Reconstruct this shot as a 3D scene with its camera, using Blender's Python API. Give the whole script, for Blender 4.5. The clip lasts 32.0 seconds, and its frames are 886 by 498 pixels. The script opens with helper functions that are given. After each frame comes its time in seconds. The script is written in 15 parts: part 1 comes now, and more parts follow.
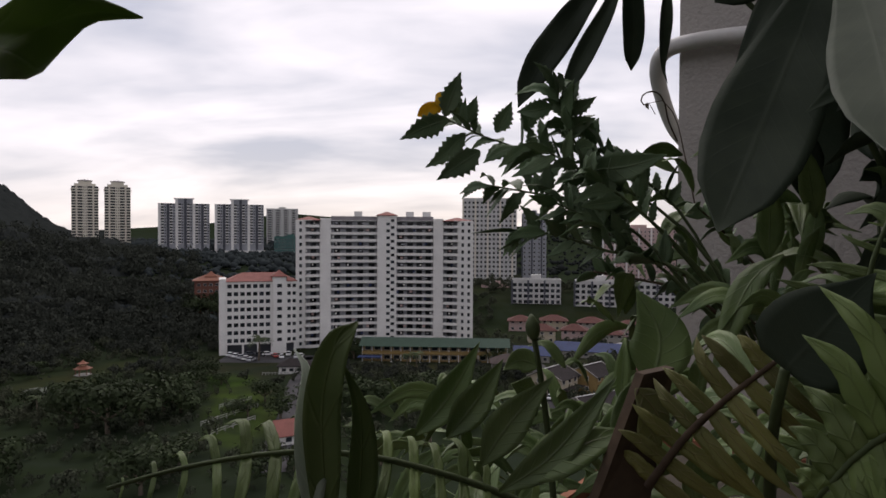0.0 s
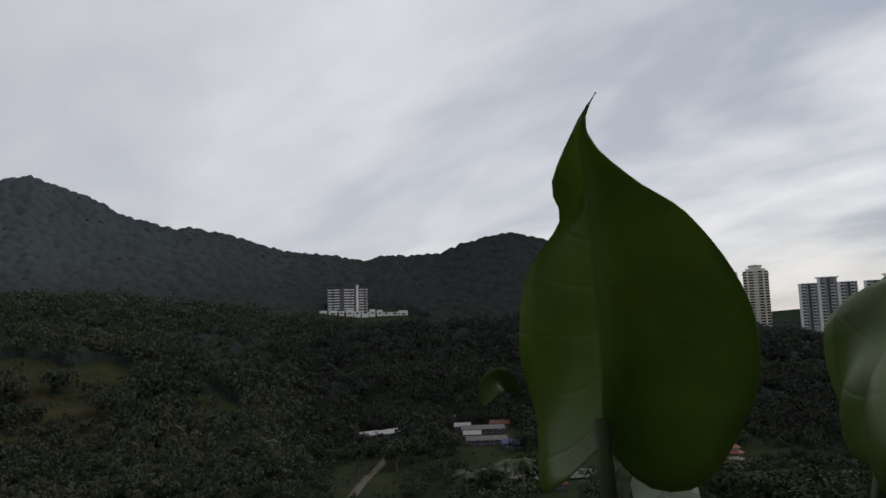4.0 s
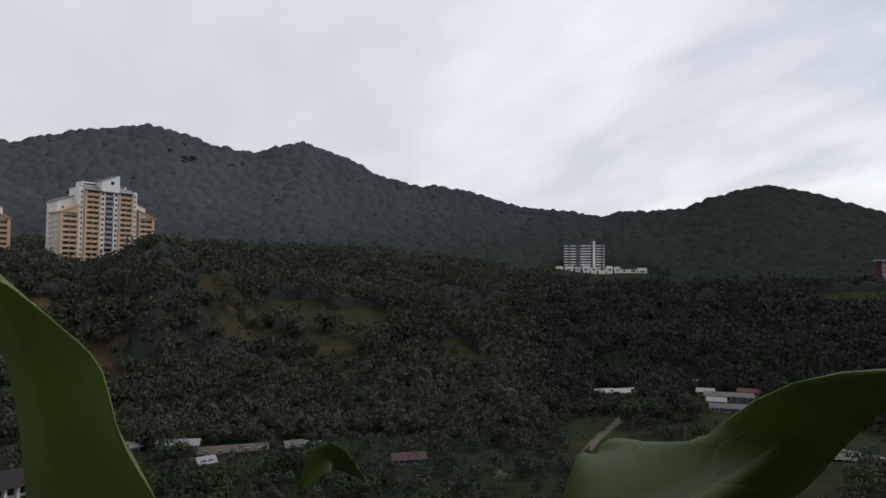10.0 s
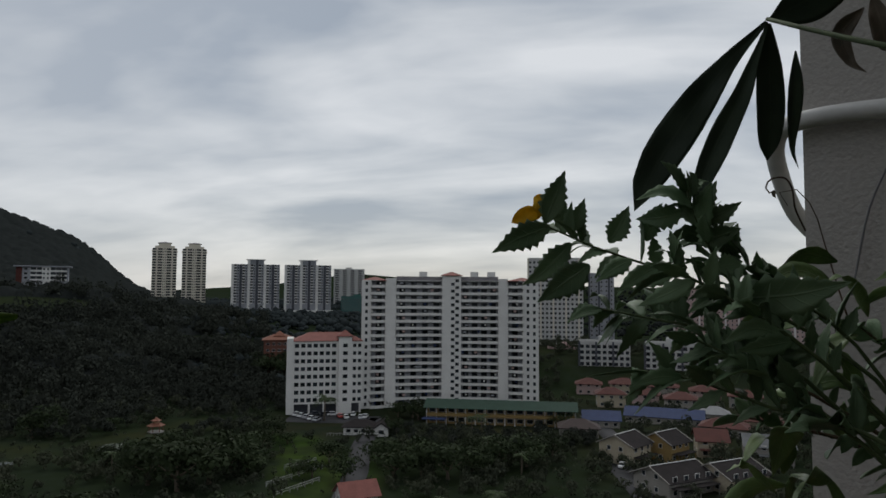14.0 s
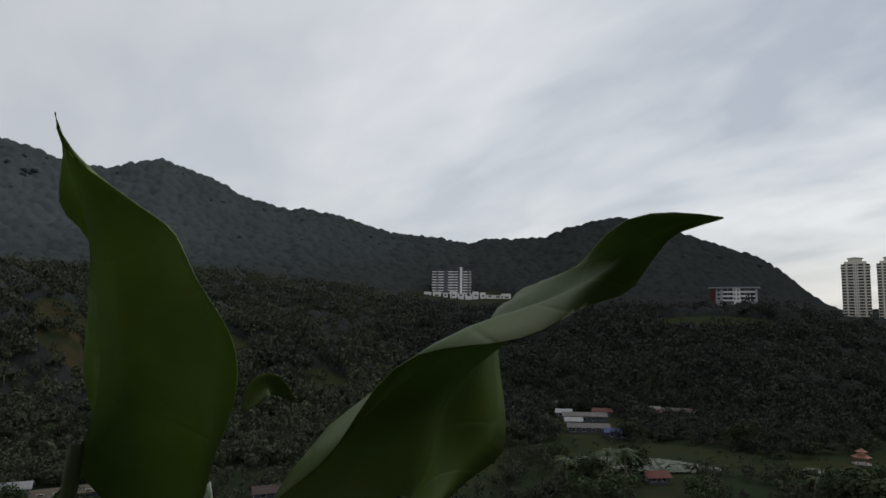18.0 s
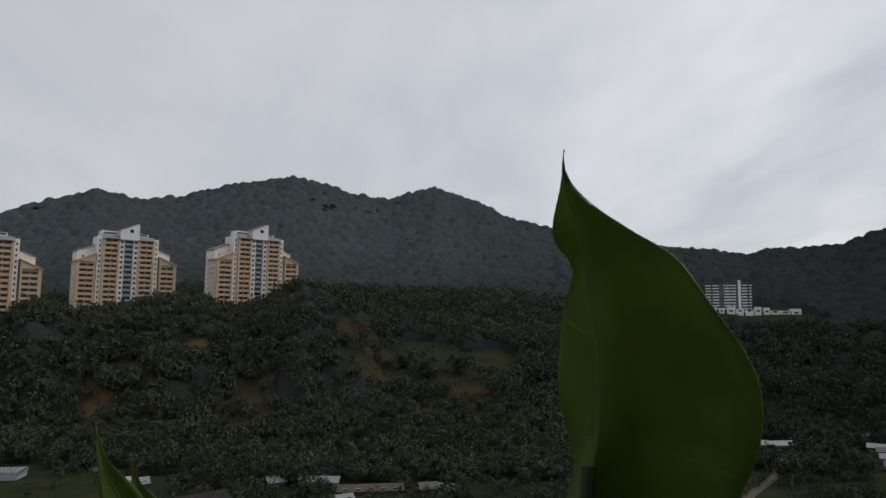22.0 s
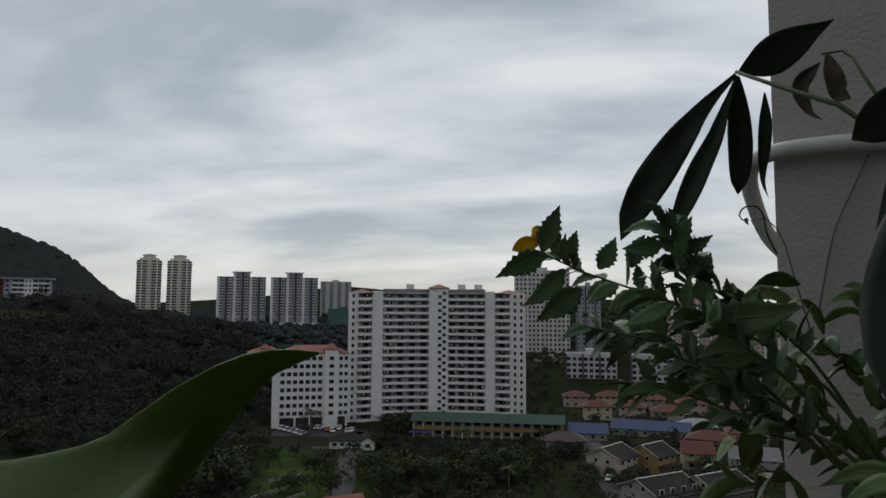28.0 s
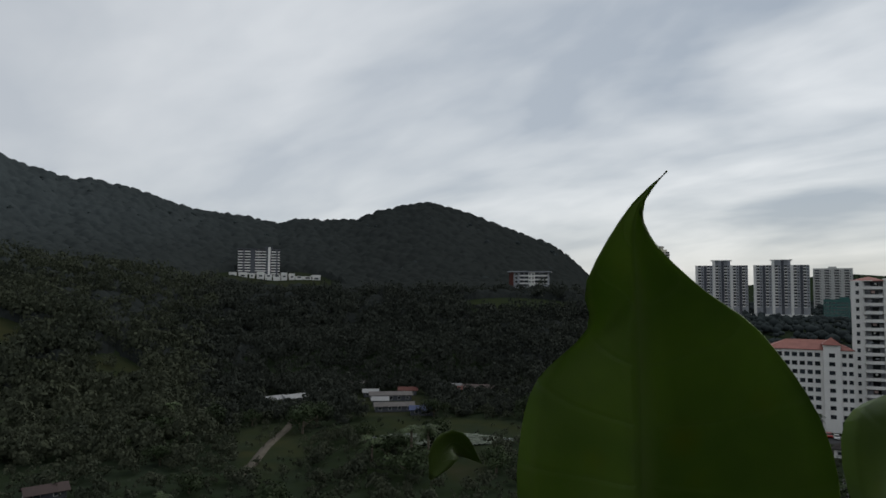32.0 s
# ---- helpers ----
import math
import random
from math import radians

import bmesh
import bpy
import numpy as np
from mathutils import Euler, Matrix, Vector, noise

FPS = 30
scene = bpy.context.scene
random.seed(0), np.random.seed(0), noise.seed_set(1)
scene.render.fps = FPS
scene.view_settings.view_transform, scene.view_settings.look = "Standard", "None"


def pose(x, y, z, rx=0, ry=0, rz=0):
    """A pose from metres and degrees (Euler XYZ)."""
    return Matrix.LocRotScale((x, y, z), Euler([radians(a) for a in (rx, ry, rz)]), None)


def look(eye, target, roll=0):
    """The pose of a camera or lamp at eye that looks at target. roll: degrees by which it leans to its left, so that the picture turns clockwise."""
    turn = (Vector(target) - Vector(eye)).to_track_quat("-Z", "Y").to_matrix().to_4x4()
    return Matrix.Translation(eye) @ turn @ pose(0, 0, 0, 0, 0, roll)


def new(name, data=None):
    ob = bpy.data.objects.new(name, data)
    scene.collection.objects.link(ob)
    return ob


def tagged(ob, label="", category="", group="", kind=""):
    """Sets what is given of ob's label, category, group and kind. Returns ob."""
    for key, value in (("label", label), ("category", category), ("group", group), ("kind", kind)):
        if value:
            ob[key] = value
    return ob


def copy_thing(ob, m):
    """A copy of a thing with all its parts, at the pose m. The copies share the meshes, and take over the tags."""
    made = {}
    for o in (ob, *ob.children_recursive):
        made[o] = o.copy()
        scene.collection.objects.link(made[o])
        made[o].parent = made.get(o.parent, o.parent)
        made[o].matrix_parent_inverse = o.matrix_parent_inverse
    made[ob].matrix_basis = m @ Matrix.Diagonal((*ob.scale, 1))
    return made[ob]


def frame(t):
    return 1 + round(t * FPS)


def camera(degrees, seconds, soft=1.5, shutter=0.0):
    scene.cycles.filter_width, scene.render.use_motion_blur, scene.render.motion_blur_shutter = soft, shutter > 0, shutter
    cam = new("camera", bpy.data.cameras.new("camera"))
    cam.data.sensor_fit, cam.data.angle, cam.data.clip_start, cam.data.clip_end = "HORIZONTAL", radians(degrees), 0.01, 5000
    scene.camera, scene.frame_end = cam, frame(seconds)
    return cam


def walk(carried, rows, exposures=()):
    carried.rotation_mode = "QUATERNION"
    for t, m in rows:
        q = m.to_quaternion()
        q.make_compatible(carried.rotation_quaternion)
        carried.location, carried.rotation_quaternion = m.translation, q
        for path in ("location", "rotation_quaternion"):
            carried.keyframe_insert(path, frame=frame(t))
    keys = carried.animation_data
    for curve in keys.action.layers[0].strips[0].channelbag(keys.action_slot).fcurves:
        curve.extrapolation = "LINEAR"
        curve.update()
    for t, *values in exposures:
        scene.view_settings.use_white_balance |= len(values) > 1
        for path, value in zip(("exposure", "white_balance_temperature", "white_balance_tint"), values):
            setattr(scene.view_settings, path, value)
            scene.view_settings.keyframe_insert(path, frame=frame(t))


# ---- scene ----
cam = camera(66.60, 32.0, soft=1.6)
PATH = [
    (0.0, pose(-0.127, 0.106, -0.052, 88.80, -0.33, -0.00)),
    (0.5, pose(-0.136, 0.078, -0.045, 89.74, 0.08, -8.53)),
    (1.0, pose(-0.141, 0.057, -0.041, 90.65, -0.53, -7.23)),
    (1.5, pose(-0.147, 0.014, -0.041, 91.10, 0.02, -0.83)),
    (2.0, pose(-0.156, -0.022, -0.043, 92.58, -0.10, 10.26)),
    (2.5, pose(-0.171, -0.045, -0.039, 93.78, 0.43, 19.76)),
    (3.0, pose(-0.185, -0.053, -0.031, 93.41, -1.40, 28.00)),
    (3.5, pose(-0.199, -0.059, -0.032, 95.07, 0.56, 39.37)),
    (5.5, pose(-0.147, 0.064, 0.013, 94.28, -1.00, 80.51)),
    (6.0, pose(-0.129, 0.092, 0.024, 93.78, -1.14, 91.07)),
    (6.5, pose(-0.121, 0.115, 0.029, 95.55, 0.38, 101.04)),
    (7.0, pose(-0.128, 0.129, 0.028, 94.92, 1.31, 100.46)),
    (7.5, pose(-0.140, 0.153, 0.037, 95.37, 2.54, 97.37)),
    (8.0, pose(-0.154, 0.183, 0.041, 95.71, 3.58, 95.84)),
    (8.5, pose(-0.166, 0.204, 0.042, 95.35, 3.06, 94.53)),
    (9.0, pose(-0.175, 0.220, 0.036, 93.98, 1.92, 89.65)),
    (9.5, pose(-0.164, 0.204, 0.032, 93.63, 0.85, 80.42)),
    (10.0, pose(-0.142, 0.190, 0.031, 93.01, -0.28, 70.52)),
    (10.5, pose(-0.119, 0.188, 0.030, 93.70, 0.33, 61.82)),
    (11.0, pose(-0.116, 0.190, 0.011, 94.51, 1.15, 49.55)),
    (11.5, pose(-0.110, 0.218, -0.003, 95.38, 0.56, 38.37)),
    (12.0, pose(-0.111, 0.246, -0.008, 94.51, -0.76, 30.65)),
    (12.5, pose(-0.135, 0.242, 0.004, 94.70, -1.14, 18.39)),
    (13.0, pose(-0.153, 0.234, 0.008, 94.38, -0.72, 6.45)),
    (13.5, pose(-0.163, 0.233, 0.020, 94.20, -0.38, 4.77)),
    (15.5, pose(-0.156, 0.288, -0.003, 92.02, 0.25, 21.51)),
    (16.0, pose(-0.148, 0.273, -0.010, 93.33, 0.07, 33.17)),
    (16.5, pose(-0.125, 0.233, -0.016, 93.78, -0.41, 43.16)),
    (17.0, pose(-0.108, 0.187, -0.020, 94.25, 0.34, 46.25)),
    (17.5, pose(-0.092, 0.155, -0.020, 94.83, 0.82, 52.53)),
    (18.0, pose(-0.082, 0.131, -0.015, 95.20, -0.28, 59.42)),
    (18.5, pose(-0.080, 0.103, -0.012, 95.84, -0.56, 66.06)),
    (19.0, pose(-0.085, 0.089, -0.007, 96.50, -0.80, 71.47)),
    (19.5, pose(-0.095, 0.086, -0.005, 96.77, -0.47, 75.50)),
    (20.0, pose(-0.107, 0.079, -0.004, 96.99, -0.26, 78.26)),
    (20.5, pose(-0.119, 0.071, -0.002, 97.20, -0.38, 81.27)),
    (21.0, pose(-0.128, 0.065, -0.001, 97.08, -0.02, 83.99)),
    (21.5, pose(-0.122, 0.061, -0.007, 96.78, 0.46, 84.94)),
    (22.0, pose(-0.112, 0.058, -0.012, 96.49, -0.37, 81.59)),
    (22.5, pose(-0.104, 0.057, -0.022, 95.93, -1.10, 74.70)),
    (23.0, pose(-0.095, 0.062, -0.033, 95.18, -0.85, 70.40)),
    (23.5, pose(-0.076, 0.091, -0.024, 93.91, -0.57, 65.42)),
    (24.0, pose(-0.071, 0.117, -0.016, 94.72, -0.17, 58.87)),
    (24.5, pose(-0.061, 0.149, -0.014, 95.47, -0.51, 50.22)),
    (25.0, pose(-0.067, 0.174, -0.012, 94.96, -0.80, 44.37)),
    (25.5, pose(-0.081, 0.201, -0.011, 94.70, 0.23, 36.94)),
    (26.0, pose(-0.099, 0.221, -0.010, 94.13, 0.32, 28.40)),
    (26.5, pose(-0.102, 0.226, -0.009, 95.01, -1.22, 21.62)),
    (28.5, pose(-0.191, 0.134, 0.032, 94.78, -0.00, 0.72)),
    (29.0, pose(-0.191, 0.128, 0.031, 94.82, -0.22, -0.82)),
    (29.5, pose(-0.192, 0.121, 0.034, 94.70, -0.22, 2.03)),
    (30.0, pose(-0.217, 0.107, 0.026, 94.21, -0.05, 9.53)),
    (30.5, pose(-0.222, 0.084, 0.022, 93.68, 0.39, 18.63)),
    (31.0, pose(-0.233, 0.044, 0.024, 93.56, 0.12, 28.23)),
    (31.5, pose(-0.250, 0.008, 0.022, 93.72, -0.29, 37.33)),
    (32.0, pose(-0.259, -0.017, 0.019, 93.75, -0.51, 43.39)),
]
EXPOSURES = [(0.0, 0.45, 6880, 21), (1.1, 0.52, 6880, 21), (2.0, 0.2, 6850, 19), (2.5, 0.12, 6830, 17), (3.5, 0.0, 6680, 12), (6.0, 0.42, 6730, 14), (7.0, 0.32, 6730, 13), (8.5, 0.32, 6680, 12), (10.0, 0.38, 6630, 12), (11.0, 0.2, 6580, 10),
             (12.0, -0.12, 6530, 9), (15.8, -0.08, 6530, 9), (17.0, 0.10, 6580, 9), (21.0, 0.08, 6630, 11), (24.0, 0.15, 6580, 10), (26.0, -0.05, 6530, 9), (29.5, -0.05, 6530, 8), (31.0, -0.12, 6530, 8), (32.0, 0.0, 6530, 8)]
walk(cam, PATH, EXPOSURES)

# ---------------------------------------------------------------- sky and light
SUN_AZ, SUN_EL = 2.0, 50.0


def heading(az):
    """Unit direction on the plan; az in degrees, counted to the left from +y."""
    a = radians(az)
    return Vector((-math.sin(a), math.cos(a), 0.0))


def build_sky():
    w = bpy.data.worlds.new("overcast_sky")
    scene.world = w
    w.use_nodes = True
    nt = w.node_tree
    nt.nodes.clear()
    N = nt.nodes.new
    L = nt.links.new
    out, bg = N("ShaderNodeOutputWorld"), N("ShaderNodeBackground")
    L(bg.outputs[0], out.inputs[0])
    sky = N("ShaderNodeTexSky")
    sky.sky_type, sky.sun_disc = "NISHITA", False
    sky.sun_elevation, sky.sun_rotation = radians(SUN_EL), radians(-SUN_AZ)
    sky_dim = N("ShaderNodeVectorMath")
    sky_dim.operation = "SCALE"
    sky_dim.inputs["Scale"].default_value = 0.10
    L(sky.outputs[0], sky_dim.inputs[0])
    tc, sep = N("ShaderNodeTexCoord"), N("ShaderNodeSeparateXYZ")
    L(tc.outputs["Generated"], sep.inputs[0])

    def m(op, a, b=None, clamp=False):
        n = N("ShaderNodeMath")
        n.operation, n.use_clamp = op, clamp
        for i, v in enumerate((a, b)):
            if v is None:
                continue
            if isinstance(v, (int, float)):
                n.inputs[i].default_value = v
            else:
                L(v, n.inputs[i])
        return n.outputs[0]

    up = m("MAXIMUM", sep.outputs[2], 0.0)
    den = m("ADD", up, 0.24)
    com = N("ShaderNodeCombineXYZ")
    L(m("DIVIDE", sep.outputs[0], den), com.inputs[0])
    L(m("DIVIDE", sep.outputs[1], den), com.inputs[1])

    def cloud(scale, detail, dist, off):
        mp = N("ShaderNodeMapping")
        mp.inputs["Location"].default_value = (off, off * 0.7, off)
        mp.inputs["Rotation"].default_value = (0, 0, radians(35))
        mp.inputs["Scale"].default_value = (0.9, 1.7, 1.0)
        L(com.outputs[0], mp.inputs[0])
        n = N("ShaderNodeTexNoise")
        n.inputs["Scale"].default_value, n.inputs["Detail"].default_value = scale, detail
        n.inputs["Distortion"].default_value, n.inputs["Roughness"].default_value = dist, 0.5
        L(mp.outputs[0], n.inputs["Vector"])
        return n.outputs["Fac"]

    mixn = m("ADD", m("MULTIPLY", cloud(0.95, 4, 0.45, 3.1), 0.75), m("MULTIPLY", cloud(3.0, 5, 0.3, 8.7), 0.25))
    ramp = N("ShaderNodeValToRGB")
    e = ramp.color_ramp.elements
    e[0].position, e[0].color = 0.38, (0.36, 0.41, 0.48, 1)
    e[1].position, e[1].color = 0.64, (0.77, 0.79, 0.82, 1)
    mid = ramp.color_ramp.elements.new(0.5)
    mid.color = (0.56, 0.595, 0.64, 1)
    L(mixn, ramp.inputs[0])
    # warm brightness of the low sky on the far side of the town
    g = heading(2.0)
    dot = N("ShaderNodeVectorMath")
    dot.operation = "DOT_PRODUCT"
    dot.inputs[1].default_value = g
    L(tc.outputs["Generated"], dot.inputs[0])
    low = m("POWER", m("SUBTRACT", 1.0, up, clamp=True), 14.0)
    warm = m("MULTIPLY", low, m("POWER", m("MAXIMUM", dot.outputs["Value"], 0.0), 2.0))
    tint = N("ShaderNodeMix")
    tint.data_type = "RGBA"
    L(m("MULTIPLY", warm, 0.55), tint.inputs["Factor"])
    L(ramp.outputs[0], tint.inputs[6])
    tint.inputs[7].default_value = (0.80, 0.74, 0.62, 1)
    # thin brightness of the sky on the hill side
    g2 = heading(105.0)
    dot2 = N("ShaderNodeVectorMath")
    dot2.operation = "DOT_PRODUCT"
    dot2.inputs[1].default_value = g2
    L(tc.outputs["Generated"], dot2.inputs[0])
    veil = N("ShaderNodeMix")
    veil.data_type = "RGBA"
    L(m("MULTIPLY", m("MAXIMUM", dot2.outputs["Value"], 0.0), 0.75), veil.inputs["Factor"])
    L(tint.outputs[2], veil.inputs[6])
    veil.inputs[7].default_value = (0.64, 0.66, 0.70, 1)
    fin = N("ShaderNodeMix")
    fin.data_type = "RGBA"
    fin.inputs["Factor"].default_value = 0.9
    L(sky_dim.outputs[0], fin.inputs[6])
    g3 = heading(150.0)
    dot3 = N("ShaderNodeVectorMath")
    dot3.operation = "DOT_PRODUCT"
    dot3.inputs[1].default_value = g3
    L(tc.outputs["Generated"], dot3.inputs[0])
    dusk = N("ShaderNodeMix")
    dusk.data_type = "RGBA"
    L(m("MULTIPLY", m("MAXIMUM", dot3.outputs["Value"], 0.0), 0.5), dusk.inputs["Factor"])
    L(veil.outputs[2], dusk.inputs[6])
    dusk.inputs[7].default_value = (0.36, 0.375, 0.41, 1)
    L(dusk.outputs[2], fin.inputs[7])
    L(fin.outputs[2], bg.inputs[0])
    bg.inputs[1].default_value = 1.0
    sun = bpy.data.lights.new("sun", "SUN")
    sun.energy, sun.angle, sun.color = 1.2, radians(60), (1.0, 0.97, 0.92)
    ob = new("sun", sun)
    d = heading(SUN_AZ) * math.cos(radians(SUN_EL)) + Vector((0, 0, math.sin(radians(SUN_EL))))
    ob.matrix_world = look(d * 50, (0, 0, 0))


build_sky()


# ---------------------------------------------------------------- materials
def material(name, color, rough=0.7, metal=0.0, var=0.25, scale=3.0, fine=40.0, bump=0.15, bump_dist=0.01,
             color2=None, by_object=0.0, by_island=0.0, translucent=0.0, spec=0.18, coord="Object"):
    """A surface with colour variation at two scales, relief and optional object-by-object change."""
    mt = bpy.data.materials.new(name)
    mt.use_nodes = True
    nt = mt.node_tree
    b = nt.nodes["Principled BSDF"]
    N, L = nt.nodes.new, nt.links.new
    tc = N("ShaderNodeTexCoord")
    big, small = N("ShaderNodeTexNoise"), N("ShaderNodeTexNoise")
    for n, s, d in ((big, scale, 4), (small, fine, 3)):
        n.inputs["Scale"].default_value, n.inputs["Detail"].default_value = s, d
        L(tc.outputs[coord], n.inputs["Vector"])
    add = N("ShaderNodeMath")
    add.operation = "ADD"
    L(big.outputs["Fac"], add.inputs[0])
    L(small.outputs["Fac"], add.inputs[1])
    fac = add.outputs[0]
    rng = N("ShaderNodeMapRange")
    rng.inputs["From Min"].default_value, rng.inputs["From Max"].default_value = 0.7, 1.3
    L(fac, rng.inputs["Value"])
    mix = N("ShaderNodeMix")
    mix.data_type = "RGBA"
    c2 = color2 or tuple(c * (1 - var) for c in color)
    mix.inputs[6].default_value, mix.inputs[7].default_value = (*color, 1), (*c2, 1)
    L(rng.outputs[0], mix.inputs["Factor"])
    col = mix.outputs[2]
    for amount, node, sock in ((by_object, "ShaderNodeObjectInfo", "Random"), (by_island, "ShaderNodeNewGeometry", "Random Per Island")):
        if amount:
            i = N(node)
            r = N("ShaderNodeMapRange")
            r.inputs["To Min"].default_value, r.inputs["To Max"].default_value = 1 - amount, 1 + amount
            L(i.outputs[sock], r.inputs["Value"])
            sc = N("ShaderNodeVectorMath")
            sc.operation = "SCALE"
            L(col, sc.inputs[0])
            L(r.outputs[0], sc.inputs["Scale"])
            col = sc.outputs[0]
    L(col, b.inputs["Base Color"])
    b.inputs["Roughness"].default_value, b.inputs["Metallic"].default_value = rough, metal
    b.inputs["Specular IOR Level"].default_value = spec
    if bump:
        bp = N("ShaderNodeBump")
        bp.inputs["Strength"].default_value, bp.inputs["Distance"].default_value = bump, bump_dist
        L(small.outputs["Fac"], bp.inputs["Height"])
        L(bp.outputs[0], b.inputs["Normal"])
    if translucent:
        tr, ms = N("ShaderNodeBsdfTranslucent"), N("ShaderNodeMixShader")
        L(col, tr.inputs["Color"])
        ms.inputs[0].default_value = translucent
        L(b.outputs[0], ms.inputs[1])
        L(tr.outputs[0], ms.inputs[2])
        L(ms.outputs[0], nt.nodes["Material Output"].inputs[0])
    return mt


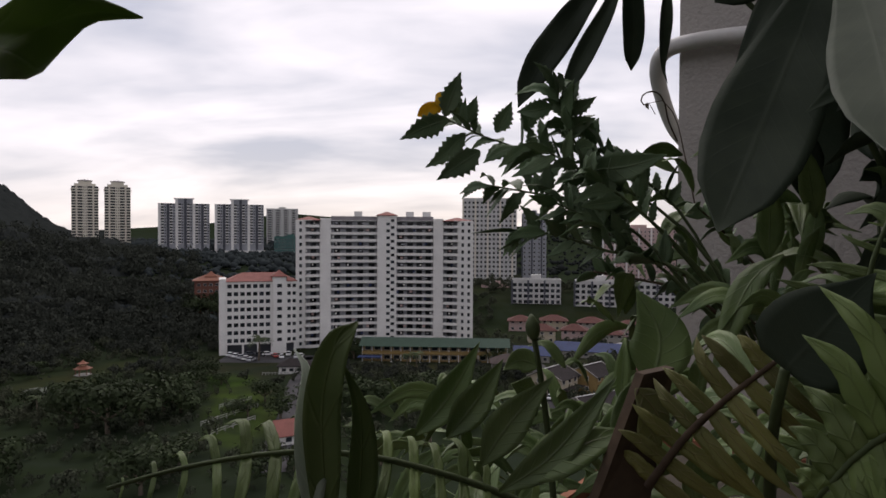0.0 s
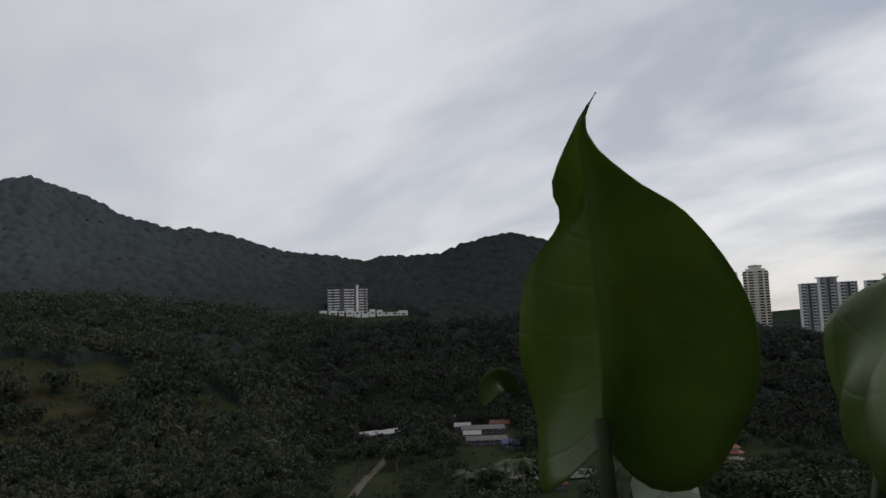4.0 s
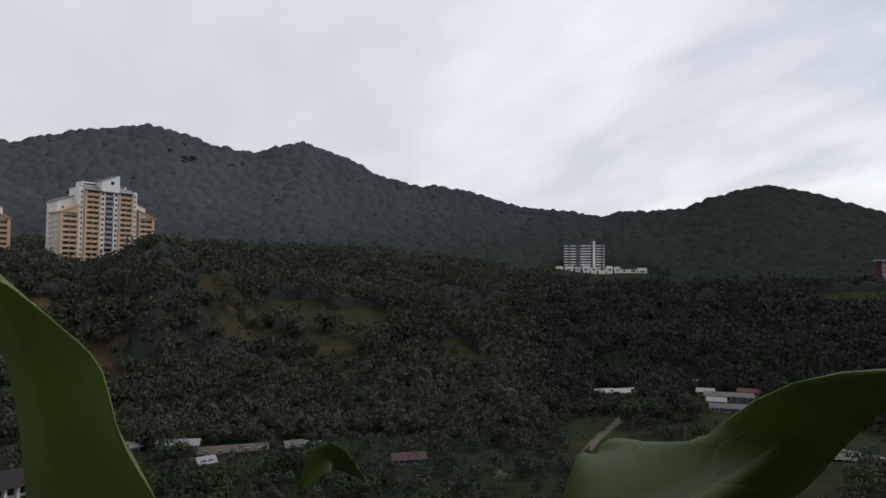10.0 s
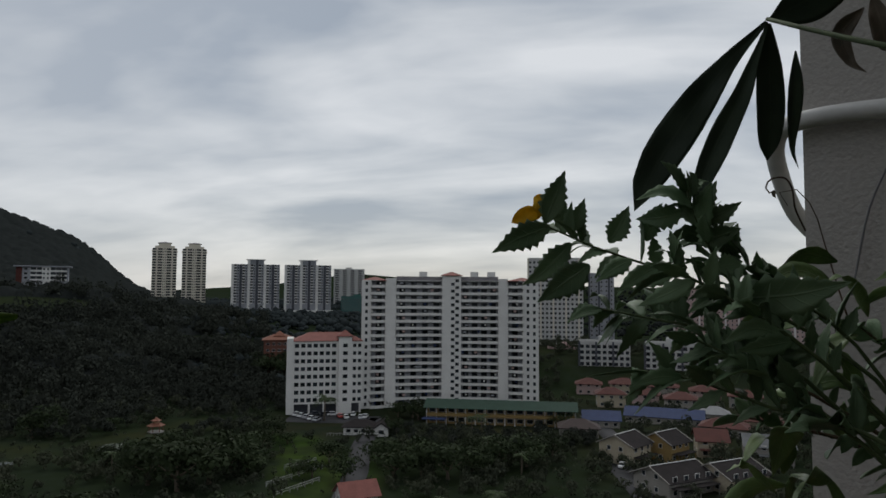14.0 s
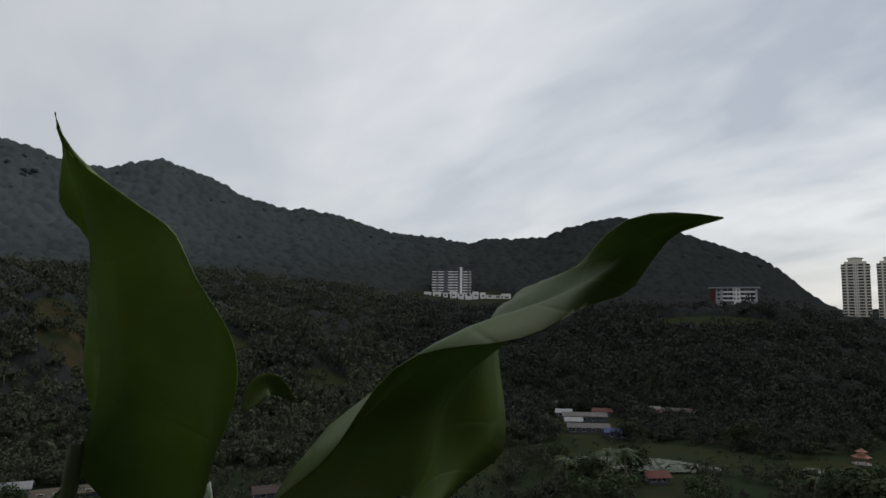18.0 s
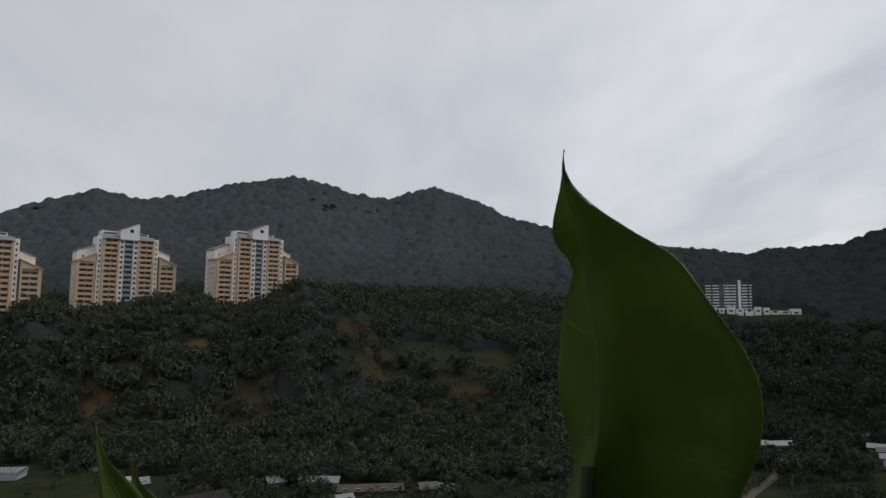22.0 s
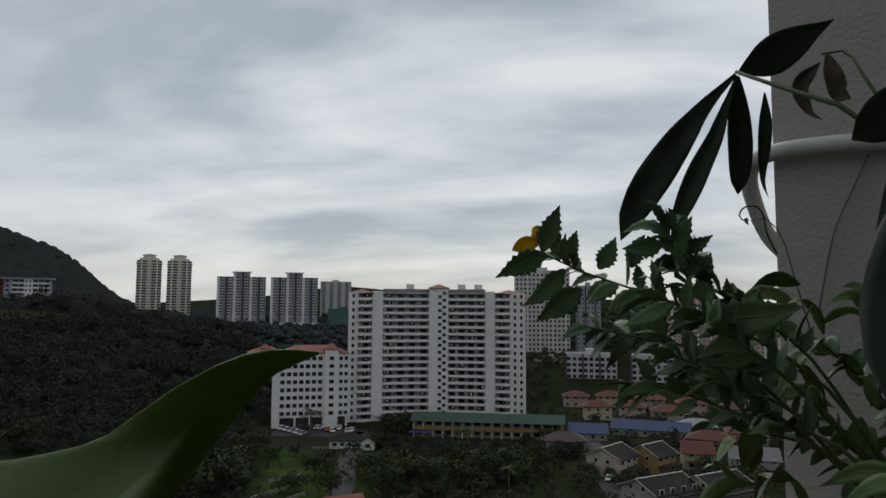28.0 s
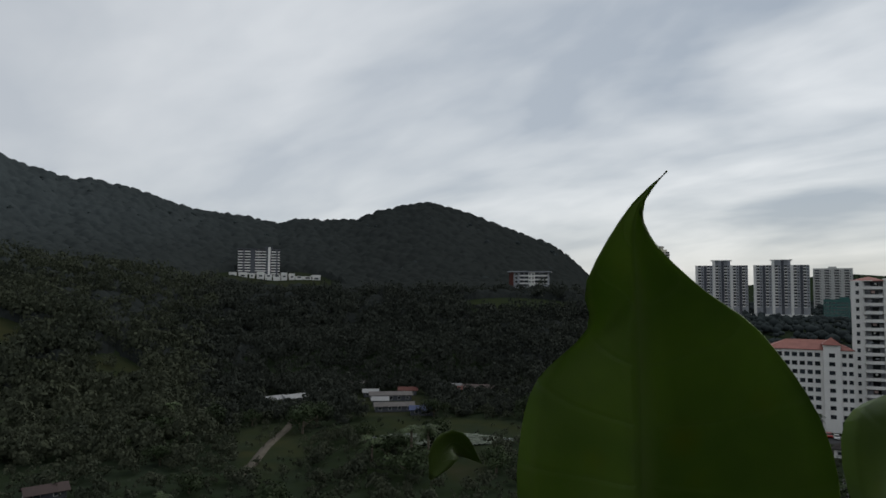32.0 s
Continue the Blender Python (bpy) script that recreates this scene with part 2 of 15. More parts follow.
M = {
    "white_wall": material("white_painted_render", (0.70, 0.69, 0.665), 0.8, var=0.16, scale=0.15, fine=2.0, bump=0),
    "house_wall": material("weathered_house_render", (0.32, 0.30, 0.27), 0.85, var=0.25, scale=0.3, fine=3.0, bump=0),
    "cream_wall": material("cream_painted_render", (0.62, 0.58, 0.49), 0.8, var=0.15, scale=0.15, fine=2.0, bump=0),
    "village_cream": material("dirty_cream_render", (0.46, 0.40, 0.30), 0.85, var=0.3, scale=0.3, fine=3.0, bump=0),
    "brick_wall": material("red_brown_render", (0.17, 0.075, 0.055), 0.85, var=0.3, scale=0.3, fine=3.0, bump=0),
    "old_red_roof": material("old_red_roof_tiles", (0.095, 0.033, 0.027), 0.75, var=0.4, scale=0.5, fine=6.0, bump=0.3, bump_dist=0.05),
    "black_roof": material("blackened_roof_tiles", (0.034, 0.030, 0.030), 0.8, var=0.35, scale=0.5, fine=6.0, bump=0.3, bump_dist=0.05, spec=0.04),
    "dull_white": material("dull_white_render", (0.50, 0.50, 0.485), 0.85, var=0.25, scale=0.2, fine=2.0, bump=0),
    "teal_wall": material("teal_painted_render", (0.05, 0.135, 0.125), 0.8, var=0.2, scale=0.15, fine=2.0, bump=0),
    "orange_wall": material("ochre_painted_render", (0.52, 0.365, 0.235), 0.8, var=0.18, scale=0.2, fine=2.0, bump=0),
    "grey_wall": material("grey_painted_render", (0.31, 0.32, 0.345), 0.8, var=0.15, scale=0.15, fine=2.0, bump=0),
    "dark_wall": material("dark_grey_render", (0.085, 0.09, 0.105), 0.8, var=0.2, scale=0.15, fine=2.0, bump=0),
    "pink_wall": material("pinkish_render", (0.44, 0.32, 0.30), 0.8, var=0.15, scale=0.15, fine=2.0, bump=0),
    "yellow_wall": material("yellow_painted_render", (0.27, 0.185, 0.075), 0.8, var=0.15, scale=0.3, fine=3.0, bump=0),
    "red_roof": material("red_clay_roof_tiles", (0.235, 0.090, 0.075), 0.7, var=0.35, scale=0.5, fine=6.0, bump=0.3, bump_dist=0.05),
    "orange_roof": material("orange_clay_roof_tiles", (0.21, 0.085, 0.055), 0.7, var=0.3, scale=0.5, fine=6.0, bump=0.3, bump_dist=0.05),
    "brown_roof": material("dark_brown_roof_sheets", (0.048, 0.032, 0.030), 0.65, var=0.35, scale=0.5, fine=6.0, bump=0.2, bump_dist=0.05),
    "grey_roof": material("grey_corrugated_roof", (0.115, 0.12, 0.125), 0.6, var=0.35, scale=0.4, fine=5.0, bump=0.2, bump_dist=0.05),
    "faded_roof": material("faded_grey_roof_sheets", (0.10, 0.092, 0.09), 0.7, var=0.4, scale=0.4, fine=5.0, bump=0.2, bump_dist=0.05),
    "slate_roof": material("slate_grey_roof", (0.20, 0.19, 0.20), 0.7, var=0.25, scale=0.4, fine=5.0, bump=0.2, bump_dist=0.05),
    "white_roof": material("white_metal_roof", (0.21, 0.215, 0.22), 0.5, var=0.25, scale=0.5, fine=5.0, bump=0.1, bump_dist=0.03),
    "green_roof": material("green_metal_roof", (0.032, 0.062, 0.045), 0.75, var=0.25, scale=0.5, fine=5.0, bump=0.1, bump_dist=0.03),
    "blue_roof": material("blue_metal_roof", (0.026, 0.044, 0.115), 0.55, var=0.3, scale=0.5, fine=5.0, bump=0.1, bump_dist=0.03),
    "glass": material("dark_window_glass", (0.026, 0.031, 0.037), 0.15, var=0.3, scale=1.0, fine=3.0, bump=0, by_object=0.6, spec=0.35),
    # door frames darkened, with the shade of the recess put into the colour
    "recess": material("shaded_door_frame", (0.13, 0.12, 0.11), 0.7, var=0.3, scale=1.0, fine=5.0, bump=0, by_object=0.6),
    "frame": material("window_frame_paint", (0.55, 0.54, 0.52), 0.6, var=0.15, scale=2.0, fine=9.0, bump=0),
    "asphalt": material("asphalt", (0.055, 0.055, 0.058), 0.9, var=0.35, scale=0.2, fine=4.0, bump=0.2, bump_dist=0.02),
    "dirt": material("pale_dirt_track", (0.085, 0.074, 0.058), 0.95, var=0.35, scale=0.3, fine=3.0, bump=0.3, bump_dist=0.03),
    "water": material("green_pond_water", (0.03, 0.045, 0.03), 0.12, var=0.3, scale=0.1, fine=1.0, spec=0.5, bump=0.05, bump_dist=0.02),
    "lily": material("lily_pads", (0.085, 0.105, 0.075), 0.6, var=0.4, scale=0.5, fine=4.0, bump=0, by_island=0.45),
    # blue-grey haze of the far hills is put into this base colour
    "forest_far": material("hazy_far_foliage", (0.053, 0.063, 0.066), 0.95, scale=0.012, fine=0.3, bump=0, color2=(0.041, 0.050, 0.053), by_island=0.10, spec=0.0),
    # darker copy of forest_far, with blue-grey haze put into the colour
    "forest_hill": material("hazy_hill_foliage", (0.038, 0.045, 0.047), 0.95, scale=0.012, fine=0.3, bump=0, color2=(0.027, 0.034, 0.034), by_island=0.10, spec=0.0),
    # darker copy of the tree foliage: back-lit shade is put into its colour
    "forest_backlit": material("backlit_wood_foliage", (0.042, 0.047, 0.038), 0.85, scale=0.03, fine=0.4, bump=0, color2=(0.026, 0.030, 0.025), by_island=0.09, translucent=0.1, spec=0.02),
    # haze over the slopes is put in as a greyer foliage colour
    "forest": material("tree_foliage", (0.062, 0.069, 0.044), 0.85, scale=0.03, fine=0.4, bump=0, color2=(0.033, 0.039, 0.028), by_island=0.09, translucent=0.12, spec=0.04),
    "tree_leaf": material("garden_tree_foliage", (0.036, 0.050, 0.022), 0.75, scale=0.1, fine=1.0, bump=0, color2=(0.019, 0.029, 0.014), by_island=0.2, by_object=0.3, translucent=0.15, spec=0.10),
    "palm_leaf": material("palm_fronds", (0.050, 0.075, 0.026), 0.7, scale=0.3, fine=2.0, bump=0, color2=(0.026, 0.042, 0.015), by_object=0.3, translucent=0.15, spec=0.3),
    "bark": material("tree_bark", (0.16, 0.13, 0.10), 0.9, var=0.4, scale=1.0, fine=8.0, bump=0.4, bump_dist=0.03),
    "fence_white": material("weathered_white_rail", (0.30, 0.30, 0.29), 0.6, var=0.2, scale=1.0, fine=6.0, bump=0),
    "car_silver": material("silver_car_paint", (0.45, 0.46, 0.48), 0.3, var=0.1, scale=1.0, fine=6.0, spec=0.5, bump=0),
    "car_white": material("white_car_paint", (0.70, 0.70, 0.70), 0.3, var=0.1, scale=1.0, fine=6.0, spec=0.5, bump=0),
    "car_red": material("red_car_paint", (0.40, 0.04, 0.03), 0.3, var=0.1, scale=1.0, fine=6.0, spec=0.5, bump=0),
    "car_dark": material("dark_car_paint", (0.05, 0.055, 0.065), 0.3, var=0.1, scale=1.0, fine=6.0, spec=0.5, bump=0),
    "tyre": material("tyre_rubber", (0.02, 0.02, 0.02), 0.9, var=0.2, scale=5.0, fine=20.0, bump=0),
    "plaster": material("rough_plaster", (0.44, 0.42, 0.39), 0.9, var=0.14, scale=1.2, fine=140.0, bump=0.65, bump_dist=0.004),
    "concrete": material("concrete", (0.36, 0.35, 0.33), 0.9, var=0.2, scale=1.0, fine=60.0, bump=0.3, bump_dist=0.004),
    "pole": material("grey_metal_pole", (0.33, 0.35, 0.38), 0.45, metal=0.3, var=0.2, scale=4.0, fine=60.0, bump=0.05, bump_dist=0.002),
    "terracotta": material("terracotta", (0.36, 0.15, 0.09), 0.85, var=0.3, scale=6.0, fine=60.0, bump=0.2, bump_dist=0.003),
}


# ---------------------------------------------------------------- mesh helpers
class Shape:
    """Collects vertices and faces of one mesh; faces carry a material slot."""

    def __init__(self):
        self.v, self.f, self.s = [], [], []

    def poly(self, pts, slot=0):
        n = len(self.v)
        self.v += [tuple(p) for p in pts]
        self.f.append(tuple(range(n, n + len(pts))))
        self.s.append(slot)

    def box(self, x0, x1, y0, y1, z0, z1, slot=0):
        n = len(self.v)
        self.v += [(x, y, z) for z in (z0, z1) for y in (y0, y1) for x in (x0, x1)]
        for q in ((0, 2, 3, 1), (4, 5, 7, 6), (0, 1, 5, 4), (2, 6, 7, 3), (0, 4, 6, 2), (1, 3, 7, 5)):
            self.f.append(tuple(n + i for i in q))
            self.s.append(slot)

    def prism(self, outline, axis, a, b, slot=0):
        """Extrudes a 2D outline from a to b along axis 'x' or 'y' or 'z'."""
        def put(p, h):
            return {"x": (h, p[0], p[1]), "y": (p[0], h, p[1]), "z": (p[0], p[1], h)}[axis]
        n, k = len(self.v), len(outline)
        self.v += [put(p, a) for p in outline] + [put(p, b) for p in outline]
        self.f += [tuple(range(n + k - 1, n - 1, -1)), tuple(range(n + k, n + 2 * k))]
        self.s += [slot, slot]
        for i in range(k):
            j = (i + 1) % k
            self.f.append((n + i, n + j, n + k + j, n + k + i))
            self.s.append(slot)

    def hip(self, x0, x1, y0, y1, z, h, over=0.5, slot=0):
        """A hipped roof with eaves that stand out by over, and a thin soffit."""
        x0, x1, y0, y1 = x0 - over, x1 + over, y0 - over, y1 + over
        w = min(x1 - x0, y1 - y0) / 2
        if x1 - x0 >= y1 - y0:
            r = [(x0 + w, (y0 + y1) / 2, z + h), (x1 - w, (y0 + y1) / 2, z + h)]
        else:
            r = [((x0 + x1) / 2, y0 + w, z + h), ((x0 + x1) / 2, y1 - w, z + h)]
        n = len(self.v)
        base = [(x0, y0), (x1, y0), (x1, y1), (x0, y1)]
        self.v += [(x, y, z - 0.2) for x, y in base] + [(x, y, z) for x, y in base] + r
        if x1 - x0 >= y1 - y0:
            top = [(4, 5, 9, 8), (5, 6, 9), (6, 7, 8, 9), (7, 4, 8)]
        else:
            top = [(4, 5, 8), (5, 6, 9, 8), (6, 7, 9), (7, 4, 8, 9)]
        for q in [(0, 3, 2, 1), (0, 1, 5, 4), (1, 2, 6, 5), (2, 3, 7, 6), (3, 0, 4, 7)] + top:
            self.f.append(tuple(n + i for i in q))
            self.s.append(slot)

    def gable(self, x0, x1, y0, y1, z, h, over=0.4, thick=0.15, slot=0):
        """A gabled roof whose ridge runs along x."""
        ym = (y0 + y1) / 2
        sl = h / (ym - y0)
        out = [(y0 - over, z - over * sl), (ym, z + h), (y1 + over, z - over * sl),
               (y1 + over, z - over * sl - thick), (ym, z + h - thick), (y0 - over, z - over * sl - thick)]
        self.prism(out, "x", x0 - over, x1 + over, slot)

    def tube(self, pts, radii, n=8, slot=0, cap=True):
        pts = [Vector(p) for p in pts]
        if not hasattr(radii, "__len__"):
            radii = [radii] * len(pts)
        base = len(self.v)
        side = None
        for i, p in enumerate(pts):
            t = (pts[min(i + 1, len(pts) - 1)] - pts[max(i - 1, 0)]).normalized()
            if side is None:
                side = t.orthogonal().normalized()
            side = (side - t * side.dot(t)).normalized()
            o = t.cross(side)
            for k in range(n):
                a = 2 * math.pi * k / n
                self.v.append(tuple(p + (side * math.cos(a) + o * math.sin(a)) * radii[i]))
        for i in range(len(pts) - 1):
            for k in range(n):
                a, b = base + i * n + k, base + i * n + (k + 1) % n
                self.f.append((a, b, b + n, a + n))
                self.s.append(slot)
        if cap:
            self.f.append(tuple(range(base + n - 1, base - 1, -1)))
            e = base + (len(pts) - 1) * n
            self.f.append(tuple(range(e, e + n)))
            self.s += [slot, slot]

    def mesh(self, name, mats, smooth=False):
        me = bpy.data.meshes.new(name)
        me.from_pydata(self.v, [], self.f)
        for m in (mats if isinstance(mats, (list, tuple)) else [mats]):
            me.materials.append(m)
        me.polygons.foreach_set("material_index", self.s)
        if smooth:
            me.polygons.foreach_set("use_smooth", [True] * len(me.polygons))
        me.update()
        return me


def child(name, me, parent, loc=(0, 0, 0), label="", rz=0.0):
    ob = new(name, me)
    ob.parent = parent
    ob.location = loc
    if rz:
        ob.rotation_euler = (0, 0, rz)
    if label:
        ob["label"] = label
    return ob


def part(name, shape, mats, parent, label="", smooth=False):
    return child(name, shape.mesh(name, mats, smooth), parent, label=label)


def thing(name, m, label, category, group="", kind=""):
    ob = new(name)
    ob.matrix_world = m
    ob.empty_display_size = 0.3
    return tagged(ob, label, category, group, kind)


# ---------------------------------------------------------------- ground
FLAT = -45.0
K_AZ = (-180, -60, -20, 0, 8, 13, 20, 29, 32, 35, 38, 41, 45, 50, 57, 64, 71, 78, 82, 86, 94, 100, 105, 109, 115, 122, 135, 180)
R_AZ = (-180, -60, -20, 0, 8, 13, 20, 29, 30.8, 32.6, 34.4, 37.5, 41.6, 44.6, 48.2, 51.0, 55.7, 57.2, 59.6, 63.9, 68.2, 71.2, 72.5, 75.8, 78.7, 79.8, 82.3, 84.7, 86.1, 88.9, 90.4, 92.3, 94.3, 99.2, 102.6, 106.0, 109.2, 112.4, 115.5, 119.7, 122.3, 135, 180)
R_EL = (0.2, 0.2, 0.5, 0.9, 1.35, 1.75, 0.7, 0.1, 1.18, 2.69, 3.82, 5.05, 6.59, 7.42, 6.78, 5.79, 5.66, 5.3, 5.81, 6.21, 7.53, 8.06, 7.94, 8.78, 10.18, 10.52, 11.38, 10.92, 10.33, 10.65, 10.96, 11.55, 11.95, 11.05, 9.92, 9.28, 9.88, 8.74, 7.34, 5.07, 3.54, 0.6, 0.2)
K_FOOT = (900, 900, 900, 900, 600, 330, 290, 290, 290, 300, 310, 330, 345, 350, 330, 290, 255, 240, 235, 232, 230, 232, 240, 250, 270, 300, 320, 900)
K_MIDZ = (-42, -42, -42, -42, -35, -26, -23, -14, -5, -3, -2, -2, -3, -5, -6, 2, 12, 18, 20, 20, 20, 20, 17, 14, 6, -2, -12, -42)


def sm(x):
    x = np.clip(x, 0, 1)
    return x * x * (3 - 2 * x)


def lump(x, y, s, seed):
    """Cheap smooth relief: a few crossed waves."""
    r = np.random.RandomState(seed)
    z = np.zeros_like(x)
    for k in range(6):
        a, f, p = r.uniform(0, 6.28), r.uniform(0.6, 1.8) / s, r.uniform(0, 6.28)
        z += np.sin((x * np.cos(a) + y * np.sin(a)) * f + p)
    return z / 6


def height(x, y):
    x, y = np.asarray(x, float), np.asarray(y, float)
    d = np.hypot(x, y)
    az = np.degrees(np.arctan2(-x, y))
    azw = az + 1.2 * lump(x, y, 160.0, 5) * np.clip((d - 400) / 300, 0, 1) * np.clip((1000 - d) / 200, 0, 1)
    el = np.interp(az, R_AZ, R_EL)
    foot = np.interp(az, K_AZ, K_FOOT)
    midz = np.interp(azw, K_AZ, K_MIDZ)
    far = np.interp(az, (-180, 25, 34, 180), (1500, 1500, 1050, 1050))
    midd = np.maximum(500.0, foot + 60)
    ridge = far * np.tan(np.radians(el))
    a = np.clip((d - foot) / (midd - foot), 0, 1)
    z = FLAT + (midz - FLAT) * (0.45 * a + 0.55 * sm(a))
    b = np.clip((d - midd) / (far - midd), 0, 1)
    z = z + (ridge - midz) * np.where(b < 1, 0.1 * b + 0.9 * b ** 2.3, 1)
    over = np.clip((d - far) / 1500, 0, 1)
    z = z - (ridge - FLAT) * 0.8 * sm(over)
    # the wooded shoulder in front of the hillside towers
    top = np.interp(az, (84, 88, 91, 93.3, 95, 97.5, 99.5, 101, 104, 107, 110, 113, 115, 117, 120, 124, 127, 132), (-30, 4, 11, 17, 12, 2, 2, 7, 7, 1, -2, 0, -13, -12, -15, -11, -2, -30))
    z = np.maximum(z, top - np.where(d < 388, 0.0042 * (388 - d) ** 2, 0.0012 * np.maximum(d - 410, 0) ** 2))
    rough = np.clip((d - foot) / 120, 0, 1) * np.clip((far - d) / 150, 0, 1)
    return z + rough * (5.0 * lump(x, y, 70.0, 11) + 2.5 * lump(x, y, 25.0, 12))


def at(az, d):
    """A place on the ground in the direction az at the distance d."""
    h = heading(az) * d
    return Vector((h.x, h.y, float(height(h.x, h.y))))


def on_ground(az, d, turn=0.0, sink=0.0, z=None):
    p = at(az, d)
    return pose(p.x, p.y, (p.z if z is None else z) - sink, 0, 0, az + turn)


# bare or mown places: az, reach in az, distance, reach in distance, share of soil
CLEAR_SOIL = [(107, 2.8, 300, 28, 0.9), (97.5, 2.4, 287, 24, 0.9), (80, 4, 300, 45, 0.35), (88, 3, 330, 30, 0.4), (101, 2, 320, 12, 0.7)]
CLEAR_GRASS = [(110, 7, 205, 30, 0.25), (83, 3.2, 352, 20, 0.5), (77.5, 2.6, 345, 22, 0.4), (85.5, 2, 318, 12, 0.6), (69.2, 2.2, 318, 20, 0.3), (74, 2, 312, 12, 0.4), (80.5, 2.4, 312, 10, 0.5), (43, 9, 225, 24, 0.1), (57.5, 3, 205, 34, 0.2), (16.5, 3.2, 178, 34, 0.25), (30, 3, 226, 18, 0.15),
               (37, 5, 470, 26, 0.05), (24, 4, 430, 16, 0.05), (2, 6, 232, 9, 0.1), (25, 3, 250, 12, 0.1), (12, 2, 165, 25, 0.1)]
CLEAR_BUILT = [(103, 6.5, 160, 18), (89, 3.5, 192, 9), (47.6, 3.6, 276, 34), (56, 2.4, 285, 14), (41, 4.6, 313, 9), (50.2, 1.8, 322, 8), (41.5, 1.8, 182, 20), (28.2, 2, 228, 26), (14.5, 6, 245, 32),
               (1.5, 9, 262, 48), (-13, 8.5, 250, 100), (12, 2.2, 146, 12), (114, 3.2, 238, 22), (104.5, 2.5, 216, 8), (88.5, 2, 180, 7),
               (96.9, 3.6, 442, 14), (106.7, 3.9, 440, 13), (116.2, 3.9, 410, 13), (124.4, 3.2, 458, 12), (57.2, 5.2, 690, 90), (36, 2.3, 548, 12), (15.2, 3.4, 270, 22), (19, 1.6, 352, 14),
               (-14, 22, 470, 120)]


def inside(az, d, zones):
    hit = np.zeros(np.shape(az))
    for q in zones:
        r = ((az - q[0]) / q[1]) ** 2 + ((d - q[2]) / q[3]) ** 2
        hit = np.maximum(hit, np.clip(1.6 - 1.2 * r, 0, 1) * (q[4] if len(q) > 4 else 1))
    return hit


def build_ground():
    az = np.radians(np.linspace(-180, 180, 601)[:-1])
    d = np.concatenate([[6.0], np.geomspace(40, 1400, 260), np.geomspace(1450, 4700, 24)])
    D, A = np.meshgrid(d, az, indexing="ij")
    X, Y = -np.sin(A) * D, np.cos(A) * D
    Z = height(X, Y)
    nr, na = D.shape
    i, j = np.meshgrid(np.arange(nr - 1), np.arange(na), indexing="ij")
    q = np.stack([i * na + j, (i + 1) * na + j, (i + 1) * na + (j + 1) % na, i * na + (j + 1) % na], -1).reshape(-1, 4)[:, ::-1]
    verts = np.stack([X, Y, Z], -1).reshape(-1, 3)
    centre = len(verts)
    verts = np.vstack([verts, [[0, 0, FLAT]]])
    me = bpy.data.meshes.new("ground")
    me.from_pydata(verts.tolist(), [], q.tolist() + [(centre, k, (k + 1) % na) for k in range(na)])
    me.polygons.foreach_set("use_smooth", [True] * len(me.polygons))
    AZ = np.degrees(A)
    soil = inside(AZ, D, CLEAR_SOIL)
    lawn = np.maximum(inside(AZ, D, CLEAR_GRASS), inside(AZ, D, [z + (0.35,) for z in CLEAR_BUILT]))
    mown = inside(AZ, D, [(q[0], q[1], q[2], q[3]) for q in CLEAR_GRASS])
    turf = inside(AZ, D, [(17.0, 2.6, 176, 30), (12.5, 1.8, 172, 26), (18, 2.5, 215, 12)])
    for name, val in (("soil", np.maximum(soil, 0.4 * lawn)), ("mown", mown), ("turf", turf)):
        at_ = me.attributes.new(name, "FLOAT", "POINT")
        at_.data.foreach_set("value", np.append(val.ravel(), 0).astype(np.float32))
    mt = material("ground_cover", (0.020, 0.027, 0.018), 0.95, scale=0.02, fine=0.25, bump=0.5, bump_dist=0.3, color2=(0.015, 0.022, 0.010), spec=0.0)
    nt = mt.node_tree
    b = nt.nodes["Principled BSDF"]
    col = b.inputs["Base Color"].links[0].from_socket
    for name, c in (("mown", (0.024, 0.030, 0.014, 1)), ("turf", (0.034, 0.066, 0.014, 1)), ("soil", (0.095, 0.054, 0.030, 1))):
        a = nt.nodes.new("ShaderNodeAttribute")
        a.attribute_name = name
        nz = nt.nodes.new("ShaderNodeTexNoise")
        nz.inputs["Scale"].default_value, nz.inputs["Detail"].default_value = 0.09, 6
        nt.links.new(nt.nodes["Texture Coordinate"].outputs["Object"], nz.inputs["Vector"])
        mul = nt.nodes.new("ShaderNodeMath")
        mul.operation = "MULTIPLY_ADD"
        nt.links.new(nz.outputs["Fac"], mul.inputs[0])
        mul.inputs[1].default_value = 2.4
        mul.inputs[2].default_value = -0.75
        mul.use_clamp = True
        m2 = nt.nodes.new("ShaderNodeMath")
        m2.operation = "MULTIPLY"
        nt.links.new(a.outputs["Fac"], m2.inputs[0])
        nt.links.new(mul.outputs[0], m2.inputs[1])
        mx = nt.nodes.new("ShaderNodeMix")
        mx.data_type = "RGBA"
        mx.inputs[7].default_value = c
        nt.links.new(m2.outputs[0], mx.inputs["Factor"])
        nt.links.new(col, mx.inputs[6])
        col = mx.outputs[2]
    nt.links.new(col, b.inputs["Base Color"])
    me.materials.append(mt)
    tagged(new("ground", me), "rolling green ground with bare soil and mown grass", "ground", kind="structure")


build_ground()


# ---------------------------------------------------------------- buildings
MESHES = {}


def cached(key, make):
    if key not in MESHES:
        MESHES[key] = make()
    return MESHES[key]


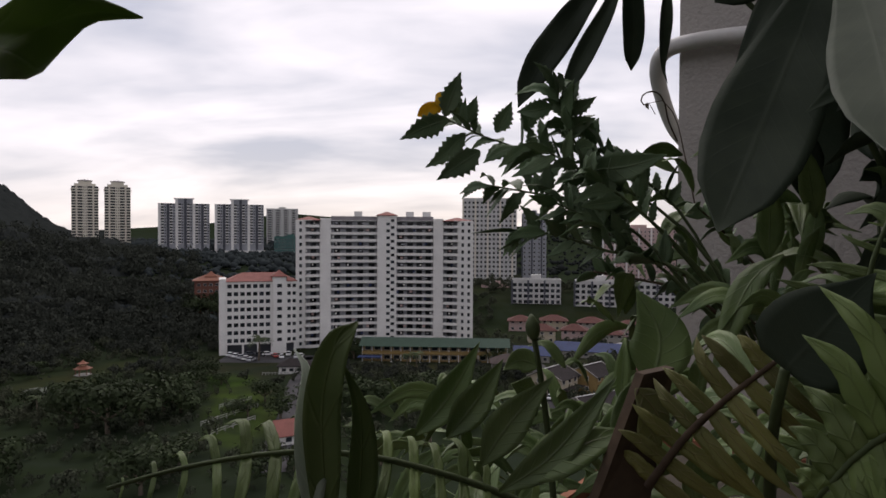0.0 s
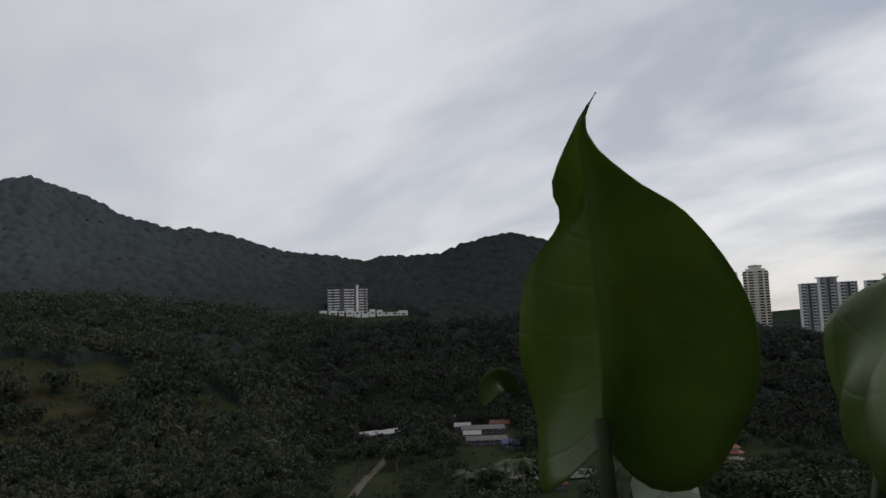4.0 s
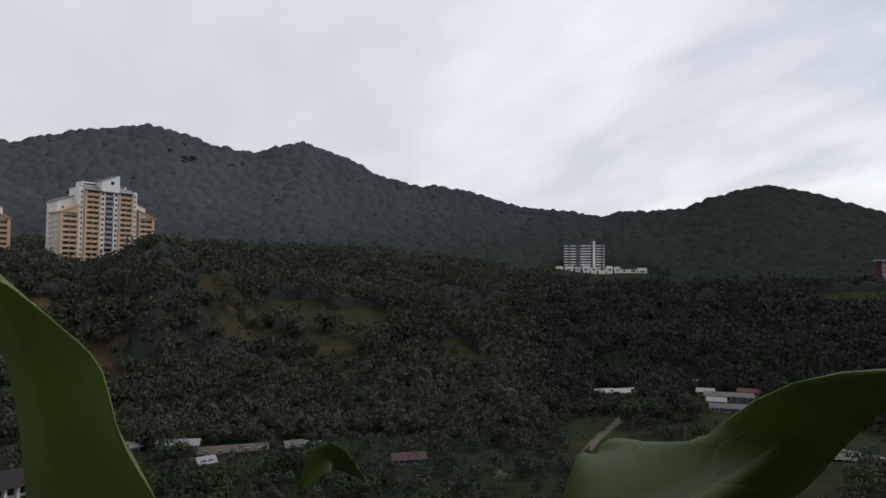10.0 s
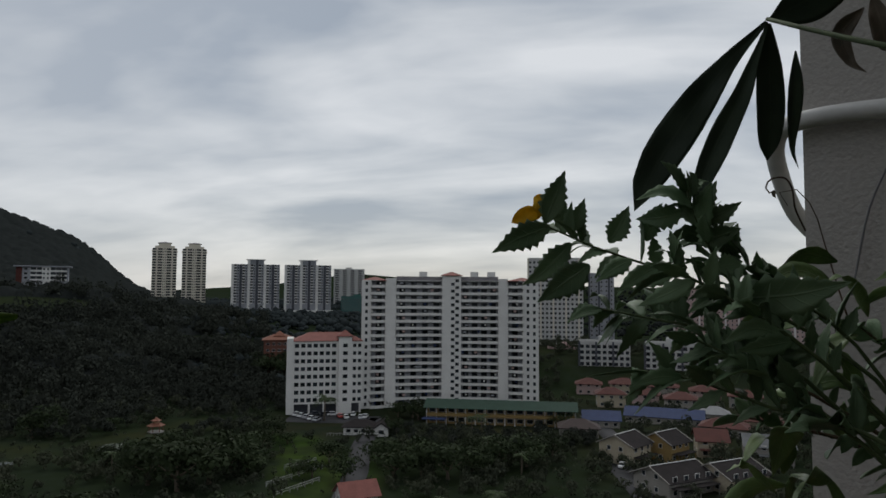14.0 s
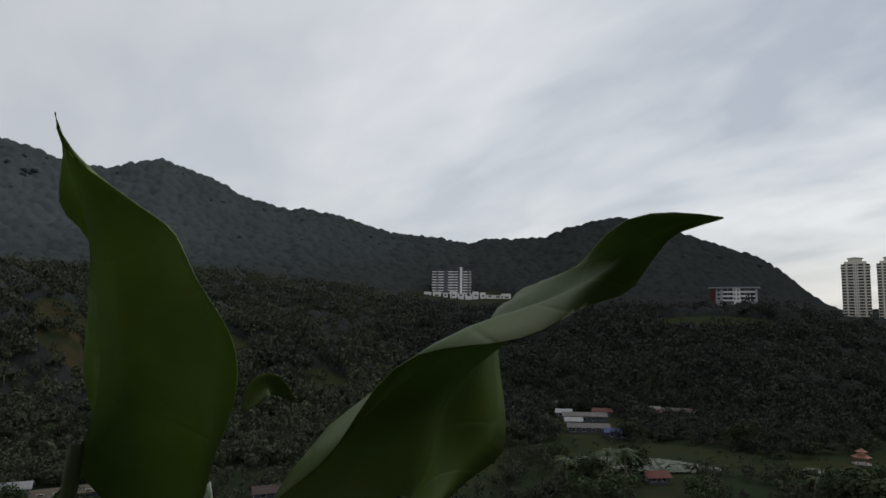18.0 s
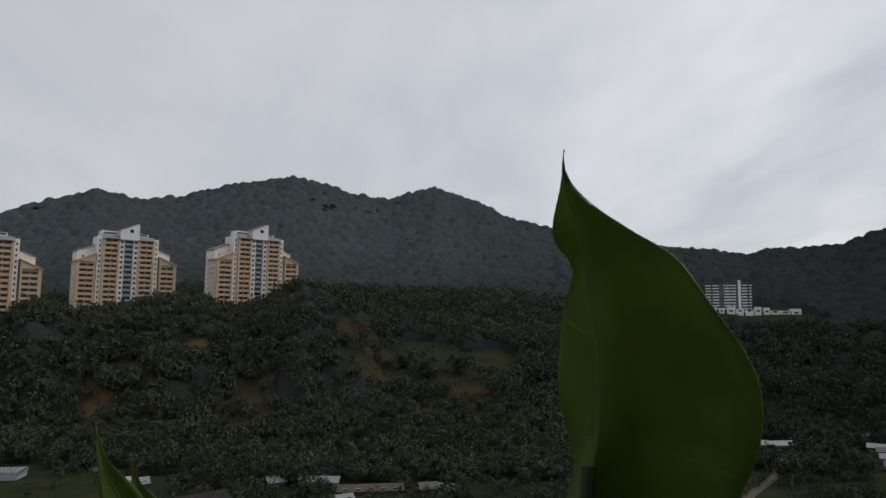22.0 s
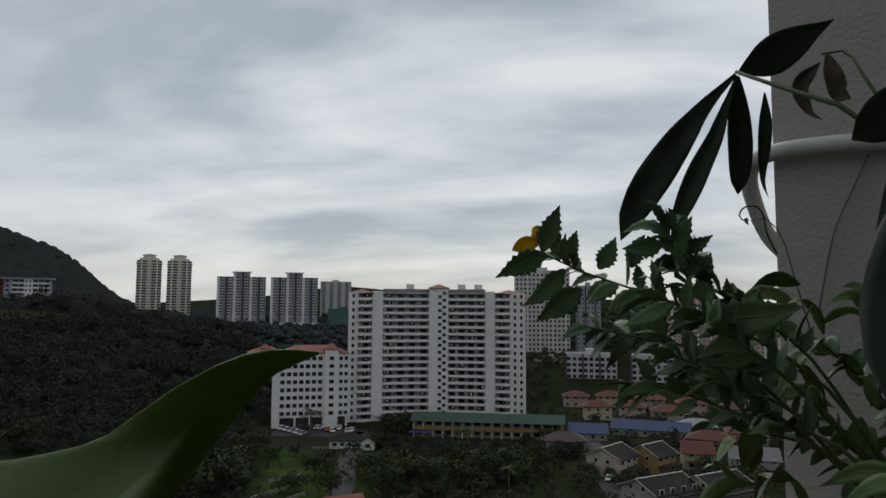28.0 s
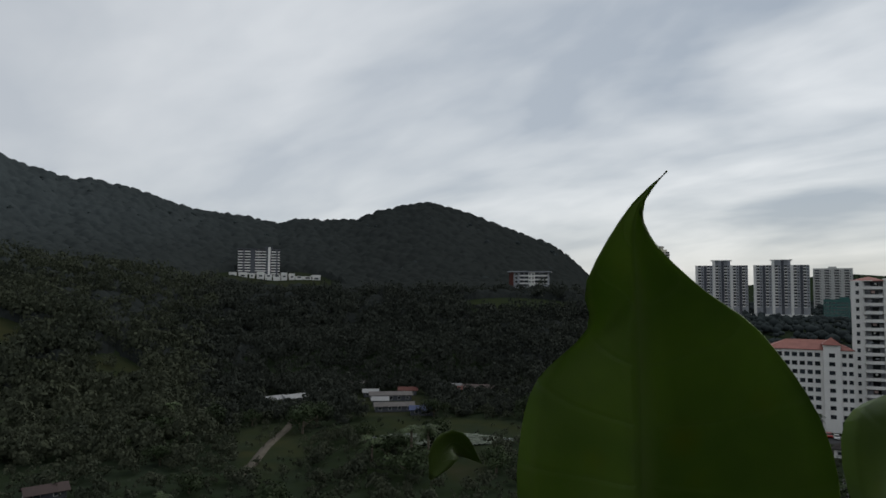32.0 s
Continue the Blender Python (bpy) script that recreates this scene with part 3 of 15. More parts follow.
def window_mesh(w, h, glass="glass", frame_mat="frame", depth=0.10):
    """A framed pane: a proud frame ring with the glass set back in it, one closed shape."""
    def make():
        s = Shape()
        rings = []
        for y, g in ((0.02, 0.0), (-depth, 0.0), (-depth, 0.09), (-0.03, 0.09)):
            n = len(s.v)
            s.v += [(-w / 2 + g, y, g), (w / 2 - g, y, g), (w / 2 - g, y, h - g), (-w / 2 + g, y, h - g)]
            rings.append(n)
        for p, q in zip(rings, rings[1:]):
            for k in range(4):
                s.f.append((p + k, p + (k + 1) % 4, q + (k + 1) % 4, q + k))
                s.s.append(0)
        s.f.append(tuple(rings[-1] + k for k in range(4)))
        s.s.append(1)
        return s.mesh("window", [M[frame_mat], M[glass]])
    return cached(("win", w, h, glass, frame_mat, depth), make)


def windows(root, xs, y, z0, fh, floors, w=1.2, h=1.3, sill=0.95, side=0, frame_mat="frame", skip=()):
    """Rows of windows on a facade; side: 0 front, 1 right end, -1 left end (xs are then depths)."""
    me = window_mesh(w, h, frame_mat=frame_mat)
    for k in range(floors):
        for i, x in enumerate(xs):
            if (k, i) in skip:
                continue
            p = (x, y, z0 + k * fh + sill) if side == 0 else (y, x, z0 + k * fh + sill)
            child("window", me, root, p, rz=0 if side == 0 else side * math.pi / 2)


def balconies(root, x0, x1, y, z0, fh, floors, mat, depth=1.3, rail=1.05, gap_glass=True):
    """One balcony to a floor: floor slab, parapet with a coping, side cheeks; and behind, wide dark door glazing that
    puts the recess's shade into colour.
    """
    w = x1 - x0

    def make():
        s = Shape()
        s.box(0, w, 0.12, depth, 0, 0.16)
        s.box(0, w, 0, 0.12, -0.12, rail - 0.10)
        s.box(-0.02, w + 0.02, -0.06, 0.16, rail - 0.10, rail)
        for i in range(1, max(1, int(w / 3.2))):
            x = w * i / max(1, int(w / 3.2))
            s.box(x - 0.09, x + 0.09, 0.14, depth, 0.16, fh - 0.14)
        s.box(0, 0.12, 0.12, depth, 0.16, rail - 0.10)
        s.box(w - 0.12, w, 0.12, depth, 0.16, rail - 0.10)
        return s.mesh("balcony", mat)
    me = cached(("balc", round(w, 2), depth, rail, mat.name, fh), make)

    n = max(1, int(w / 4.5))
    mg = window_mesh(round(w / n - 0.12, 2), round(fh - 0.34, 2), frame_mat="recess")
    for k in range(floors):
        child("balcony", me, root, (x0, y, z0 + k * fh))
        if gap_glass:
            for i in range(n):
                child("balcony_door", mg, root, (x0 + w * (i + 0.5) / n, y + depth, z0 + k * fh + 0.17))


def mass(root, name, mat, *boxes, label=""):
    for b in boxes:
        s = Shape()
        s.box(*b)
        part(name, s, mat, root, label)


def long_slab():
    """The long white slab block, gently curved inwards, with stair tower, piers and open corridors."""
    H, fh, n = 50.6, 2.8, 18
    r = thing("apartment_block", on_ground(4.9, 268, z=FLAT), "long white apartment slab with open corridors and red roof edges", "building")
    X = [x - 35 for x in (0, 3.6, 9, 13.2, 31.7, 39.5, 54.5, 58.4, 64, 70)]
    W, D = M["white_wall"], M["grey_wall"]

    def bow(x):
        return 8.0 * (1 - (x / 35.0) ** 2)

    def run(sh, x0, x1, y0, y1, z0, z1, belly=0.0):
        """A bar that follows the curve of the front; belly pushes its outer face out in the middle."""
        k = max(1, int((x1 - x0) / 2.6))
        base = len(sh.v)
        for i in range(k + 1):
            x = x0 + (x1 - x0) * i / k
            out = belly * (1 - (2.0 * i / k - 1) ** 2)
            for y, z in ((y0 - out, z0), (y1, z0), (y1, z1), (y0 - out, z1)):
                sh.v.append((x, y + bow(x), z))
        for i in range(k):
            a = base + i * 4
            for j in range(4):
                sh.f.append((a + j, a + 4 + j, a + 4 + (j + 1) % 4, a + (j + 1) % 4))
        e = base + k * 4
        sh.f += [(base, base + 1, base + 2, base + 3), (e + 3, e + 2, e + 1, e)]
        sh.s += [0] * (4 * k + 2)

    def bar(name, mat, *a):
        sh = Shape()
        run(sh, *a)
        part(name, sh, mat, r)

    def pane(me, name, x, y, z):
        return child(name, me, r, (x, y + bow(x), z), rz=math.atan(-16.0 * x / 35.0 ** 2))

    # grey instead of white: the corridors' shade is put into the back wall
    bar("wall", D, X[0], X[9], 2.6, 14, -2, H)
    for a, b, top in ((0, 1, H), (2, 3, H + 0.8), (4, 5, H + 2.2), (6, 7, H + 0.8), (8, 9, H)):
        bar("wall_pier", W, X[a], X[b], -0.8 if a == 4 else 0, 2.6, -2, top)
    for a, b in ((1, 2), (3, 4), (5, 6), (7, 8)):
        short = a in (1, 7)
        y = -1.0 if short else -0.25
        sh = Shape()
        run(sh, X[a] + 0.02, X[b] - 0.02, y, 2.6, 0, 0.22, 0.5 if short else 0)
        run(sh, X[a] + 0.02, X[b] - 0.02, y - 0.06, y + 0.12, -0.18, 0.82, 0.5 if short else 0)
        run(sh, X[a] + 0.02, X[b] - 0.02, y - 0.12, y + 0.18, 0.82, 0.9, 0.5 if short else 0)
        me = sh.mesh("balcony", W)
        for k in range(n):
            child("balcony", me, r, (0, 0, 0.2 + k * fh))
        bar("roof_slab", W, X[a], X[b], y, 2.6, H - 0.2, H)
        doors = 1 if short else 4
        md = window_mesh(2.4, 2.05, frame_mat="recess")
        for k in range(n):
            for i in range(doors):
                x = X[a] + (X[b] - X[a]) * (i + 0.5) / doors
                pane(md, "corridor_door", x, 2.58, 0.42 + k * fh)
    small, wide = window_mesh(1.2, 1.5), window_mesh(1.6, 1.35)
    for k in range(n):
        z = k * fh + 0.95
        pane(small, "window", X[0] + 1.8, 0, z)
        pane(small, "window", X[8] + 2.0, 0, z)
        pane(small, "window", X[8] + 4.4, 0, z)
        pane(wide, "stair_window", X[4] + 4.4, -0.8, z)
        pane(wide, "stair_window", X[4] + 6.2, -0.8, z + fh / 2)
        for y in (4.5, 9.5):
            child("window", small, r, (X[0], y, z), rz=-math.pi / 2)
    # washing and awnings on the corridors
    rr = random.Random(9)
    cloth = []
    for w, h, mt in ((0.6, 0.8, "white_wall"), (1.1, 0.9, "pink_wall"), (0.8, 1.0, "blue_roof"), (1.2, 0.6, "grey_wall"), (0.7, 0.9, "dark_wall")):
        sh = Shape()
        sh.box(-w / 2, w / 2, -0.03, 0.03, 0, h)
        cloth.append(sh.mesh("laundry", M[mt]))
    for a, b in ((1, 2), (3, 4), (5, 6), (7, 8)):
        for k in range(n):
            x = X[a] + rr.uniform(0.4, 3.5)
            while x < X[b] - 0.7:
                pane(rr.choice(cloth), "laundry", x, 0.25, 0.2 + k * fh + rr.uniform(1.25, 1.5))
                x += rr.uniform(5.0, 13.0)
    for a, b, y0, y1, h in ((4, 5, -0.8, 6, 1.5), (0, 2, 0.2, 12, 1.5), (7, 9, 0.2, 12, 1.5)):
        sh = Shape()
        q = bow((X[a] + X[b]) / 2)
        sh.hip(X[a], X[b], y0 + q, y1 + q, H + (2.2 if a == 4 else 0), h, 0.5)
        part("roof", sh, M["red_roof"], r)
    bar("parapet", M["slate_roof"], X[3], X[4], 1.6, 12, H, H + 1.7)
    bar("parapet", M["slate_roof"], X[5], X[6], 1.6, 12, H, H + 1.7)
    for x in (X[5] + 4, X[5] + 11, X[3] + 9):
        mass(r, "water_tank", W, (x, x + 3.2, 12, 16, H + 1.7, H + 3.8))


def red_midrise():
    """The eight-storey white block with the red roof and the gabled stair bay."""
    fh, n, H = 2.9, 8, 27.2
    r = thing("apartment_block", on_ground(15.2, 262, 3, z=FLAT), "white eight-storey block with red tiled roof", "building")
    W = M["white_wall"]
    mass(r, "wall", W, (-13.5, 13.5, 0, 12, 3.6, H))
    mass(r, "wall_pier", W, (-14.6, -12.2, -0.6, 12, -1, H + 0.9))
    mass(r, "stair_bay", W, (4.6, 9.6, -1.0, 4, -1, H + 1.8))
    mass(r, "ground_wall", M["dark_wall"], (-12, 13, 3, 11, -1, 3.6))
    for x in (-12.4, -6.5, -1, 4, 12.6):
        mass(r, "column", W, (x, x + 0.7, 0.1, 0.8, -1, 3.6))
    windows(r, [-10.9 + 2.3 * i for i in range(7)], 0, 3.6, fh, n, 1.75, 1.6, sill=0.7)
    windows(r, [10.7, 12.6], 0, 3.6, fh, n, 1.4, 1.5, sill=0.7)
    windows(r, [7.1], -1.0, 3.6, fh, n, 1.9, 1.5, sill=0.8)
    windows(r, [2.5, 6, 9.5], -14.6, 3.6, fh, n, 1.2, 1.4, side=-1)
    s = Shape()
    s.hip(-12.2, 13.5, 0, 12, H, 3.0, 0.4)
    part("roof", s, M["red_roof"], r)
    s = Shape()
    s.hip(4.6, 9.6, -1.0, 4, H + 1.8, 2.3, 0.5)
    part("roof", s, M["red_roof"], r)


def pavilion_block():
    p = at(19.0, 345)
    r = thing("community_hall", pose(p.x, p.y, -33, 0, 0, 19), "red-brown hall with tiered orange roof among trees", "building")
    mass(r, "wall", M["brick_wall"], (-7.5, 7.5, 0, 10, -8, 10.2))
    windows(r, [-5.5, -2.7, 0, 2.7, 5.5], 0, 3.5, 3.1, 2, 1.5, 1.3)
    s = Shape()
    s.hip(-7.5, 7.5, 0, 10, 10.2, 2.6, 1.0)
    part("roof", s, M["orange_roof"], r)
    s = Shape()
    s.hip(-2.2, 2.2, 3, 7, 12.0, 2.4, 0.8)
    part("roof_lantern", s, M["orange_roof"], r)


def ochre_tower(az, d, zbase, turn, tall, label):
    """One of the stepped hillside towers: ochre balcony bays, white centre, low wings with sloping roofs, roof gable with a round window."""
    fh, n = 2.95, tall
    H = n * fh
    low = H - 4.4 * fh
    high = H - 1.2 * fh
    z0, nb = -2 * fh, n + 2
    r = thing("apartment_tower", on_ground(az, d, turn, z=zbase), label, "building", "hillside apartment towers")
    W, C, O, S = M["white_wall"], M["cream_wall"], M["orange_wall"], M["slate_roof"]
    mass(r, "wall", W, (-14, 14, 1.5, 20, -18, H))
    for sx in (-1, 1):
        def span(a, b):
            return (a, b) if sx > 0 else (-b, -a)
        # ochre balcony bay of the main block, between two narrow ochre piers
        x0, x1 = span(6.2, 12.8)
        balconies(r, x0, x1, 0, z0, fh, nb, O, depth=1.5, rail=1.25)
        mass(r, "wall_pier", O, (*span(5.2, 6.2), -0.1, 1.5, -18, H), (*span(12.8, 14), -0.1, 1.5, -18, H))
        # white column of small windows
        mass(r, "wall_column", W, (*span(14, 16.6), 1.2, 14, -18, H + 1.4))
        windows(r, [sx * 15.3], 1.2, z0, fh, nb, 1.0, 1.4)
        # high white wing at the back with a roof falling outwards
        sh = Shape()
        sh.prism([(16.6 * sx, -18), (25.4 * sx, -18), (25.4 * sx, high - 3.4), (16.6 * sx, high)][::sx], "y", 8, 21)
        part("wall_wing", sh, W, r)
        sh = Shape()
        sh.prism([(16.6 * sx, high + 0.02), (26.0 * sx, high - 3.6), (26.0 * sx, high - 3.1), (16.6 * sx, high + 0.55)][::sx], "y", 7.4, 21.6)
        part("wing_roof", sh, S, r)
        windows(r, [19.0 * sx, 22.4 * sx], 8, z0, fh, nb - 3, 1.1, 1.3)
        windows(r, [10.5, 14, 17.5], 25.4 * sx, z0, fh, nb - 4, 1.1, 1.3, side=sx)
        # low ochre wing in front with a roof falling outwards
        sh = Shape()
        sh.prism([(17.4 * sx, -18), (27 * sx, -18), (27 * sx, low - 0.6), (17.4 * sx, low + 3.6)][::sx], "y", 1.2, 13)
        part("wall_wing", sh, C, r)
        x0, x1 = span(18.2, 25.4)
        balconies(r, x0, x1, -0.3, z0, fh, nb - 5, O, depth=1.5, rail=1.25)
        mass(r, "wall_pier", O, (*span(17.4, 18.2), -0.4, 1.2, -18, low), (*span(25.4, 27), -0.4, 1.2, -18, low - 0.8))
        sh = Shape()
        sh.prism([(16.8 * sx, low + 3.75), (27.8 * sx, low - 1.05), (27.8 * sx, low - 0.55), (16.8 * sx, low + 4.3)][::sx], "y", -1.0, 13.5)
        part("wing_roof", sh, O, r)
        sh = Shape()
        sh.prism([(17.4 * sx, low - 0.7), (27 * sx, low - 0.8), (17.4 * sx, low + 3.5)][::sx], "y", -0.35, 1.2)
        part("wing_gable", sh, O, r)
        windows(r, [3.4, 7, 10.6], 27 * sx, z0, fh, nb - 5, 1.1, 1.4, side=sx)
        # skirt roof and roof terrace
        sh = Shape()
        sh.prism([(-1.0, H), (4.5, H + 2.7), (4.5, H)], "x", *span(4.8, 14.3))
        part("skirt_roof", sh, S, r)
        mass(r, "roof_terrace", W, (*span(5.2, 14.0 if sx < 0 else 11.5), 4.6, 12, H, H + (5.0 if sx < 0 else 4.4)))
        mass(r, "terrace_opening", M["dark_wall"], (*span(6.0, 13.2 if sx < 0 else 10.8), 4.5, 4.6, H + 3.2, H + 4.2))
    # white centre: windows on both sides of narrow grey balconies
    mass(r, "wall_strip", W, (-5.2, -2.3, 0.7, 1.5, -18, H), (2.3, 5.2, 0.7, 1.5, -18, H))
    balconies(r, -2.3, 2.3, -0.1, z0, fh, nb, M["grey_wall"], depth=1.6, rail=0.95)
    windows(r, [-3.8, 3.8], 0.7, z0, fh, nb, 1.5, 1.5, sill=0.8)
    mass(r, "eaves", S, (-5.2, 5.2, -0.4, 1.5, H - 0.4, H))
    sh = Shape()
    sh.prism([(-5.0, H), (5.2, H), (5.2, H + 9.5), (4.2, H + 9.6), (-5.0, H + 5.6)], "y", -0.3, 8)
    g = part("roof_gable", sh, W, r)
    sh = Shape()
    sh.prism([(-5.6, H + 5.3), (4.2, H + 9.62), (4.2, H + 10.0), (-5.6, H + 5.8)], "y", -0.6, 8.3)
    part("gable_roof", sh, S, r)
    sh = Shape()
    ring = [(1.0 + math.cos(a) * 1.15, H + 5.2 + math.sin(a) * 1.15) for a in np.linspace(0, 2 * math.pi, 17)[:-1]]
    sh.prism(ring, "y", -0.42, -0.3)
    child("round_window", sh.mesh("round_window", M["glass"]), g)


def white_tower():
    """The tall white tower on the slope behind the ochre ones: piers, window columns and a bay of open corridors."""
    fh, n = 2.9, 20
    r = thing("apartment_tower", on_ground(125.5, 450, -2, z=-8), "tall white apartment tower with banded corridors", "building")
    # duller white walls: the shade on this tower is put into their colour
    W, S, H = M["dull_white"], M["slate_roof"], 53
    mass(r, "wall", W, (-25.5, 25.5, 1.6, 16, -8, H))
    for x0, x1, y, top in ((-25.5, -22, -0.8, H + 1.5), (-14, -9, -1.6, H - 3), (-1.2, 3.4, 0.2, H - 0.5), (10.2, 14, -1.4, H + 4), (20.4, 25.5, -0.4, H - 3)):
        mass(r, "wall_pier", W, (x0, x1, y, 1.6, -8, top))
    for x0, x1 in ((-16.4, -14), (-9, -6.4), (18, 20.4)):
        balconies(r, x0, x1, 0.3, -6, fh, n, W, depth=1.3, rail=1.0)
    balconies(r, 3.4, 10.2, 0, -6, fh, n, W, depth=1.6, rail=1.25)
    windows(r, [-20.8, -18.0], 1.6, -6, fh, n, 1.6, 1.7, sill=0.7)
    windows(r, [-5.1, -2.6], 1.6, -6, fh, n, 1.6, 1.7, sill=0.7)
    windows(r, [15.4, 17.2], 1.6, -6, fh, n, 1.2, 1.4, sill=0.8)
    windows(r, [1.4], 0.2, -6, fh, n, 0.8, 1.2)
    windows(r, [23.0], -0.4, -6, fh, n - 1, 0.9, 1.2)
    windows(r, [5, 9, 13], 25.5, -6, fh, n, 1.0, 1.3, side=1)
    for z in (11, 34):
        mass(r, "string_course", W, (-22, -14, 0.9, 1.6, z, z + 0.5), (-6.4, 3.4, -0.1, 1.6, z, z + 0.5), (14, 25.5, -0.7, 1.6, z, z + 0.5))
    sh = Shape()
    sh.prism([(-0.9, H), (6, H + 3.2), (12, H)], "x", -22, 3.4)
    part("roof", sh, S, r)
    mass(r, "roof_house", W, (-13, 4, 3, 12, H, H + 4.2))
    sh = Shape()
    sh.prism([(-14, H + 3.6), (-4.5, H + 7.6), (5, H + 3.6), (5, H + 3.1), (-4.5, H + 7.0), (-14, H + 3.1)], "y", 2.2, 12.6)
    part("roof", sh, S, r)
    sh = Shape()
    sh.prism([(-13, H + 4.2), (-4.5, H + 7.0), (4, H + 4.2)], "y", 3, 3.4)
    part("gable_wall", sh, W, r)
    sh = Shape()
    sh.prism([(10, H + 4), (14, H + 4), (25.8, H - 1.5), (25.8, H - 2.0), (14, H + 1.6)], "y", 0.4, 14)
    part("roof", sh, S, r)


def twin_tower(az):
    fh, n = 2.95, 20
    r = thing("apartment_tower", on_ground(az, 800, 0, z=-10), "slim cream apartment tower with stepped crown", "building", "twin towers")
    C = M["cream_wall"]
    H = n * fh
    mass(r, "wall", C, (-12.6, 12.6, 1.4, 22, -14, H))
    mass(r, "wall_pier", C, (-2.2, 2.2, -0.8, 1.4, -14, H + 1), (-8.6, -7, 0, 1.4, -14, H), (7, 8.6, 0, 1.4, -14, H))
    for a, b in ((-12.4, -8.6), (8.6, 12.4), (-7, -2.2), (2.2, 7)):
        balconies(r, a, b, 0.2, 0, fh, n, C, depth=1.2, rail=1.0)
    windows(r, [-1, 1], -0.8, 0, fh, n, 0.9, 1.4)
    mass(r, "crown", C, (-10, 10, 2, 20, H, H + 2.6))
    mass(r, "crown", C, (-6.2, 6.2, 4, 18, H + 2.6, H + 6.0))
    s = Shape()
    s.hip(-6.2, 6.2, 4, 18, H + 6.0, 1.6, 1.0)
    part("roof", s, M["slate_roof"], r)
    mass(r, "cornice", C, (-13.4, 13.4, 0.6, 22.8, H - 3.4, H - 2.9))


def grey_condo(az, w, label):
    fh, n = 3.0, 14
    r = thing("apartment_block", on_ground(az, 750, 0, z=-14), label, "building", "grey condominium blocks")
    H = n * fh + 3
    G, D, W = M["grey_wall"], M["dark_wall"], M["white_wall"]
    mass(r, "wall", G, (-w / 2, w / 2, 1.4, 22, -8, H))
    bays = 6
    step = w / bays
    for i in range(bays):
        x = -w / 2 + i * step
        top = H + (5 if i in (2, 3) else 0)
        mass(r, "wall_strip", D if i % 2 else W, (x, x + step * 0.3, -0.6, 1.4, -8, top))
        balconies(r, x + step * 0.34, x + step * 0.66, 0, 3, fh, n, W, depth=1.3, rail=1.0)
        mass(r, "wall_strip", G, (x + step * 0.7, x + step * 0.96, -0.2, 1.4, -8, top))
        windows(r, [x + step * 0.83], -0.2, 3, fh, n, 1.3, 1.5)
    mass(r, "roof_block", G, (-w * 0.17, w * 0.17, 2, 18, H, H + 5))
    mass(r, "roof_slab", W, (-w * 0.2, w * 0.2, 0, 20, H + 5, H + 5.5))
    mass(r, "podium", W, (-w * 0.3, w * 0.55, -6, 1.4, -9, -4))


def plain_block(name, az, d, zb, w, depth, floors, fh, mat, cols, label, turn=0, roof=None, strips=None, roof_h=1.2, win=(1.2, 1.3), group="", bays=0):
    """A straightforward block: body, rows of windows, vertical coloured strips, parapet or tiled roof."""
    r = thing(name, on_ground(az, d, turn, z=zb), label, "building", group)
    H = floors * fh + 0.8
    mass(r, "wall", mat, (-w / 2, w / 2, 0, depth, -3, H))
    xs = [-w / 2 + (i + 0.5) * w / cols for i in range(cols)]
    if strips:
        for i in range(cols):
            if i % strips[1] == 0:
                x = -w / 2 + i * w / cols
                mass(r, "wall_strip", strips[0], (x - 0.5, x + 0.5, -0.5, 0.0, -3, H + 0.6))
    if bays:
        for i in range(bays):
            a = -w / 2 + (i + 0.15) * w / bays
            balconies(r, a, a + 0.5 * w / bays, -1.2, 0.2, fh, floors, mat, depth=1.2)
    windows(r, xs, 0, 0, fh, floors, *win)
    s = Shape()
    if roof:
        s.hip(-w / 2, w / 2, 0, depth, H, roof_h, 0.5)
        part("roof", s, roof, r)
    else:
        for b in ((-w / 2, w / 2, -0.1, 0.2), (-w / 2, w / 2, depth - 0.3, depth), (-w / 2, -w / 2 + 0.3, 0.2, depth - 0.3), (w / 2 - 0.3, w / 2, 0.2, depth - 0.3)):
            s.box(*b, H, H + 1.0)
        part("parapet", s, mat, r)
        mass(r, "lift_house", mat, (-w * 0.12, w * 0.1, depth * 0.3, depth * 0.7, H, H + 3.2))
    return r


def hill_condo():
    r = thing("apartment_block", on_ground(58.7, 760, 0, z=16), "dark grey hillside condominium with white bands and podium", "building")
    fh, n = 3.0, 10
    H = n * fh
    W, D = M["white_wall"], M["dark_wall"]
    mass(r, "wall", D, (-22, 22, 1.5, 16, -6, H))
    for a, b in ((-22, -17), (-15, -9), (-4, 3), (3.5, 7.2), (13, 18), (20, 22)):
        balconies(r, a, b, 0.3, 0, fh, n, W, depth=1.2, rail=1.0)
    mass(r, "wall_pier", W, (9.5, 12, -0.4, 1.5, -6, H + 2.5))
    mass(r, "wall_pier", D, (7.2, 9.5, 0, 1.5, -6, H + 1.5), (-9, -4, 0.6, 1.5, -6, H))
    mass(r, "roof_slab", D, (-23, 23, 0, 17, H, H + 0.6), (6, 14, 2, 12, H + 0.6, H + 3))
    rr = random.Random(5)
    x = -30.0
    while x < 62:
        w = rr.uniform(5, 9)
        hgt = rr.uniform(2.5, 6.0)
        z = -1 - max(0, x - 20) * 0.06
        mass(r, "podium_terrace", W, (x, x + w, -22, 1, z - 8, z + hgt))
        windows(r, [x + w / 2], -22.0, z - 0.2, 3, 1, w * 0.5, 1.8)
        x += w + rr.uniform(0.6, 2.5)


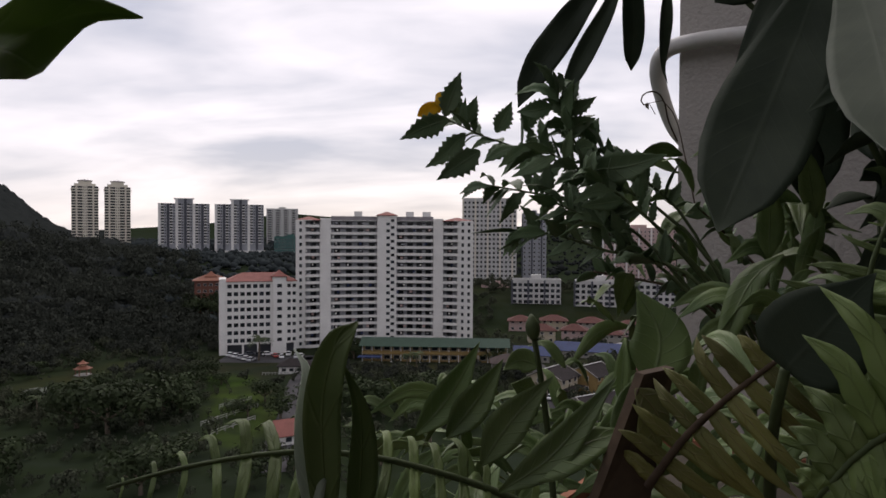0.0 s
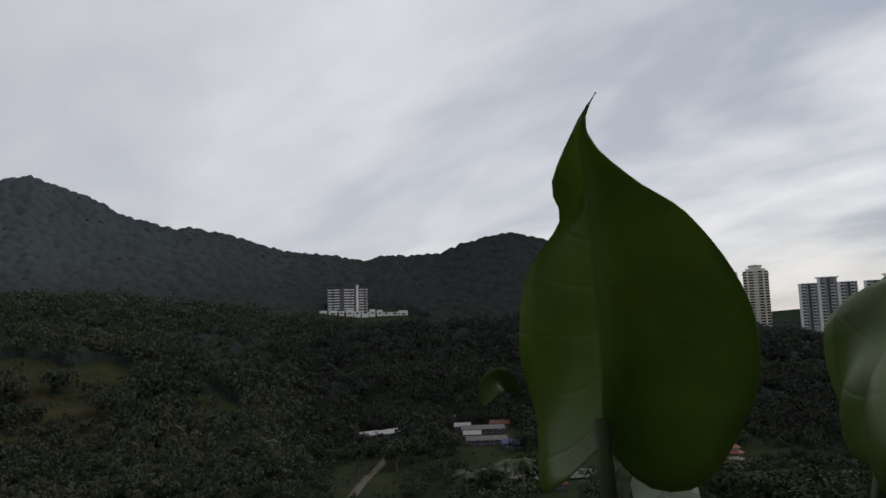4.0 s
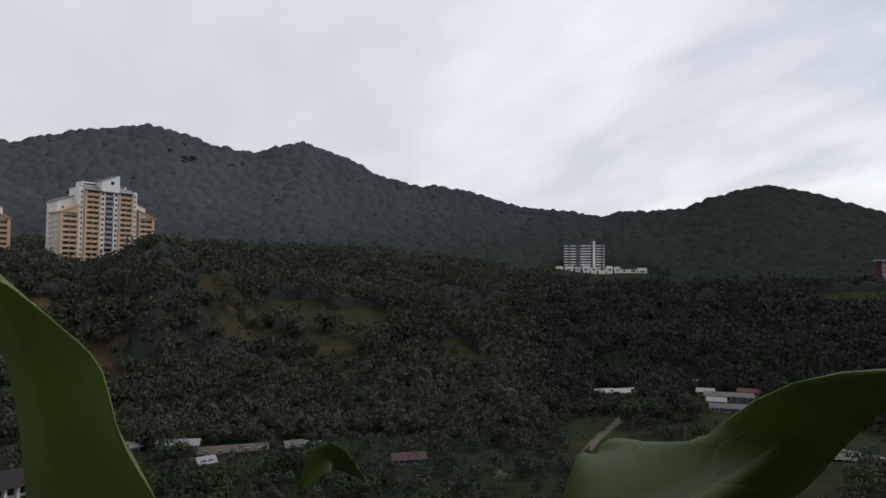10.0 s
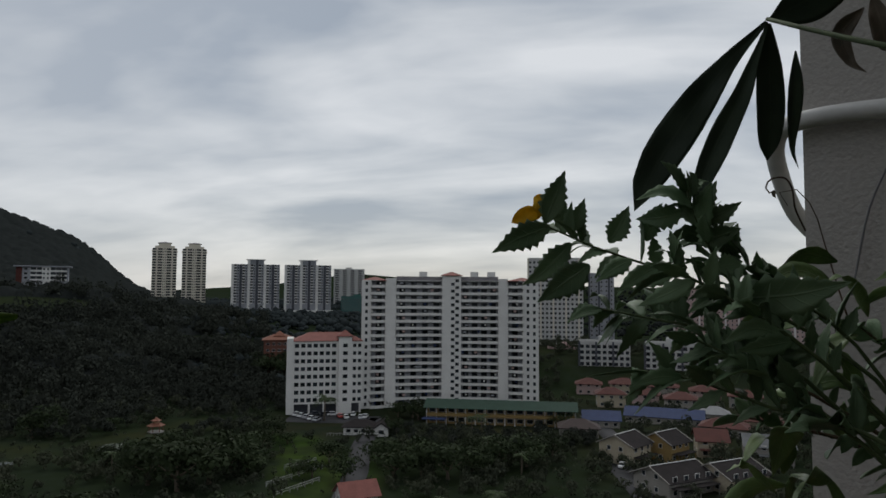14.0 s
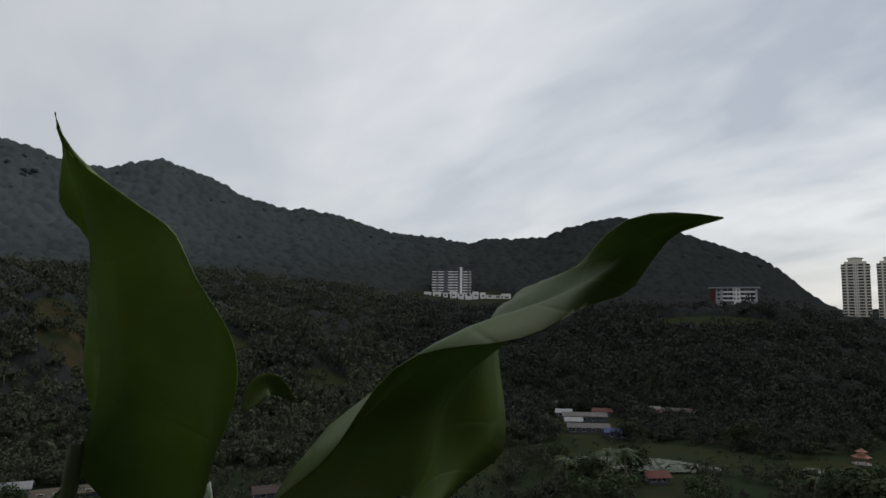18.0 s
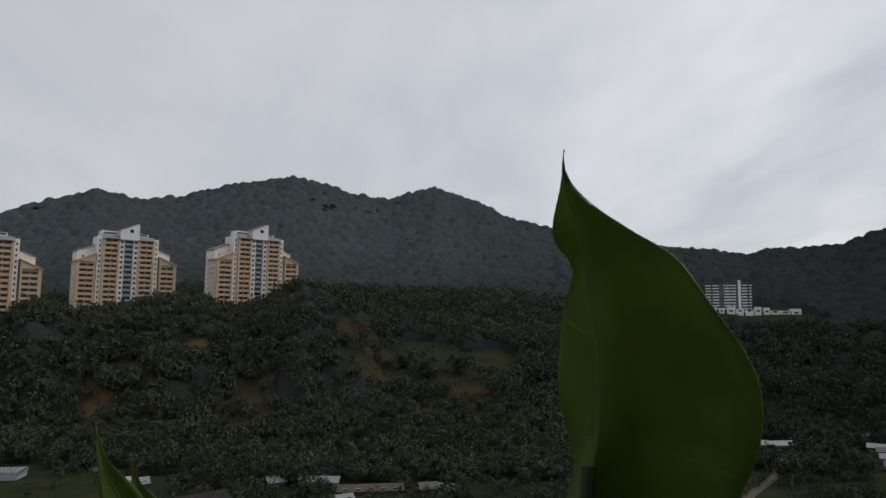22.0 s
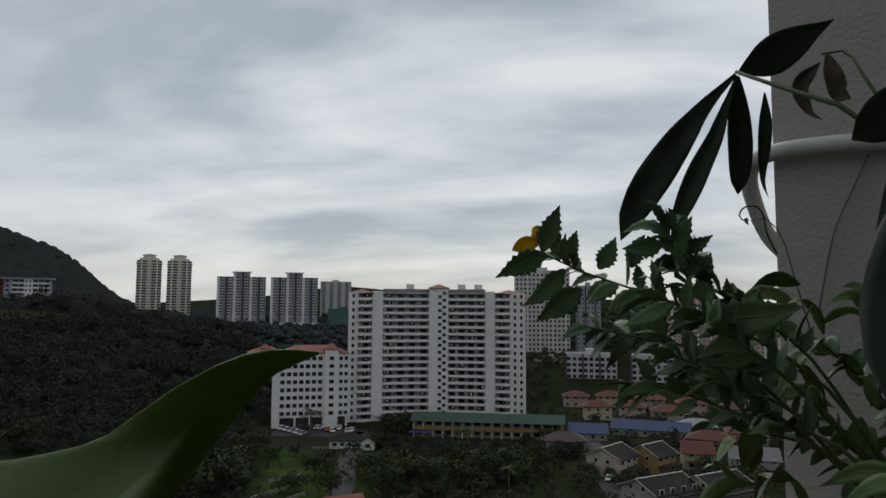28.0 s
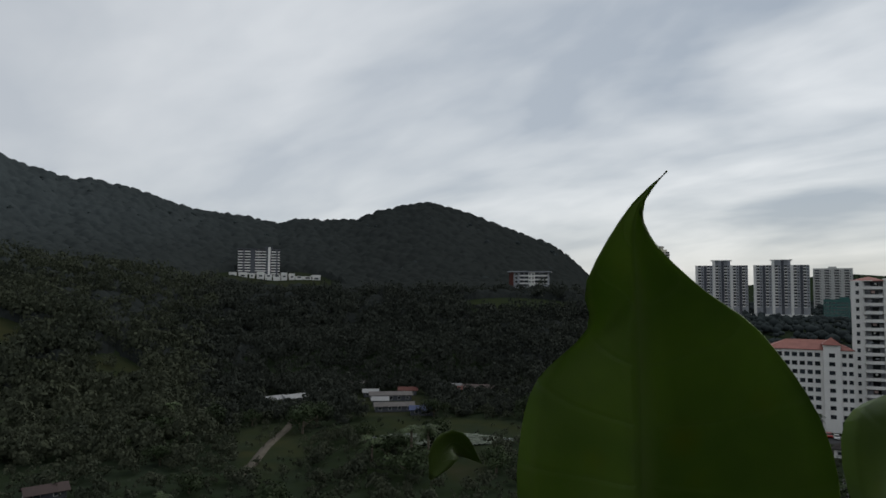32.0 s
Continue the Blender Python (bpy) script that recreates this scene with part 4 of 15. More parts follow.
def hill_school():
    r = thing("college_building", on_ground(36.1, 545, -4, z=8), "white low building with red end wall and flat roof", "building")
    W = M["white_wall"]
    mass(r, "wall", M["grey_wall"], (-13, 15, 1, 12, -8, 9))
    mass(r, "end_wall", M["old_red_roof"], (-16.5, -13, 0, 12, -8, 9.4))
    mass(r, "roof_slab", M["grey_wall"], (-18, 17, -1.5, 14, 9.4, 10.2))
    balconies(r, -8, -1, -0.2, 0, 3.1, 3, W, depth=1.2)
    balconies(r, 4, 14, -0.2, 0, 3.1, 3, W, depth=1.2)
    mass(r, "wall_pier", W, (-1, 4, -0.6, 1, -8, 9.4))
    windows(r, [-10.8], 1, 0, 3.1, 3, 2.2, 1.6)
    windows(r, [0.2, 2.6], -0.6, 0, 3.1, 3, 1.2, 1.5)


long_slab()
red_midrise()
pavilion_block()
ochre_tower(96.9, 432, 14, 26, 13, "stepped ochre and cream tower turned to show its side")
ochre_tower(106.7, 430, 10, 14, 13, "stepped ochre and cream tower with a round-windowed gable")
ochre_tower(116.2, 400, -3, 8, 15, "tall stepped ochre and cream tower with a round-windowed gable")
white_tower()
twin_tower(27.95)
twin_tower(25.75)
grey_condo(21.0, 50, "grey and white condominium block of fourteen storeys")
grey_condo(16.8, 50, "grey condominium block with taller dark centre")
plain_block("apartment_block", 13.4, 900, -14, 40, 20, 15, 3.0, M["dull_white"], 8, "pale apartment block behind the grey condominiums", bays=4)
plain_block("office_block", 12.7, 720, -30, 34, 16, 8, 3.2, M["teal_wall"], 10, "low teal green block on the ridge", win=(2.2, 1.6))
hill_condo()
hill_school()
plain_block("apartment_tower", -3.95, 430, FLAT, 34, 20, 23, 2.9, M["dull_white"], 13, "tall beige tower with a regular window grid", strips=(M["cream_wall"], 3), win=(1.5, 1.6))
plain_block("apartment_tower", -7.7, 455, FLAT, 16, 20, 20, 2.9, M["grey_wall"], 5, "narrow grey tower beside the beige one", strips=(M["dark_wall"], 2))
plain_block("apartment_block", -16.2, 520, FLAT, 52, 16, 17, 2.9, M["pink_wall"], 18, "long pink and white apartment block", strips=(M["white_wall"], 3))
plain_block("apartment_block", -22.6, 500, FLAT, 46, 16, 16, 2.9, M["pink_wall"], 16, "long pink and white apartment block", strips=(M["white_wall"], 3))
plain_block("apartment_block", -7.9, 352, FLAT, 25, 12, 7, 2.9, M["dull_white"], 9, "seven-storey whitish walk-up block with dark stair wells", strips=(M["dark_wall"], 3), win=(2.0, 1.9))
plain_block("apartment_block", -13.2, 350, FLAT, 26, 12, 7, 2.9, M["dull_white"], 9, "seven-storey whitish walk-up block with dark stair wells", strips=(M["dark_wall"], 3), win=(2.0, 1.9))
plain_block("apartment_block", -18.4, 352, FLAT, 27, 12, 7, 2.9, M["dull_white"], 9, "seven-storey whitish walk-up block with dark stair wells", strips=(M["dark_wall"], 3), win=(2.0, 1.9))
plain_block("apartment_block", -4.6, 385, FLAT, 18, 12, 5, 2.9, M["pink_wall"], 5, "low pink block with balconies", bays=2)


# ---------------------------------------------------------------- low buildings, sheds and village
def house(az, d, w, depth, h, wall, roof, turn=0, rise=1.8, gabled=False, label="", floors=1, porch=False, name="house"):
    r = thing(name, on_ground(az, d, turn, 0.3), label, "house" if name == "house" else "shed", "village houses" if name == "house" else "valley sheds")
    mass(r, "wall", wall, (-w / 2, w / 2, 0, depth, -0.5, h))
    s = Shape()
    if gabled:
        s.gable(-w / 2, w / 2, 0, depth, h, rise, 0.7)
        g = Shape()
        for x in (-w / 2, w / 2 - 0.2):
            g.prism([(0, h), (depth / 2, h + rise - 0.2), (depth, h)], "x", x, x + 0.2)
        part("gable_wall", g, wall, r)
    else:
        s.hip(-w / 2, w / 2, 0, depth, h, rise, 0.8)
    part("roof", s, roof, r)
    if gabled and roof == M["black_roof"]:
        mass(r, "ridge_cap", M["dull_white"], (-w / 2 - 0.7, w / 2 + 0.7, depth / 2 - 0.16, depth / 2 + 0.16, h + rise + 0.02, h + rise + 0.16))
        for x in (-w / 2 - 0.75, w / 2 + 0.55):
            v = Shape()
            v.prism([(-0.7, h - 0.1), (depth / 2, h + rise + 0.14), (depth + 0.7, h - 0.1), (depth + 0.7, h - 0.35), (depth / 2, h + rise - 0.15), (-0.7, h - 0.35)], "x", x, x + 0.2)
            part("verge_board", v, M["house_wall"], r)
    k = max(2, int(w / 3))
    for f in range(floors):
        windows(r, [-w / 2 + (i + 0.5) * w / k for i in range(k)], 0, f * 2.9, 2.9, 1, 1.4, 1.2)
        windows(r, [depth * 0.35, depth * 0.7], -w / 2, f * 2.9, 2.9, 1, 1.2, 1.2, side=-1)
    if porch:
        mass(r, "porch_roof", roof, (-w / 2 + 0.5, w / 2 - 0.5, -2.6, -0.1, 2.6, 2.8))
        for x in (-w / 2 + 0.7, 0, w / 2 - 0.9):
            mass(r, "porch_post", wall, (x, x + 0.2, -2.5, -2.3, -0.4, 2.6))
    return r


def barrel_shed(az, d, n, w, length, h, turn, mat, label):
    """A row of half-round roofs on low walls."""
    r = thing("barrel_roofed_shed", on_ground(az, d, turn, 0.2), label, "shed", "valley sheds")
    for i in range(n):
        x0 = (i - n / 2) * w
        arc = [(x0 + w / 2 - math.cos(a) * w / 2 * 0.98, h + math.sin(a) * w * 0.34) for a in np.linspace(0, math.pi, 9)]
        s = Shape()
        s.prism(arc + [(x0 + w * 0.97, h - 0.15), (x0 + w * 0.03, h - 0.15)], "y", 0, length)
        part("barrel_roof", s, mat, r)
        for k in range(7):
            y = length * k / 6.0
            s = Shape()
            s.prism([(p[0], p[1] + 0.12) for p in arc] + [(p[0], p[1] + 0.02) for p in arc[::-1]], "y", y - 0.12, y + 0.12)
            part("roof_rib", s, M["grey_roof"], r)
    mass(r, "wall", M["grey_wall"], (-n / 2 * w, n / 2 * w, 0.4, length - 0.4, -0.6, h - 0.15))
    return r


def long_dormitory():
    """The long low building with a dark roof and a row of openings between white piers."""
    r = thing("long_low_building", on_ground(103.6, 166, 23, 0.2), "long low building with dark roof and a row of openings", "building")
    L, dp, h = 34, 8, 3.4
    mass(r, "wall", M["white_wall"], (-L / 2, L / 2, 1.6, dp, -0.5, h))
    s = Shape()
    s.gable(-L / 2, L / 2, 0, dp, h, 2.2, 0.8)
    part("roof", s, M["black_roof"], r)
    for i in range(15):
        x = -L / 2 + i * L / 14
        mass(r, "pier", M["white_wall"], (x - 0.3, x + 0.3, 0.4, 1.0, -0.5, h - 0.2))
    windows(r, [-L / 2 + (i + 0.5) * L / 14 for i in range(14)], 1.6, 0, 3, 1, 1.8, 1.9, sill=0.8)
    for x in (-L / 2 + 4, L / 2 - 9):
        s = Shape()
        s.box(x, x + 1.1, 1.4, 2.6, 5.0, 5.16)
        part("roof_light", s, M["orange_roof"], r)


def pagoda():
    r = thing("garden_pavilion", on_ground(28.15, 241), "small two-tiered pavilion with orange roof by the pond", "pavilion")
    hexa = [(math.cos(a), math.sin(a)) for a in np.linspace(0, 2 * math.pi, 7)[:-1]]
    for z, ro, ri, h in ((2.7, 3.6, 1.5, 1.5), (4.9, 2.2, 0.2, 1.5)):
        s = Shape()
        n = len(s.v)
        s.v += [(x * ro, y * ro, z + 0.25) for x, y in hexa] + [(x * (ro + ri) / 2, y * (ro + ri) / 2, z + h * 0.45) for x, y in hexa] + [(x * ri, y * ri, z + h) for x, y in hexa] + [(x * ro, y * ro, z + 0.1) for x, y in hexa]
        for a, b in ((0, 6), (6, 12), (18, 0)):
            for k in range(6):
                s.f.append((n + a + k, n + a + (k + 1) % 6, n + b + (k + 1) % 6, n + b + k))
                s.s.append(0)
        s.f += [tuple(n + 12 + k for k in range(6)), tuple(n + 18 + k for k in range(5, -1, -1))]
        s.s += [0, 0]
        part("roof_tier", s, M["orange_roof"], r)
    for x, y in hexa:
        mass(r, "post", M["red_roof"], (x * 2.6 - 0.15, x * 2.6 + 0.15, y * 2.6 - 0.15, y * 2.6 + 0.15, -0.5, 2.85))
    s = Shape()
    s.prism([(x * 1.3, y * 1.3) for x, y in hexa], "z", 4.0, 5.2)
    part("lantern", s, M["orange_wall"], r)
    s = Shape()
    s.prism([(x * 3.3, y * 3.3) for x, y in hexa], "z", -0.5, 0.25)
    part("plinth", s, M["concrete"], r)
    r.scale = (0.8, 0.8, 0.72)


def school():
    """The long two-storey school with the green roof and yellow galleries."""
    r = thing("school_building", on_ground(0.7, 236, -3.5, 0.2), "long two-storey school with green roof and yellow gallery", "building")
    L, dp = 51, 9
    mass(r, "wall", M["yellow_wall"], (-L / 2, L / 2, 2.0, dp, -0.5, 6.4))
    mass(r, "gallery_floor", M["white_wall"], (-L / 2, L / 2, 0.2, 2.0, 2.95, 3.2))
    mass(r, "gallery_parapet", M["yellow_wall"], (-L / 2, L / 2, 0.1, 0.3, 3.0, 4.1))
    for i in range(16):
        x = -L / 2 + i * L / 15
        mass(r, "gallery_post", M["white_wall"], (x - 0.15, x + 0.15, 0.3, 0.6, -0.5, 6.3))
    windows(r, [-L / 2 + (i + 0.5) * L / 15 for i in range(15)], 2.0, 0, 3.2, 2, 2.2, 1.5)
    s = Shape()
    s.gable(-L / 2, L / 2, 0, dp, 6.4, 2.0, 1.0)
    part("roof", s, M["green_roof"], r)
    mass(r, "lean_to_roof", M["blue_roof"], (-L / 2 - 1, -L / 2 + 7, -4.5, -0.3, 2.5, 2.7))


def gate_house():
    r = thing("gate_house", on_ground(11.9, 221, -6, 0.2), "white gate house with black hipped roof", "building")
    mass(r, "wall", M["white_wall"], (-7, 3.2, 0, 6, -0.5, 2.7))
    mass(r, "wall", M["white_wall"], (3.2, 7.4, -2.5, 6, -0.5, 2.9))
    s = Shape()
    s.hip(-7, 3.2, 0, 6, 2.7, 2.0, 0.7)
    part("roof", s, M["black_roof"], r)
    s = Shape()
    s.prism([(2.6, 2.8), (5.3, 4.6), (8.0, 2.8), (7.6, 2.6), (5.3, 4.2), (3.0, 2.6)], "y", -3.0, 6.4)
    part("roof", s, M["black_roof"], r)
    s = Shape()
    s.prism([(3.2, 2.9), (5.3, 4.2), (7.4, 2.9)], "y", -2.5, -2.3)
    part("gable_wall", s, M["white_wall"], r)
    windows(r, [-5.4, -3, -0.6, 1.8], 0, 0, 3, 1, 1.5, 1.1)
    windows(r, [5.3], -2.5, 0, 3, 1, 1.8, 1.3)
    for i in range(9):
        mass(r, "verge_fence_post", M["fence_white"], (-12 + i * 1.0, -11.85 + i * 1.0, -1.6, -1.45, -0.4, 1.2))
    mass(r, "verge_fence_rail", M["fence_white"], (-12, -3.8, -1.6, -1.5, 0.9, 1.05))


def car(paint, label):
    r = thing("car", Matrix.Identity(4), label, "car", "cars parked by the block")
    s = Shape()
    s.prism([(-2.1, 0.35), (2.1, 0.35), (2.15, 0.75), (1.9, 0.92), (-1.95, 0.95), (-2.15, 0.8)], "y", -0.82, 0.82)
    b = part("body", s, paint, r)
    s = Shape()
    s.prism([(-1.55, 0.93), (1.1, 0.93), (0.55, 1.45), (-1.05, 1.47)], "y", -0.72, 0.72)
    part("cabin_glass", s, M["glass"], r)
    s = Shape()
    s.prism([(-1.1, 1.46), (0.6, 1.44), (0.5, 1.52), (-1.0, 1.53)], "y", -0.7, 0.7)
    part("roof", s, paint, r)
    for x in (-1.3, 1.3):
        for y in (-0.84, 0.66):
            s = Shape()
            s.prism([(x + math.cos(a) * 0.33, 0.33 + math.sin(a) * 0.33) for a in np.linspace(0, 2 * math.pi, 13)[:-1]], "y", y, y + 0.18)
            part("wheel", s, M["tyre"], r)
    return r


def strip(name, pts, width, mat, label, lift=0.12):
    """A road or track laid on the ground along az, d points."""
    s = Shape()
    P = []
    for (a0, d0), (a1, d1) in zip(pts, pts[1:]):
        for k in range(8):
            q = k / 8
            P.append(at(a0 + (a1 - a0) * q, d0 + (d1 - d0) * q))
    P.append(at(*pts[-1]))
    n = len(P)
    for i, p in enumerate(P):
        t = (P[min(i + 1, n - 1)] - P[max(i - 1, 0)])
        t.z = 0
        side = Vector((-t.y, t.x, 0)).normalized() * width / 2
        for q, dz in ((p - side * 1.1, -0.6), (p - side, lift), (p + side, lift), (p + side * 1.1, -0.6)):
            s.v.append((q.x, q.y, float(height(q.x, q.y)) + dz))
    for i in range(n - 1):
        for k in range(3):
            s.f.append((i * 4 + k, i * 4 + k + 1, i * 4 + k + 5, i * 4 + k + 4))
            s.s.append(0)
    tagged(new(name, s.mesh(name, mat, True)), label, name, kind="structure")


def pond(az, d, ra, rd, pads, label):
    r = random.Random(int(az * 10))
    s = Shape()
    ring = []
    for k in range(40):
        t = 2 * math.pi * k / 40
        w = 1 + 0.12 * math.sin(3 * t + az) + 0.07 * math.sin(7 * t)
        h = heading(az + ra * w * math.cos(t)) * (d + rd * w * math.sin(t))
        ring.append((h.x, h.y))
    s.prism(ring, "z", FLAT - 0.4, FLAT + 0.12)
    tagged(new("water", s.mesh("water", M["water"])), label, "pond", kind="structure")
    s = Shape()
    for _ in range(pads):
        t, q = r.uniform(0, 6.28), math.sqrt(r.random()) * 0.95
        h = heading(az + ra * q * math.cos(t)) * (d + rd * q * math.sin(t))
        w = r.uniform(0.4, 1.1)
        a0 = r.uniform(0, 6.28)
        lift = r.uniform(0.16, 0.6)
        s.poly([(h.x + w * math.cos(a0 + k * 1.047), h.y + w * math.sin(a0 + k * 1.047), FLAT + lift + 0.12 * math.sin(a0 + k * 2)) for k in range(6)])
    tagged(new("lily_pads", s.mesh("lily_pads", M["lily"])), "pale lily pads crowding a pond", "water plants", kind="stuff")


def rail_fence(a, b, n):
    p, q = at(*a), at(*b)
    r = thing("rail_fence", Matrix.Translation(p), "white post and rail fence across the lawn", "fence", "lawn fences")
    v = q - p
    for k in range(n + 1):
        c = v * (k / n)
        mass(r, "post", M["fence_white"], (c.x - 0.09, c.x + 0.09, c.y - 0.09, c.y + 0.09, c.z - 0.3, c.z + 1.2))
    for z in (0.6, 1.1):
        s = Shape()
        s.tube([Vector((0, 0, z)), v + Vector((0, 0, z))], 0.08, 6)
        part("rail", s, M["fence_white"], r)


long_dormitory()
barrel_shed(106.0, 143, 4, 3.2, 27, 1.6, -70, M["grey_roof"], "four grey half-round roofs side by side")
barrel_shed(112.6, 238, 3, 2.4, 12, 2.0, 70, M["white_roof"], "pale half-round greenhouse roofs in a row")
barrel_shed(107.6, 238, 1, 5, 7, 1.8, 20, M["grey_roof"], "single grey half-round shed")
HILL_SHED = [(104.9, 210, 5, 3, 2.4, "white_roof", 10), (105.9, 212, 5, 3, 2.4, "pink_wall", -10), (94.9, 200, 7, 4, 2.6, "white_roof", 20),
             (92.3, 198, 8, 5, 2.6, "white_roof", 8), (90.8, 197, 7, 4, 2.6, "white_roof", -10), (87.4, 187, 27, 6, 2.2, "dirt", 3), (89.4, 178, 6, 3, 2.2, "white_roof", 25),
             (92.0, 188, 6, 4, 2.4, "grey_roof", 0), (82.6, 189, 7, 4, 2.4, "faded_roof", 15), (81.2, 188, 6, 4, 2.2, "white_roof", -12), (73.2, 170, 9, 5, 2.6, "brown_roof", 12)]
POND_SHED = [(57.0, 281, 9, 6, 3, "white_roof", 30), (55.4, 284, 11, 6, 3, "white_roof", 34), (54.0, 300, 9, 6, 3, "grey_roof", 10), (50.1, 322, 13, 6, 3, "faded_roof", 8),
             (47.7, 286, 20, 7, 3.2, "faded_roof", 4), (48.6, 274, 7, 5, 3, "white_roof", 2), (47.4, 260, 17, 6, 3, "faded_roof", 5), (49.4, 296, 7, 5, 3, "white_roof", 0),
             (45.1, 252, 10, 5, 3, "blue_roof", 0), (46.3, 302, 9, 5, 3, "old_red_roof", 0), (43.0, 314, 15, 6, 3, "grey_roof", 5), (40.6, 312, 14, 6, 3, "brown_roof", -3),
             (38.6, 310, 13, 6, 3, "brown_roof", -8), (42.3, 306, 6, 5, 3, "old_red_roof", 0), (42.0, 190, 6.5, 5, 2.6, "old_red_roof", 25)]
for k, (az, d, w, dp, h, roof, turn) in enumerate(HILL_SHED + POND_SHED):
    house(az, d, w * (0.62 if az > 80 else 0.85), dp * 0.8, h * (0.8 if az > 80 else 0.9), M["dark_wall"], M[roof], turn, 1.0, True, name="shed",
          label={"white_roof": "low shed with pale metal roof", "grey_roof": "long low shed with grey corrugated roof", "brown_roof": "low shed with dark roof",
                 "blue_roof": "small shed with bright blue roof", "orange_roof": "small shed with red roof among the trees", "old_red_roof": "small shed with dull red roof", "faded_roof": "long low shed with faded grey roof"}.get(roof, "low open shed with a flat pale roof"))
pagoda()
school()
gate_house()
house(12.2, 147, 7.5, 6, 3, M["white_wall"], M["red_roof"], 18, 2.2, True, "small house with a steep red roof by the road")
LANE_HOUSES = [(-10.7, 192, 10, 10, 5.6, "village_cream", "black_roof", 62, 2), (-13.6, 199, 9, 9, 5.4, "yellow_wall", "black_roof", 58, 2), (-16.0, 206, 8, 9, 5.2, "village_cream", "old_red_roof", 8, 2),
           (-14.4, 166, 14, 11, 4, "house_wall", "black_roof", 48, 2), (-18.6, 174, 13, 11, 4, "village_cream", "black_roof", 52, 2), (-12.4, 252, 26, 8, 3.2, "house_wall", "blue_roof", -4, 1),
           (-7.6, 240, 12, 8, 3.2, "house_wall", "blue_roof", 3, 1), (-5.8, 222, 12, 8, 3.2, "house_wall", "brown_roof", 4, 1), (-16.8, 238, 14, 9, 3.2, "house_wall", "old_red_roof", -6, 1),
           
           ]
BACK_HOUSES = [(-8.4, 284, 11, 8, 5.6, "village_cream", "old_red_roof", 6, 2), (-11.0, 288, 10, 8, 5.4, "pink_wall", "old_red_roof", -5, 2), (-13.8, 280, 12, 9, 5.4, "house_wall", "old_red_roof", 4, 2),
           (-6.6, 318, 11, 9, 5, "pink_wall", "old_red_roof", 0, 2), (-9.4, 322, 12, 9, 5, "village_cream", "old_red_roof", 3, 2), (-12.4, 318, 12, 9, 5, "house_wall", "old_red_roof", -4, 2),
           (-15.6, 310, 12, 9, 5, "pink_wall", "old_red_roof", 4, 2), (-18.4, 300, 12, 9, 5, "house_wall", "old_red_roof", 0, 2), (-19.6, 250, 13, 9, 4, "village_cream", "old_red_roof", 8, 1),
           (-20.0, 205, 12, 9, 5, "house_wall", "grey_roof", 8, 2), (-16.0, 262, 12, 7, 3.4, "house_wall", "white_roof", 5, 1)]
VILLAGE = LANE_HOUSES + BACK_HOUSES
for az, d, w, dp, h, wall, roof, turn, fl in VILLAGE:
    house(az, d, w, dp, h, M[wall], M[roof], turn, 2.4, d < 215 or roof == "blue_roof", floors=fl, porch=d < 215,
          label="%s house with %s" % ({"yellow_wall": "yellow two-storey", "village_cream": "cream", "house_wall": "weathered pale", "pink_wall": "pinkish"}[wall],
                                      {"black_roof": "black gabled roof and white ridges", "brown_roof": "dark brown gabled roof", "orange_roof": "orange tiled roof", "old_red_roof": "red tiled roof", "blue_roof": "long blue metal roof",
                                       "grey_roof": "grey roof", "white_roof": "pale metal roof"}[roof]))
strip("road", [(10.8, 250), (12.2, 205), (12.6, 175), (14.5, 130)], 6, M["asphalt"], "narrow grey asphalt road through the grass")
strip("road", [(18.2, 254), (15, 250), (11, 246)], 14, M["asphalt"], "asphalt car park in front of the block")
strip("road", [(-11, 160), (-9.0, 185), (-8.6, 220), (-6.5, 262)], 6, M["asphalt"], "village lane of grey asphalt")
strip("track", [(60.2, 172), (58.8, 186), (57.8, 205), (56.2, 230), (55.2, 262)], 2.6, M["dirt"], "pale dirt track through the grass")
pond(43.6, 211, 5.6, 9, 1500, "shallow green pond full of lily pads")
pond(30.3, 219, 1.9, 7, 300, "small green pond by the pavilion")
for a, b, n in (((19.8, 166), (15.4, 180), 7), ((19.2, 157), (15.6, 168), 6), ((18.4, 181), (15.9, 188), 4)):
    rail_fence(a, b, n)
CARS = [car(M["car_white"], "white saloon car parked by the block"), car(M["car_silver"], "silver saloon car parked by the block"),
        car(M["car_red"], "red saloon car parked by the block"), car(M["car_dark"], "dark saloon car parked by the block")]
SPOTS = [(17.5, 258, 60, 0), (17.1, 255, 60, 0), (16.7, 252, 60, 1), (16.3, 249, 62, 0), (15.9, 246, 62, 1), (15.2, 256, 0, 3), (14.6, 256, 10, 0), (14.0, 252, 100, 2), (13.5, 250, 95, 0), (12.9, 255, 85, 0),
         (12.3, 249, 90, 1), (16.0, 258, 30, 3), (11.9, 250, 80, 0), (-9.2, 186, 80, 0), (-10.6, 181, 75, 3)]
used = set()
for az, d, turn, k in SPOTS:
    m = on_ground(az, d, turn, -0.13)
    if k in used:
        copy_thing(CARS[k], m)
    else:
        CARS[k].matrix_world = m
        used.add(k)


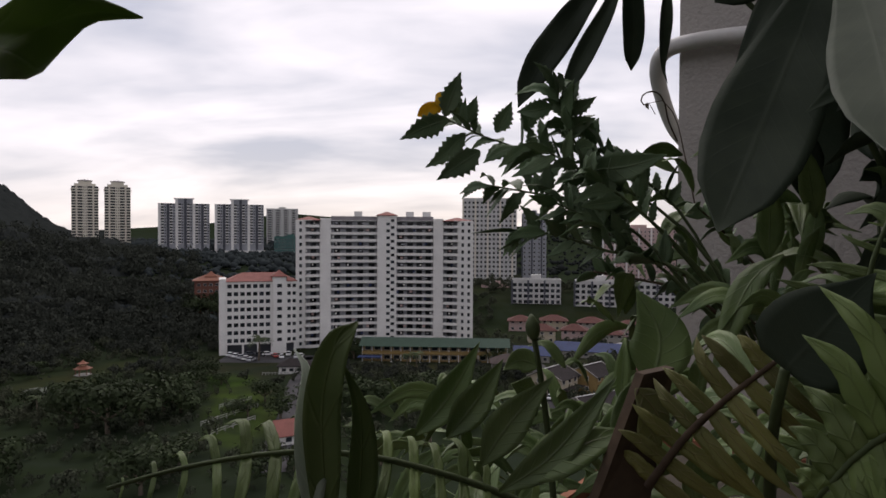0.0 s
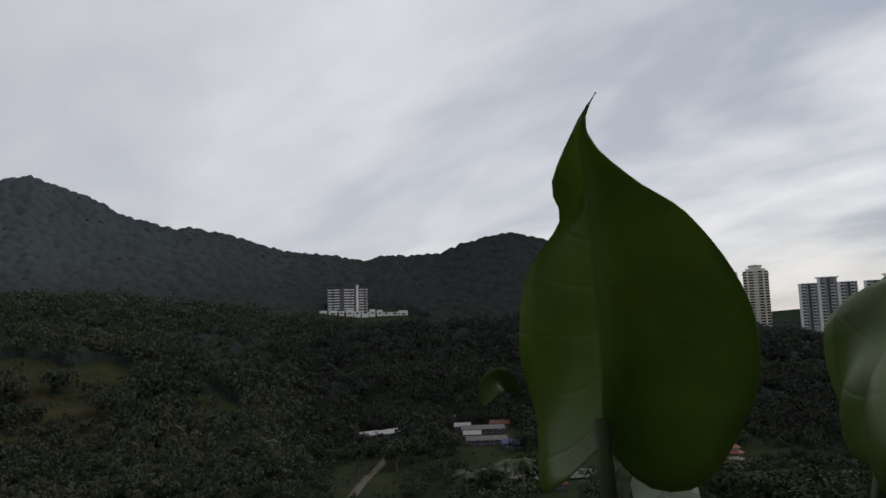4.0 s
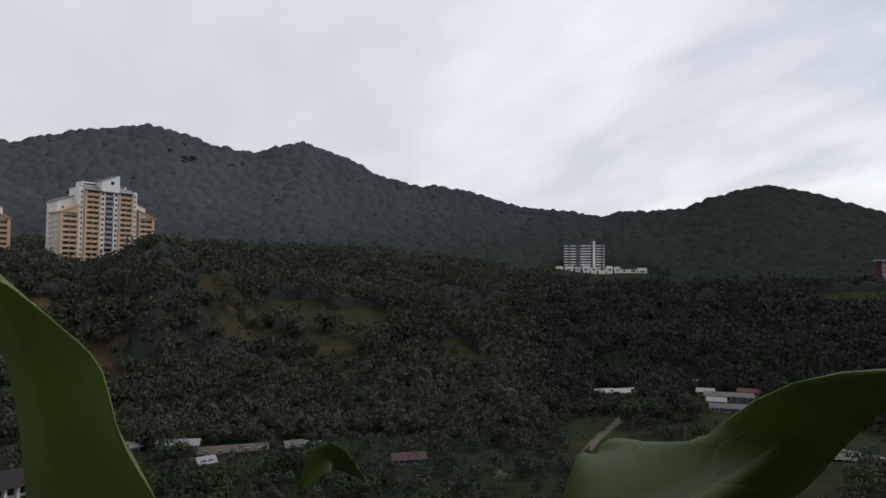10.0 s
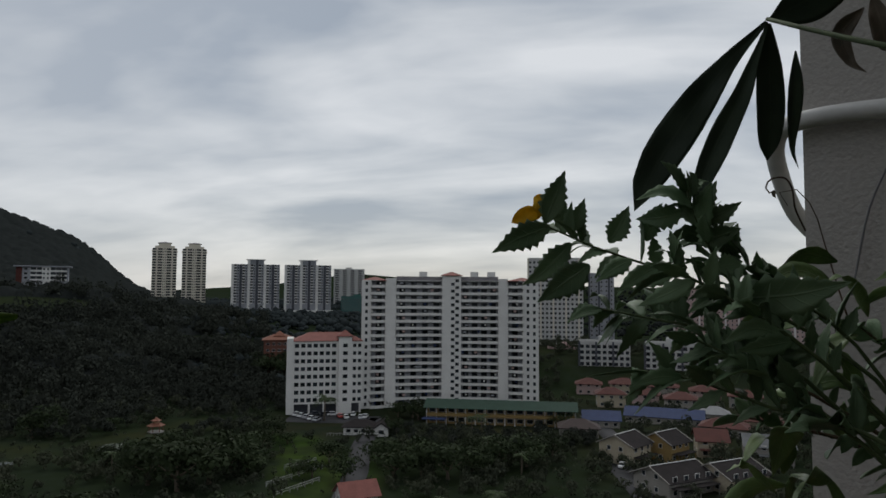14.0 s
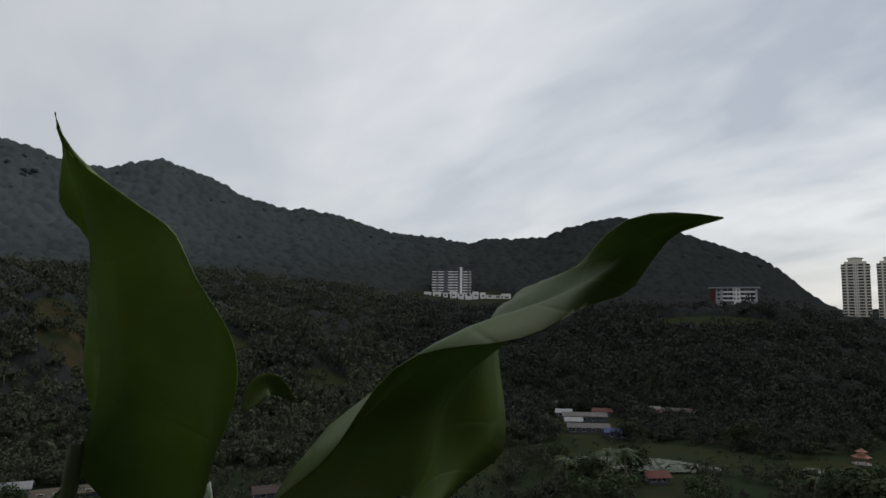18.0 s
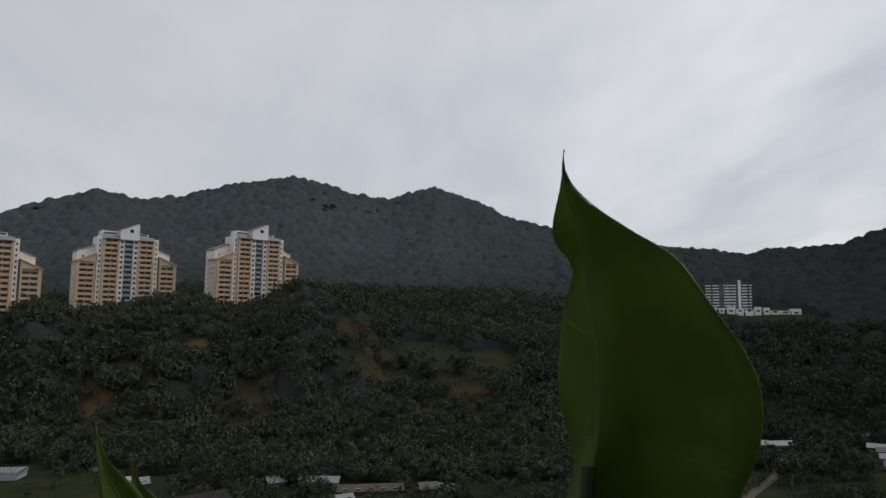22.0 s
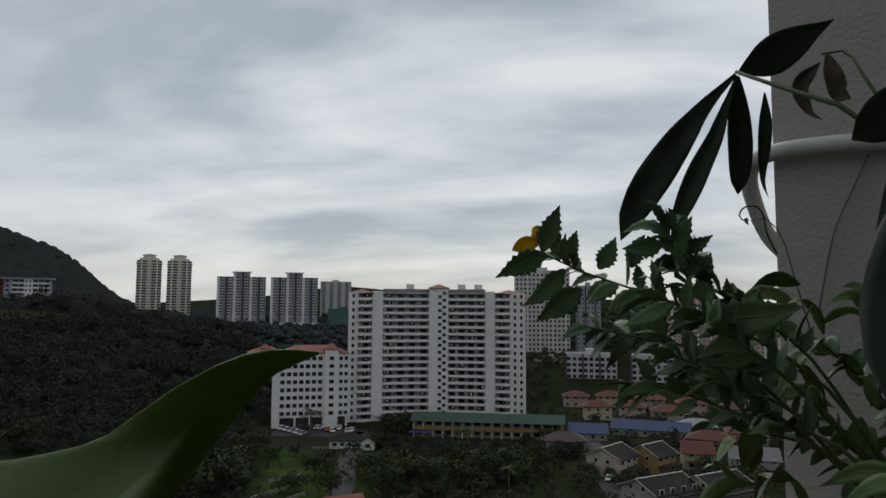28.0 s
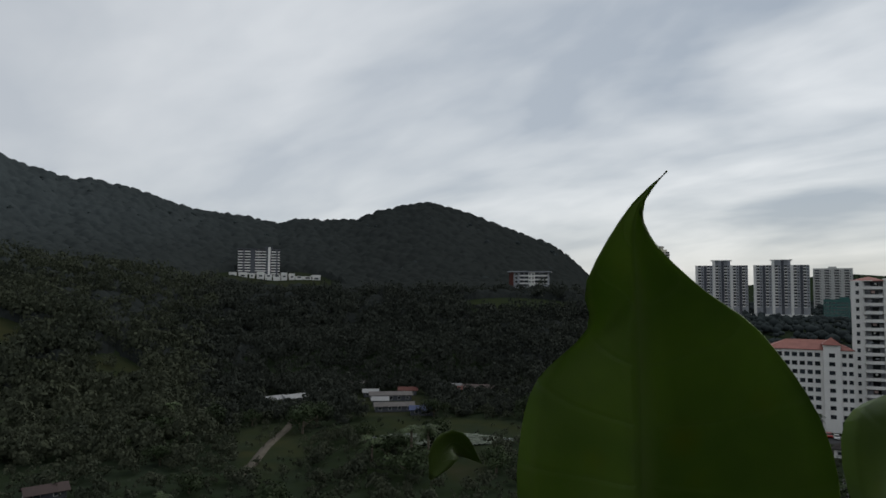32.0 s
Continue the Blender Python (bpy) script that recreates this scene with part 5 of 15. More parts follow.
# ---------------------------------------------------------------- trees
def clump_template(n, seed, lobes, leaf, flat=0.85, stray=0.22):
    """Leaf tufts on the surface of several lobes, in a crown one metre in radius; the quads as (n, 4, 3)."""
    r = np.random.RandomState(seed)
    c = r.normal(size=(lobes, 3)) * (0.42, 0.42, 0.26)
    c[:, 2] = np.abs(c[:, 2]) * 1.2
    rad = r.uniform(0.38, 0.62, lobes)
    k = r.randint(0, lobes, n)
    v = r.normal(size=(n, 3))
    v[:, 2] = v[:, 2] * 0.8 + 0.35
    v /= np.linalg.norm(v, axis=1, keepdims=True)
    p = c[k] + v * (rad[k] * r.uniform(0.75, 1.08, n))[:, None] * (1, 1, flat)
    nrm = v + r.normal(size=(n, 3)) * stray
    nrm /= np.linalg.norm(nrm, axis=1, keepdims=True)
    a = np.cross(nrm, r.normal(size=(n, 3)))
    a /= np.linalg.norm(a, axis=1, keepdims=True)
    b = np.cross(nrm, a)
    s = leaf * r.uniform(0.6, 1.35, n)[:, None]
    t = leaf * r.uniform(0.4, 0.8, n)[:, None]
    bend = nrm * s * 0.25
    return np.stack([p - a * s - bend, p - b * t, p + a * s - bend, p + b * t], 1)


def quads_object(name, quads, mat, label, category, smooth=False):
    """A mesh of loose faces; quads is (faces, corners, 3)."""
    n, k = quads.shape[:2]
    me = bpy.data.meshes.new(name)
    me.vertices.add(n * k)
    me.vertices.foreach_set("co", quads.astype(np.float32).ravel())
    me.loops.add(n * k)
    me.loops.foreach_set("vertex_index", np.arange(n * k, dtype=np.int32))
    me.polygons.add(n)
    me.polygons.foreach_set("loop_start", np.arange(0, n * k, k, dtype=np.int32))
    me.materials.append(mat)
    me.update(calc_edges=True)
    me.validate()
    if not name:
        return me
    return tagged(new(name, me), label, category, kind="stuff")


def blob_template(seed):
    """A far crown: a closed, lumpy, uneven form; returns vertices and triangles."""
    r = np.random.RandomState(seed)
    bm = bmesh.new()
    bmesh.ops.create_icosphere(bm, subdivisions=1, radius=1.0)
    v = np.array([w.co for w in bm.verts])
    f = np.array([[w.index for w in q.verts] for q in bm.faces])
    bm.free()
    d = np.ones(len(v))
    for _ in range(7):
        c = r.normal(size=3)
        c /= np.linalg.norm(c)
        d += 0.22 * np.exp(-((v - c) ** 2).sum(1) / 0.3) - 0.08
    d += r.uniform(-0.07, 0.07, len(v))
    v = v * d[:, None] * (1, 1, 0.8)
    return v, f


def far_forest(name, count, d0, d1, az0, az1, size, label, seed, fade=0.0, mat="forest_far"):
    r = np.random.RandomState(seed)
    az = r.uniform(az0, az1, count)
    d = np.sqrt(r.uniform(d0 ** 2, d1 ** 2, count))
    keep = (inside(az, d, [q[:4] for q in CLEAR_GRASS]) < 0.35) & (inside(az, d, CLEAR_BUILT) < 0.35) & (inside(az, d, [q[:4] for q in CLEAR_SOIL]) < r.uniform(0.15, 1.35, count))
    if fade:
        keep &= r.uniform(0, 1, count) < (d - d0) / fade
    az, d = az[keep], d[keep]
    x, y = -np.sin(np.radians(az)) * d, np.cos(np.radians(az)) * d
    z = height(x, y)
    rad = size * r.gamma(9.0, 1 / 9.0, len(d)) * (1 + 0.25 * lump(x, y, 40.0, 21))
    tall = rad * r.uniform(0.75, 1.2, len(d))
    rot = r.uniform(0, 6.28, len(d))
    pick = r.randint(0, len(BLOBS), len(d))
    VV, FF, base = [], [], 0
    for k, (v, f) in enumerate(BLOBS):
        i = np.where(pick == k)[0]
        c, s = np.cos(rot[i])[:, None], np.sin(rot[i])[:, None]
        X = (v[None, :, 0] * c - v[None, :, 1] * s) * rad[i][:, None] + x[i][:, None]
        Y = (v[None, :, 0] * s + v[None, :, 1] * c) * rad[i][:, None] + y[i][:, None]
        Z = v[None, :, 2] * tall[i][:, None] + (z[i] + tall[i] * 0.55)[:, None]
        VV.append(np.stack([X, Y, Z], -1).reshape(-1, 3))
        FF.append((f[None] + (np.arange(len(i)) * len(v))[:, None, None] + base).reshape(-1, 3))
        base += len(i) * len(v)
    V, F = np.concatenate(VV).astype(np.float32), np.concatenate(FF).astype(np.int32)
    me = bpy.data.meshes.new(name)
    me.vertices.add(len(V))
    me.vertices.foreach_set("co", V.ravel())
    me.loops.add(F.size)
    me.loops.foreach_set("vertex_index", F.ravel())
    me.polygons.add(len(F))
    me.polygons.foreach_set("loop_start", np.arange(0, F.size, 3, dtype=np.int32))
    me.polygons.foreach_set("use_smooth", np.ones(len(F), dtype=bool))
    me.materials.append(M[mat])
    me.update(calc_edges=True)
    tagged(new(name, me), label, "trees", kind="stuff")


def canopy(name, az0, az1, d0, d1, mat, label, seed):
    """The closed canopy of far woods: a sheet of crowns side by side, each a low dome with a height and tone of its own."""
    az = np.arange(az0, az1, 0.14)
    d = np.concatenate([np.arange(d0, 540, 1.7), np.arange(540, d1, 3.0)])
    D, A = np.meshgrid(d, az, indexing="ij")
    X, Y = -np.sin(np.radians(A)) * D, np.cos(np.radians(A)) * D
    cell = 9.5
    gx, gy = np.floor(X / cell), np.floor(Y / cell)
    best = np.full(X.shape, -9.0)
    tone = np.zeros(X.shape)

    def hashed(i, j, k):
        v = np.sin(i * 127.1 + j * 311.7 + (k + seed) * 74.7) * 43758.5453
        return v - np.floor(v)
    for i in (-1, 0, 1):
        for j in (-1, 0, 1):
            cx, cy = gx + i, gy + j
            px, py = (cx + hashed(cx, cy, 0)) * cell, (cy + hashed(cx, cy, 1)) * cell
            size = 4.8 + 3.2 * hashed(cx, cy, 2) ** 2
            h = (2.2 + 4.2 * hashed(cx, cy, 3)) * 1.0 + size * 0.5 * (1 - ((X - px) ** 2 + (Y - py) ** 2) / size ** 2)
            tone = np.where(h > best, hashed(cx, cy, 4), tone)
            best = np.maximum(best, h)
    bare = np.maximum(inside(A, D, [q[:4] for q in CLEAR_GRASS]), inside(A, D, CLEAR_BUILT))
    bare = np.maximum(bare, 1.3 * inside(A, D, [q[:4] for q in CLEAR_SOIL]) - 0.3)
    edge = np.clip((D - np.interp(A, K_AZ, K_FOOT) - 25) / 35, 0, 1) * np.clip((A - az0) / 2.0, 0, 1) * np.clip((az1 - A) / 2.0, 0, 1)
    rr = np.random.RandomState(seed)
    up = np.where(bare > 0.3, -3.0, (best - 3.0 * np.clip((560 - D) / 80, 0, 1) + rr.uniform(-1, 1, X.shape) * np.where(D < 540, 0.75, 0.4)) * edge - 2.0 * (1 - edge))
    Z = height(X, Y) + up
    nr, na = D.shape
    i, j = np.meshgrid(np.arange(nr - 1), np.arange(na - 1), indexing="ij")
    q = np.stack([i * na + j, i * na + j + 1, (i + 1) * na + j + 1, (i + 1) * na + j], -1).reshape(-1, 4).astype(np.int32)
    me = bpy.data.meshes.new(name)
    me.vertices.add(X.size)
    me.vertices.foreach_set("co", np.stack([X, Y, Z], -1).astype(np.float32).ravel())
    me.loops.add(q.size)
    me.loops.foreach_set("vertex_index", q.ravel())
    me.polygons.add(len(q))
    me.polygons.foreach_set("loop_start", np.arange(0, q.size, 4, dtype=np.int32))
    me.polygons.foreach_set("use_smooth", np.ones(len(q), dtype=bool))
    # haze put into the crown colour: more with height and to the left
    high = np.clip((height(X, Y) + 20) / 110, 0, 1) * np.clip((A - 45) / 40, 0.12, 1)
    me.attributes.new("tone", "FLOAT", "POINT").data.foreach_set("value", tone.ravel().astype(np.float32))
    me.attributes.new("haze_mix", "FLOAT", "POINT").data.foreach_set("value", high.ravel().astype(np.float32))
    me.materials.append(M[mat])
    me.update(calc_edges=True)
    tagged(new(name, me), label, "trees", kind="stuff")


for key in ("forest_far", "forest_hill"):
    # every crown of the canopy has a tone of its own
    nt = M[key].node_tree
    b = nt.nodes["Principled BSDF"]
    a, rg, sc = nt.nodes.new("ShaderNodeAttribute"), nt.nodes.new("ShaderNodeMapRange"), nt.nodes.new("ShaderNodeVectorMath")
    a.attribute_name = "tone"
    rg.inputs["To Min"].default_value, rg.inputs["To Max"].default_value = 0.90, 1.10
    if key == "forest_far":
        # painted mix: self-shaded dark crowns low down, haze blue higher up
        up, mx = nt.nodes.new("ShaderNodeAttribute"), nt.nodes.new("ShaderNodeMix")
        up.attribute_name, mx.data_type = "haze_mix", "RGBA"
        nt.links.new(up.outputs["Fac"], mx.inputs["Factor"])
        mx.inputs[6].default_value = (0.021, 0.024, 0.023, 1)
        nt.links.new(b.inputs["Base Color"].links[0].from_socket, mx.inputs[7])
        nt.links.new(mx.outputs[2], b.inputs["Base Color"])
    sc.operation = "SCALE"
    nt.links.new(a.outputs["Fac"], rg.inputs["Value"])
    nt.links.new(b.inputs["Base Color"].links[0].from_socket, sc.inputs[0])
    nt.links.new(rg.outputs[0], sc.inputs["Scale"])
    nt.links.new(sc.outputs[0], b.inputs["Base Color"])


BLOBS = [blob_template(500 + k) for k in range(9)]


def forest(name, count, d0, d1, az0, az1, templates, size, mat, label, seed, open_ground=0.35, fade=0.0):
    r = np.random.RandomState(seed)
    az = r.uniform(az0, az1, count)
    d = np.sqrt(r.uniform(d0 ** 2, d1 ** 2, count))
    keep = (inside(az, d, [q[:4] for q in CLEAR_GRASS]) < open_ground * r.uniform(0.4, 1.6, count)) & (inside(az, d, CLEAR_BUILT) < (0.35 if az0 > 0 else 9)) & (inside(az, d, [q[:4] for q in CLEAR_SOIL]) < r.uniform(0.15, 1.35, count))
    if fade:
        keep &= r.uniform(0, 1, count) < (d1 - d) / fade
    if az0 < 0:
        for q in VILLAGE + [(0.7, 232, 56, 22), (-13.0, 300, 100, 56), (4.9, 258, 76, 34), (-8.5, 210, 8, 60)]:
            keep &= ~((np.abs(np.radians(az - q[0])) * d < q[2] / 2 + 2) & (np.abs(d - q[1] - q[3] / 2) < q[3] / 2 + 3))
    az, d = az[keep], d[keep]
    x, y = -np.sin(np.radians(az)) * d, np.cos(np.radians(az)) * d
    z = height(x, y)
    foot = np.interp(az, K_AZ, K_FOOT)
    low = np.clip((d - foot + 40) / 120, 0.0, 1)
    rad = size * r.uniform(0.65, 1.35, len(d)) * (0.62 + 0.38 * low) * (1 + 0.25 * lump(x, y, 40.0, 21))
    tall = rad * r.uniform(0.9, 1.5, len(d))
    rot = r.uniform(0, 6.28, len(d))
    pick = r.randint(0, len(templates), len(d))
    out = []
    for k, t in enumerate(templates):
        i = np.where(pick == k)[0]
        c, s = np.cos(rot[i])[:, None, None], np.sin(rot[i])[:, None, None]
        q = t[None]
        R = rad[i][:, None, None]
        X = (q[..., 0] * c - q[..., 1] * s) * R + x[i][:, None, None]
        Y = (q[..., 0] * s + q[..., 1] * c) * R + y[i][:, None, None]
        Z = q[..., 2] * tall[i][:, None, None] + (z[i] + tall[i] * 0.55)[:, None, None]
        out.append(np.stack([X, Y, Z], -1).reshape(-1, 4, 3))
    quads_object(name, np.concatenate(out), mat, label, "trees")


SHRUB = [clump_template(40, 400 + k, 4, 0.26) for k in range(4)]
NEAR = [clump_template(130, 200 + k, 8, 0.16) for k in range(6)]
MID = [clump_template(90, 240 + k, 7, 0.16) for k in range(6)]
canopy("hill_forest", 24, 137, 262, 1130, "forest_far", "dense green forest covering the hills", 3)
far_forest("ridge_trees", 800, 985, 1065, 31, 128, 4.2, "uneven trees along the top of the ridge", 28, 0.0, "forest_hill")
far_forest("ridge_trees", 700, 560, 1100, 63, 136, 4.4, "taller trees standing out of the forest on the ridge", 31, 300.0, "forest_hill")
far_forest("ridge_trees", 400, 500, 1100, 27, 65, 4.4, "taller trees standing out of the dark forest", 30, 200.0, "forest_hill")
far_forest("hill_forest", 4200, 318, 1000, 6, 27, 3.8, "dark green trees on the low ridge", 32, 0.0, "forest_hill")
forest("slope_trees", 5200, 300, 590, 62, 136, MID, 4.9, M["forest"], "leafy green trees on the middle slopes", 39, fade=140.0)
forest("slope_trees", 3000, 300, 560, 20, 64, MID, 4.9, M["forest_backlit"], "dark green trees on the lower hill", 38, fade=140.0)
forest("shoulder_trees", 700, 372, 397, 90, 130, NEAR, 4.6, M["forest"], "tall dark trees along the shoulder below the towers", 40)
forest("valley_woods", 2000, 200, 335, 62, 136, NEAR, 4.4, M["forest"], "mixed green woods on the lower slopes", 33)
forest("valley_woods", 1000, 230, 335, 8, 63, NEAR, 4.6, M["forest_backlit"], "dark woods at the foot of the hill", 29)
forest("garden_trees", 1350, 128, 300, 8, 125, NEAR, 3.4, M["forest"], "low green trees in the valley", 34)
forest("shrubs", 5200, 120, 330, 5, 125, SHRUB, 1.5, M["forest"], "low green shrubs over the valley floor", 37, 0.8)
forest("verge_trees", 130, 206, 228, -9, 10, NEAR, 2.7, M["forest_backlit"], "dark garden trees in front of the school", 61)
forest("village_trees", 1500, 150, 420, -30, 8, NEAR, 3.2, M["forest"], "green trees between the village houses", 35)
far_forest("far_trees", 2200, 580, 1450, -35, 14, 5.0, "distant trees beyond the town", 36)


def broad_tree(seed):
    """A garden tree: tapered trunk, limbs and a crown of leaf tufts."""
    r = random.Random(seed)
    root = thing("tree", Matrix.Identity(4), "broad-crowned dark green tree on the valley floor", "tree", "valley trees")
    s = Shape()
    s.tube([(0, 0, -0.6), (0.1, 0, 1.2), (0.0, 0.15, 1.9), (0.1, 0.1, 3.0)], [0.32, 0.24, 0.18, 0.08], 7)
    part("trunk", s, M["bark"], root, smooth=True)
    for k in range(5):
        a = k * 1.26 + r.uniform(-0.3, 0.3)
        s = Shape()
        s.tube([(0, 0, 1.1 + 0.15 * k), (math.cos(a) * 1.2, math.sin(a) * 1.2, 2.1), (math.cos(a) * 2.2, math.sin(a) * 2.2, 2.8)], [0.12, 0.08, 0.03], 5)
        part("limb", s, M["bark"], root, smooth=True)
    q = clump_template(700, seed, 12, 0.095, 0.85) * (3.7, 3.7, 3.2) + (0, 0, 2.3)
    child("crown", quads_object("", q, M["tree_leaf"], "", ""), root)
    return root


def palm(seed):
    r = random.Random(seed)
    root = thing("palm_tree", Matrix.Identity(4), "feathery green palm with drooping fronds", "palm", "valley palms")
    s = Shape()
    H = 4.6
    s.tube([(0, 0, -0.5), (0.1, 0, 1.5), (0.15, 0.1, H)], [0.26, 0.2, 0.16], 8)
    part("trunk", s, M["bark"], root, smooth=True)
    for k in range(15):
        a = k * 2.4 + r.uniform(-0.2, 0.2)
        up = r.uniform(0.1, 1.1)
        L = r.uniform(2.4, 3.3)
        s = Shape()
        pts = []
        for i in range(9):
            u = i / 8
            rr, z = L * u * math.cos(up * (1 - u * 0.6)), L * u * math.sin(up) - 1.6 * u * u * L * 0.45
            pts.append(Vector((math.cos(a) * rr + 0.15, math.sin(a) * rr + 0.1, H + z)))
        s.tube(pts, [0.035 - 0.003 * i for i in range(9)], 4)
        side = Vector((-math.sin(a), math.cos(a), 0))
        for i in range(1, 9):
            for sg in (-1, 1):
                for h in (0.0, 0.5):
                    p = pts[i - 1].lerp(pts[i], h)
                    w = 0.95 * math.sin(math.pi * (0.12 + 0.85 * (i + h) / 9.2))
                    e = p + side * sg * w + (pts[i] - pts[i - 1]) * 0.9 + Vector((0, 0, -0.35 * w))
                    t = (pts[i] - pts[i - 1]).normalized() * 0.07
                    s.poly([p - t, p + t, e])
        part("frond", s, M["palm_leaf"], root)
    return root


def plant_trees():
    r = random.Random(77)
    kinds = [broad_tree(301), broad_tree(302), broad_tree(303), palm(304), palm(305)]
    first = [True] * 5
    placed, tries = 0, 0
    while placed < 100 and tries < 4000:
        tries += 1
        az = r.uniform(-6, 122)
        d = math.sqrt(r.uniform(122 ** 2, 255 ** 2))
        if max(inside(az, d, [q[:4] for q in CLEAR_GRASS]), inside(az, d, CLEAR_BUILT)) > 0.45:
            continue
        k = r.choice((0, 0, 1, 1, 2, 2, 3, 4))
        s = r.uniform(0.75, 1.5)
        p = at(az, d)
        m = Matrix.Translation(p) @ Matrix.Rotation(r.uniform(0, 6.28), 4, "Z")
        if first[k]:
            kinds[k].matrix_world = m
            first[k] = False
            placed += 1
            continue
        c = copy_thing(kinds[k], m)
        c.scale = (s, s, s * r.uniform(0.85, 1.15))
        placed += 1
    # trees that stand by the car park, the block and the lawn
    by_block = ((15.3, 247, 3, 1.7), (6.9, 252, 1, 1.1), (8.0, 250, 0, 1.3), (9.2, 251, 2, 1.0), (7.5, 246, 1, 1.2), (2.2, 226, 4, 1.1), (3.0, 226, 3, 1.0), (16.2, 172, 1, 0.9),
                       (14.8, 186, 0, 1.1), (17.3, 176, 3, 0.7), (13.6, 168, 2, 1.1), (-4.5, 236, 0, 1.0))
    by_pond = ((26.5, 168, 0, 2.1), (24.2, 172, 1, 2.2), (28.6, 176, 2, 1.9), (22.6, 180, 0, 1.8),
                       (20.0, 341, 0, 2.2), (19.2, 340, 1, 2.1), (18.4, 341, 2, 2.2), (17.8, 340, 0, 2.0), (44.5, 188, 3, 1.8), (46.0, 186, 4, 1.7), (9.5, 168, 1, 1.5), (7.2, 172, 2, 1.6), (5.0, 168, 0, 1.6), (3.0, 176, 1, 1.4), (10.5, 182, 0, 1.3), (0.8, 178, 2, 1.5), (-1.5, 182, 0, 1.5), (-3.6, 190, 1, 1.4))
    for az, d, k, s in by_block + by_pond:
        c = copy_thing(kinds[k], Matrix.Translation(at(az, d)) @ Matrix.Rotation(az * 7.0, 4, "Z"))
        c.scale = (s, s, s)


plant_trees()


# ---------------------------------------------------------------- the balcony
U_AX, N_AX = Vector((0.582, 0.814, 0.0)), Vector((-0.814, 0.582, 0.0))
CORNER = Vector((-1.076, -0.580, 0.0))
TURN = math.degrees(math.atan2(U_AX.y, U_AX.x))


def bal(u, n, z):
    p = CORNER + U_AX * u + N_AX * n
    return Vector((p.x, p.y, z))


def block(name, u0, u1, n0, n1, z0, z1, mat, label, category, bevel=0.006):
    """A piece of the balcony, in its own axes: u along the front, n outwards."""
    bm = bmesh.new()
    bmesh.ops.create_cube(bm, size=1.0)
    for v in bm.verts:
        v.co = Vector(((u0, u1)[v.co.x > 0], (n0, n1)[v.co.y > 0], (z0, z1)[v.co.z > 0]))
    bmesh.ops.bevel(bm, geom=bm.edges[:], offset=bevel, segments=2, affect="EDGES")
    me = bpy.data.meshes.new(name)
    bm.to_mesh(me)
    bm.free()
    me.materials.append(mat)
    ob = new(name, me)
    ob.matrix_world = Matrix.Translation(CORNER) @ Matrix.Rotation(radians(TURN), 4, "Z")
    return tagged(ob, label, category, kind="structure")


PL = M["plaster"]
block("wall_left", -0.30, 0.0, -2.2, 0.0, -1.45, 1.25, PL, "rough light grey plastered side wall of the balcony", "wall")
block("column", 2.37, 2.72, -0.38, 0.0, -1.45, 1.25, PL, "light grey plastered balcony column", "column")
block("wall_right", 2.72, 2.9, -2.2, -0.10, -1.45, 1.25, PL, "plastered side wall behind the column", "wall")
block("wall_back", -0.3, 2.9, -2.4, -2.2, -1.45, 1.25, PL, "plain plastered back wall of the balcony", "wall")
block("floor", -0.3, 2.9, -2.4, 0.0, -1.62, -1.45, M["concrete"], "plain concrete balcony floor", "floor")
# unseen ceiling added to shade the plants, cut short to admit skylight
block("ceiling", -0.3, 2.9, -2.4, -0.55, 1.25, 1.42, M["concrete"], "plain concrete ceiling, unseen, added to shade the balcony", "ceiling")
block("parapet", 0.0, 2.37, -0.16, -0.02, -1.45, -0.62, PL, "plastered balcony parapet", "parapet")
block("tower_wall", -9.0, 11.0, -12.0, -2.4, FLAT - 2, 6.0, PL, "plain wall of the apartment tower behind the balcony", "wall")
block("tower_front", -9.0, 11.0, -2.4, -0.25, FLAT - 2, -1.62, PL, "plain front of the apartment tower below the balcony", "wall")

# the drying pole that slants out beyond the side wall
rod = thing("drying_pole", Matrix.Translation((0, 0, 0)), "grey metal drying pole slanting out past the wall", "pole")
s = Shape()
A0, A1 = Vector((-1.347, -1.091, 0.796)), Vector((-1.694, -0.728, 0.521))
s.tube([A0, A1], 0.0115, 16)
part("tube", s, M["pole"], rod, smooth=True)
s = Shape()
d_ = (A1 - A0).normalized()
s.tube([A1 - d_ * 0.012, A1 + d_ * 0.002, A1 + d_ * 0.006], [0.0128, 0.0128, 0.009], 16)
part("end_cap", s, material("grey_plastic_cap", (0.27, 0.28, 0.30), 0.5, var=0.1, scale=20.0, fine=80.0, bump=0), rod, smooth=True)
s = Shape()
s.tube([A0 - d_ * 0.5, A0], 0.0112, 12)
part("tube_end", s, M["pole"], rod, smooth=True)

# the white hose looped round the column
hose = thing("white_hose", Matrix.Identity(4), "thick white plastic hose looped round the column", "hose")
hp = [bal(2.39, -0.44, 0.262), bal(2.350, -0.36, 0.270), bal(2.345, -0.20, 0.285), bal(2.345, -0.06, 0.294), bal(2.352, 0.015, 0.288), bal(2.378, 0.042, 0.262), bal(2.42, 0.045, 0.215), bal(2.47, 0.038, 0.165), bal(2.52, 0.02, 0.13)]
fine_ = []
for i in range(len(hp) - 1):
    p0, p1, p2, p3 = hp[max(i - 1, 0)], hp[i], hp[i + 1], hp[min(i + 2, len(hp) - 1)]
    for k in range(6):
        t = k / 6
        fine_.append(0.5 * ((2 * p1) + (p2 - p0) * t + (2 * p0 - 5 * p1 + 4 * p2 - p3) * t * t + (3 * p1 - p0 - 3 * p2 + p3) * t ** 3))
s = Shape()
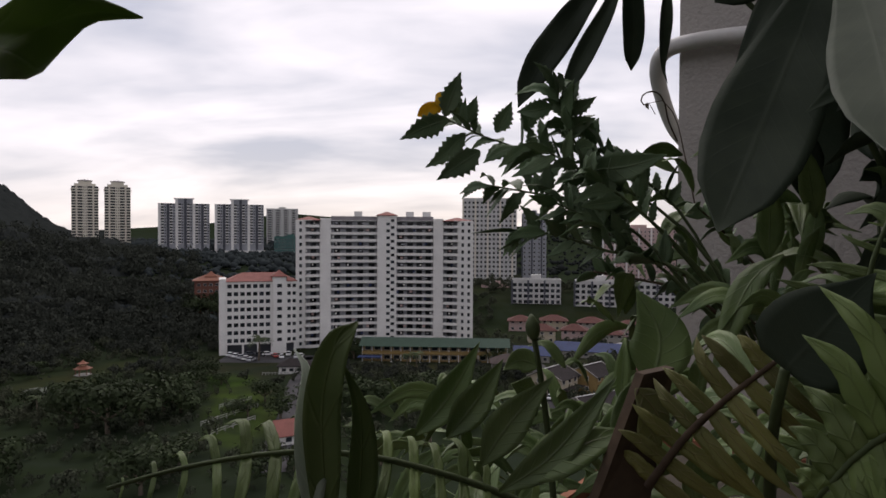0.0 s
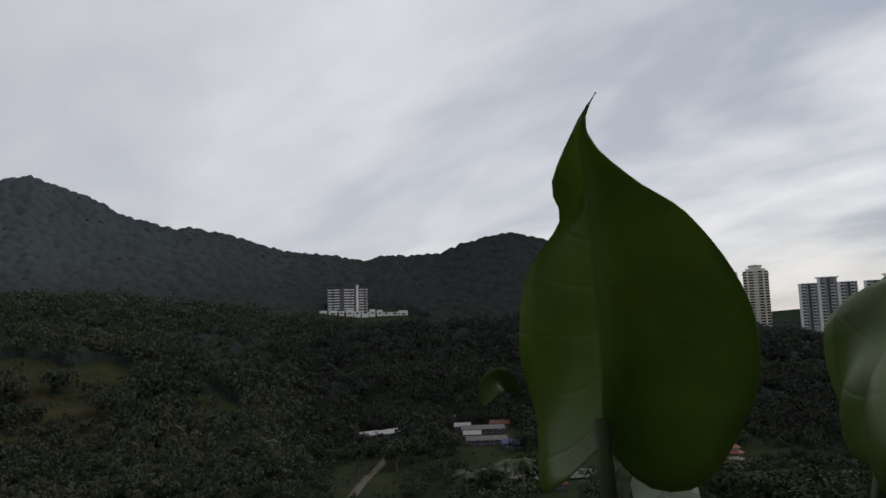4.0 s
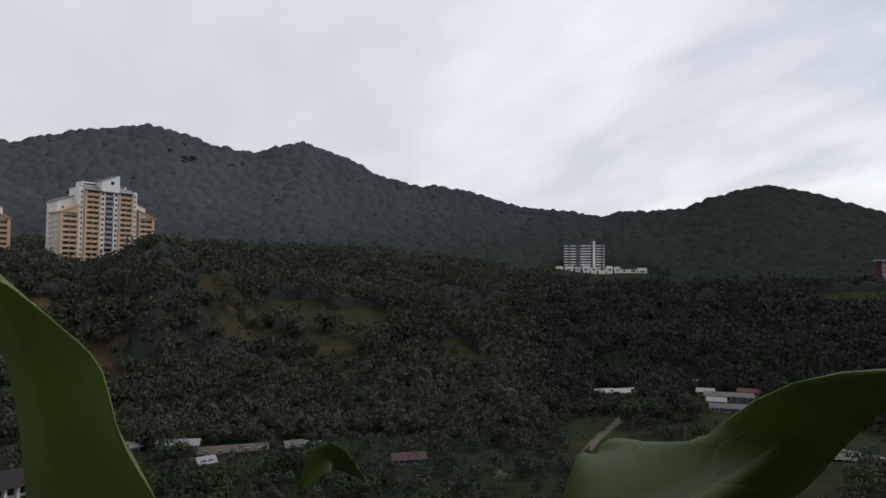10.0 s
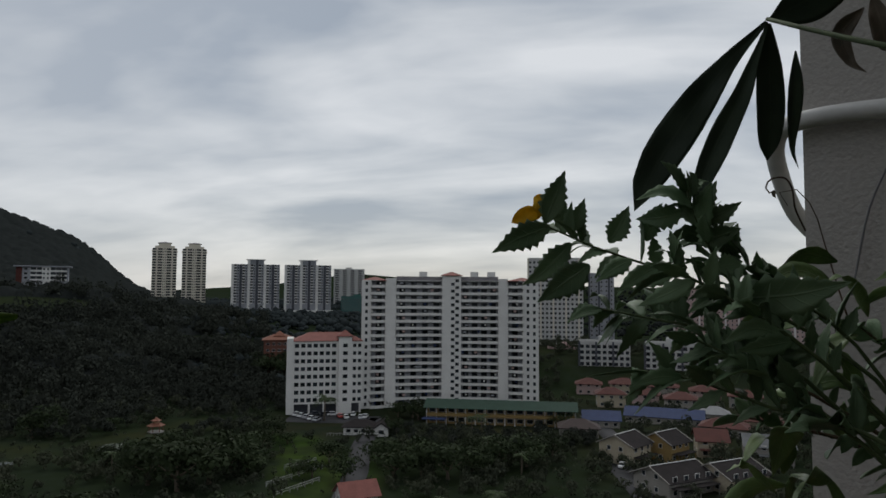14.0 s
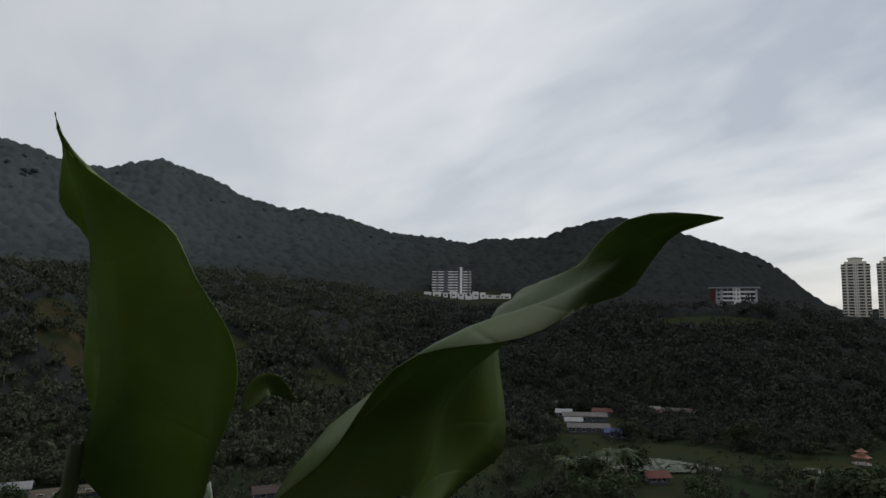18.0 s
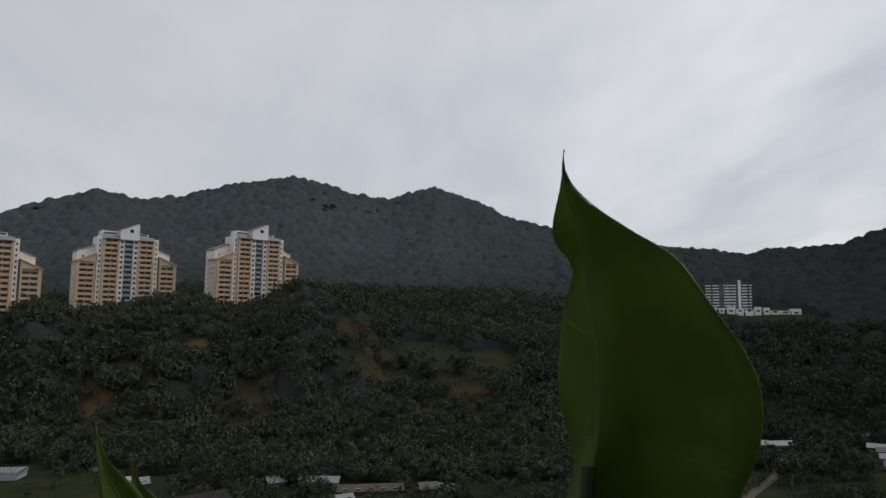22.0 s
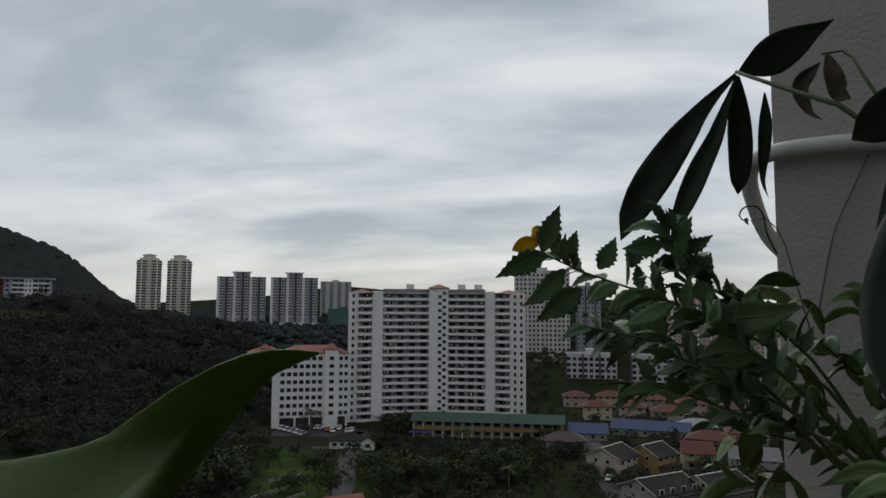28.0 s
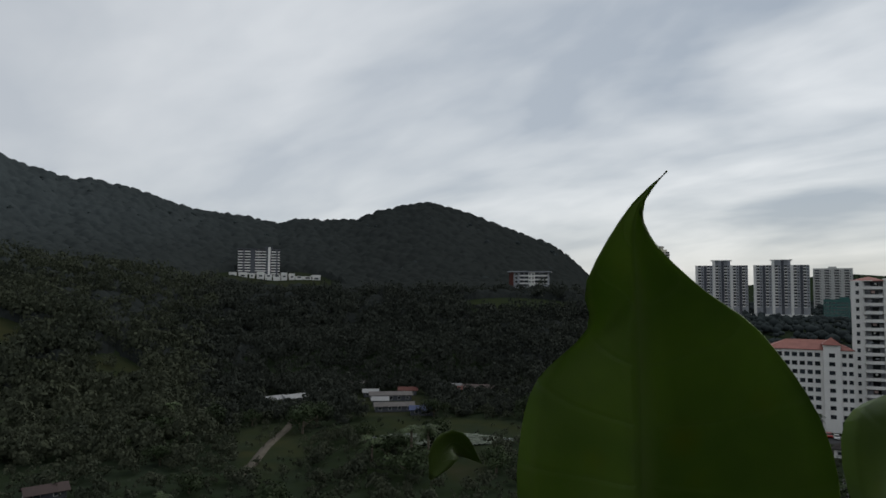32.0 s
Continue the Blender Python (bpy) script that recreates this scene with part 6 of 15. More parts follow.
s.tube(fine_ + [hp[-1]], 0.0145, 14)
part("tube", s, material("white_plastic_hose", (0.60, 0.60, 0.58), 0.45, var=0.15, scale=6.0, fine=60.0, bump=0.1, bump_dist=0.002), hose, smooth=True)


# ---------------------------------------------------------------- balcony plants
def leaf_material(name, col, col2, vein, rough=0.4, trans=0.25, veins=9.0, spots=0.0, spec=0.4, relief=0.45):
    """A leaf: paler midrib and side veins, mottled blade, some light shining through."""
    mt = bpy.data.materials.new(name)
    mt.use_nodes = True
    nt = mt.node_tree
    N, L = nt.nodes.new, nt.links.new
    b = nt.nodes["Principled BSDF"]
    uv = N("ShaderNodeUVMap")
    sep = N("ShaderNodeSeparateXYZ")
    L(uv.outputs[0], sep.inputs[0])

    def m(op, a, c=None, clamp=False):
        n = N("ShaderNodeMath")
        n.operation, n.use_clamp = op, clamp
        for i, v in enumerate((a, c)):
            if v is None:
                continue
            if isinstance(v, (int, float)):
                n.inputs[i].default_value = v
            else:
                L(v, n.inputs[i])
        return n.outputs[0]

    off = m("ABSOLUTE", m("SUBTRACT", sep.outputs[1], 0.5))
    rib = m("SUBTRACT", 1.0, m("MULTIPLY", off, 26.0), True)
    saw = m("ABSOLUTE", m("SUBTRACT", m("FRACT", m("MULTIPLY", m("SUBTRACT", sep.outputs[0], m("MULTIPLY", off, 0.35)), veins)), 0.5))
    side = m("MULTIPLY", m("SUBTRACT", 1.0, m("MULTIPLY", saw, 14.0), True), 0.4)
    vn = m("MAXIMUM", rib, side)
    tc, nz = N("ShaderNodeTexCoord"), N("ShaderNodeTexNoise")
    nz.inputs["Scale"].default_value, nz.inputs["Detail"].default_value = 28.0, 4
    L(tc.outputs["Object"], nz.inputs["Vector"])
    base = N("ShaderNodeMix")
    base.data_type = "RGBA"
    rg = N("ShaderNodeMapRange")
    rg.inputs["From Min"].default_value, rg.inputs["From Max"].default_value = 0.35, 0.65
    L(nz.outputs["Fac"], rg.inputs["Value"])
    L(rg.outputs[0], base.inputs["Factor"])
    base.inputs[6].default_value, base.inputs[7].default_value = (*col, 1), (*col2, 1)
    c = base.outputs[2]
    if spots:
        sp = N("ShaderNodeTexVoronoi")
        sp.inputs["Scale"].default_value = 42.0
        L(tc.outputs["Object"], sp.inputs["Vector"])
        fs = m("MULTIPLY", m("SUBTRACT", 1.0, m("MULTIPLY", sp.outputs["Distance"], 3.4), True), spots)
        mx = N("ShaderNodeMix")
        mx.data_type = "RGBA"
        L(fs, mx.inputs["Factor"])
        L(c, mx.inputs[6])
        mx.inputs[7].default_value = (0.16, 0.20, 0.02, 1)
        c = mx.outputs[2]
    vm = N("ShaderNodeMix")
    vm.data_type = "RGBA"
    L(m("MULTIPLY", vn, 0.7), vm.inputs["Factor"])
    L(c, vm.inputs[6])
    vm.inputs[7].default_value = (*vein, 1)
    c = vm.outputs[2]
    oi, rr, sc = N("ShaderNodeObjectInfo"), N("ShaderNodeMapRange"), N("ShaderNodeVectorMath")
    rr.inputs["To Min"].default_value, rr.inputs["To Max"].default_value = 0.75, 1.25
    L(oi.outputs["Random"], rr.inputs["Value"])
    sc.operation = "SCALE"
    L(c, sc.inputs[0])
    L(rr.outputs[0], sc.inputs["Scale"])
    L(sc.outputs[0], b.inputs["Base Color"])
    b.inputs["Roughness"].default_value = rough
    b.inputs["Specular IOR Level"].default_value = spec
    bp = N("ShaderNodeBump")
    bp.inputs["Strength"].default_value, bp.inputs["Distance"].default_value = relief, 0.002
    L(m("ADD", vn, m("MULTIPLY", nz.outputs["Fac"], 0.5)), bp.inputs["Height"])
    L(bp.outputs[0], b.inputs["Normal"])
    tr, ms = N("ShaderNodeBsdfTranslucent"), N("ShaderNodeMixShader")
    L(sc.outputs[0], tr.inputs["Color"])
    ms.inputs[0].default_value = trans
    L(b.outputs[0], ms.inputs[1])
    L(tr.outputs[0], ms.inputs[2])
    L(ms.outputs[0], nt.nodes["Material Output"].inputs[0])
    return mt


LM = {
    "arum": leaf_material("broad_green_leaf", (0.150, 0.230, 0.046), (0.100, 0.170, 0.034), (0.15, 0.22, 0.07), 0.38, 0.5, 8.0, 0.7, 0.55, 0.32),
    "cool": leaf_material("grey_green_leaf", (0.120, 0.190, 0.036), (0.085, 0.145, 0.030), (0.13, 0.20, 0.06), 0.42, 0.5, 8.0, 0.5, 0.45, 0.2),
    "pale": leaf_material("pale_young_leaf", (0.40, 0.46, 0.38), (0.28, 0.35, 0.27), (0.52, 0.58, 0.48), 0.5, 0.3, 8.0),
    "money": leaf_material("dark_glossy_leaflet", (0.046, 0.064, 0.042), (0.034, 0.050, 0.033), (0.058, 0.076, 0.052), 0.6, 0.15, 14.0, 0.0, 0.15, 0.12),
    "herb": leaf_material("toothed_green_leaf", (0.150, 0.225, 0.120), (0.100, 0.165, 0.085), (0.16, 0.23, 0.12), 0.5, 0.28, 7.0),
    "shade": leaf_material("shaded_green_leaf", (0.165, 0.240, 0.085), (0.095, 0.155, 0.055), (0.19, 0.25, 0.12), 0.45, 0.24, 8.0),
    "fern": leaf_material("fern_green", (0.150, 0.215, 0.066), (0.105, 0.165, 0.050), (0.15, 0.20, 0.075), 0.5, 0.3, 3.0),
    "old_fern": leaf_material("yellowing_fern", (0.15, 0.15, 0.038), (0.10, 0.11, 0.03), (0.19, 0.15, 0.07), 0.55, 0.25, 3.0),
    "dry": leaf_material("dry_curled_leaf", (0.13, 0.10, 0.07), (0.08, 0.07, 0.05), (0.15, 0.12, 0.08), 0.7, 0.2, 5.0),
}
STEM = material("green_stem", (0.060, 0.085, 0.035), 0.6, var=0.3, scale=30.0, fine=200.0, bump=0.1, bump_dist=0.001)
WOODY = material("brown_twig", (0.085, 0.060, 0.040), 0.8, var=0.4, scale=30.0, fine=200.0, bump=0.3, bump_dist=0.001)
PETAL = material("yellow_petals", (0.72, 0.46, 0.03), 0.5, var=0.2, scale=30.0, fine=200.0, bump=0, translucent=0.35)
PROFILE = {
    "lance": (0.10, 0.50, 0.85, 1.0, 0.97, 0.85, 0.66, 0.42, 0.20, 0.0),
    "blunt": (0.15, 0.45, 0.70, 0.88, 0.97, 1.0, 0.98, 0.90, 0.68, 0.05),
    "heart": (0.55, 0.92, 1.0, 0.98, 0.90, 0.74, 0.52, 0.30, 0.13, 0.0),
    "round": (0.15, 0.62, 0.92, 1.0, 1.0, 0.95, 0.84, 0.66, 0.40, 0.0),
    "arum": (0.55, 0.89, 0.98, 1.0, 0.95, 0.83, 0.55, 0.23, 0.10, 0.0),
    "hooked": (0.50, 0.92, 1.0, 0.90, 0.62, 0.38, 0.30, 0.30, 0.17, 0.0),
    "obovate": (0.10, 0.26, 0.46, 0.67, 0.85, 0.97, 1.0, 0.92, 0.66, 0.0),
    "pinna": (0.75, 1.0, 0.98, 0.95, 0.90, 0.82, 0.70, 0.52, 0.28, 0.0),
}


def spline(pts, n):
    """n + 1 points, evenly spaced, on a smooth curve through pts."""
    P = [Vector(p) for p in pts]
    P = [P[0] * 2 - P[1]] + P + [P[-1] * 2 - P[-2]]
    fine = []
    for k in range(len(P) - 3):
        a, b, c, d = P[k:k + 4]
        for i in range(12):
            t = i / 12
            fine.append(0.5 * ((2 * b) + (c - a) * t + (2 * a - 5 * b + 4 * c - d) * t * t + (3 * b - a - 3 * c + d) * t ** 3))
    fine.append(P[-2].copy())
    run = [0.0]
    for a, b in zip(fine, fine[1:]):
        run.append(run[-1] + (b - a).length)
    out, k = [], 0
    for i in range(n + 1):
        x = run[-1] * i / n
        while k < len(fine) - 2 and run[k + 1] < x:
            k += 1
        w = (x - run[k]) / max(run[k + 1] - run[k], 1e-9)
        out.append(fine[k].lerp(fine[k + 1], min(max(w, 0.0), 1.0)))
    return out


def blade(pts, width, normal, profile="lance", fold=0.25, wave=0.0, waves=3.0, teeth=0.0, twist=0.0, twist_to=1.0, n=16, m=3, thick=0.0004, seed=0, lop=0.0):
    """A leaf blade along pts: two skins a hair apart, folded along the midrib, wavy or toothed at the margin. UV: along, across."""
    mid = spline(pts, n)
    prof = PROFILE[profile]
    nrm0 = Vector(normal).normalized()
    V, UV, F = [], [], []
    cols = 2 * m + 1
    rr = random.Random(seed)
    ph, ph2 = rr.uniform(0, 6.28), rr.uniform(0, 6.28)
    for skin in (0, 1):
        for i, p in enumerate(mid):
            u = i / n
            t = (mid[min(i + 1, n)] - mid[max(i - 1, 0)]).normalized()
            q = nrm0 - t * nrm0.dot(t)
            q = q.normalized() if q.length > 1e-6 else t.orthogonal().normalized()
            if twist:
                q = Matrix.Rotation(twist * min(1.0, u / twist_to), 3, t) @ q
            s = t.cross(q)
            x = u * (len(prof) - 1)
            k = min(int(x), len(prof) - 2)
            w = width / 2 * (prof[k] + (prof[k + 1] - prof[k]) * (x - k))
            for j in range(cols):
                e = (j - m) / m
                jag = 1 + (teeth * (1 if i % 2 else -1) if abs(e) == 1 else 0)
                ruff = wave * width * abs(e) * math.sin(waves * 6.28 * u + (ph if e > 0 else ph2))
                pt = p + s * (w * e * jag * (1 + lop * e)) + q * (fold * w * abs(e) ** 1.3 + ruff * min(1, 4 * u) * min(1, 4 * (1 - u))) - q * (thick if skin else 0)
                V.append(pt)
                UV.append((u, 0.5 + 0.5 * e))
    rows = n + 1
    S = rows * cols
    for i in range(n):
        for j in range(cols - 1):
            a = i * cols + j
            F.append((a, a + 1, a + cols + 1, a + cols))
            F.append((S + a, S + a + cols, S + a + cols + 1, S + a + 1))
    ring = [j for j in range(cols)] + [i * cols + cols - 1 for i in range(1, rows)] + [n * cols + j for j in range(cols - 2, -1, -1)] + [i * cols for i in range(n - 1, 0, -1)]
    for a, b in zip(ring, ring[1:] + ring[:1]):
        F.append((b, a, S + a, S + b))
    return V, UV, F


def leaf_mesh(blades, mat, name="leaf"):
    V, UV, F = [], [], []
    for v, uv, f in blades:
        k = len(V)
        V += [tuple(p) for p in v]
        UV += uv
        F += [tuple(k + i for i in q) for q in f]
    me = bpy.data.meshes.new(name)
    me.from_pydata(V, [], F)
    lay = me.uv_layers.new(name="UVMap")
    idx = np.empty(len(me.loops), dtype=np.int32)
    me.loops.foreach_get("vertex_index", idx)
    lay.data.foreach_set("uv", np.array(UV, dtype=np.float32)[idx].ravel())
    me.polygons.foreach_set("use_smooth", [True] * len(me.polygons))
    me.materials.append(mat)
    return me


def leaf(parent, pts, width, normal, mat="shade", label="", name="leaf", **kw):
    return child(name, leaf_mesh([blade(pts, width, normal, **kw)], LM[mat]), parent, label=label)


def rail_leaf(parent, near, mid, far, mat, label="", n=34, m=6, thick=0.0004, wave=0.0, waves=4.0):
    """A broad blade spanned between its two margins and the midrib, two skins a hair apart. UV: along, across."""
    A, B, C = spline(near, n), spline(mid, n), spline(far, n)
    V, UV, F = [], [], []
    cols = 2 * m + 1
    for skin in (0, 1):
        for i in range(n + 1):
            u = i / n
            q = (A[i] - B[i]).cross(B[min(i + 1, n)] - B[max(i - 1, 0)])
            q = q.normalized() if q.length > 1e-9 else Vector((0, 0, 1))
            for j in range(cols):
                e = (j - m) / m
                w = abs(e)
                p = B[i].lerp(A[i] if e < 0 else C[i], w)
                span = ((A[i] if e < 0 else C[i]) - B[i]).length
                p = p + q * (span * (0.10 * math.sin(math.pi * w) + wave * w * math.sin(waves * 6.28 * u + 2.0 * (e > 0) + 2.5 * w)))
                V.append(p - q * (thick if skin else 0))
                UV.append((u, 0.5 + 0.5 * e))
    S = (n + 1) * cols
    for i in range(n):
        for j in range(cols - 1):
            a = i * cols + j
            F.append((a, a + 1, a + cols + 1, a + cols))
            F.append((S + a, S + a + cols, S + a + cols + 1, S + a + 1))
    ring = [j for j in range(cols)] + [i * cols + cols - 1 for i in range(1, n + 1)] + [n * cols + j for j in range(cols - 2, -1, -1)] + [i * cols for i in range(n - 1, 0, -1)]
    for a, b in zip(ring, ring[1:] + ring[:1]):
        F.append((b, a, S + a, S + b))
    return child("leaf", leaf_mesh([(V, UV, F)], LM[mat]), parent, label=label)


def stem(parent, pts, r0, r1, mat=None, name="stem", n=10, sides=7):
    c = spline(pts, n)
    s = Shape()
    s.tube(c, [r0 + (r1 - r0) * i / n for i in range(n + 1)], sides)
    return part(name, s, mat or STEM, parent, smooth=True)


def frond(parent, pts, normal, length, pairs, mat="fern", seed=0, width=0.0, droop=0.3, lean=0.0, skip=()):
    """A fern frond: rachis and two rows of pinnae, each a mesh of its own."""
    r = random.Random(seed)
    c = spline(pts, pairs)
    stem(parent, pts, 0.0016, 0.0007, WOODY if mat == "old_fern" else STEM, "rachis", 14, 6)
    nv = Vector(normal).normalized()
    for i in range(pairs):
        p = c[i].lerp(c[i + 1], 0.5)
        t = (c[i + 1] - c[i]).normalized()
        q = (nv - t * nv.dot(t)).normalized()
        side = t.cross(q)
        u = (i + 0.5) / pairs
        L = length * min(1.0, 0.55 + 1.6 * u) * min(1.0, 3.2 * (1.03 - u)) * r.uniform(0.88, 1.1)
        for sg in (-1, 1):
            if (i, sg) in skip:
                continue
            d = (side * sg + t * (r.uniform(0.02, 0.22) + lean * sg) + q * r.uniform(-0.15, 0.15)).normalized()
            down = Vector((0, 0, -1)) * droop * L
            e1, e2 = p + d * L * 0.55 + down * 0.2 + q * 0.06 * L, p + d * L + down + t * L * r.uniform(0.05, 0.25)
            leaf(parent, [p, e1, e2], width or L * 0.155, q + side * sg * r.uniform(-0.3, 0.3), mat, name="pinna", profile="pinna", fold=0.12, wave=0.09, waves=2.5,
                 teeth=0.03, n=12, m=2, seed=r.randint(0, 9999))


def planter(u0, u1, n0, n1, label):
    r = thing("planter_box", Matrix.Translation(CORNER) @ Matrix.Rotation(radians(TURN), 4, "Z"), label, "planter", "planters on the parapet")
    s = Shape()
    z0, z1, w = -0.62, -0.40, 0.012
    s.box(u0, u1, n0, n0 + w, z0, z1)
    s.box(u0, u1, n1 - w, n1, z0, z1)
    s.box(u0, u0 + w, n0 + w, n1 - w, z0, z1)
    s.box(u1 - w, u1, n0 + w, n1 - w, z0, z1)
    s.box(u0 + w, u1 - w, n0 + w, n1 - w, z0, z0 + w)
    part("trough", s, M["terracotta"], r)
    s = Shape()
    s.box(u0 + w, u1 - w, n0 + w, n1 - w, z0 + w, z1 - 0.02)
    part("soil", s, M["dirt"], r)


for a, b in ((0.35, 0.95), (1.0, 1.6), (1.65, 2.3)):
    planter(a, b, -0.34, 0.02, "terracotta trough of soil on the parapet")

arum = thing('arum_plant', Matrix.Identity(4), 'leafy plant with broad pointed green leaves in a trough', 'plant', 'broad-leaved plants')
rail_leaf(arum, [(-0.342, 0.143, -0.068), (-0.357, 0.136, -0.085), (-0.371, 0.142, -0.084), (-0.380, 0.149, -0.060), (-0.382, 0.148, -0.030), (-0.376, 0.144, -0.008), (-0.357, 0.145, 0.010), (-0.352, 0.135, 0.022), (-0.3395, 0.134, 0.040), (-0.328, 0.131, 0.0475)],
          [(-0.342, 0.143, -0.068), (-0.344, 0.149, -0.043), (-0.343, 0.147, -0.010), (-0.341, 0.142, 0.016), (-0.338, 0.135, 0.038), (-0.328, 0.131, 0.0477)],
          [(-0.342, 0.143, -0.068), (-0.336, 0.160, -0.085), (-0.324, 0.176, -0.083), (-0.309, 0.186, -0.056), (-0.307, 0.184, -0.034), (-0.310, 0.176, -0.009), (-0.320, 0.170, 0.010), (-0.3305, 0.155, 0.021), (-0.3372, 0.136, 0.037), (-0.328, 0.131, 0.0479)],
          "arum", "broad green leaf with a drawn-out curled tip", wave=0.06, waves=3.0)
stem(arum, [(-0.342, 0.143, -0.060), (-0.337, 0.139, -0.09), (-0.338, 0.141, -0.25), (-0.360, 0.16, -0.42)], 0.0026, 0.0045)
leaf(arum, [(-0.352, 0.186, -0.082), (-0.340, 0.180, -0.098), (-0.325, 0.172, -0.112), (-0.318, 0.168, -0.120)], 0.024, (0.35, -0.85, 0.3), "pale", label="pale young leaf", profile="heart", fold=0.3, wave=0.06, n=18, m=4, seed=4)
stem(arum, [(-0.352, 0.186, -0.082), (-0.358, 0.185, -0.2), (-0.36, 0.175, -0.3), (-0.360, 0.165, -0.42)], 0.0016, 0.004)
rail_leaf(arum, [(-0.288, 0.236, -0.085), (-0.276, 0.205, -0.096), (-0.264, 0.186, -0.080), (-0.258, 0.188, -0.057), (-0.248, 0.200, -0.042), (-0.244, 0.215, -0.033), (-0.240, 0.232, -0.026), (-0.239, 0.262, -0.017), (-0.242, 0.296, -0.008), (-0.231, 0.303, 0.008), (-0.2206, 0.317, 0.0146)],
          [(-0.288, 0.236, -0.085), (-0.296, 0.250, -0.070), (-0.292, 0.256, -0.046), (-0.273, 0.262, -0.030), (-0.253, 0.274, -0.014), (-0.239, 0.291, 0.003), (-0.2295, 0.303, 0.0120), (-0.2206, 0.317, 0.0149)],
          [(-0.288, 0.236, -0.085), (-0.314, 0.278, -0.086), (-0.335, 0.312, -0.062), (-0.325, 0.306, -0.026), (-0.303, 0.290, -0.010), (-0.267, 0.287, -0.005), (-0.236, 0.287, 0.012), (-0.2285, 0.302, 0.0165), (-0.2206, 0.317, 0.0152)],
          "cool", "twisted grey-green leaf with a hooked tip", wave=0.08, waves=3.5)
stem(arum, [(-0.290, 0.239, -0.078), (-0.291, 0.230, -0.10), (-0.32, 0.225, -0.25), (-0.345, 0.18, -0.42)], 0.0026, 0.0045)
leaf(arum, [(-0.510, 0.240, -0.078), (-0.510, 0.257, -0.062), (-0.504, 0.275, -0.075)], 0.0160, (0.721, -0.689, 0.069), 'arum', profile='lance', fold=0.3, n=14, seed=9)

arum2 = thing('arum_plant', Matrix.Identity(4), 'small plant with upright pointed green leaves', 'plant', 'broad-leaved plants')
leaf(arum2, [(-0.700, -0.085, -0.220), (-0.680, -0.100, -0.165), (-0.663, -0.117, -0.115), (-0.656, -0.122, -0.083)], 0.034, (0.9, 0.35, 0.1), "arum", profile="arum", fold=0.4, n=18, seed=12)
leaf(arum2, [(-0.700, -0.085, -0.220), (-0.688, -0.085, -0.170), (-0.679, -0.097, -0.135), (-0.674, -0.101, -0.110)], 0.028, (0.9, 0.35, 0.1), "arum", profile="arum", fold=0.5, n=18, seed=13)
leaf(arum2, [(-0.700, -0.085, -0.220), (-0.690, -0.125, -0.190), (-0.668, -0.160, -0.150)], 0.026, (0.8, 0.5, 0.2), "arum", profile="arum", fold=0.4, n=14, seed=14)
stem(arum2, [(-0.700, -0.085, -0.215), (-0.705, -0.085, -0.3), (-0.70, -0.09, -0.42)], 0.002, 0.004)

reed = thing('arum_plant', Matrix.Identity(4), 'plant with an upright curled green leaf', 'plant', 'broad-leaved plants')
leaf(reed, [(-0.160, 0.297, -0.145), (-0.161, 0.300, -0.125), (-0.162, 0.302, -0.102), (-0.159, 0.306, -0.086), (-0.153, 0.313, -0.079)], 0.0110, (0.169, -0.955, 0.245), 'fern', profile='blunt', fold=0.35, wave=0.06, n=24, m=4, seed=21)
leaf(reed, [(-0.154, 0.302, -0.147), (-0.152, 0.311, -0.129), (-0.152, 0.312, -0.108), (-0.156, 0.310, -0.094), (-0.159, 0.310, -0.090)], 0.0100, (0.460, -0.856, 0.234), 'fern', profile='lance', fold=0.4, n=16, seed=22)
leaf(reed, [(-0.163, 0.295, -0.136), (-0.167, 0.304, -0.109), (-0.169, 0.313, -0.094), (-0.174, 0.318, -0.088)], 0.0100, (0.579, -0.799, 0.165), 'pale', profile='lance', fold=0.4, n=16, seed=23)
stem(reed, [(-0.160, 0.297, -0.144), (-0.17, 0.30, -0.25), (-0.20, 0.32, -0.42)], 0.002, 0.004)

money = thing('money_tree', Matrix.Identity(4), 'potted tree with drooping fans of long dark leaflets', 'tree')
leaf(money, [(0.099, 0.937, 0.296), (0.058, 0.942, 0.252), (0.008, 0.930, 0.183), (-0.021, 0.923, 0.137), (-0.038, 0.920, 0.101)], 0.0400, (-0.237, -0.955, -0.180), 'money', profile='obovate', fold=0.25, wave=0.07, waves=3.0, n=26, m=4, seed=31)
leaf(money, [(0.100, 0.938, 0.294), (0.069, 0.925, 0.220), (0.035, 0.906, 0.158), (0.007, 0.879, 0.102)], 0.0250, (0.025, -0.987, -0.161), 'money', profile='obovate', fold=0.35, wave=0.05, n=22, m=4, seed=32)
leaf(money, [(0.101, 0.937, 0.294), (0.112, 0.967, 0.252), (0.119, 0.986, 0.209), (0.121, 1.004, 0.167)], 0.0280, (-0.333, -0.923, -0.191), 'money', profile='blunt', fold=0.3, wave=0.03, n=20, m=4, seed=33)
leaf(money, [(0.102, 0.936, 0.297), (0.147, 0.932, 0.321), (0.185, 0.931, 0.343), (0.207, 0.927, 0.355)], 0.0460, (-0.353, -0.752, -0.556), 'money', profile='lance', fold=0.2, n=20, m=4, seed=34)
leaf(money, [(0.190, 0.931, 0.305), (0.170, 0.936, 0.280), (0.176, 0.931, 0.250), (0.185, 0.919, 0.235)], 0.0180, (-0.403, -0.883, -0.241), 'dry', profile='lance', fold=0.6, wave=0.12, n=16, seed=35)
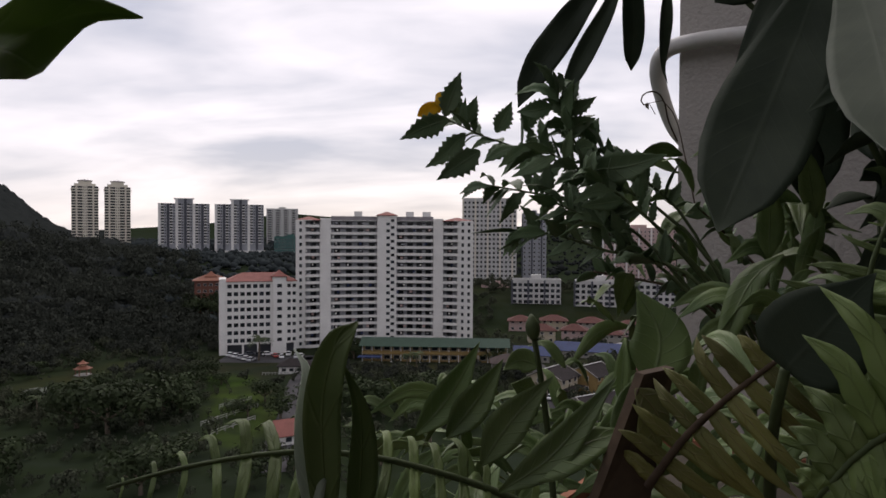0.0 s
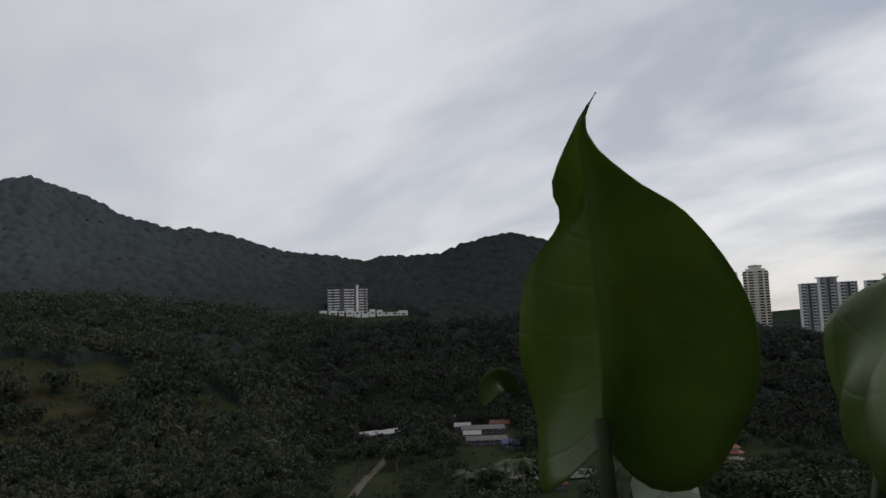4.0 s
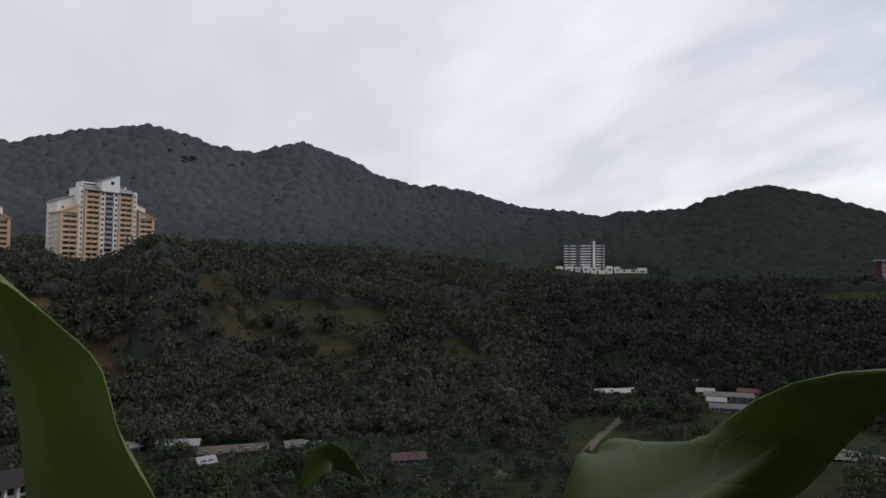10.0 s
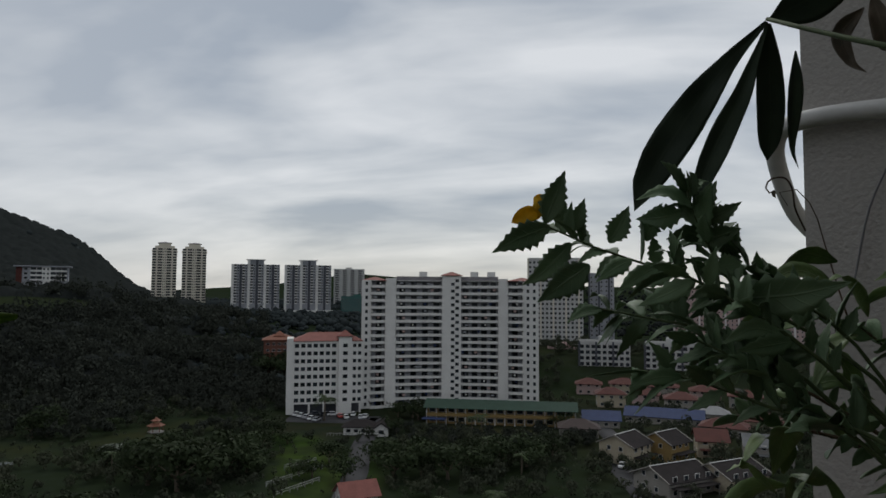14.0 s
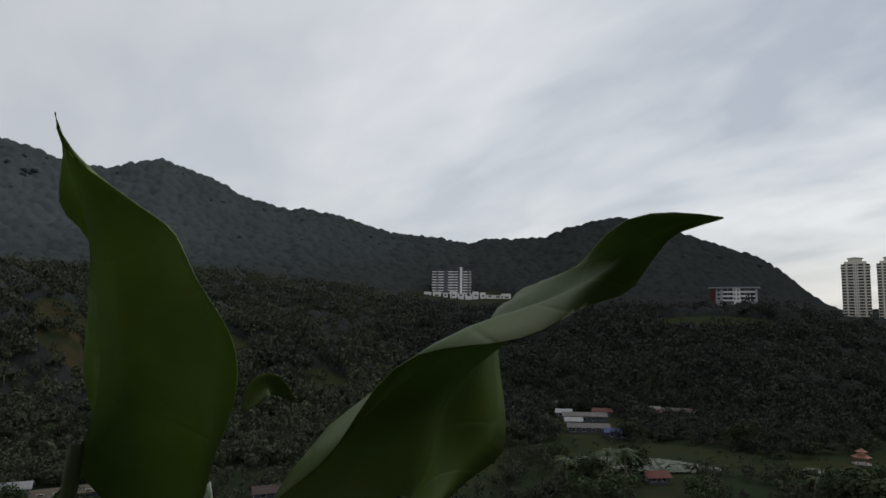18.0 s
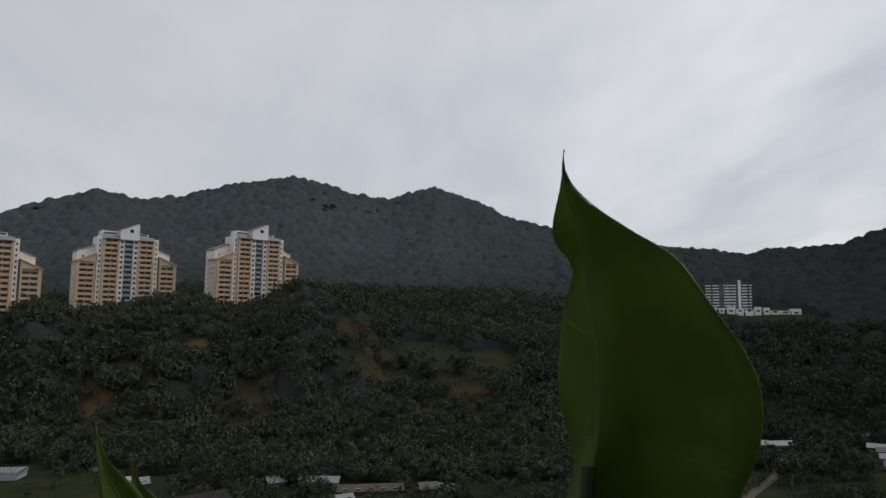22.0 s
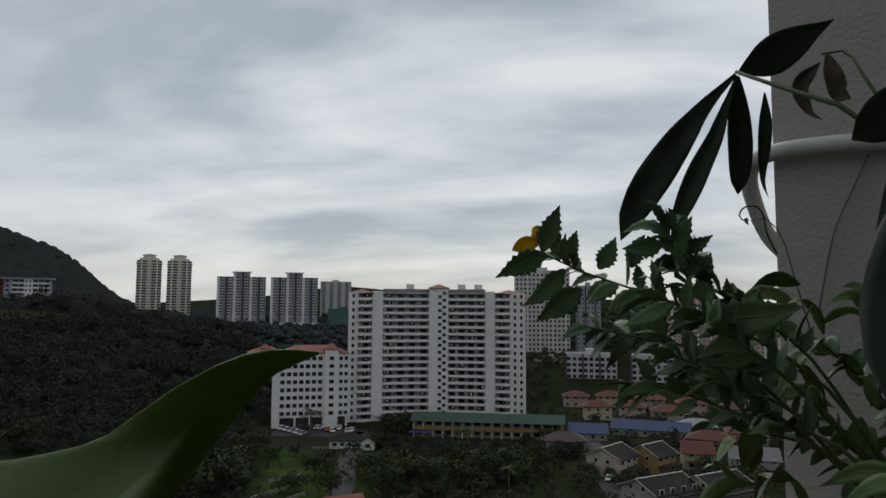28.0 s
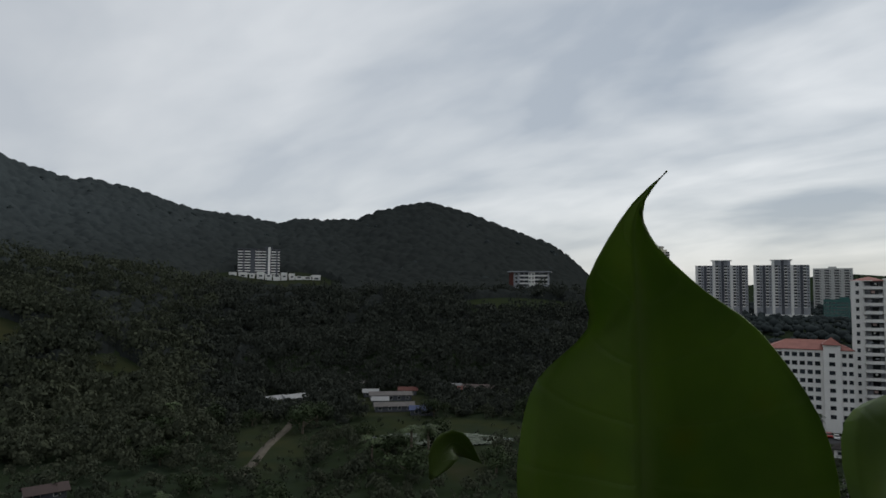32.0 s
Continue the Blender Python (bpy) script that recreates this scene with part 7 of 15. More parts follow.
leaf(money, [(0.195, 0.925, 0.313), (0.200, 0.921, 0.286), (0.206, 0.923, 0.267), (0.212, 0.912, 0.257)], 0.0200, (-0.432, -0.865, -0.257), 'dry', profile='blunt', fold=0.6, wave=0.12, n=16, seed=36)
leaf(money, [(0.217, 1.156, 0.343), (0.219, 1.170, 0.292), (0.224, 1.194, 0.224), (0.233, 1.195, 0.192)], 0.0220, (0.151, -0.973, -0.176), 'money', profile='lance', fold=0.5, n=16, seed=37)
stem(money, [(0.099, 0.935, 0.298), (0.125, 0.862, 0.252), (0.154, 0.788, 0.202), (0.26, 0.74, 0.06), (0.33, 0.74, -0.10)], 0.0022, 0.0035, name='petiole')
stem(money, [(0.190, 0.927, 0.314), (0.208, 0.908, 0.309), (0.206, 0.875, 0.272), (0.210, 0.849, 0.232), (0.220, 0.803, 0.154)], 0.0012, 0.0025, name="petiole")
leaf(money, [(0.250, 0.768, 0.246), (0.215, 0.769, 0.229), (0.180, 0.771, 0.206), (0.135, 0.765, 0.175)], 0.0440, (-0.391, -0.870, -0.301), 'money', profile='obovate', fold=0.15, wave=0.03, n=20, m=4, seed=38)
leaf(money, [(0.249, 0.769, 0.244), (0.203, 0.764, 0.193), (0.170, 0.762, 0.137), (0.148, 0.759, 0.093)], 0.0300, (-0.801, -0.599, -0.017), 'money', profile='lance', fold=0.4, n=20, m=4, seed=39)
leaf(money, [(0.251, 0.769, 0.243), (0.204, 0.732, 0.144), (0.137, 0.674, 0.034), (0.080, 0.615, -0.049)], 0.0880, (-0.408, -0.906, -0.110), 'money', profile='obovate', fold=0.12, wave=0.02, n=26, m=5, seed=40)
leaf(money, [(0.252, 0.767, 0.244), (0.213, 0.658, 0.141), (0.148, 0.529, 0.048), (0.095, 0.440, -0.012)], 0.0620, (-0.515, -0.842, -0.158), 'money', profile='obovate', fold=0.12, wave=0.02, n=26, m=5, seed=41)
leaf(money, [(0.255, 0.765, 0.246), (0.277, 0.674, 0.191), (0.265, 0.573, 0.137), (0.257, 0.486, 0.096)], 0.0950, (-0.509, -0.649, -0.566), 'money', profile='lance', fold=0.15, wave=0.02, n=20, m=4, seed=42)
leaf(money, [(0.254, 0.778, 0.245), (0.244, 0.778, 0.157), (0.235, 0.779, 0.060), (0.236, 0.762, -0.017)], 0.0750, (-0.278, -0.951, -0.134), 'money', profile='obovate', fold=0.2, wave=0.03, n=20, m=4, seed=43)
leaf(money, [(0.251, 0.765, 0.250), (0.265, 0.724, 0.270), (0.273, 0.661, 0.282)], 0.0700, (-0.421, -0.692, -0.586), 'money', profile='lance', fold=0.2, n=16, m=4, seed=44)
leaf(money, [(0.208, 0.727, 0.047), (0.200, 0.724, 0.011), (0.207, 0.710, -0.034)], 0.0340, (-0.170, -0.982, -0.077), 'money', profile='lance', fold=0.5, n=16, seed=45)
stem(money, [(0.254, 0.770, 0.250), (0.29, 0.775, 0.12), (0.325, 0.78, -0.05), (0.335, 0.79, -0.22)], 0.003, 0.004, name='petiole')
stem(money, [(0.335, 0.77, 0.0), (0.34, 0.78, -0.15), (0.34, 0.79, -0.42)], 0.009, 0.014, WOODY, name='trunk')

shrub = thing('flowering_shrub', Matrix.Identity(4), 'shrub with toothed dark leaves and a yellow flower', 'shrub')
stem(shrub, [(0.191, 0.776, -0.156), (0.137, 0.829, -0.050), (0.065, 0.870, 0.008), (-0.010, 0.893, 0.040), (-0.072, 0.908, 0.062), (-0.121, 0.908, 0.084)], 0.0024, 0.0009, STEM)
stem(shrub, [(0.170, 0.789, -0.132), (0.100, 0.820, -0.043), (0.039, 0.835, 0.013), (0.012, 0.856, 0.065), (-0.003, 0.861, 0.114)], 0.0024, 0.0009, STEM)
stem(shrub, [(0.150, 0.774, -0.143), (0.085, 0.814, -0.057), (0.030, 0.839, -0.017), (-0.027, 0.868, -0.004), (-0.084, 0.884, 0.007)], 0.0024, 0.0009, STEM)
stem(shrub, [(0.168, 0.768, -0.130), (0.094, 0.780, -0.049), (0.043, 0.784, -0.006), (0.008, 0.800, 0.019), (-0.034, 0.825, 0.046)], 0.0024, 0.0009, STEM)
stem(shrub, [(0.156, 0.727, -0.148), (0.104, 0.754, -0.085), (0.044, 0.784, -0.069), (-0.008, 0.816, -0.051), (-0.054, 0.842, -0.046)], 0.0024, 0.0009, STEM)
stem(shrub, [(0.194, 0.797, -0.159), (0.137, 0.850, -0.029), (0.085, 0.864, 0.019), (0.046, 0.882, 0.048), (0.019, 0.894, 0.077)], 0.0024, 0.0009, STEM)
stem(shrub, [(0.153, 0.749, -0.151), (0.085, 0.772, -0.080), (0.028, 0.798, -0.038), (-0.008, 0.815, -0.018)], 0.0024, 0.0009, STEM)
leaf(shrub, [(0.097, 0.852, -0.017), (0.099, 0.856, -0.003), (0.102, 0.859, 0.009)], 0.0115, (-0.789, -0.291, 0.542), 'herb', profile='lance', teeth=0.16, n=12, m=2, fold=0.38, seed=7084)
leaf(shrub, [(0.088, 0.857, -0.011), (0.091, 0.855, 0.016), (0.094, 0.853, 0.037)], 0.0195, (0.206, 0.088, 0.975), 'herb', profile='lance', teeth=0.16, n=12, m=2, fold=0.40, seed=5582)
leaf(shrub, [(0.080, 0.862, -0.004), (0.060, 0.855, -0.003), (0.040, 0.847, -0.013)], 0.0153, (-0.687, 0.206, 0.697), 'herb', profile='lance', teeth=0.16, n=12, m=2, fold=0.20, seed=5437)
leaf(shrub, [(0.071, 0.866, 0.003), (0.051, 0.866, 0.010), (0.031, 0.865, -0.004)], 0.0147, (-0.351, 0.121, 0.928), 'herb', profile='lance', teeth=0.16, n=12, m=2, fold=0.21, seed=4018)
leaf(shrub, [(0.063, 0.871, 0.009), (0.057, 0.889, 0.022), (0.051, 0.907, 0.019)], 0.0149, (-0.048, -0.484, 0.874), 'herb', profile='lance', teeth=0.16, n=12, m=2, fold=0.27, seed=2044)
leaf(shrub, [(0.054, 0.874, 0.013), (0.028, 0.876, 0.014), (0.001, 0.879, -0.004)], 0.0196, (-0.282, -0.951, -0.128), 'herb', profile='lance', teeth=0.16, n=12, m=2, fold=0.15, seed=8758)
leaf(shrub, [(0.046, 0.876, 0.017), (0.041, 0.894, 0.017), (0.036, 0.913, 0.017)], 0.0136, (-0.596, -0.472, 0.650), 'herb', profile='lance', teeth=0.16, n=12, m=2, fold=0.37, seed=726)
leaf(shrub, [(0.037, 0.879, 0.020), (0.015, 0.865, 0.014), (-0.006, 0.850, 0.003)], 0.0190, (-0.066, -0.681, 0.730), 'herb', profile='lance', teeth=0.16, n=12, m=2, fold=0.24, seed=5096)
leaf(shrub, [(0.028, 0.882, 0.024), (0.021, 0.896, 0.026), (0.014, 0.910, 0.024)], 0.0114, (0.529, -0.315, 0.788), 'herb', profile='lance', teeth=0.16, n=12, m=2, fold=0.31, seed=1848)
leaf(shrub, [(0.020, 0.884, 0.028), (0.008, 0.866, 0.042), (-0.004, 0.848, 0.049)], 0.0184, (0.135, -0.343, 0.930), 'herb', profile='lance', teeth=0.16, n=12, m=2, fold=0.38, seed=6871)
leaf(shrub, [(0.011, 0.887, 0.032), (-0.005, 0.895, 0.017), (-0.020, 0.903, -0.006)], 0.0172, (-0.325, -0.898, 0.298), 'herb', profile='lance', teeth=0.16, n=12, m=2, fold=0.28, seed=4011)
leaf(shrub, [(0.002, 0.890, 0.035), (-0.015, 0.874, 0.057), (-0.032, 0.859, 0.057)], 0.0193, (0.035, -0.278, 0.960), 'herb', profile='lance', teeth=0.16, n=12, m=2, fold=0.24, seed=6683)
leaf(shrub, [(-0.006, 0.892, 0.039), (-0.026, 0.891, 0.032), (-0.046, 0.890, 0.024)], 0.0148, (-0.159, -0.962, 0.221), 'herb', profile='lance', teeth=0.16, n=12, m=2, fold=0.43, seed=808)
leaf(shrub, [(-0.014, 0.894, 0.042), (-0.019, 0.910, 0.047), (-0.024, 0.926, 0.037)], 0.0118, (-0.446, -0.401, 0.800), 'herb', profile='lance', teeth=0.16, n=12, m=2, fold=0.42, seed=958)
leaf(shrub, [(-0.022, 0.896, 0.045), (-0.026, 0.887, 0.066), (-0.030, 0.878, 0.073)], 0.0138, (-0.304, -0.928, 0.216), 'herb', profile='lance', teeth=0.16, n=12, m=2, fold=0.28, seed=3934)
leaf(shrub, [(-0.029, 0.898, 0.047), (-0.044, 0.900, 0.035), (-0.059, 0.902, 0.017)], 0.0141, (-0.464, -0.569, 0.679), 'herb', profile='lance', teeth=0.16, n=12, m=2, fold=0.26, seed=7574)
leaf(shrub, [(-0.036, 0.900, 0.050), (-0.037, 0.892, 0.081), (-0.038, 0.885, 0.091)], 0.0178, (0.404, -0.267, 0.875), 'herb', profile='lance', teeth=0.16, n=12, m=2, fold=0.34, seed=5208)
leaf(shrub, [(-0.044, 0.901, 0.052), (-0.063, 0.888, 0.043), (-0.082, 0.875, 0.030)], 0.0176, (0.124, -0.926, 0.357), 'herb', profile='lance', teeth=0.16, n=12, m=2, fold=0.13, seed=1941)
leaf(shrub, [(-0.051, 0.903, 0.055), (-0.065, 0.906, 0.051), (-0.079, 0.909, 0.034)], 0.0118, (0.305, -0.586, 0.751), 'herb', profile='lance', teeth=0.16, n=12, m=2, fold=0.18, seed=5395)
leaf(shrub, [(-0.058, 0.905, 0.057), (-0.061, 0.919, 0.064), (-0.065, 0.934, 0.062)], 0.0112, (-0.081, -0.458, 0.885), 'herb', profile='lance', teeth=0.16, n=12, m=2, fold=0.13, seed=1148)
leaf(shrub, [(-0.066, 0.907, 0.060), (-0.081, 0.906, 0.058), (-0.096, 0.906, 0.048)], 0.0113, (-0.236, -0.781, 0.579), 'herb', profile='lance', teeth=0.16, n=12, m=2, fold=0.36, seed=9136)
leaf(shrub, [(-0.073, 0.908, 0.062), (-0.091, 0.915, 0.066), (-0.109, 0.922, 0.052)], 0.0139, (-0.191, -0.079, 0.978), 'herb', profile='lance', teeth=0.16, n=12, m=2, fold=0.12, seed=2213)
leaf(shrub, [(-0.079, 0.908, 0.065), (-0.094, 0.917, 0.069), (-0.109, 0.925, 0.059)], 0.0123, (-0.213, -0.322, 0.922), 'herb', profile='lance', teeth=0.16, n=12, m=2, fold=0.43, seed=2884)
leaf(shrub, [(-0.084, 0.908, 0.067), (-0.088, 0.923, 0.079), (-0.092, 0.937, 0.073)], 0.0112, (-0.667, -0.517, 0.537), 'herb', profile='lance', teeth=0.16, n=12, m=2, fold=0.14, seed=5681)
leaf(shrub, [(-0.090, 0.908, 0.070), (-0.090, 0.906, 0.081), (-0.089, 0.904, 0.096)], 0.0109, (-0.442, -0.816, 0.371), 'herb', profile='lance', teeth=0.16, n=12, m=2, fold=0.44, seed=853)
leaf(shrub, [(-0.096, 0.908, 0.072), (-0.109, 0.888, 0.082), (-0.122, 0.869, 0.090)], 0.0191, (0.147, -0.421, 0.895), 'herb', profile='lance', teeth=0.16, n=12, m=2, fold=0.26, seed=682)
leaf(shrub, [(-0.101, 0.908, 0.075), (-0.102, 0.898, 0.091), (-0.102, 0.888, 0.107)], 0.0153, (-0.568, -0.782, 0.257), 'herb', profile='lance', teeth=0.16, n=12, m=2, fold=0.28, seed=5013)
leaf(shrub, [(-0.107, 0.908, 0.077), (-0.111, 0.912, 0.103), (-0.116, 0.916, 0.120)], 0.0181, (-0.566, -0.710, 0.419), 'herb', profile='lance', teeth=0.16, n=12, m=2, fold=0.11, seed=9592)
leaf(shrub, [(-0.113, 0.908, 0.080), (-0.123, 0.929, 0.083), (-0.134, 0.951, 0.087)], 0.0177, (-0.448, -0.547, 0.707), 'herb', profile='lance', teeth=0.16, n=12, m=2, fold=0.36, seed=4110)
leaf(shrub, [(-0.118, 0.908, 0.082), (-0.133, 0.912, 0.085), (-0.147, 0.915, 0.072)], 0.0108, (-0.338, -0.827, 0.449), 'herb', profile='lance', teeth=0.16, n=12, m=2, fold=0.20, seed=7937)
leaf(shrub, [(0.084, 0.824, -0.029), (0.085, 0.824, -0.015), (0.086, 0.824, -0.001)], 0.0115, (0.047, -0.883, 0.467), 'herb', profile='lance', teeth=0.16, n=12, m=2, fold=0.10, seed=8985)
leaf(shrub, [(0.078, 0.826, -0.023), (0.063, 0.844, -0.017), (0.047, 0.863, -0.028)], 0.0175, (0.367, -0.081, 0.927), 'herb', profile='lance', teeth=0.16, n=12, m=2, fold=0.35, seed=7769)
leaf(shrub, [(0.072, 0.827, -0.018), (0.059, 0.835, -0.014), (0.046, 0.843, -0.018)], 0.0108, (-0.541, -0.819, 0.192), 'herb', profile='lance', teeth=0.16, n=12, m=2, fold=0.13, seed=331)
leaf(shrub, [(0.065, 0.829, -0.012), (0.059, 0.815, 0.016), (0.052, 0.801, 0.025)], 0.0192, (-0.850, -0.294, 0.437), 'herb', profile='lance', teeth=0.16, n=12, m=2, fold=0.41, seed=3163)
leaf(shrub, [(0.059, 0.830, -0.006), (0.050, 0.818, 0.015), (0.040, 0.806, 0.032)], 0.0195, (-0.245, -0.943, 0.227), 'herb', profile='lance', teeth=0.16, n=12, m=2, fold=0.23, seed=9805)
leaf(shrub, [(0.053, 0.832, -0.000), (0.040, 0.817, 0.011), (0.028, 0.803, 0.006)], 0.0142, (0.192, -0.855, 0.482), 'herb', profile='lance', teeth=0.16, n=12, m=2, fold=0.12, seed=9218)
leaf(shrub, [(0.047, 0.833, 0.006), (0.037, 0.821, 0.024), (0.027, 0.808, 0.041)], 0.0187, (0.035, -0.935, 0.353), 'herb', profile='lance', teeth=0.16, n=12, m=2, fold=0.33, seed=839)
leaf(shrub, [(0.040, 0.835, 0.011), (0.038, 0.859, 0.021), (0.035, 0.883, 0.029)], 0.0194, (-0.856, -0.511, -0.076), 'herb', profile='lance', teeth=0.16, n=12, m=2, fold=0.40, seed=2692)
leaf(shrub, [(0.037, 0.837, 0.017), (0.043, 0.848, 0.028), (0.049, 0.859, 0.033)], 0.0116, (-0.110, -0.684, 0.721), 'herb', profile='lance', teeth=0.16, n=12, m=2, fold=0.34, seed=3124)
leaf(shrub, [(0.034, 0.839, 0.022), (0.025, 0.851, 0.029), (0.016, 0.863, 0.028)], 0.0114, (0.434, -0.166, 0.885), 'herb', profile='lance', teeth=0.16, n=12, m=2, fold=0.12, seed=3332)
leaf(shrub, [(0.031, 0.841, 0.028), (0.035, 0.859, 0.049), (0.039, 0.877, 0.056)], 0.0183, (-0.002, -0.690, 0.723), 'herb', profile='lance', teeth=0.16, n=12, m=2, fold=0.14, seed=3103)
leaf(shrub, [(0.028, 0.843, 0.033), (0.017, 0.853, 0.045), (0.007, 0.862, 0.040)], 0.0109, (-0.302, -0.635, 0.711), 'herb', profile='lance', teeth=0.16, n=12, m=2, fold=0.27, seed=50)
leaf(shrub, [(0.025, 0.845, 0.038), (0.004, 0.847, 0.045), (-0.016, 0.848, 0.053)], 0.0168, (-0.129, 0.119, 0.984), 'herb', profile='lance', teeth=0.16, n=12, m=2, fold=0.21, seed=7640)
leaf(shrub, [(0.023, 0.848, 0.044), (0.009, 0.863, 0.049), (-0.005, 0.879, 0.046)], 0.0152, (0.241, -0.126, 0.962), 'herb', profile='lance', teeth=0.16, n=12, m=2, fold=0.45, seed=466)
leaf(shrub, [(0.020, 0.850, 0.049), (0.003, 0.853, 0.063), (-0.014, 0.855, 0.059)], 0.0134, (-0.912, 0.103, 0.396), 'herb', profile='lance', teeth=0.16, n=12, m=2, fold=0.41, seed=1934)
leaf(shrub, [(0.017, 0.852, 0.055), (0.031, 0.865, 0.078), (0.046, 0.878, 0.086)], 0.0195, (-0.392, -0.582, 0.713), 'herb', profile='lance', teeth=0.16, n=12, m=2, fold=0.27, seed=1950)
leaf(shrub, [(0.014, 0.854, 0.060), (0.017, 0.873, 0.080), (0.019, 0.892, 0.082)], 0.0170, (-0.600, -0.466, 0.650), 'herb', profile='lance', teeth=0.16, n=12, m=2, fold=0.16, seed=3379)
leaf(shrub, [(0.012, 0.856, 0.065), (0.006, 0.836, 0.078), (-0.000, 0.815, 0.086)], 0.0181, (-0.594, -0.804, 0.031), 'herb', profile='lance', teeth=0.16, n=12, m=2, fold=0.15, seed=5716)
leaf(shrub, [(0.010, 0.857, 0.070), (0.015, 0.849, 0.092), (0.021, 0.841, 0.100)], 0.0140, (-0.656, -0.116, 0.746), 'herb', profile='lance', teeth=0.16, n=12, m=2, fold=0.21, seed=8155)
leaf(shrub, [(0.009, 0.857, 0.076), (0.009, 0.841, 0.096), (0.010, 0.825, 0.113)], 0.0198, (-0.635, -0.730, 0.254), 'herb', profile='lance', teeth=0.16, n=12, m=2, fold=0.18, seed=5078)
leaf(shrub, [(0.007, 0.858, 0.081), (-0.008, 0.862, 0.098), (-0.023, 0.865, 0.098)], 0.0138, (-0.627, 0.313, 0.713), 'herb', profile='lance', teeth=0.16, n=12, m=2, fold=0.27, seed=9072)
leaf(shrub, [(0.006, 0.858, 0.086), (0.015, 0.861, 0.104), (0.025, 0.864, 0.122)], 0.0167, (0.434, -0.132, 0.891), 'herb', profile='lance', teeth=0.16, n=12, m=2, fold=0.39, seed=9810)
leaf(shrub, [(0.004, 0.859, 0.091), (0.010, 0.851, 0.104), (0.015, 0.844, 0.119)], 0.0133, (0.361, -0.083, 0.929), 'herb', profile='lance', teeth=0.16, n=12, m=2, fold=0.44, seed=1880)
leaf(shrub, [(0.003, 0.859, 0.096), (-0.023, 0.855, 0.109), (-0.049, 0.851, 0.103)], 0.0195, (-0.075, -0.730, 0.679), 'herb', profile='lance', teeth=0.16, n=12, m=2, fold=0.39, seed=4145)
leaf(shrub, [(0.001, 0.860, 0.101), (-0.006, 0.840, 0.112), (-0.013, 0.819, 0.123)], 0.0183, (0.260, -0.892, 0.370), 'herb', profile='lance', teeth=0.16, n=12, m=2, fold=0.19, seed=7741)
leaf(shrub, [(-0.001, 0.860, 0.106), (0.010, 0.868, 0.120), (0.021, 0.875, 0.123)], 0.0119, (-0.190, -0.720, 0.668), 'herb', profile='lance', teeth=0.16, n=12, m=2, fold=0.44, seed=7502)
leaf(shrub, [(-0.002, 0.861, 0.112), (-0.016, 0.846, 0.125), (-0.031, 0.832, 0.134)], 0.0179, (0.113, -0.901, 0.420), 'herb', profile='lance', teeth=0.16, n=12, m=2, fold=0.15, seed=4962)
leaf(shrub, [(0.071, 0.820, -0.047), (0.071, 0.844, -0.036), (0.070, 0.868, -0.037)], 0.0181, (-0.896, -0.393, 0.206), 'herb', profile='lance', teeth=0.16, n=12, m=2, fold=0.36, seed=9086)
leaf(shrub, [(0.065, 0.823, -0.043), (0.050, 0.818, -0.039), (0.034, 0.813, -0.041)], 0.0118, (-0.620, 0.196, 0.760), 'herb', profile='lance', teeth=0.16, n=12, m=2, fold=0.42, seed=583)
leaf(shrub, [(0.059, 0.825, -0.039), (0.049, 0.818, -0.026), (0.039, 0.811, -0.018)], 0.0125, (-0.657, -0.748, 0.093), 'herb', profile='lance', teeth=0.16, n=12, m=2, fold=0.29, seed=272)
leaf(shrub, [(0.054, 0.828, -0.034), (0.048, 0.852, -0.024), (0.041, 0.876, -0.019)], 0.0196, (0.579, -0.526, 0.623), 'herb', profile='lance', teeth=0.16, n=12, m=2, fold=0.28, seed=9377)
leaf(shrub, [(0.048, 0.831, -0.030), (0.045, 0.847, -0.023), (0.042, 0.864, -0.030)], 0.0124, (-0.344, -0.923, -0.174), 'herb', profile='lance', teeth=0.16, n=12, m=2, fold=0.31, seed=8649)
leaf(shrub, [(0.042, 0.833, -0.026), (0.032, 0.816, -0.009), (0.023, 0.799, -0.009)], 0.0162, (-0.577, -0.030, 0.816), 'herb', profile='lance', teeth=0.16, n=12, m=2, fold=0.30, seed=5515)
leaf(shrub, [(0.037, 0.836, -0.022), (0.025, 0.849, -0.023), (0.012, 0.862, -0.034)], 0.0132, (-0.373, -0.375, 0.849), 'herb', profile='lance', teeth=0.16, n=12, m=2, fold=0.41, seed=5834)
leaf(shrub, [(0.031, 0.838, -0.018), (0.009, 0.832, -0.018), (-0.013, 0.825, -0.032)], 0.0166, (-0.893, -0.451, -0.011), 'herb', profile='lance', teeth=0.16, n=12, m=2, fold=0.26, seed=2324)
leaf(shrub, [(0.025, 0.841, -0.016), (0.021, 0.864, -0.030), (0.017, 0.886, -0.052)], 0.0195, (-0.570, -0.817, 0.094), 'herb', profile='lance', teeth=0.16, n=12, m=2, fold=0.43, seed=1565)
leaf(shrub, [(0.019, 0.844, -0.015), (0.016, 0.855, 0.001), (0.014, 0.866, 0.003)], 0.0114, (-0.155, -0.655, 0.739), 'herb', profile='lance', teeth=0.16, n=12, m=2, fold=0.28, seed=9782)
leaf(shrub, [(0.013, 0.847, -0.013), (0.014, 0.861, -0.003), (0.015, 0.875, 0.009)], 0.0140, (-0.953, -0.124, 0.276), 'herb', profile='lance', teeth=0.16, n=12, m=2, fold=0.17, seed=3220)
leaf(shrub, [(0.007, 0.850, -0.012), (0.003, 0.877, -0.008), (-0.001, 0.903, -0.012)], 0.0193, (0.471, -0.825, 0.312), 'herb', profile='lance', teeth=0.16, n=12, m=2, fold=0.27, seed=5488)
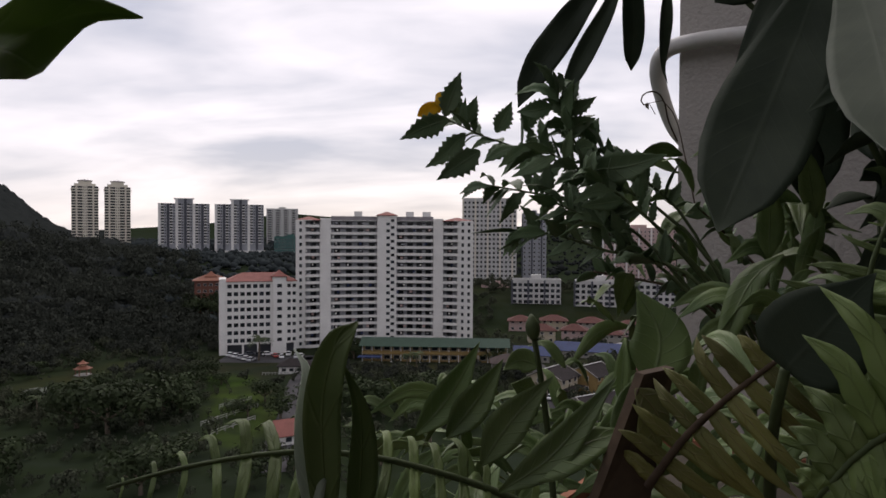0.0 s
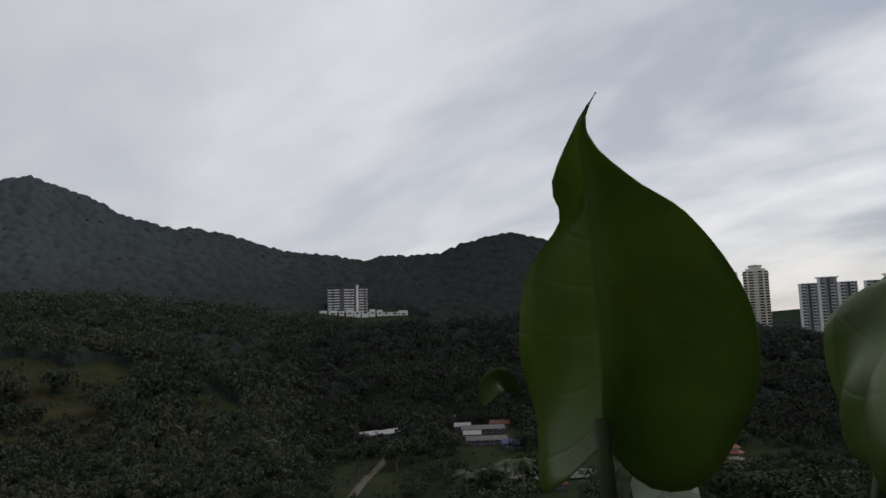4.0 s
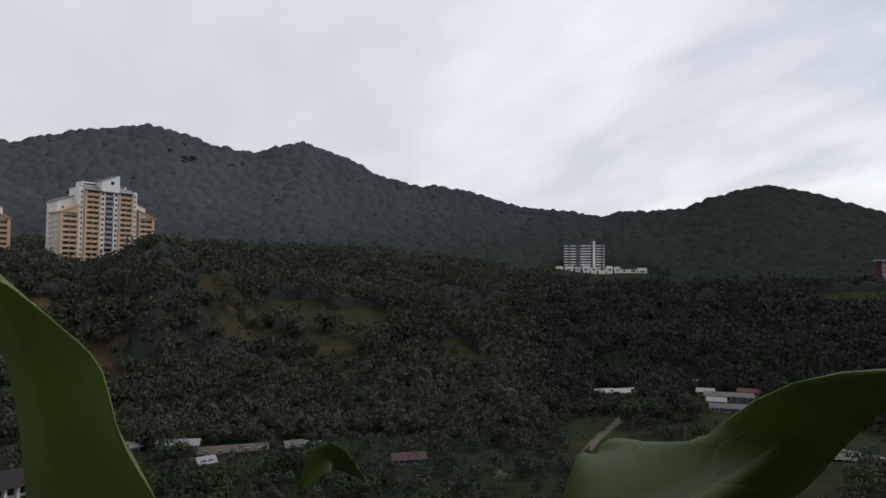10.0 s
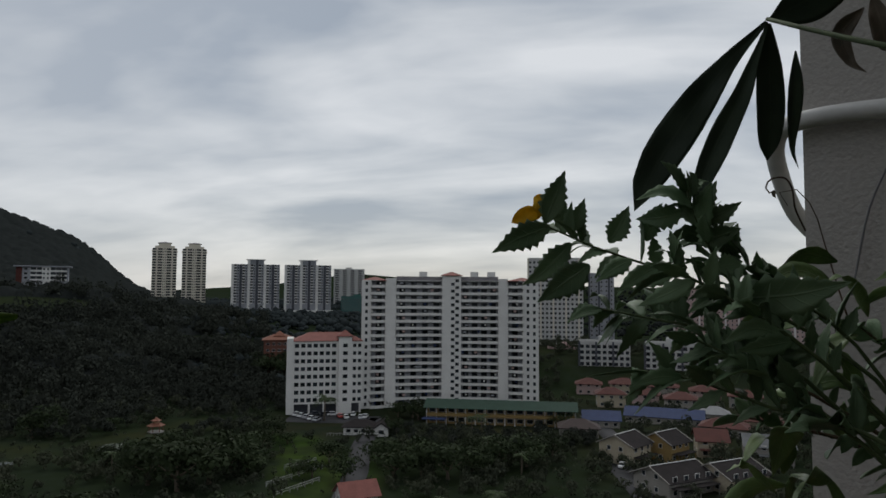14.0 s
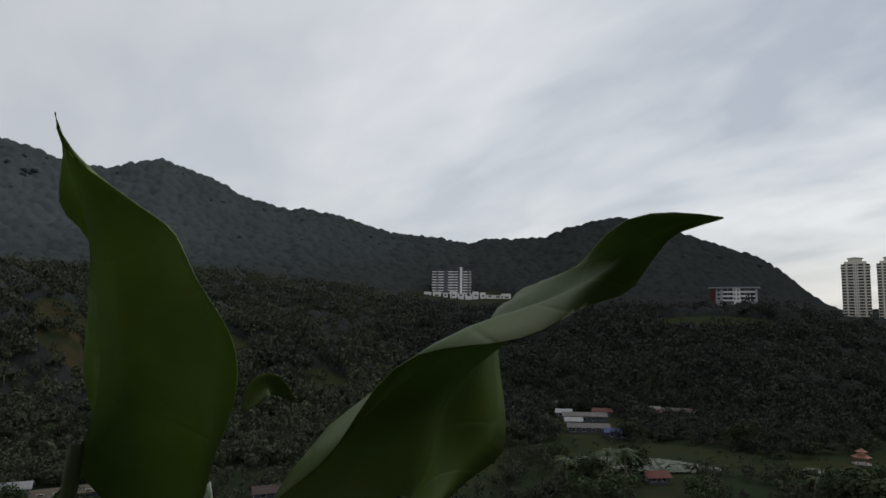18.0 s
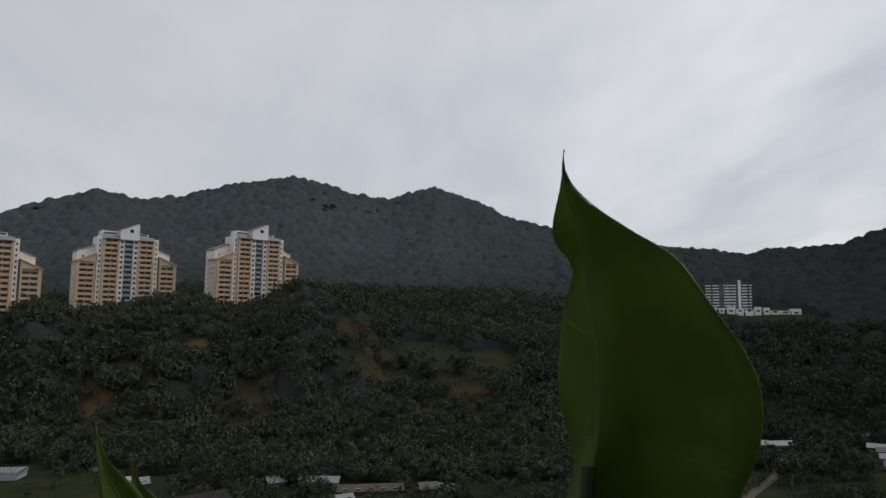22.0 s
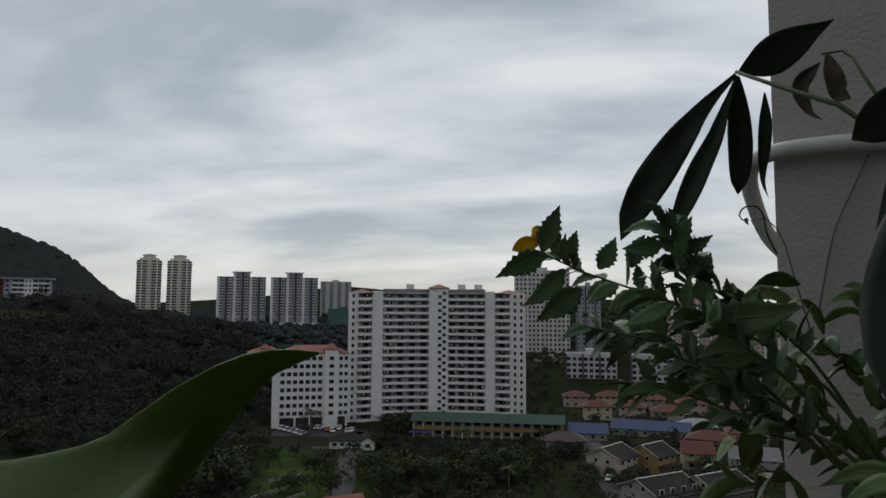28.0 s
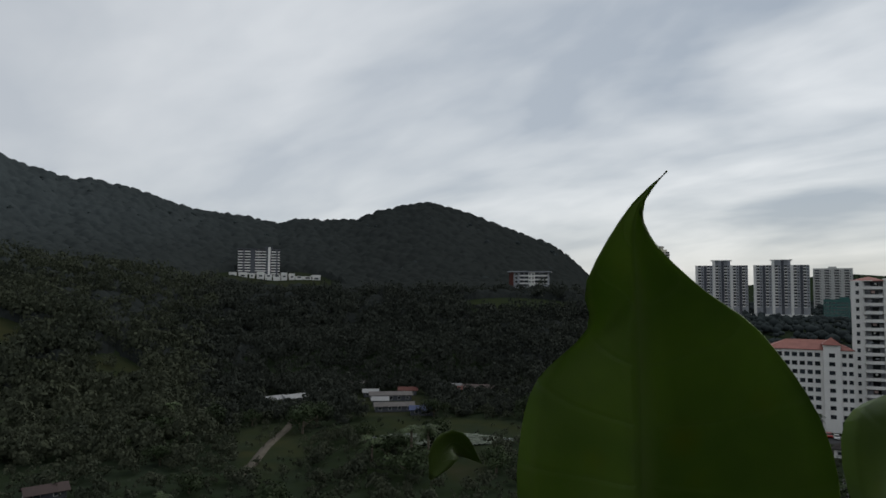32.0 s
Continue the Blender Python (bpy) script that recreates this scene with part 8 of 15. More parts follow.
leaf(shrub, [(0.002, 0.853, -0.010), (-0.021, 0.845, 0.001), (-0.043, 0.837, 0.002)], 0.0185, (-0.098, -0.197, 0.976), 'herb', profile='lance', teeth=0.16, n=12, m=2, fold=0.28, seed=472)
leaf(shrub, [(-0.004, 0.857, -0.009), (-0.024, 0.853, -0.011), (-0.044, 0.849, -0.025)], 0.0149, (-0.399, -0.153, 0.904), 'herb', profile='lance', teeth=0.16, n=12, m=2, fold=0.19, seed=7216)
leaf(shrub, [(-0.010, 0.860, -0.008), (-0.011, 0.862, 0.023), (-0.012, 0.864, 0.033)], 0.0165, (-0.216, -0.854, 0.473), 'herb', profile='lance', teeth=0.16, n=12, m=2, fold=0.14, seed=6331)
leaf(shrub, [(-0.016, 0.863, -0.006), (-0.019, 0.874, 0.013), (-0.022, 0.886, 0.020)], 0.0141, (0.290, -0.595, 0.750), 'herb', profile='lance', teeth=0.16, n=12, m=2, fold=0.19, seed=5700)
leaf(shrub, [(-0.022, 0.866, -0.005), (-0.022, 0.872, 0.010), (-0.021, 0.879, 0.022)], 0.0122, (0.177, -0.759, 0.627), 'herb', profile='lance', teeth=0.16, n=12, m=2, fold=0.26, seed=7575)
leaf(shrub, [(-0.028, 0.869, -0.003), (-0.032, 0.883, 0.019), (-0.036, 0.898, 0.026)], 0.0166, (0.446, -0.449, 0.774), 'herb', profile='lance', teeth=0.16, n=12, m=2, fold=0.25, seed=2824)
leaf(shrub, [(-0.034, 0.870, -0.002), (-0.048, 0.877, -0.016), (-0.063, 0.883, -0.040)], 0.0163, (0.574, -0.474, 0.668), 'herb', profile='lance', teeth=0.16, n=12, m=2, fold=0.17, seed=7261)
leaf(shrub, [(-0.040, 0.872, -0.001), (-0.048, 0.898, 0.010), (-0.057, 0.924, 0.003)], 0.0201, (0.076, -0.385, 0.920), 'herb', profile='lance', teeth=0.16, n=12, m=2, fold=0.42, seed=5152)
leaf(shrub, [(-0.046, 0.874, -0.000), (-0.060, 0.873, -0.006), (-0.074, 0.872, -0.027)], 0.0130, (-0.042, -0.019, 0.999), 'herb', profile='lance', teeth=0.16, n=12, m=2, fold=0.18, seed=5248)
leaf(shrub, [(-0.052, 0.875, 0.001), (-0.064, 0.897, -0.014), (-0.076, 0.918, -0.031)], 0.0201, (-0.624, -0.460, 0.631), 'herb', profile='lance', teeth=0.16, n=12, m=2, fold=0.22, seed=1556)
leaf(shrub, [(-0.058, 0.877, 0.002), (-0.065, 0.888, -0.008), (-0.073, 0.899, -0.016)], 0.0113, (-0.256, -0.105, 0.961), 'herb', profile='lance', teeth=0.16, n=12, m=2, fold=0.42, seed=2672)
leaf(shrub, [(-0.064, 0.878, 0.003), (-0.071, 0.901, -0.002), (-0.079, 0.924, -0.015)], 0.0177, (0.159, -0.207, 0.965), 'herb', profile='lance', teeth=0.16, n=12, m=2, fold=0.39, seed=1488)
leaf(shrub, [(-0.069, 0.880, 0.004), (-0.077, 0.894, 0.018), (-0.084, 0.908, 0.016)], 0.0126, (0.459, -0.280, 0.843), 'herb', profile='lance', teeth=0.16, n=12, m=2, fold=0.37, seed=2915)
leaf(shrub, [(-0.075, 0.882, 0.005), (-0.092, 0.873, 0.002), (-0.109, 0.864, -0.006)], 0.0139, (-0.047, -0.762, 0.646), 'herb', profile='lance', teeth=0.16, n=12, m=2, fold=0.35, seed=2579)
leaf(shrub, [(-0.081, 0.883, 0.006), (-0.093, 0.896, 0.002), (-0.105, 0.910, -0.009)], 0.0135, (-0.574, -0.766, 0.291), 'herb', profile='lance', teeth=0.16, n=12, m=2, fold=0.43, seed=4419)
leaf(shrub, [(0.081, 0.781, -0.039), (0.081, 0.773, -0.026), (0.081, 0.765, -0.015)], 0.0114, (-0.707, -0.626, 0.330), 'herb', profile='lance', teeth=0.16, n=12, m=2, fold=0.12, seed=9289)
leaf(shrub, [(0.076, 0.781, -0.034), (0.083, 0.791, -0.012), (0.090, 0.800, -0.000)], 0.0164, (-0.823, 0.018, 0.567), 'herb', profile='lance', teeth=0.16, n=12, m=2, fold=0.44, seed=2819)
leaf(shrub, [(0.070, 0.782, -0.030), (0.054, 0.803, -0.026), (0.038, 0.824, -0.032)], 0.0194, (-0.675, -0.719, 0.164), 'herb', profile='lance', teeth=0.16, n=12, m=2, fold=0.19, seed=9629)
leaf(shrub, [(0.065, 0.782, -0.025), (0.051, 0.792, -0.026), (0.037, 0.803, -0.026)], 0.0126, (-0.586, -0.810, 0.027), 'herb', profile='lance', teeth=0.16, n=12, m=2, fold=0.21, seed=4624)
leaf(shrub, [(0.060, 0.782, -0.021), (0.042, 0.799, -0.013), (0.023, 0.815, -0.016)], 0.0179, (-0.580, -0.742, 0.338), 'herb', profile='lance', teeth=0.16, n=12, m=2, fold=0.17, seed=2336)
leaf(shrub, [(0.055, 0.783, -0.016), (0.031, 0.778, -0.020), (0.008, 0.773, -0.023)], 0.0173, (-0.301, -0.951, -0.065), 'herb', profile='lance', teeth=0.16, n=12, m=2, fold=0.25, seed=3941)
leaf(shrub, [(0.049, 0.783, -0.012), (0.027, 0.788, -0.007), (0.004, 0.793, -0.020)], 0.0168, (-0.371, -0.929, 0.000), 'herb', profile='lance', teeth=0.16, n=12, m=2, fold=0.30, seed=3392)
leaf(shrub, [(0.044, 0.784, -0.007), (0.042, 0.800, 0.003), (0.040, 0.817, 0.008)], 0.0139, (0.427, -0.510, 0.747), 'herb', profile='lance', teeth=0.16, n=12, m=2, fold=0.43, seed=3308)
leaf(shrub, [(0.040, 0.785, -0.004), (0.032, 0.776, 0.010), (0.024, 0.766, 0.013)], 0.0119, (-0.778, -0.012, 0.628), 'herb', profile='lance', teeth=0.16, n=12, m=2, fold=0.10, seed=2146)
leaf(shrub, [(0.037, 0.787, -0.002), (0.040, 0.793, 0.012), (0.044, 0.798, 0.028)], 0.0131, (-0.459, 0.341, 0.820), 'herb', profile='lance', teeth=0.16, n=12, m=2, fold=0.20, seed=3296)
leaf(shrub, [(0.033, 0.788, 0.001), (0.017, 0.776, 0.012), (0.001, 0.764, 0.007)], 0.0150, (-0.740, -0.667, -0.080), 'herb', profile='lance', teeth=0.16, n=12, m=2, fold=0.23, seed=4914)
leaf(shrub, [(0.029, 0.790, 0.004), (0.022, 0.812, 0.006), (0.015, 0.834, -0.005)], 0.0166, (0.407, -0.883, 0.233), 'herb', profile='lance', teeth=0.16, n=12, m=2, fold=0.25, seed=1595)
leaf(shrub, [(0.026, 0.792, 0.006), (0.012, 0.782, 0.011), (-0.001, 0.772, 0.003)], 0.0120, (-0.517, -0.049, 0.855), 'herb', profile='lance', teeth=0.16, n=12, m=2, fold=0.38, seed=6142)
leaf(shrub, [(0.022, 0.794, 0.009), (0.027, 0.799, 0.031), (0.031, 0.804, 0.036)], 0.0122, (-0.262, -0.780, 0.568), 'herb', profile='lance', teeth=0.16, n=12, m=2, fold=0.35, seed=5342)
leaf(shrub, [(0.018, 0.795, 0.012), (0.021, 0.809, 0.024), (0.024, 0.823, 0.035)], 0.0143, (-0.874, -0.228, 0.429), 'herb', profile='lance', teeth=0.16, n=12, m=2, fold=0.11, seed=1631)
leaf(shrub, [(0.015, 0.797, 0.014), (0.010, 0.787, 0.028), (0.004, 0.776, 0.040)], 0.0138, (0.319, -0.743, 0.588), 'herb', profile='lance', teeth=0.16, n=12, m=2, fold=0.17, seed=6993)
leaf(shrub, [(0.011, 0.799, 0.017), (-0.005, 0.792, 0.022), (-0.022, 0.786, 0.015)], 0.0127, (-0.495, -0.856, -0.147), 'herb', profile='lance', teeth=0.16, n=12, m=2, fold=0.40, seed=5720)
leaf(shrub, [(0.007, 0.801, 0.020), (0.007, 0.805, 0.036), (0.006, 0.810, 0.048)], 0.0120, (-0.809, 0.147, 0.569), 'herb', profile='lance', teeth=0.16, n=12, m=2, fold=0.38, seed=4131)
leaf(shrub, [(0.003, 0.803, 0.023), (0.003, 0.822, 0.030), (0.002, 0.841, 0.026)], 0.0141, (-0.506, -0.415, 0.756), 'herb', profile='lance', teeth=0.16, n=12, m=2, fold=0.17, seed=5860)
leaf(shrub, [(-0.001, 0.806, 0.025), (0.002, 0.804, 0.046), (0.005, 0.802, 0.058)], 0.0138, (0.027, -0.915, 0.402), 'herb', profile='lance', teeth=0.16, n=12, m=2, fold=0.36, seed=3410)
leaf(shrub, [(-0.005, 0.808, 0.028), (-0.012, 0.798, 0.041), (-0.019, 0.789, 0.050)], 0.0129, (-0.880, -0.297, 0.369), 'herb', profile='lance', teeth=0.16, n=12, m=2, fold=0.40, seed=5008)
leaf(shrub, [(-0.010, 0.811, 0.031), (-0.033, 0.813, 0.019), (-0.056, 0.816, 0.009)], 0.0177, (-0.227, -0.934, 0.276), 'herb', profile='lance', teeth=0.16, n=12, m=2, fold=0.14, seed=2112)
leaf(shrub, [(-0.014, 0.813, 0.034), (-0.031, 0.809, 0.041), (-0.048, 0.804, 0.042)], 0.0132, (-0.828, -0.558, -0.055), 'herb', profile='lance', teeth=0.16, n=12, m=2, fold=0.35, seed=5831)
leaf(shrub, [(-0.018, 0.816, 0.037), (-0.040, 0.827, 0.031), (-0.061, 0.837, 0.014)], 0.0182, (0.097, 0.196, 0.976), 'herb', profile='lance', teeth=0.16, n=12, m=2, fold=0.22, seed=4464)
leaf(shrub, [(-0.023, 0.818, 0.039), (-0.023, 0.829, 0.064), (-0.023, 0.839, 0.075)], 0.0166, (0.479, -0.532, 0.698), 'herb', profile='lance', teeth=0.16, n=12, m=2, fold=0.39, seed=6758)
leaf(shrub, [(-0.027, 0.821, 0.042), (-0.020, 0.826, 0.060), (-0.014, 0.831, 0.074)], 0.0144, (-0.771, 0.024, 0.637), 'herb', profile='lance', teeth=0.16, n=12, m=2, fold=0.22, seed=5914)
leaf(shrub, [(-0.031, 0.824, 0.045), (-0.050, 0.832, 0.035), (-0.068, 0.841, 0.021)], 0.0160, (-0.081, -0.996, -0.041), 'herb', profile='lance', teeth=0.16, n=12, m=2, fold=0.27, seed=6477)
leaf(shrub, [(0.088, 0.762, -0.081), (0.091, 0.768, -0.059), (0.093, 0.774, -0.044)], 0.0159, (0.165, -0.812, 0.560), 'herb', profile='lance', teeth=0.16, n=12, m=2, fold=0.34, seed=7458)
leaf(shrub, [(0.079, 0.766, -0.078), (0.055, 0.756, -0.074), (0.031, 0.745, -0.078)], 0.0192, (-0.883, -0.467, -0.050), 'herb', profile='lance', teeth=0.16, n=12, m=2, fold=0.13, seed=1315)
leaf(shrub, [(0.071, 0.770, -0.076), (0.062, 0.795, -0.063), (0.053, 0.819, -0.070)], 0.0192, (0.408, -0.342, 0.846), 'herb', profile='lance', teeth=0.16, n=12, m=2, fold=0.12, seed=810)
leaf(shrub, [(0.062, 0.775, -0.074), (0.059, 0.794, -0.078), (0.055, 0.814, -0.081)], 0.0145, (0.298, -0.352, 0.888), 'herb', profile='lance', teeth=0.16, n=12, m=2, fold=0.32, seed=5625)
leaf(shrub, [(0.054, 0.779, -0.071), (0.044, 0.775, -0.051), (0.035, 0.771, -0.048)], 0.0126, (0.173, -0.722, 0.669), 'herb', profile='lance', teeth=0.16, n=12, m=2, fold=0.34, seed=4170)
leaf(shrub, [(0.045, 0.783, -0.069), (0.035, 0.778, -0.043), (0.024, 0.774, -0.028)], 0.0191, (-0.898, -0.172, 0.405), 'herb', profile='lance', teeth=0.16, n=12, m=2, fold=0.45, seed=8092)
leaf(shrub, [(0.038, 0.787, -0.067), (0.025, 0.794, -0.073), (0.013, 0.800, -0.084)], 0.0113, (-0.462, -0.488, 0.740), 'herb', profile='lance', teeth=0.16, n=12, m=2, fold=0.21, seed=8195)
leaf(shrub, [(0.031, 0.792, -0.064), (0.028, 0.795, -0.041), (0.026, 0.798, -0.023)], 0.0169, (0.319, -0.695, 0.644), 'herb', profile='lance', teeth=0.16, n=12, m=2, fold=0.23, seed=3954)
leaf(shrub, [(0.023, 0.796, -0.062), (0.020, 0.812, -0.057), (0.016, 0.827, -0.060)], 0.0117, (0.317, -0.386, 0.866), 'herb', profile='lance', teeth=0.16, n=12, m=2, fold=0.35, seed=4148)
leaf(shrub, [(0.016, 0.801, -0.059), (0.003, 0.797, -0.040), (-0.010, 0.793, -0.040)], 0.0131, (-0.883, -0.457, 0.111), 'herb', profile='lance', teeth=0.16, n=12, m=2, fold=0.32, seed=3973)
leaf(shrub, [(0.009, 0.805, -0.057), (-0.006, 0.805, -0.067), (-0.020, 0.805, -0.074)], 0.0117, (-0.264, -0.791, 0.552), 'herb', profile='lance', teeth=0.16, n=12, m=2, fold=0.30, seed=4345)
leaf(shrub, [(0.002, 0.810, -0.054), (-0.012, 0.795, -0.044), (-0.027, 0.781, -0.035)], 0.0171, (-0.663, 0.047, 0.747), 'herb', profile='lance', teeth=0.16, n=12, m=2, fold=0.28, seed=5663)
leaf(shrub, [(-0.005, 0.814, -0.052), (-0.002, 0.822, -0.036), (0.001, 0.829, -0.024)], 0.0130, (0.542, -0.309, 0.781), 'herb', profile='lance', teeth=0.16, n=12, m=2, fold=0.29, seed=6389)
leaf(shrub, [(-0.012, 0.818, -0.050), (-0.036, 0.816, -0.056), (-0.060, 0.814, -0.080)], 0.0191, (-0.463, -0.079, 0.883), 'herb', profile='lance', teeth=0.16, n=12, m=2, fold=0.11, seed=2515)
leaf(shrub, [(-0.018, 0.822, -0.050), (-0.039, 0.817, -0.049), (-0.061, 0.812, -0.056)], 0.0156, (-0.168, -0.978, 0.122), 'herb', profile='lance', teeth=0.16, n=12, m=2, fold=0.22, seed=8574)
leaf(shrub, [(-0.025, 0.826, -0.049), (-0.035, 0.823, -0.031), (-0.046, 0.821, -0.020)], 0.0145, (-0.209, -0.896, 0.391), 'herb', profile='lance', teeth=0.16, n=12, m=2, fold=0.35, seed=6425)
leaf(shrub, [(-0.031, 0.829, -0.048), (-0.051, 0.824, -0.059), (-0.070, 0.819, -0.069)], 0.0155, (-0.796, 0.225, 0.562), 'herb', profile='lance', teeth=0.16, n=12, m=2, fold=0.17, seed=7233)
leaf(shrub, [(-0.038, 0.833, -0.048), (-0.050, 0.832, -0.055), (-0.063, 0.832, -0.076)], 0.0127, (0.370, -0.412, 0.833), 'herb', profile='lance', teeth=0.16, n=12, m=2, fold=0.32, seed=8846)
leaf(shrub, [(-0.044, 0.837, -0.047), (-0.071, 0.830, -0.048), (-0.097, 0.822, -0.050)], 0.0199, (-0.429, 0.099, 0.898), 'herb', profile='lance', teeth=0.16, n=12, m=2, fold=0.15, seed=4851)
leaf(shrub, [(-0.050, 0.841, -0.046), (-0.050, 0.863, -0.059), (-0.051, 0.885, -0.077)], 0.0181, (0.456, -0.563, 0.689), 'herb', profile='lance', teeth=0.16, n=12, m=2, fold=0.33, seed=5684)
leaf(shrub, [(0.124, 0.854, -0.017), (0.131, 0.855, -0.004), (0.138, 0.857, 0.010)], 0.0124, (-0.332, -0.786, 0.521), 'herb', profile='lance', teeth=0.16, n=12, m=2, fold=0.30, seed=954)
leaf(shrub, [(0.118, 0.855, -0.012), (0.126, 0.851, 0.013), (0.134, 0.846, 0.033)], 0.0196, (-0.511, 0.174, 0.841), 'herb', profile='lance', teeth=0.16, n=12, m=2, fold=0.33, seed=3975)
leaf(shrub, [(0.112, 0.857, -0.006), (0.112, 0.863, 0.016), (0.112, 0.869, 0.020)], 0.0116, (-0.708, -0.502, 0.497), 'herb', profile='lance', teeth=0.16, n=12, m=2, fold=0.34, seed=204)
leaf(shrub, [(0.106, 0.858, -0.001), (0.103, 0.877, 0.004), (0.099, 0.895, 0.008)], 0.0143, (-0.761, -0.477, 0.440), 'herb', profile='lance', teeth=0.16, n=12, m=2, fold=0.17, seed=4041)
leaf(shrub, [(0.100, 0.860, 0.005), (0.100, 0.851, 0.024), (0.100, 0.842, 0.036)], 0.0146, (-0.776, -0.466, 0.425), 'herb', profile='lance', teeth=0.16, n=12, m=2, fold=0.41, seed=5078)
leaf(shrub, [(0.094, 0.862, 0.010), (0.090, 0.850, 0.025), (0.085, 0.839, 0.028)], 0.0119, (-0.744, -0.100, 0.660), 'herb', profile='lance', teeth=0.16, n=12, m=2, fold=0.45, seed=9799)
leaf(shrub, [(0.088, 0.863, 0.015), (0.091, 0.869, 0.030), (0.093, 0.875, 0.047)], 0.0138, (0.336, -0.743, 0.579), 'herb', profile='lance', teeth=0.16, n=12, m=2, fold=0.29, seed=2841)
leaf(shrub, [(0.083, 0.865, 0.020), (0.059, 0.859, 0.032), (0.036, 0.853, 0.023)], 0.0179, (-0.103, -0.417, 0.903), 'herb', profile='lance', teeth=0.16, n=12, m=2, fold=0.38, seed=5273)
leaf(shrub, [(0.079, 0.867, 0.023), (0.059, 0.856, 0.041), (0.040, 0.844, 0.043)], 0.0187, (-0.909, -0.403, 0.104), 'herb', profile='lance', teeth=0.16, n=12, m=2, fold=0.11, seed=2618)
leaf(shrub, [(0.074, 0.869, 0.026), (0.068, 0.860, 0.043), (0.061, 0.851, 0.043)], 0.0108, (-0.394, -0.914, 0.094), 'herb', profile='lance', teeth=0.16, n=12, m=2, fold=0.10, seed=8711)
leaf(shrub, [(0.070, 0.871, 0.030), (0.075, 0.891, 0.046), (0.080, 0.912, 0.055)], 0.0190, (0.445, -0.681, 0.582), 'herb', profile='lance', teeth=0.16, n=12, m=2, fold=0.10, seed=9967)
leaf(shrub, [(0.066, 0.873, 0.033), (0.054, 0.858, 0.038), (0.042, 0.844, 0.045)], 0.0147, (0.103, -0.417, 0.903), 'herb', profile='lance', teeth=0.16, n=12, m=2, fold=0.14, seed=4829)
leaf(shrub, [(0.061, 0.875, 0.036), (0.059, 0.867, 0.046), (0.056, 0.859, 0.058)], 0.0110, (-0.192, -0.959, 0.210), 'herb', profile='lance', teeth=0.16, n=12, m=2, fold=0.15, seed=9785)
leaf(shrub, [(0.057, 0.877, 0.039), (0.042, 0.864, 0.060), (0.028, 0.852, 0.070)], 0.0191, (0.235, -0.661, 0.713), 'herb', profile='lance', teeth=0.16, n=12, m=2, fold=0.26, seed=1405)
leaf(shrub, [(0.053, 0.879, 0.043), (0.053, 0.903, 0.049), (0.054, 0.927, 0.043)], 0.0175, (0.454, -0.589, 0.669), 'herb', profile='lance', teeth=0.16, n=12, m=2, fold=0.44, seed=3795)
leaf(shrub, [(0.048, 0.881, 0.046), (0.033, 0.870, 0.061), (0.019, 0.860, 0.064)], 0.0156, (-0.698, -0.716, 0.014), 'herb', profile='lance', teeth=0.16, n=12, m=2, fold=0.15, seed=5164)
leaf(shrub, [(0.044, 0.882, 0.049), (0.035, 0.863, 0.068), (0.026, 0.844, 0.072)], 0.0187, (-0.478, -0.027, 0.878), 'herb', profile='lance', teeth=0.16, n=12, m=2, fold=0.28, seed=8478)
leaf(shrub, [(0.041, 0.884, 0.052), (0.049, 0.896, 0.074), (0.057, 0.908, 0.088)], 0.0184, (0.563, -0.634, 0.530), 'herb', profile='lance', teeth=0.16, n=12, m=2, fold=0.14, seed=119)
leaf(shrub, [(0.039, 0.885, 0.056), (0.027, 0.869, 0.074), (0.016, 0.854, 0.078)], 0.0172, (-0.877, -0.434, 0.207), 'herb', profile='lance', teeth=0.16, n=12, m=2, fold=0.28, seed=1679)
leaf(shrub, [(0.036, 0.887, 0.059), (0.026, 0.878, 0.076), (0.017, 0.870, 0.083)], 0.0137, (0.148, -0.206, 0.967), 'herb', profile='lance', teeth=0.16, n=12, m=2, fold=0.27, seed=3882)
leaf(shrub, [(0.033, 0.888, 0.062), (0.013, 0.895, 0.069), (-0.007, 0.902, 0.064)], 0.0152, (-0.261, -0.668, 0.697), 'herb', profile='lance', teeth=0.16, n=12, m=2, fold=0.42, seed=6358)
leaf(shrub, [(0.030, 0.889, 0.065), (0.026, 0.910, 0.078), (0.023, 0.931, 0.071)], 0.0156, (0.533, -0.733, 0.423), 'herb', profile='lance', teeth=0.16, n=12, m=2, fold=0.27, seed=3694)
leaf(shrub, [(0.027, 0.891, 0.069), (0.004, 0.881, 0.076), (-0.019, 0.871, 0.069)], 0.0180, (-0.488, -0.863, -0.127), 'herb', profile='lance', teeth=0.16, n=12, m=2, fold=0.26, seed=4149)
leaf(shrub, [(0.024, 0.892, 0.072), (0.007, 0.881, 0.097), (-0.010, 0.870, 0.102)], 0.0197, (-0.278, 0.091, 0.956), 'herb', profile='lance', teeth=0.16, n=12, m=2, fold=0.33, seed=9467)
leaf(shrub, [(0.021, 0.893, 0.075), (0.013, 0.911, 0.084), (0.005, 0.929, 0.082)], 0.0146, (0.066, -0.400, 0.914), 'herb', profile='lance', teeth=0.16, n=12, m=2, fold=0.29, seed=1805)
leaf(shrub, [(0.089, 0.770, -0.084), (0.079, 0.757, -0.070), (0.068, 0.743, -0.071)], 0.0137, (-0.842, -0.532, 0.089), 'herb', profile='lance', teeth=0.16, n=12, m=2, fold=0.37, seed=7428)
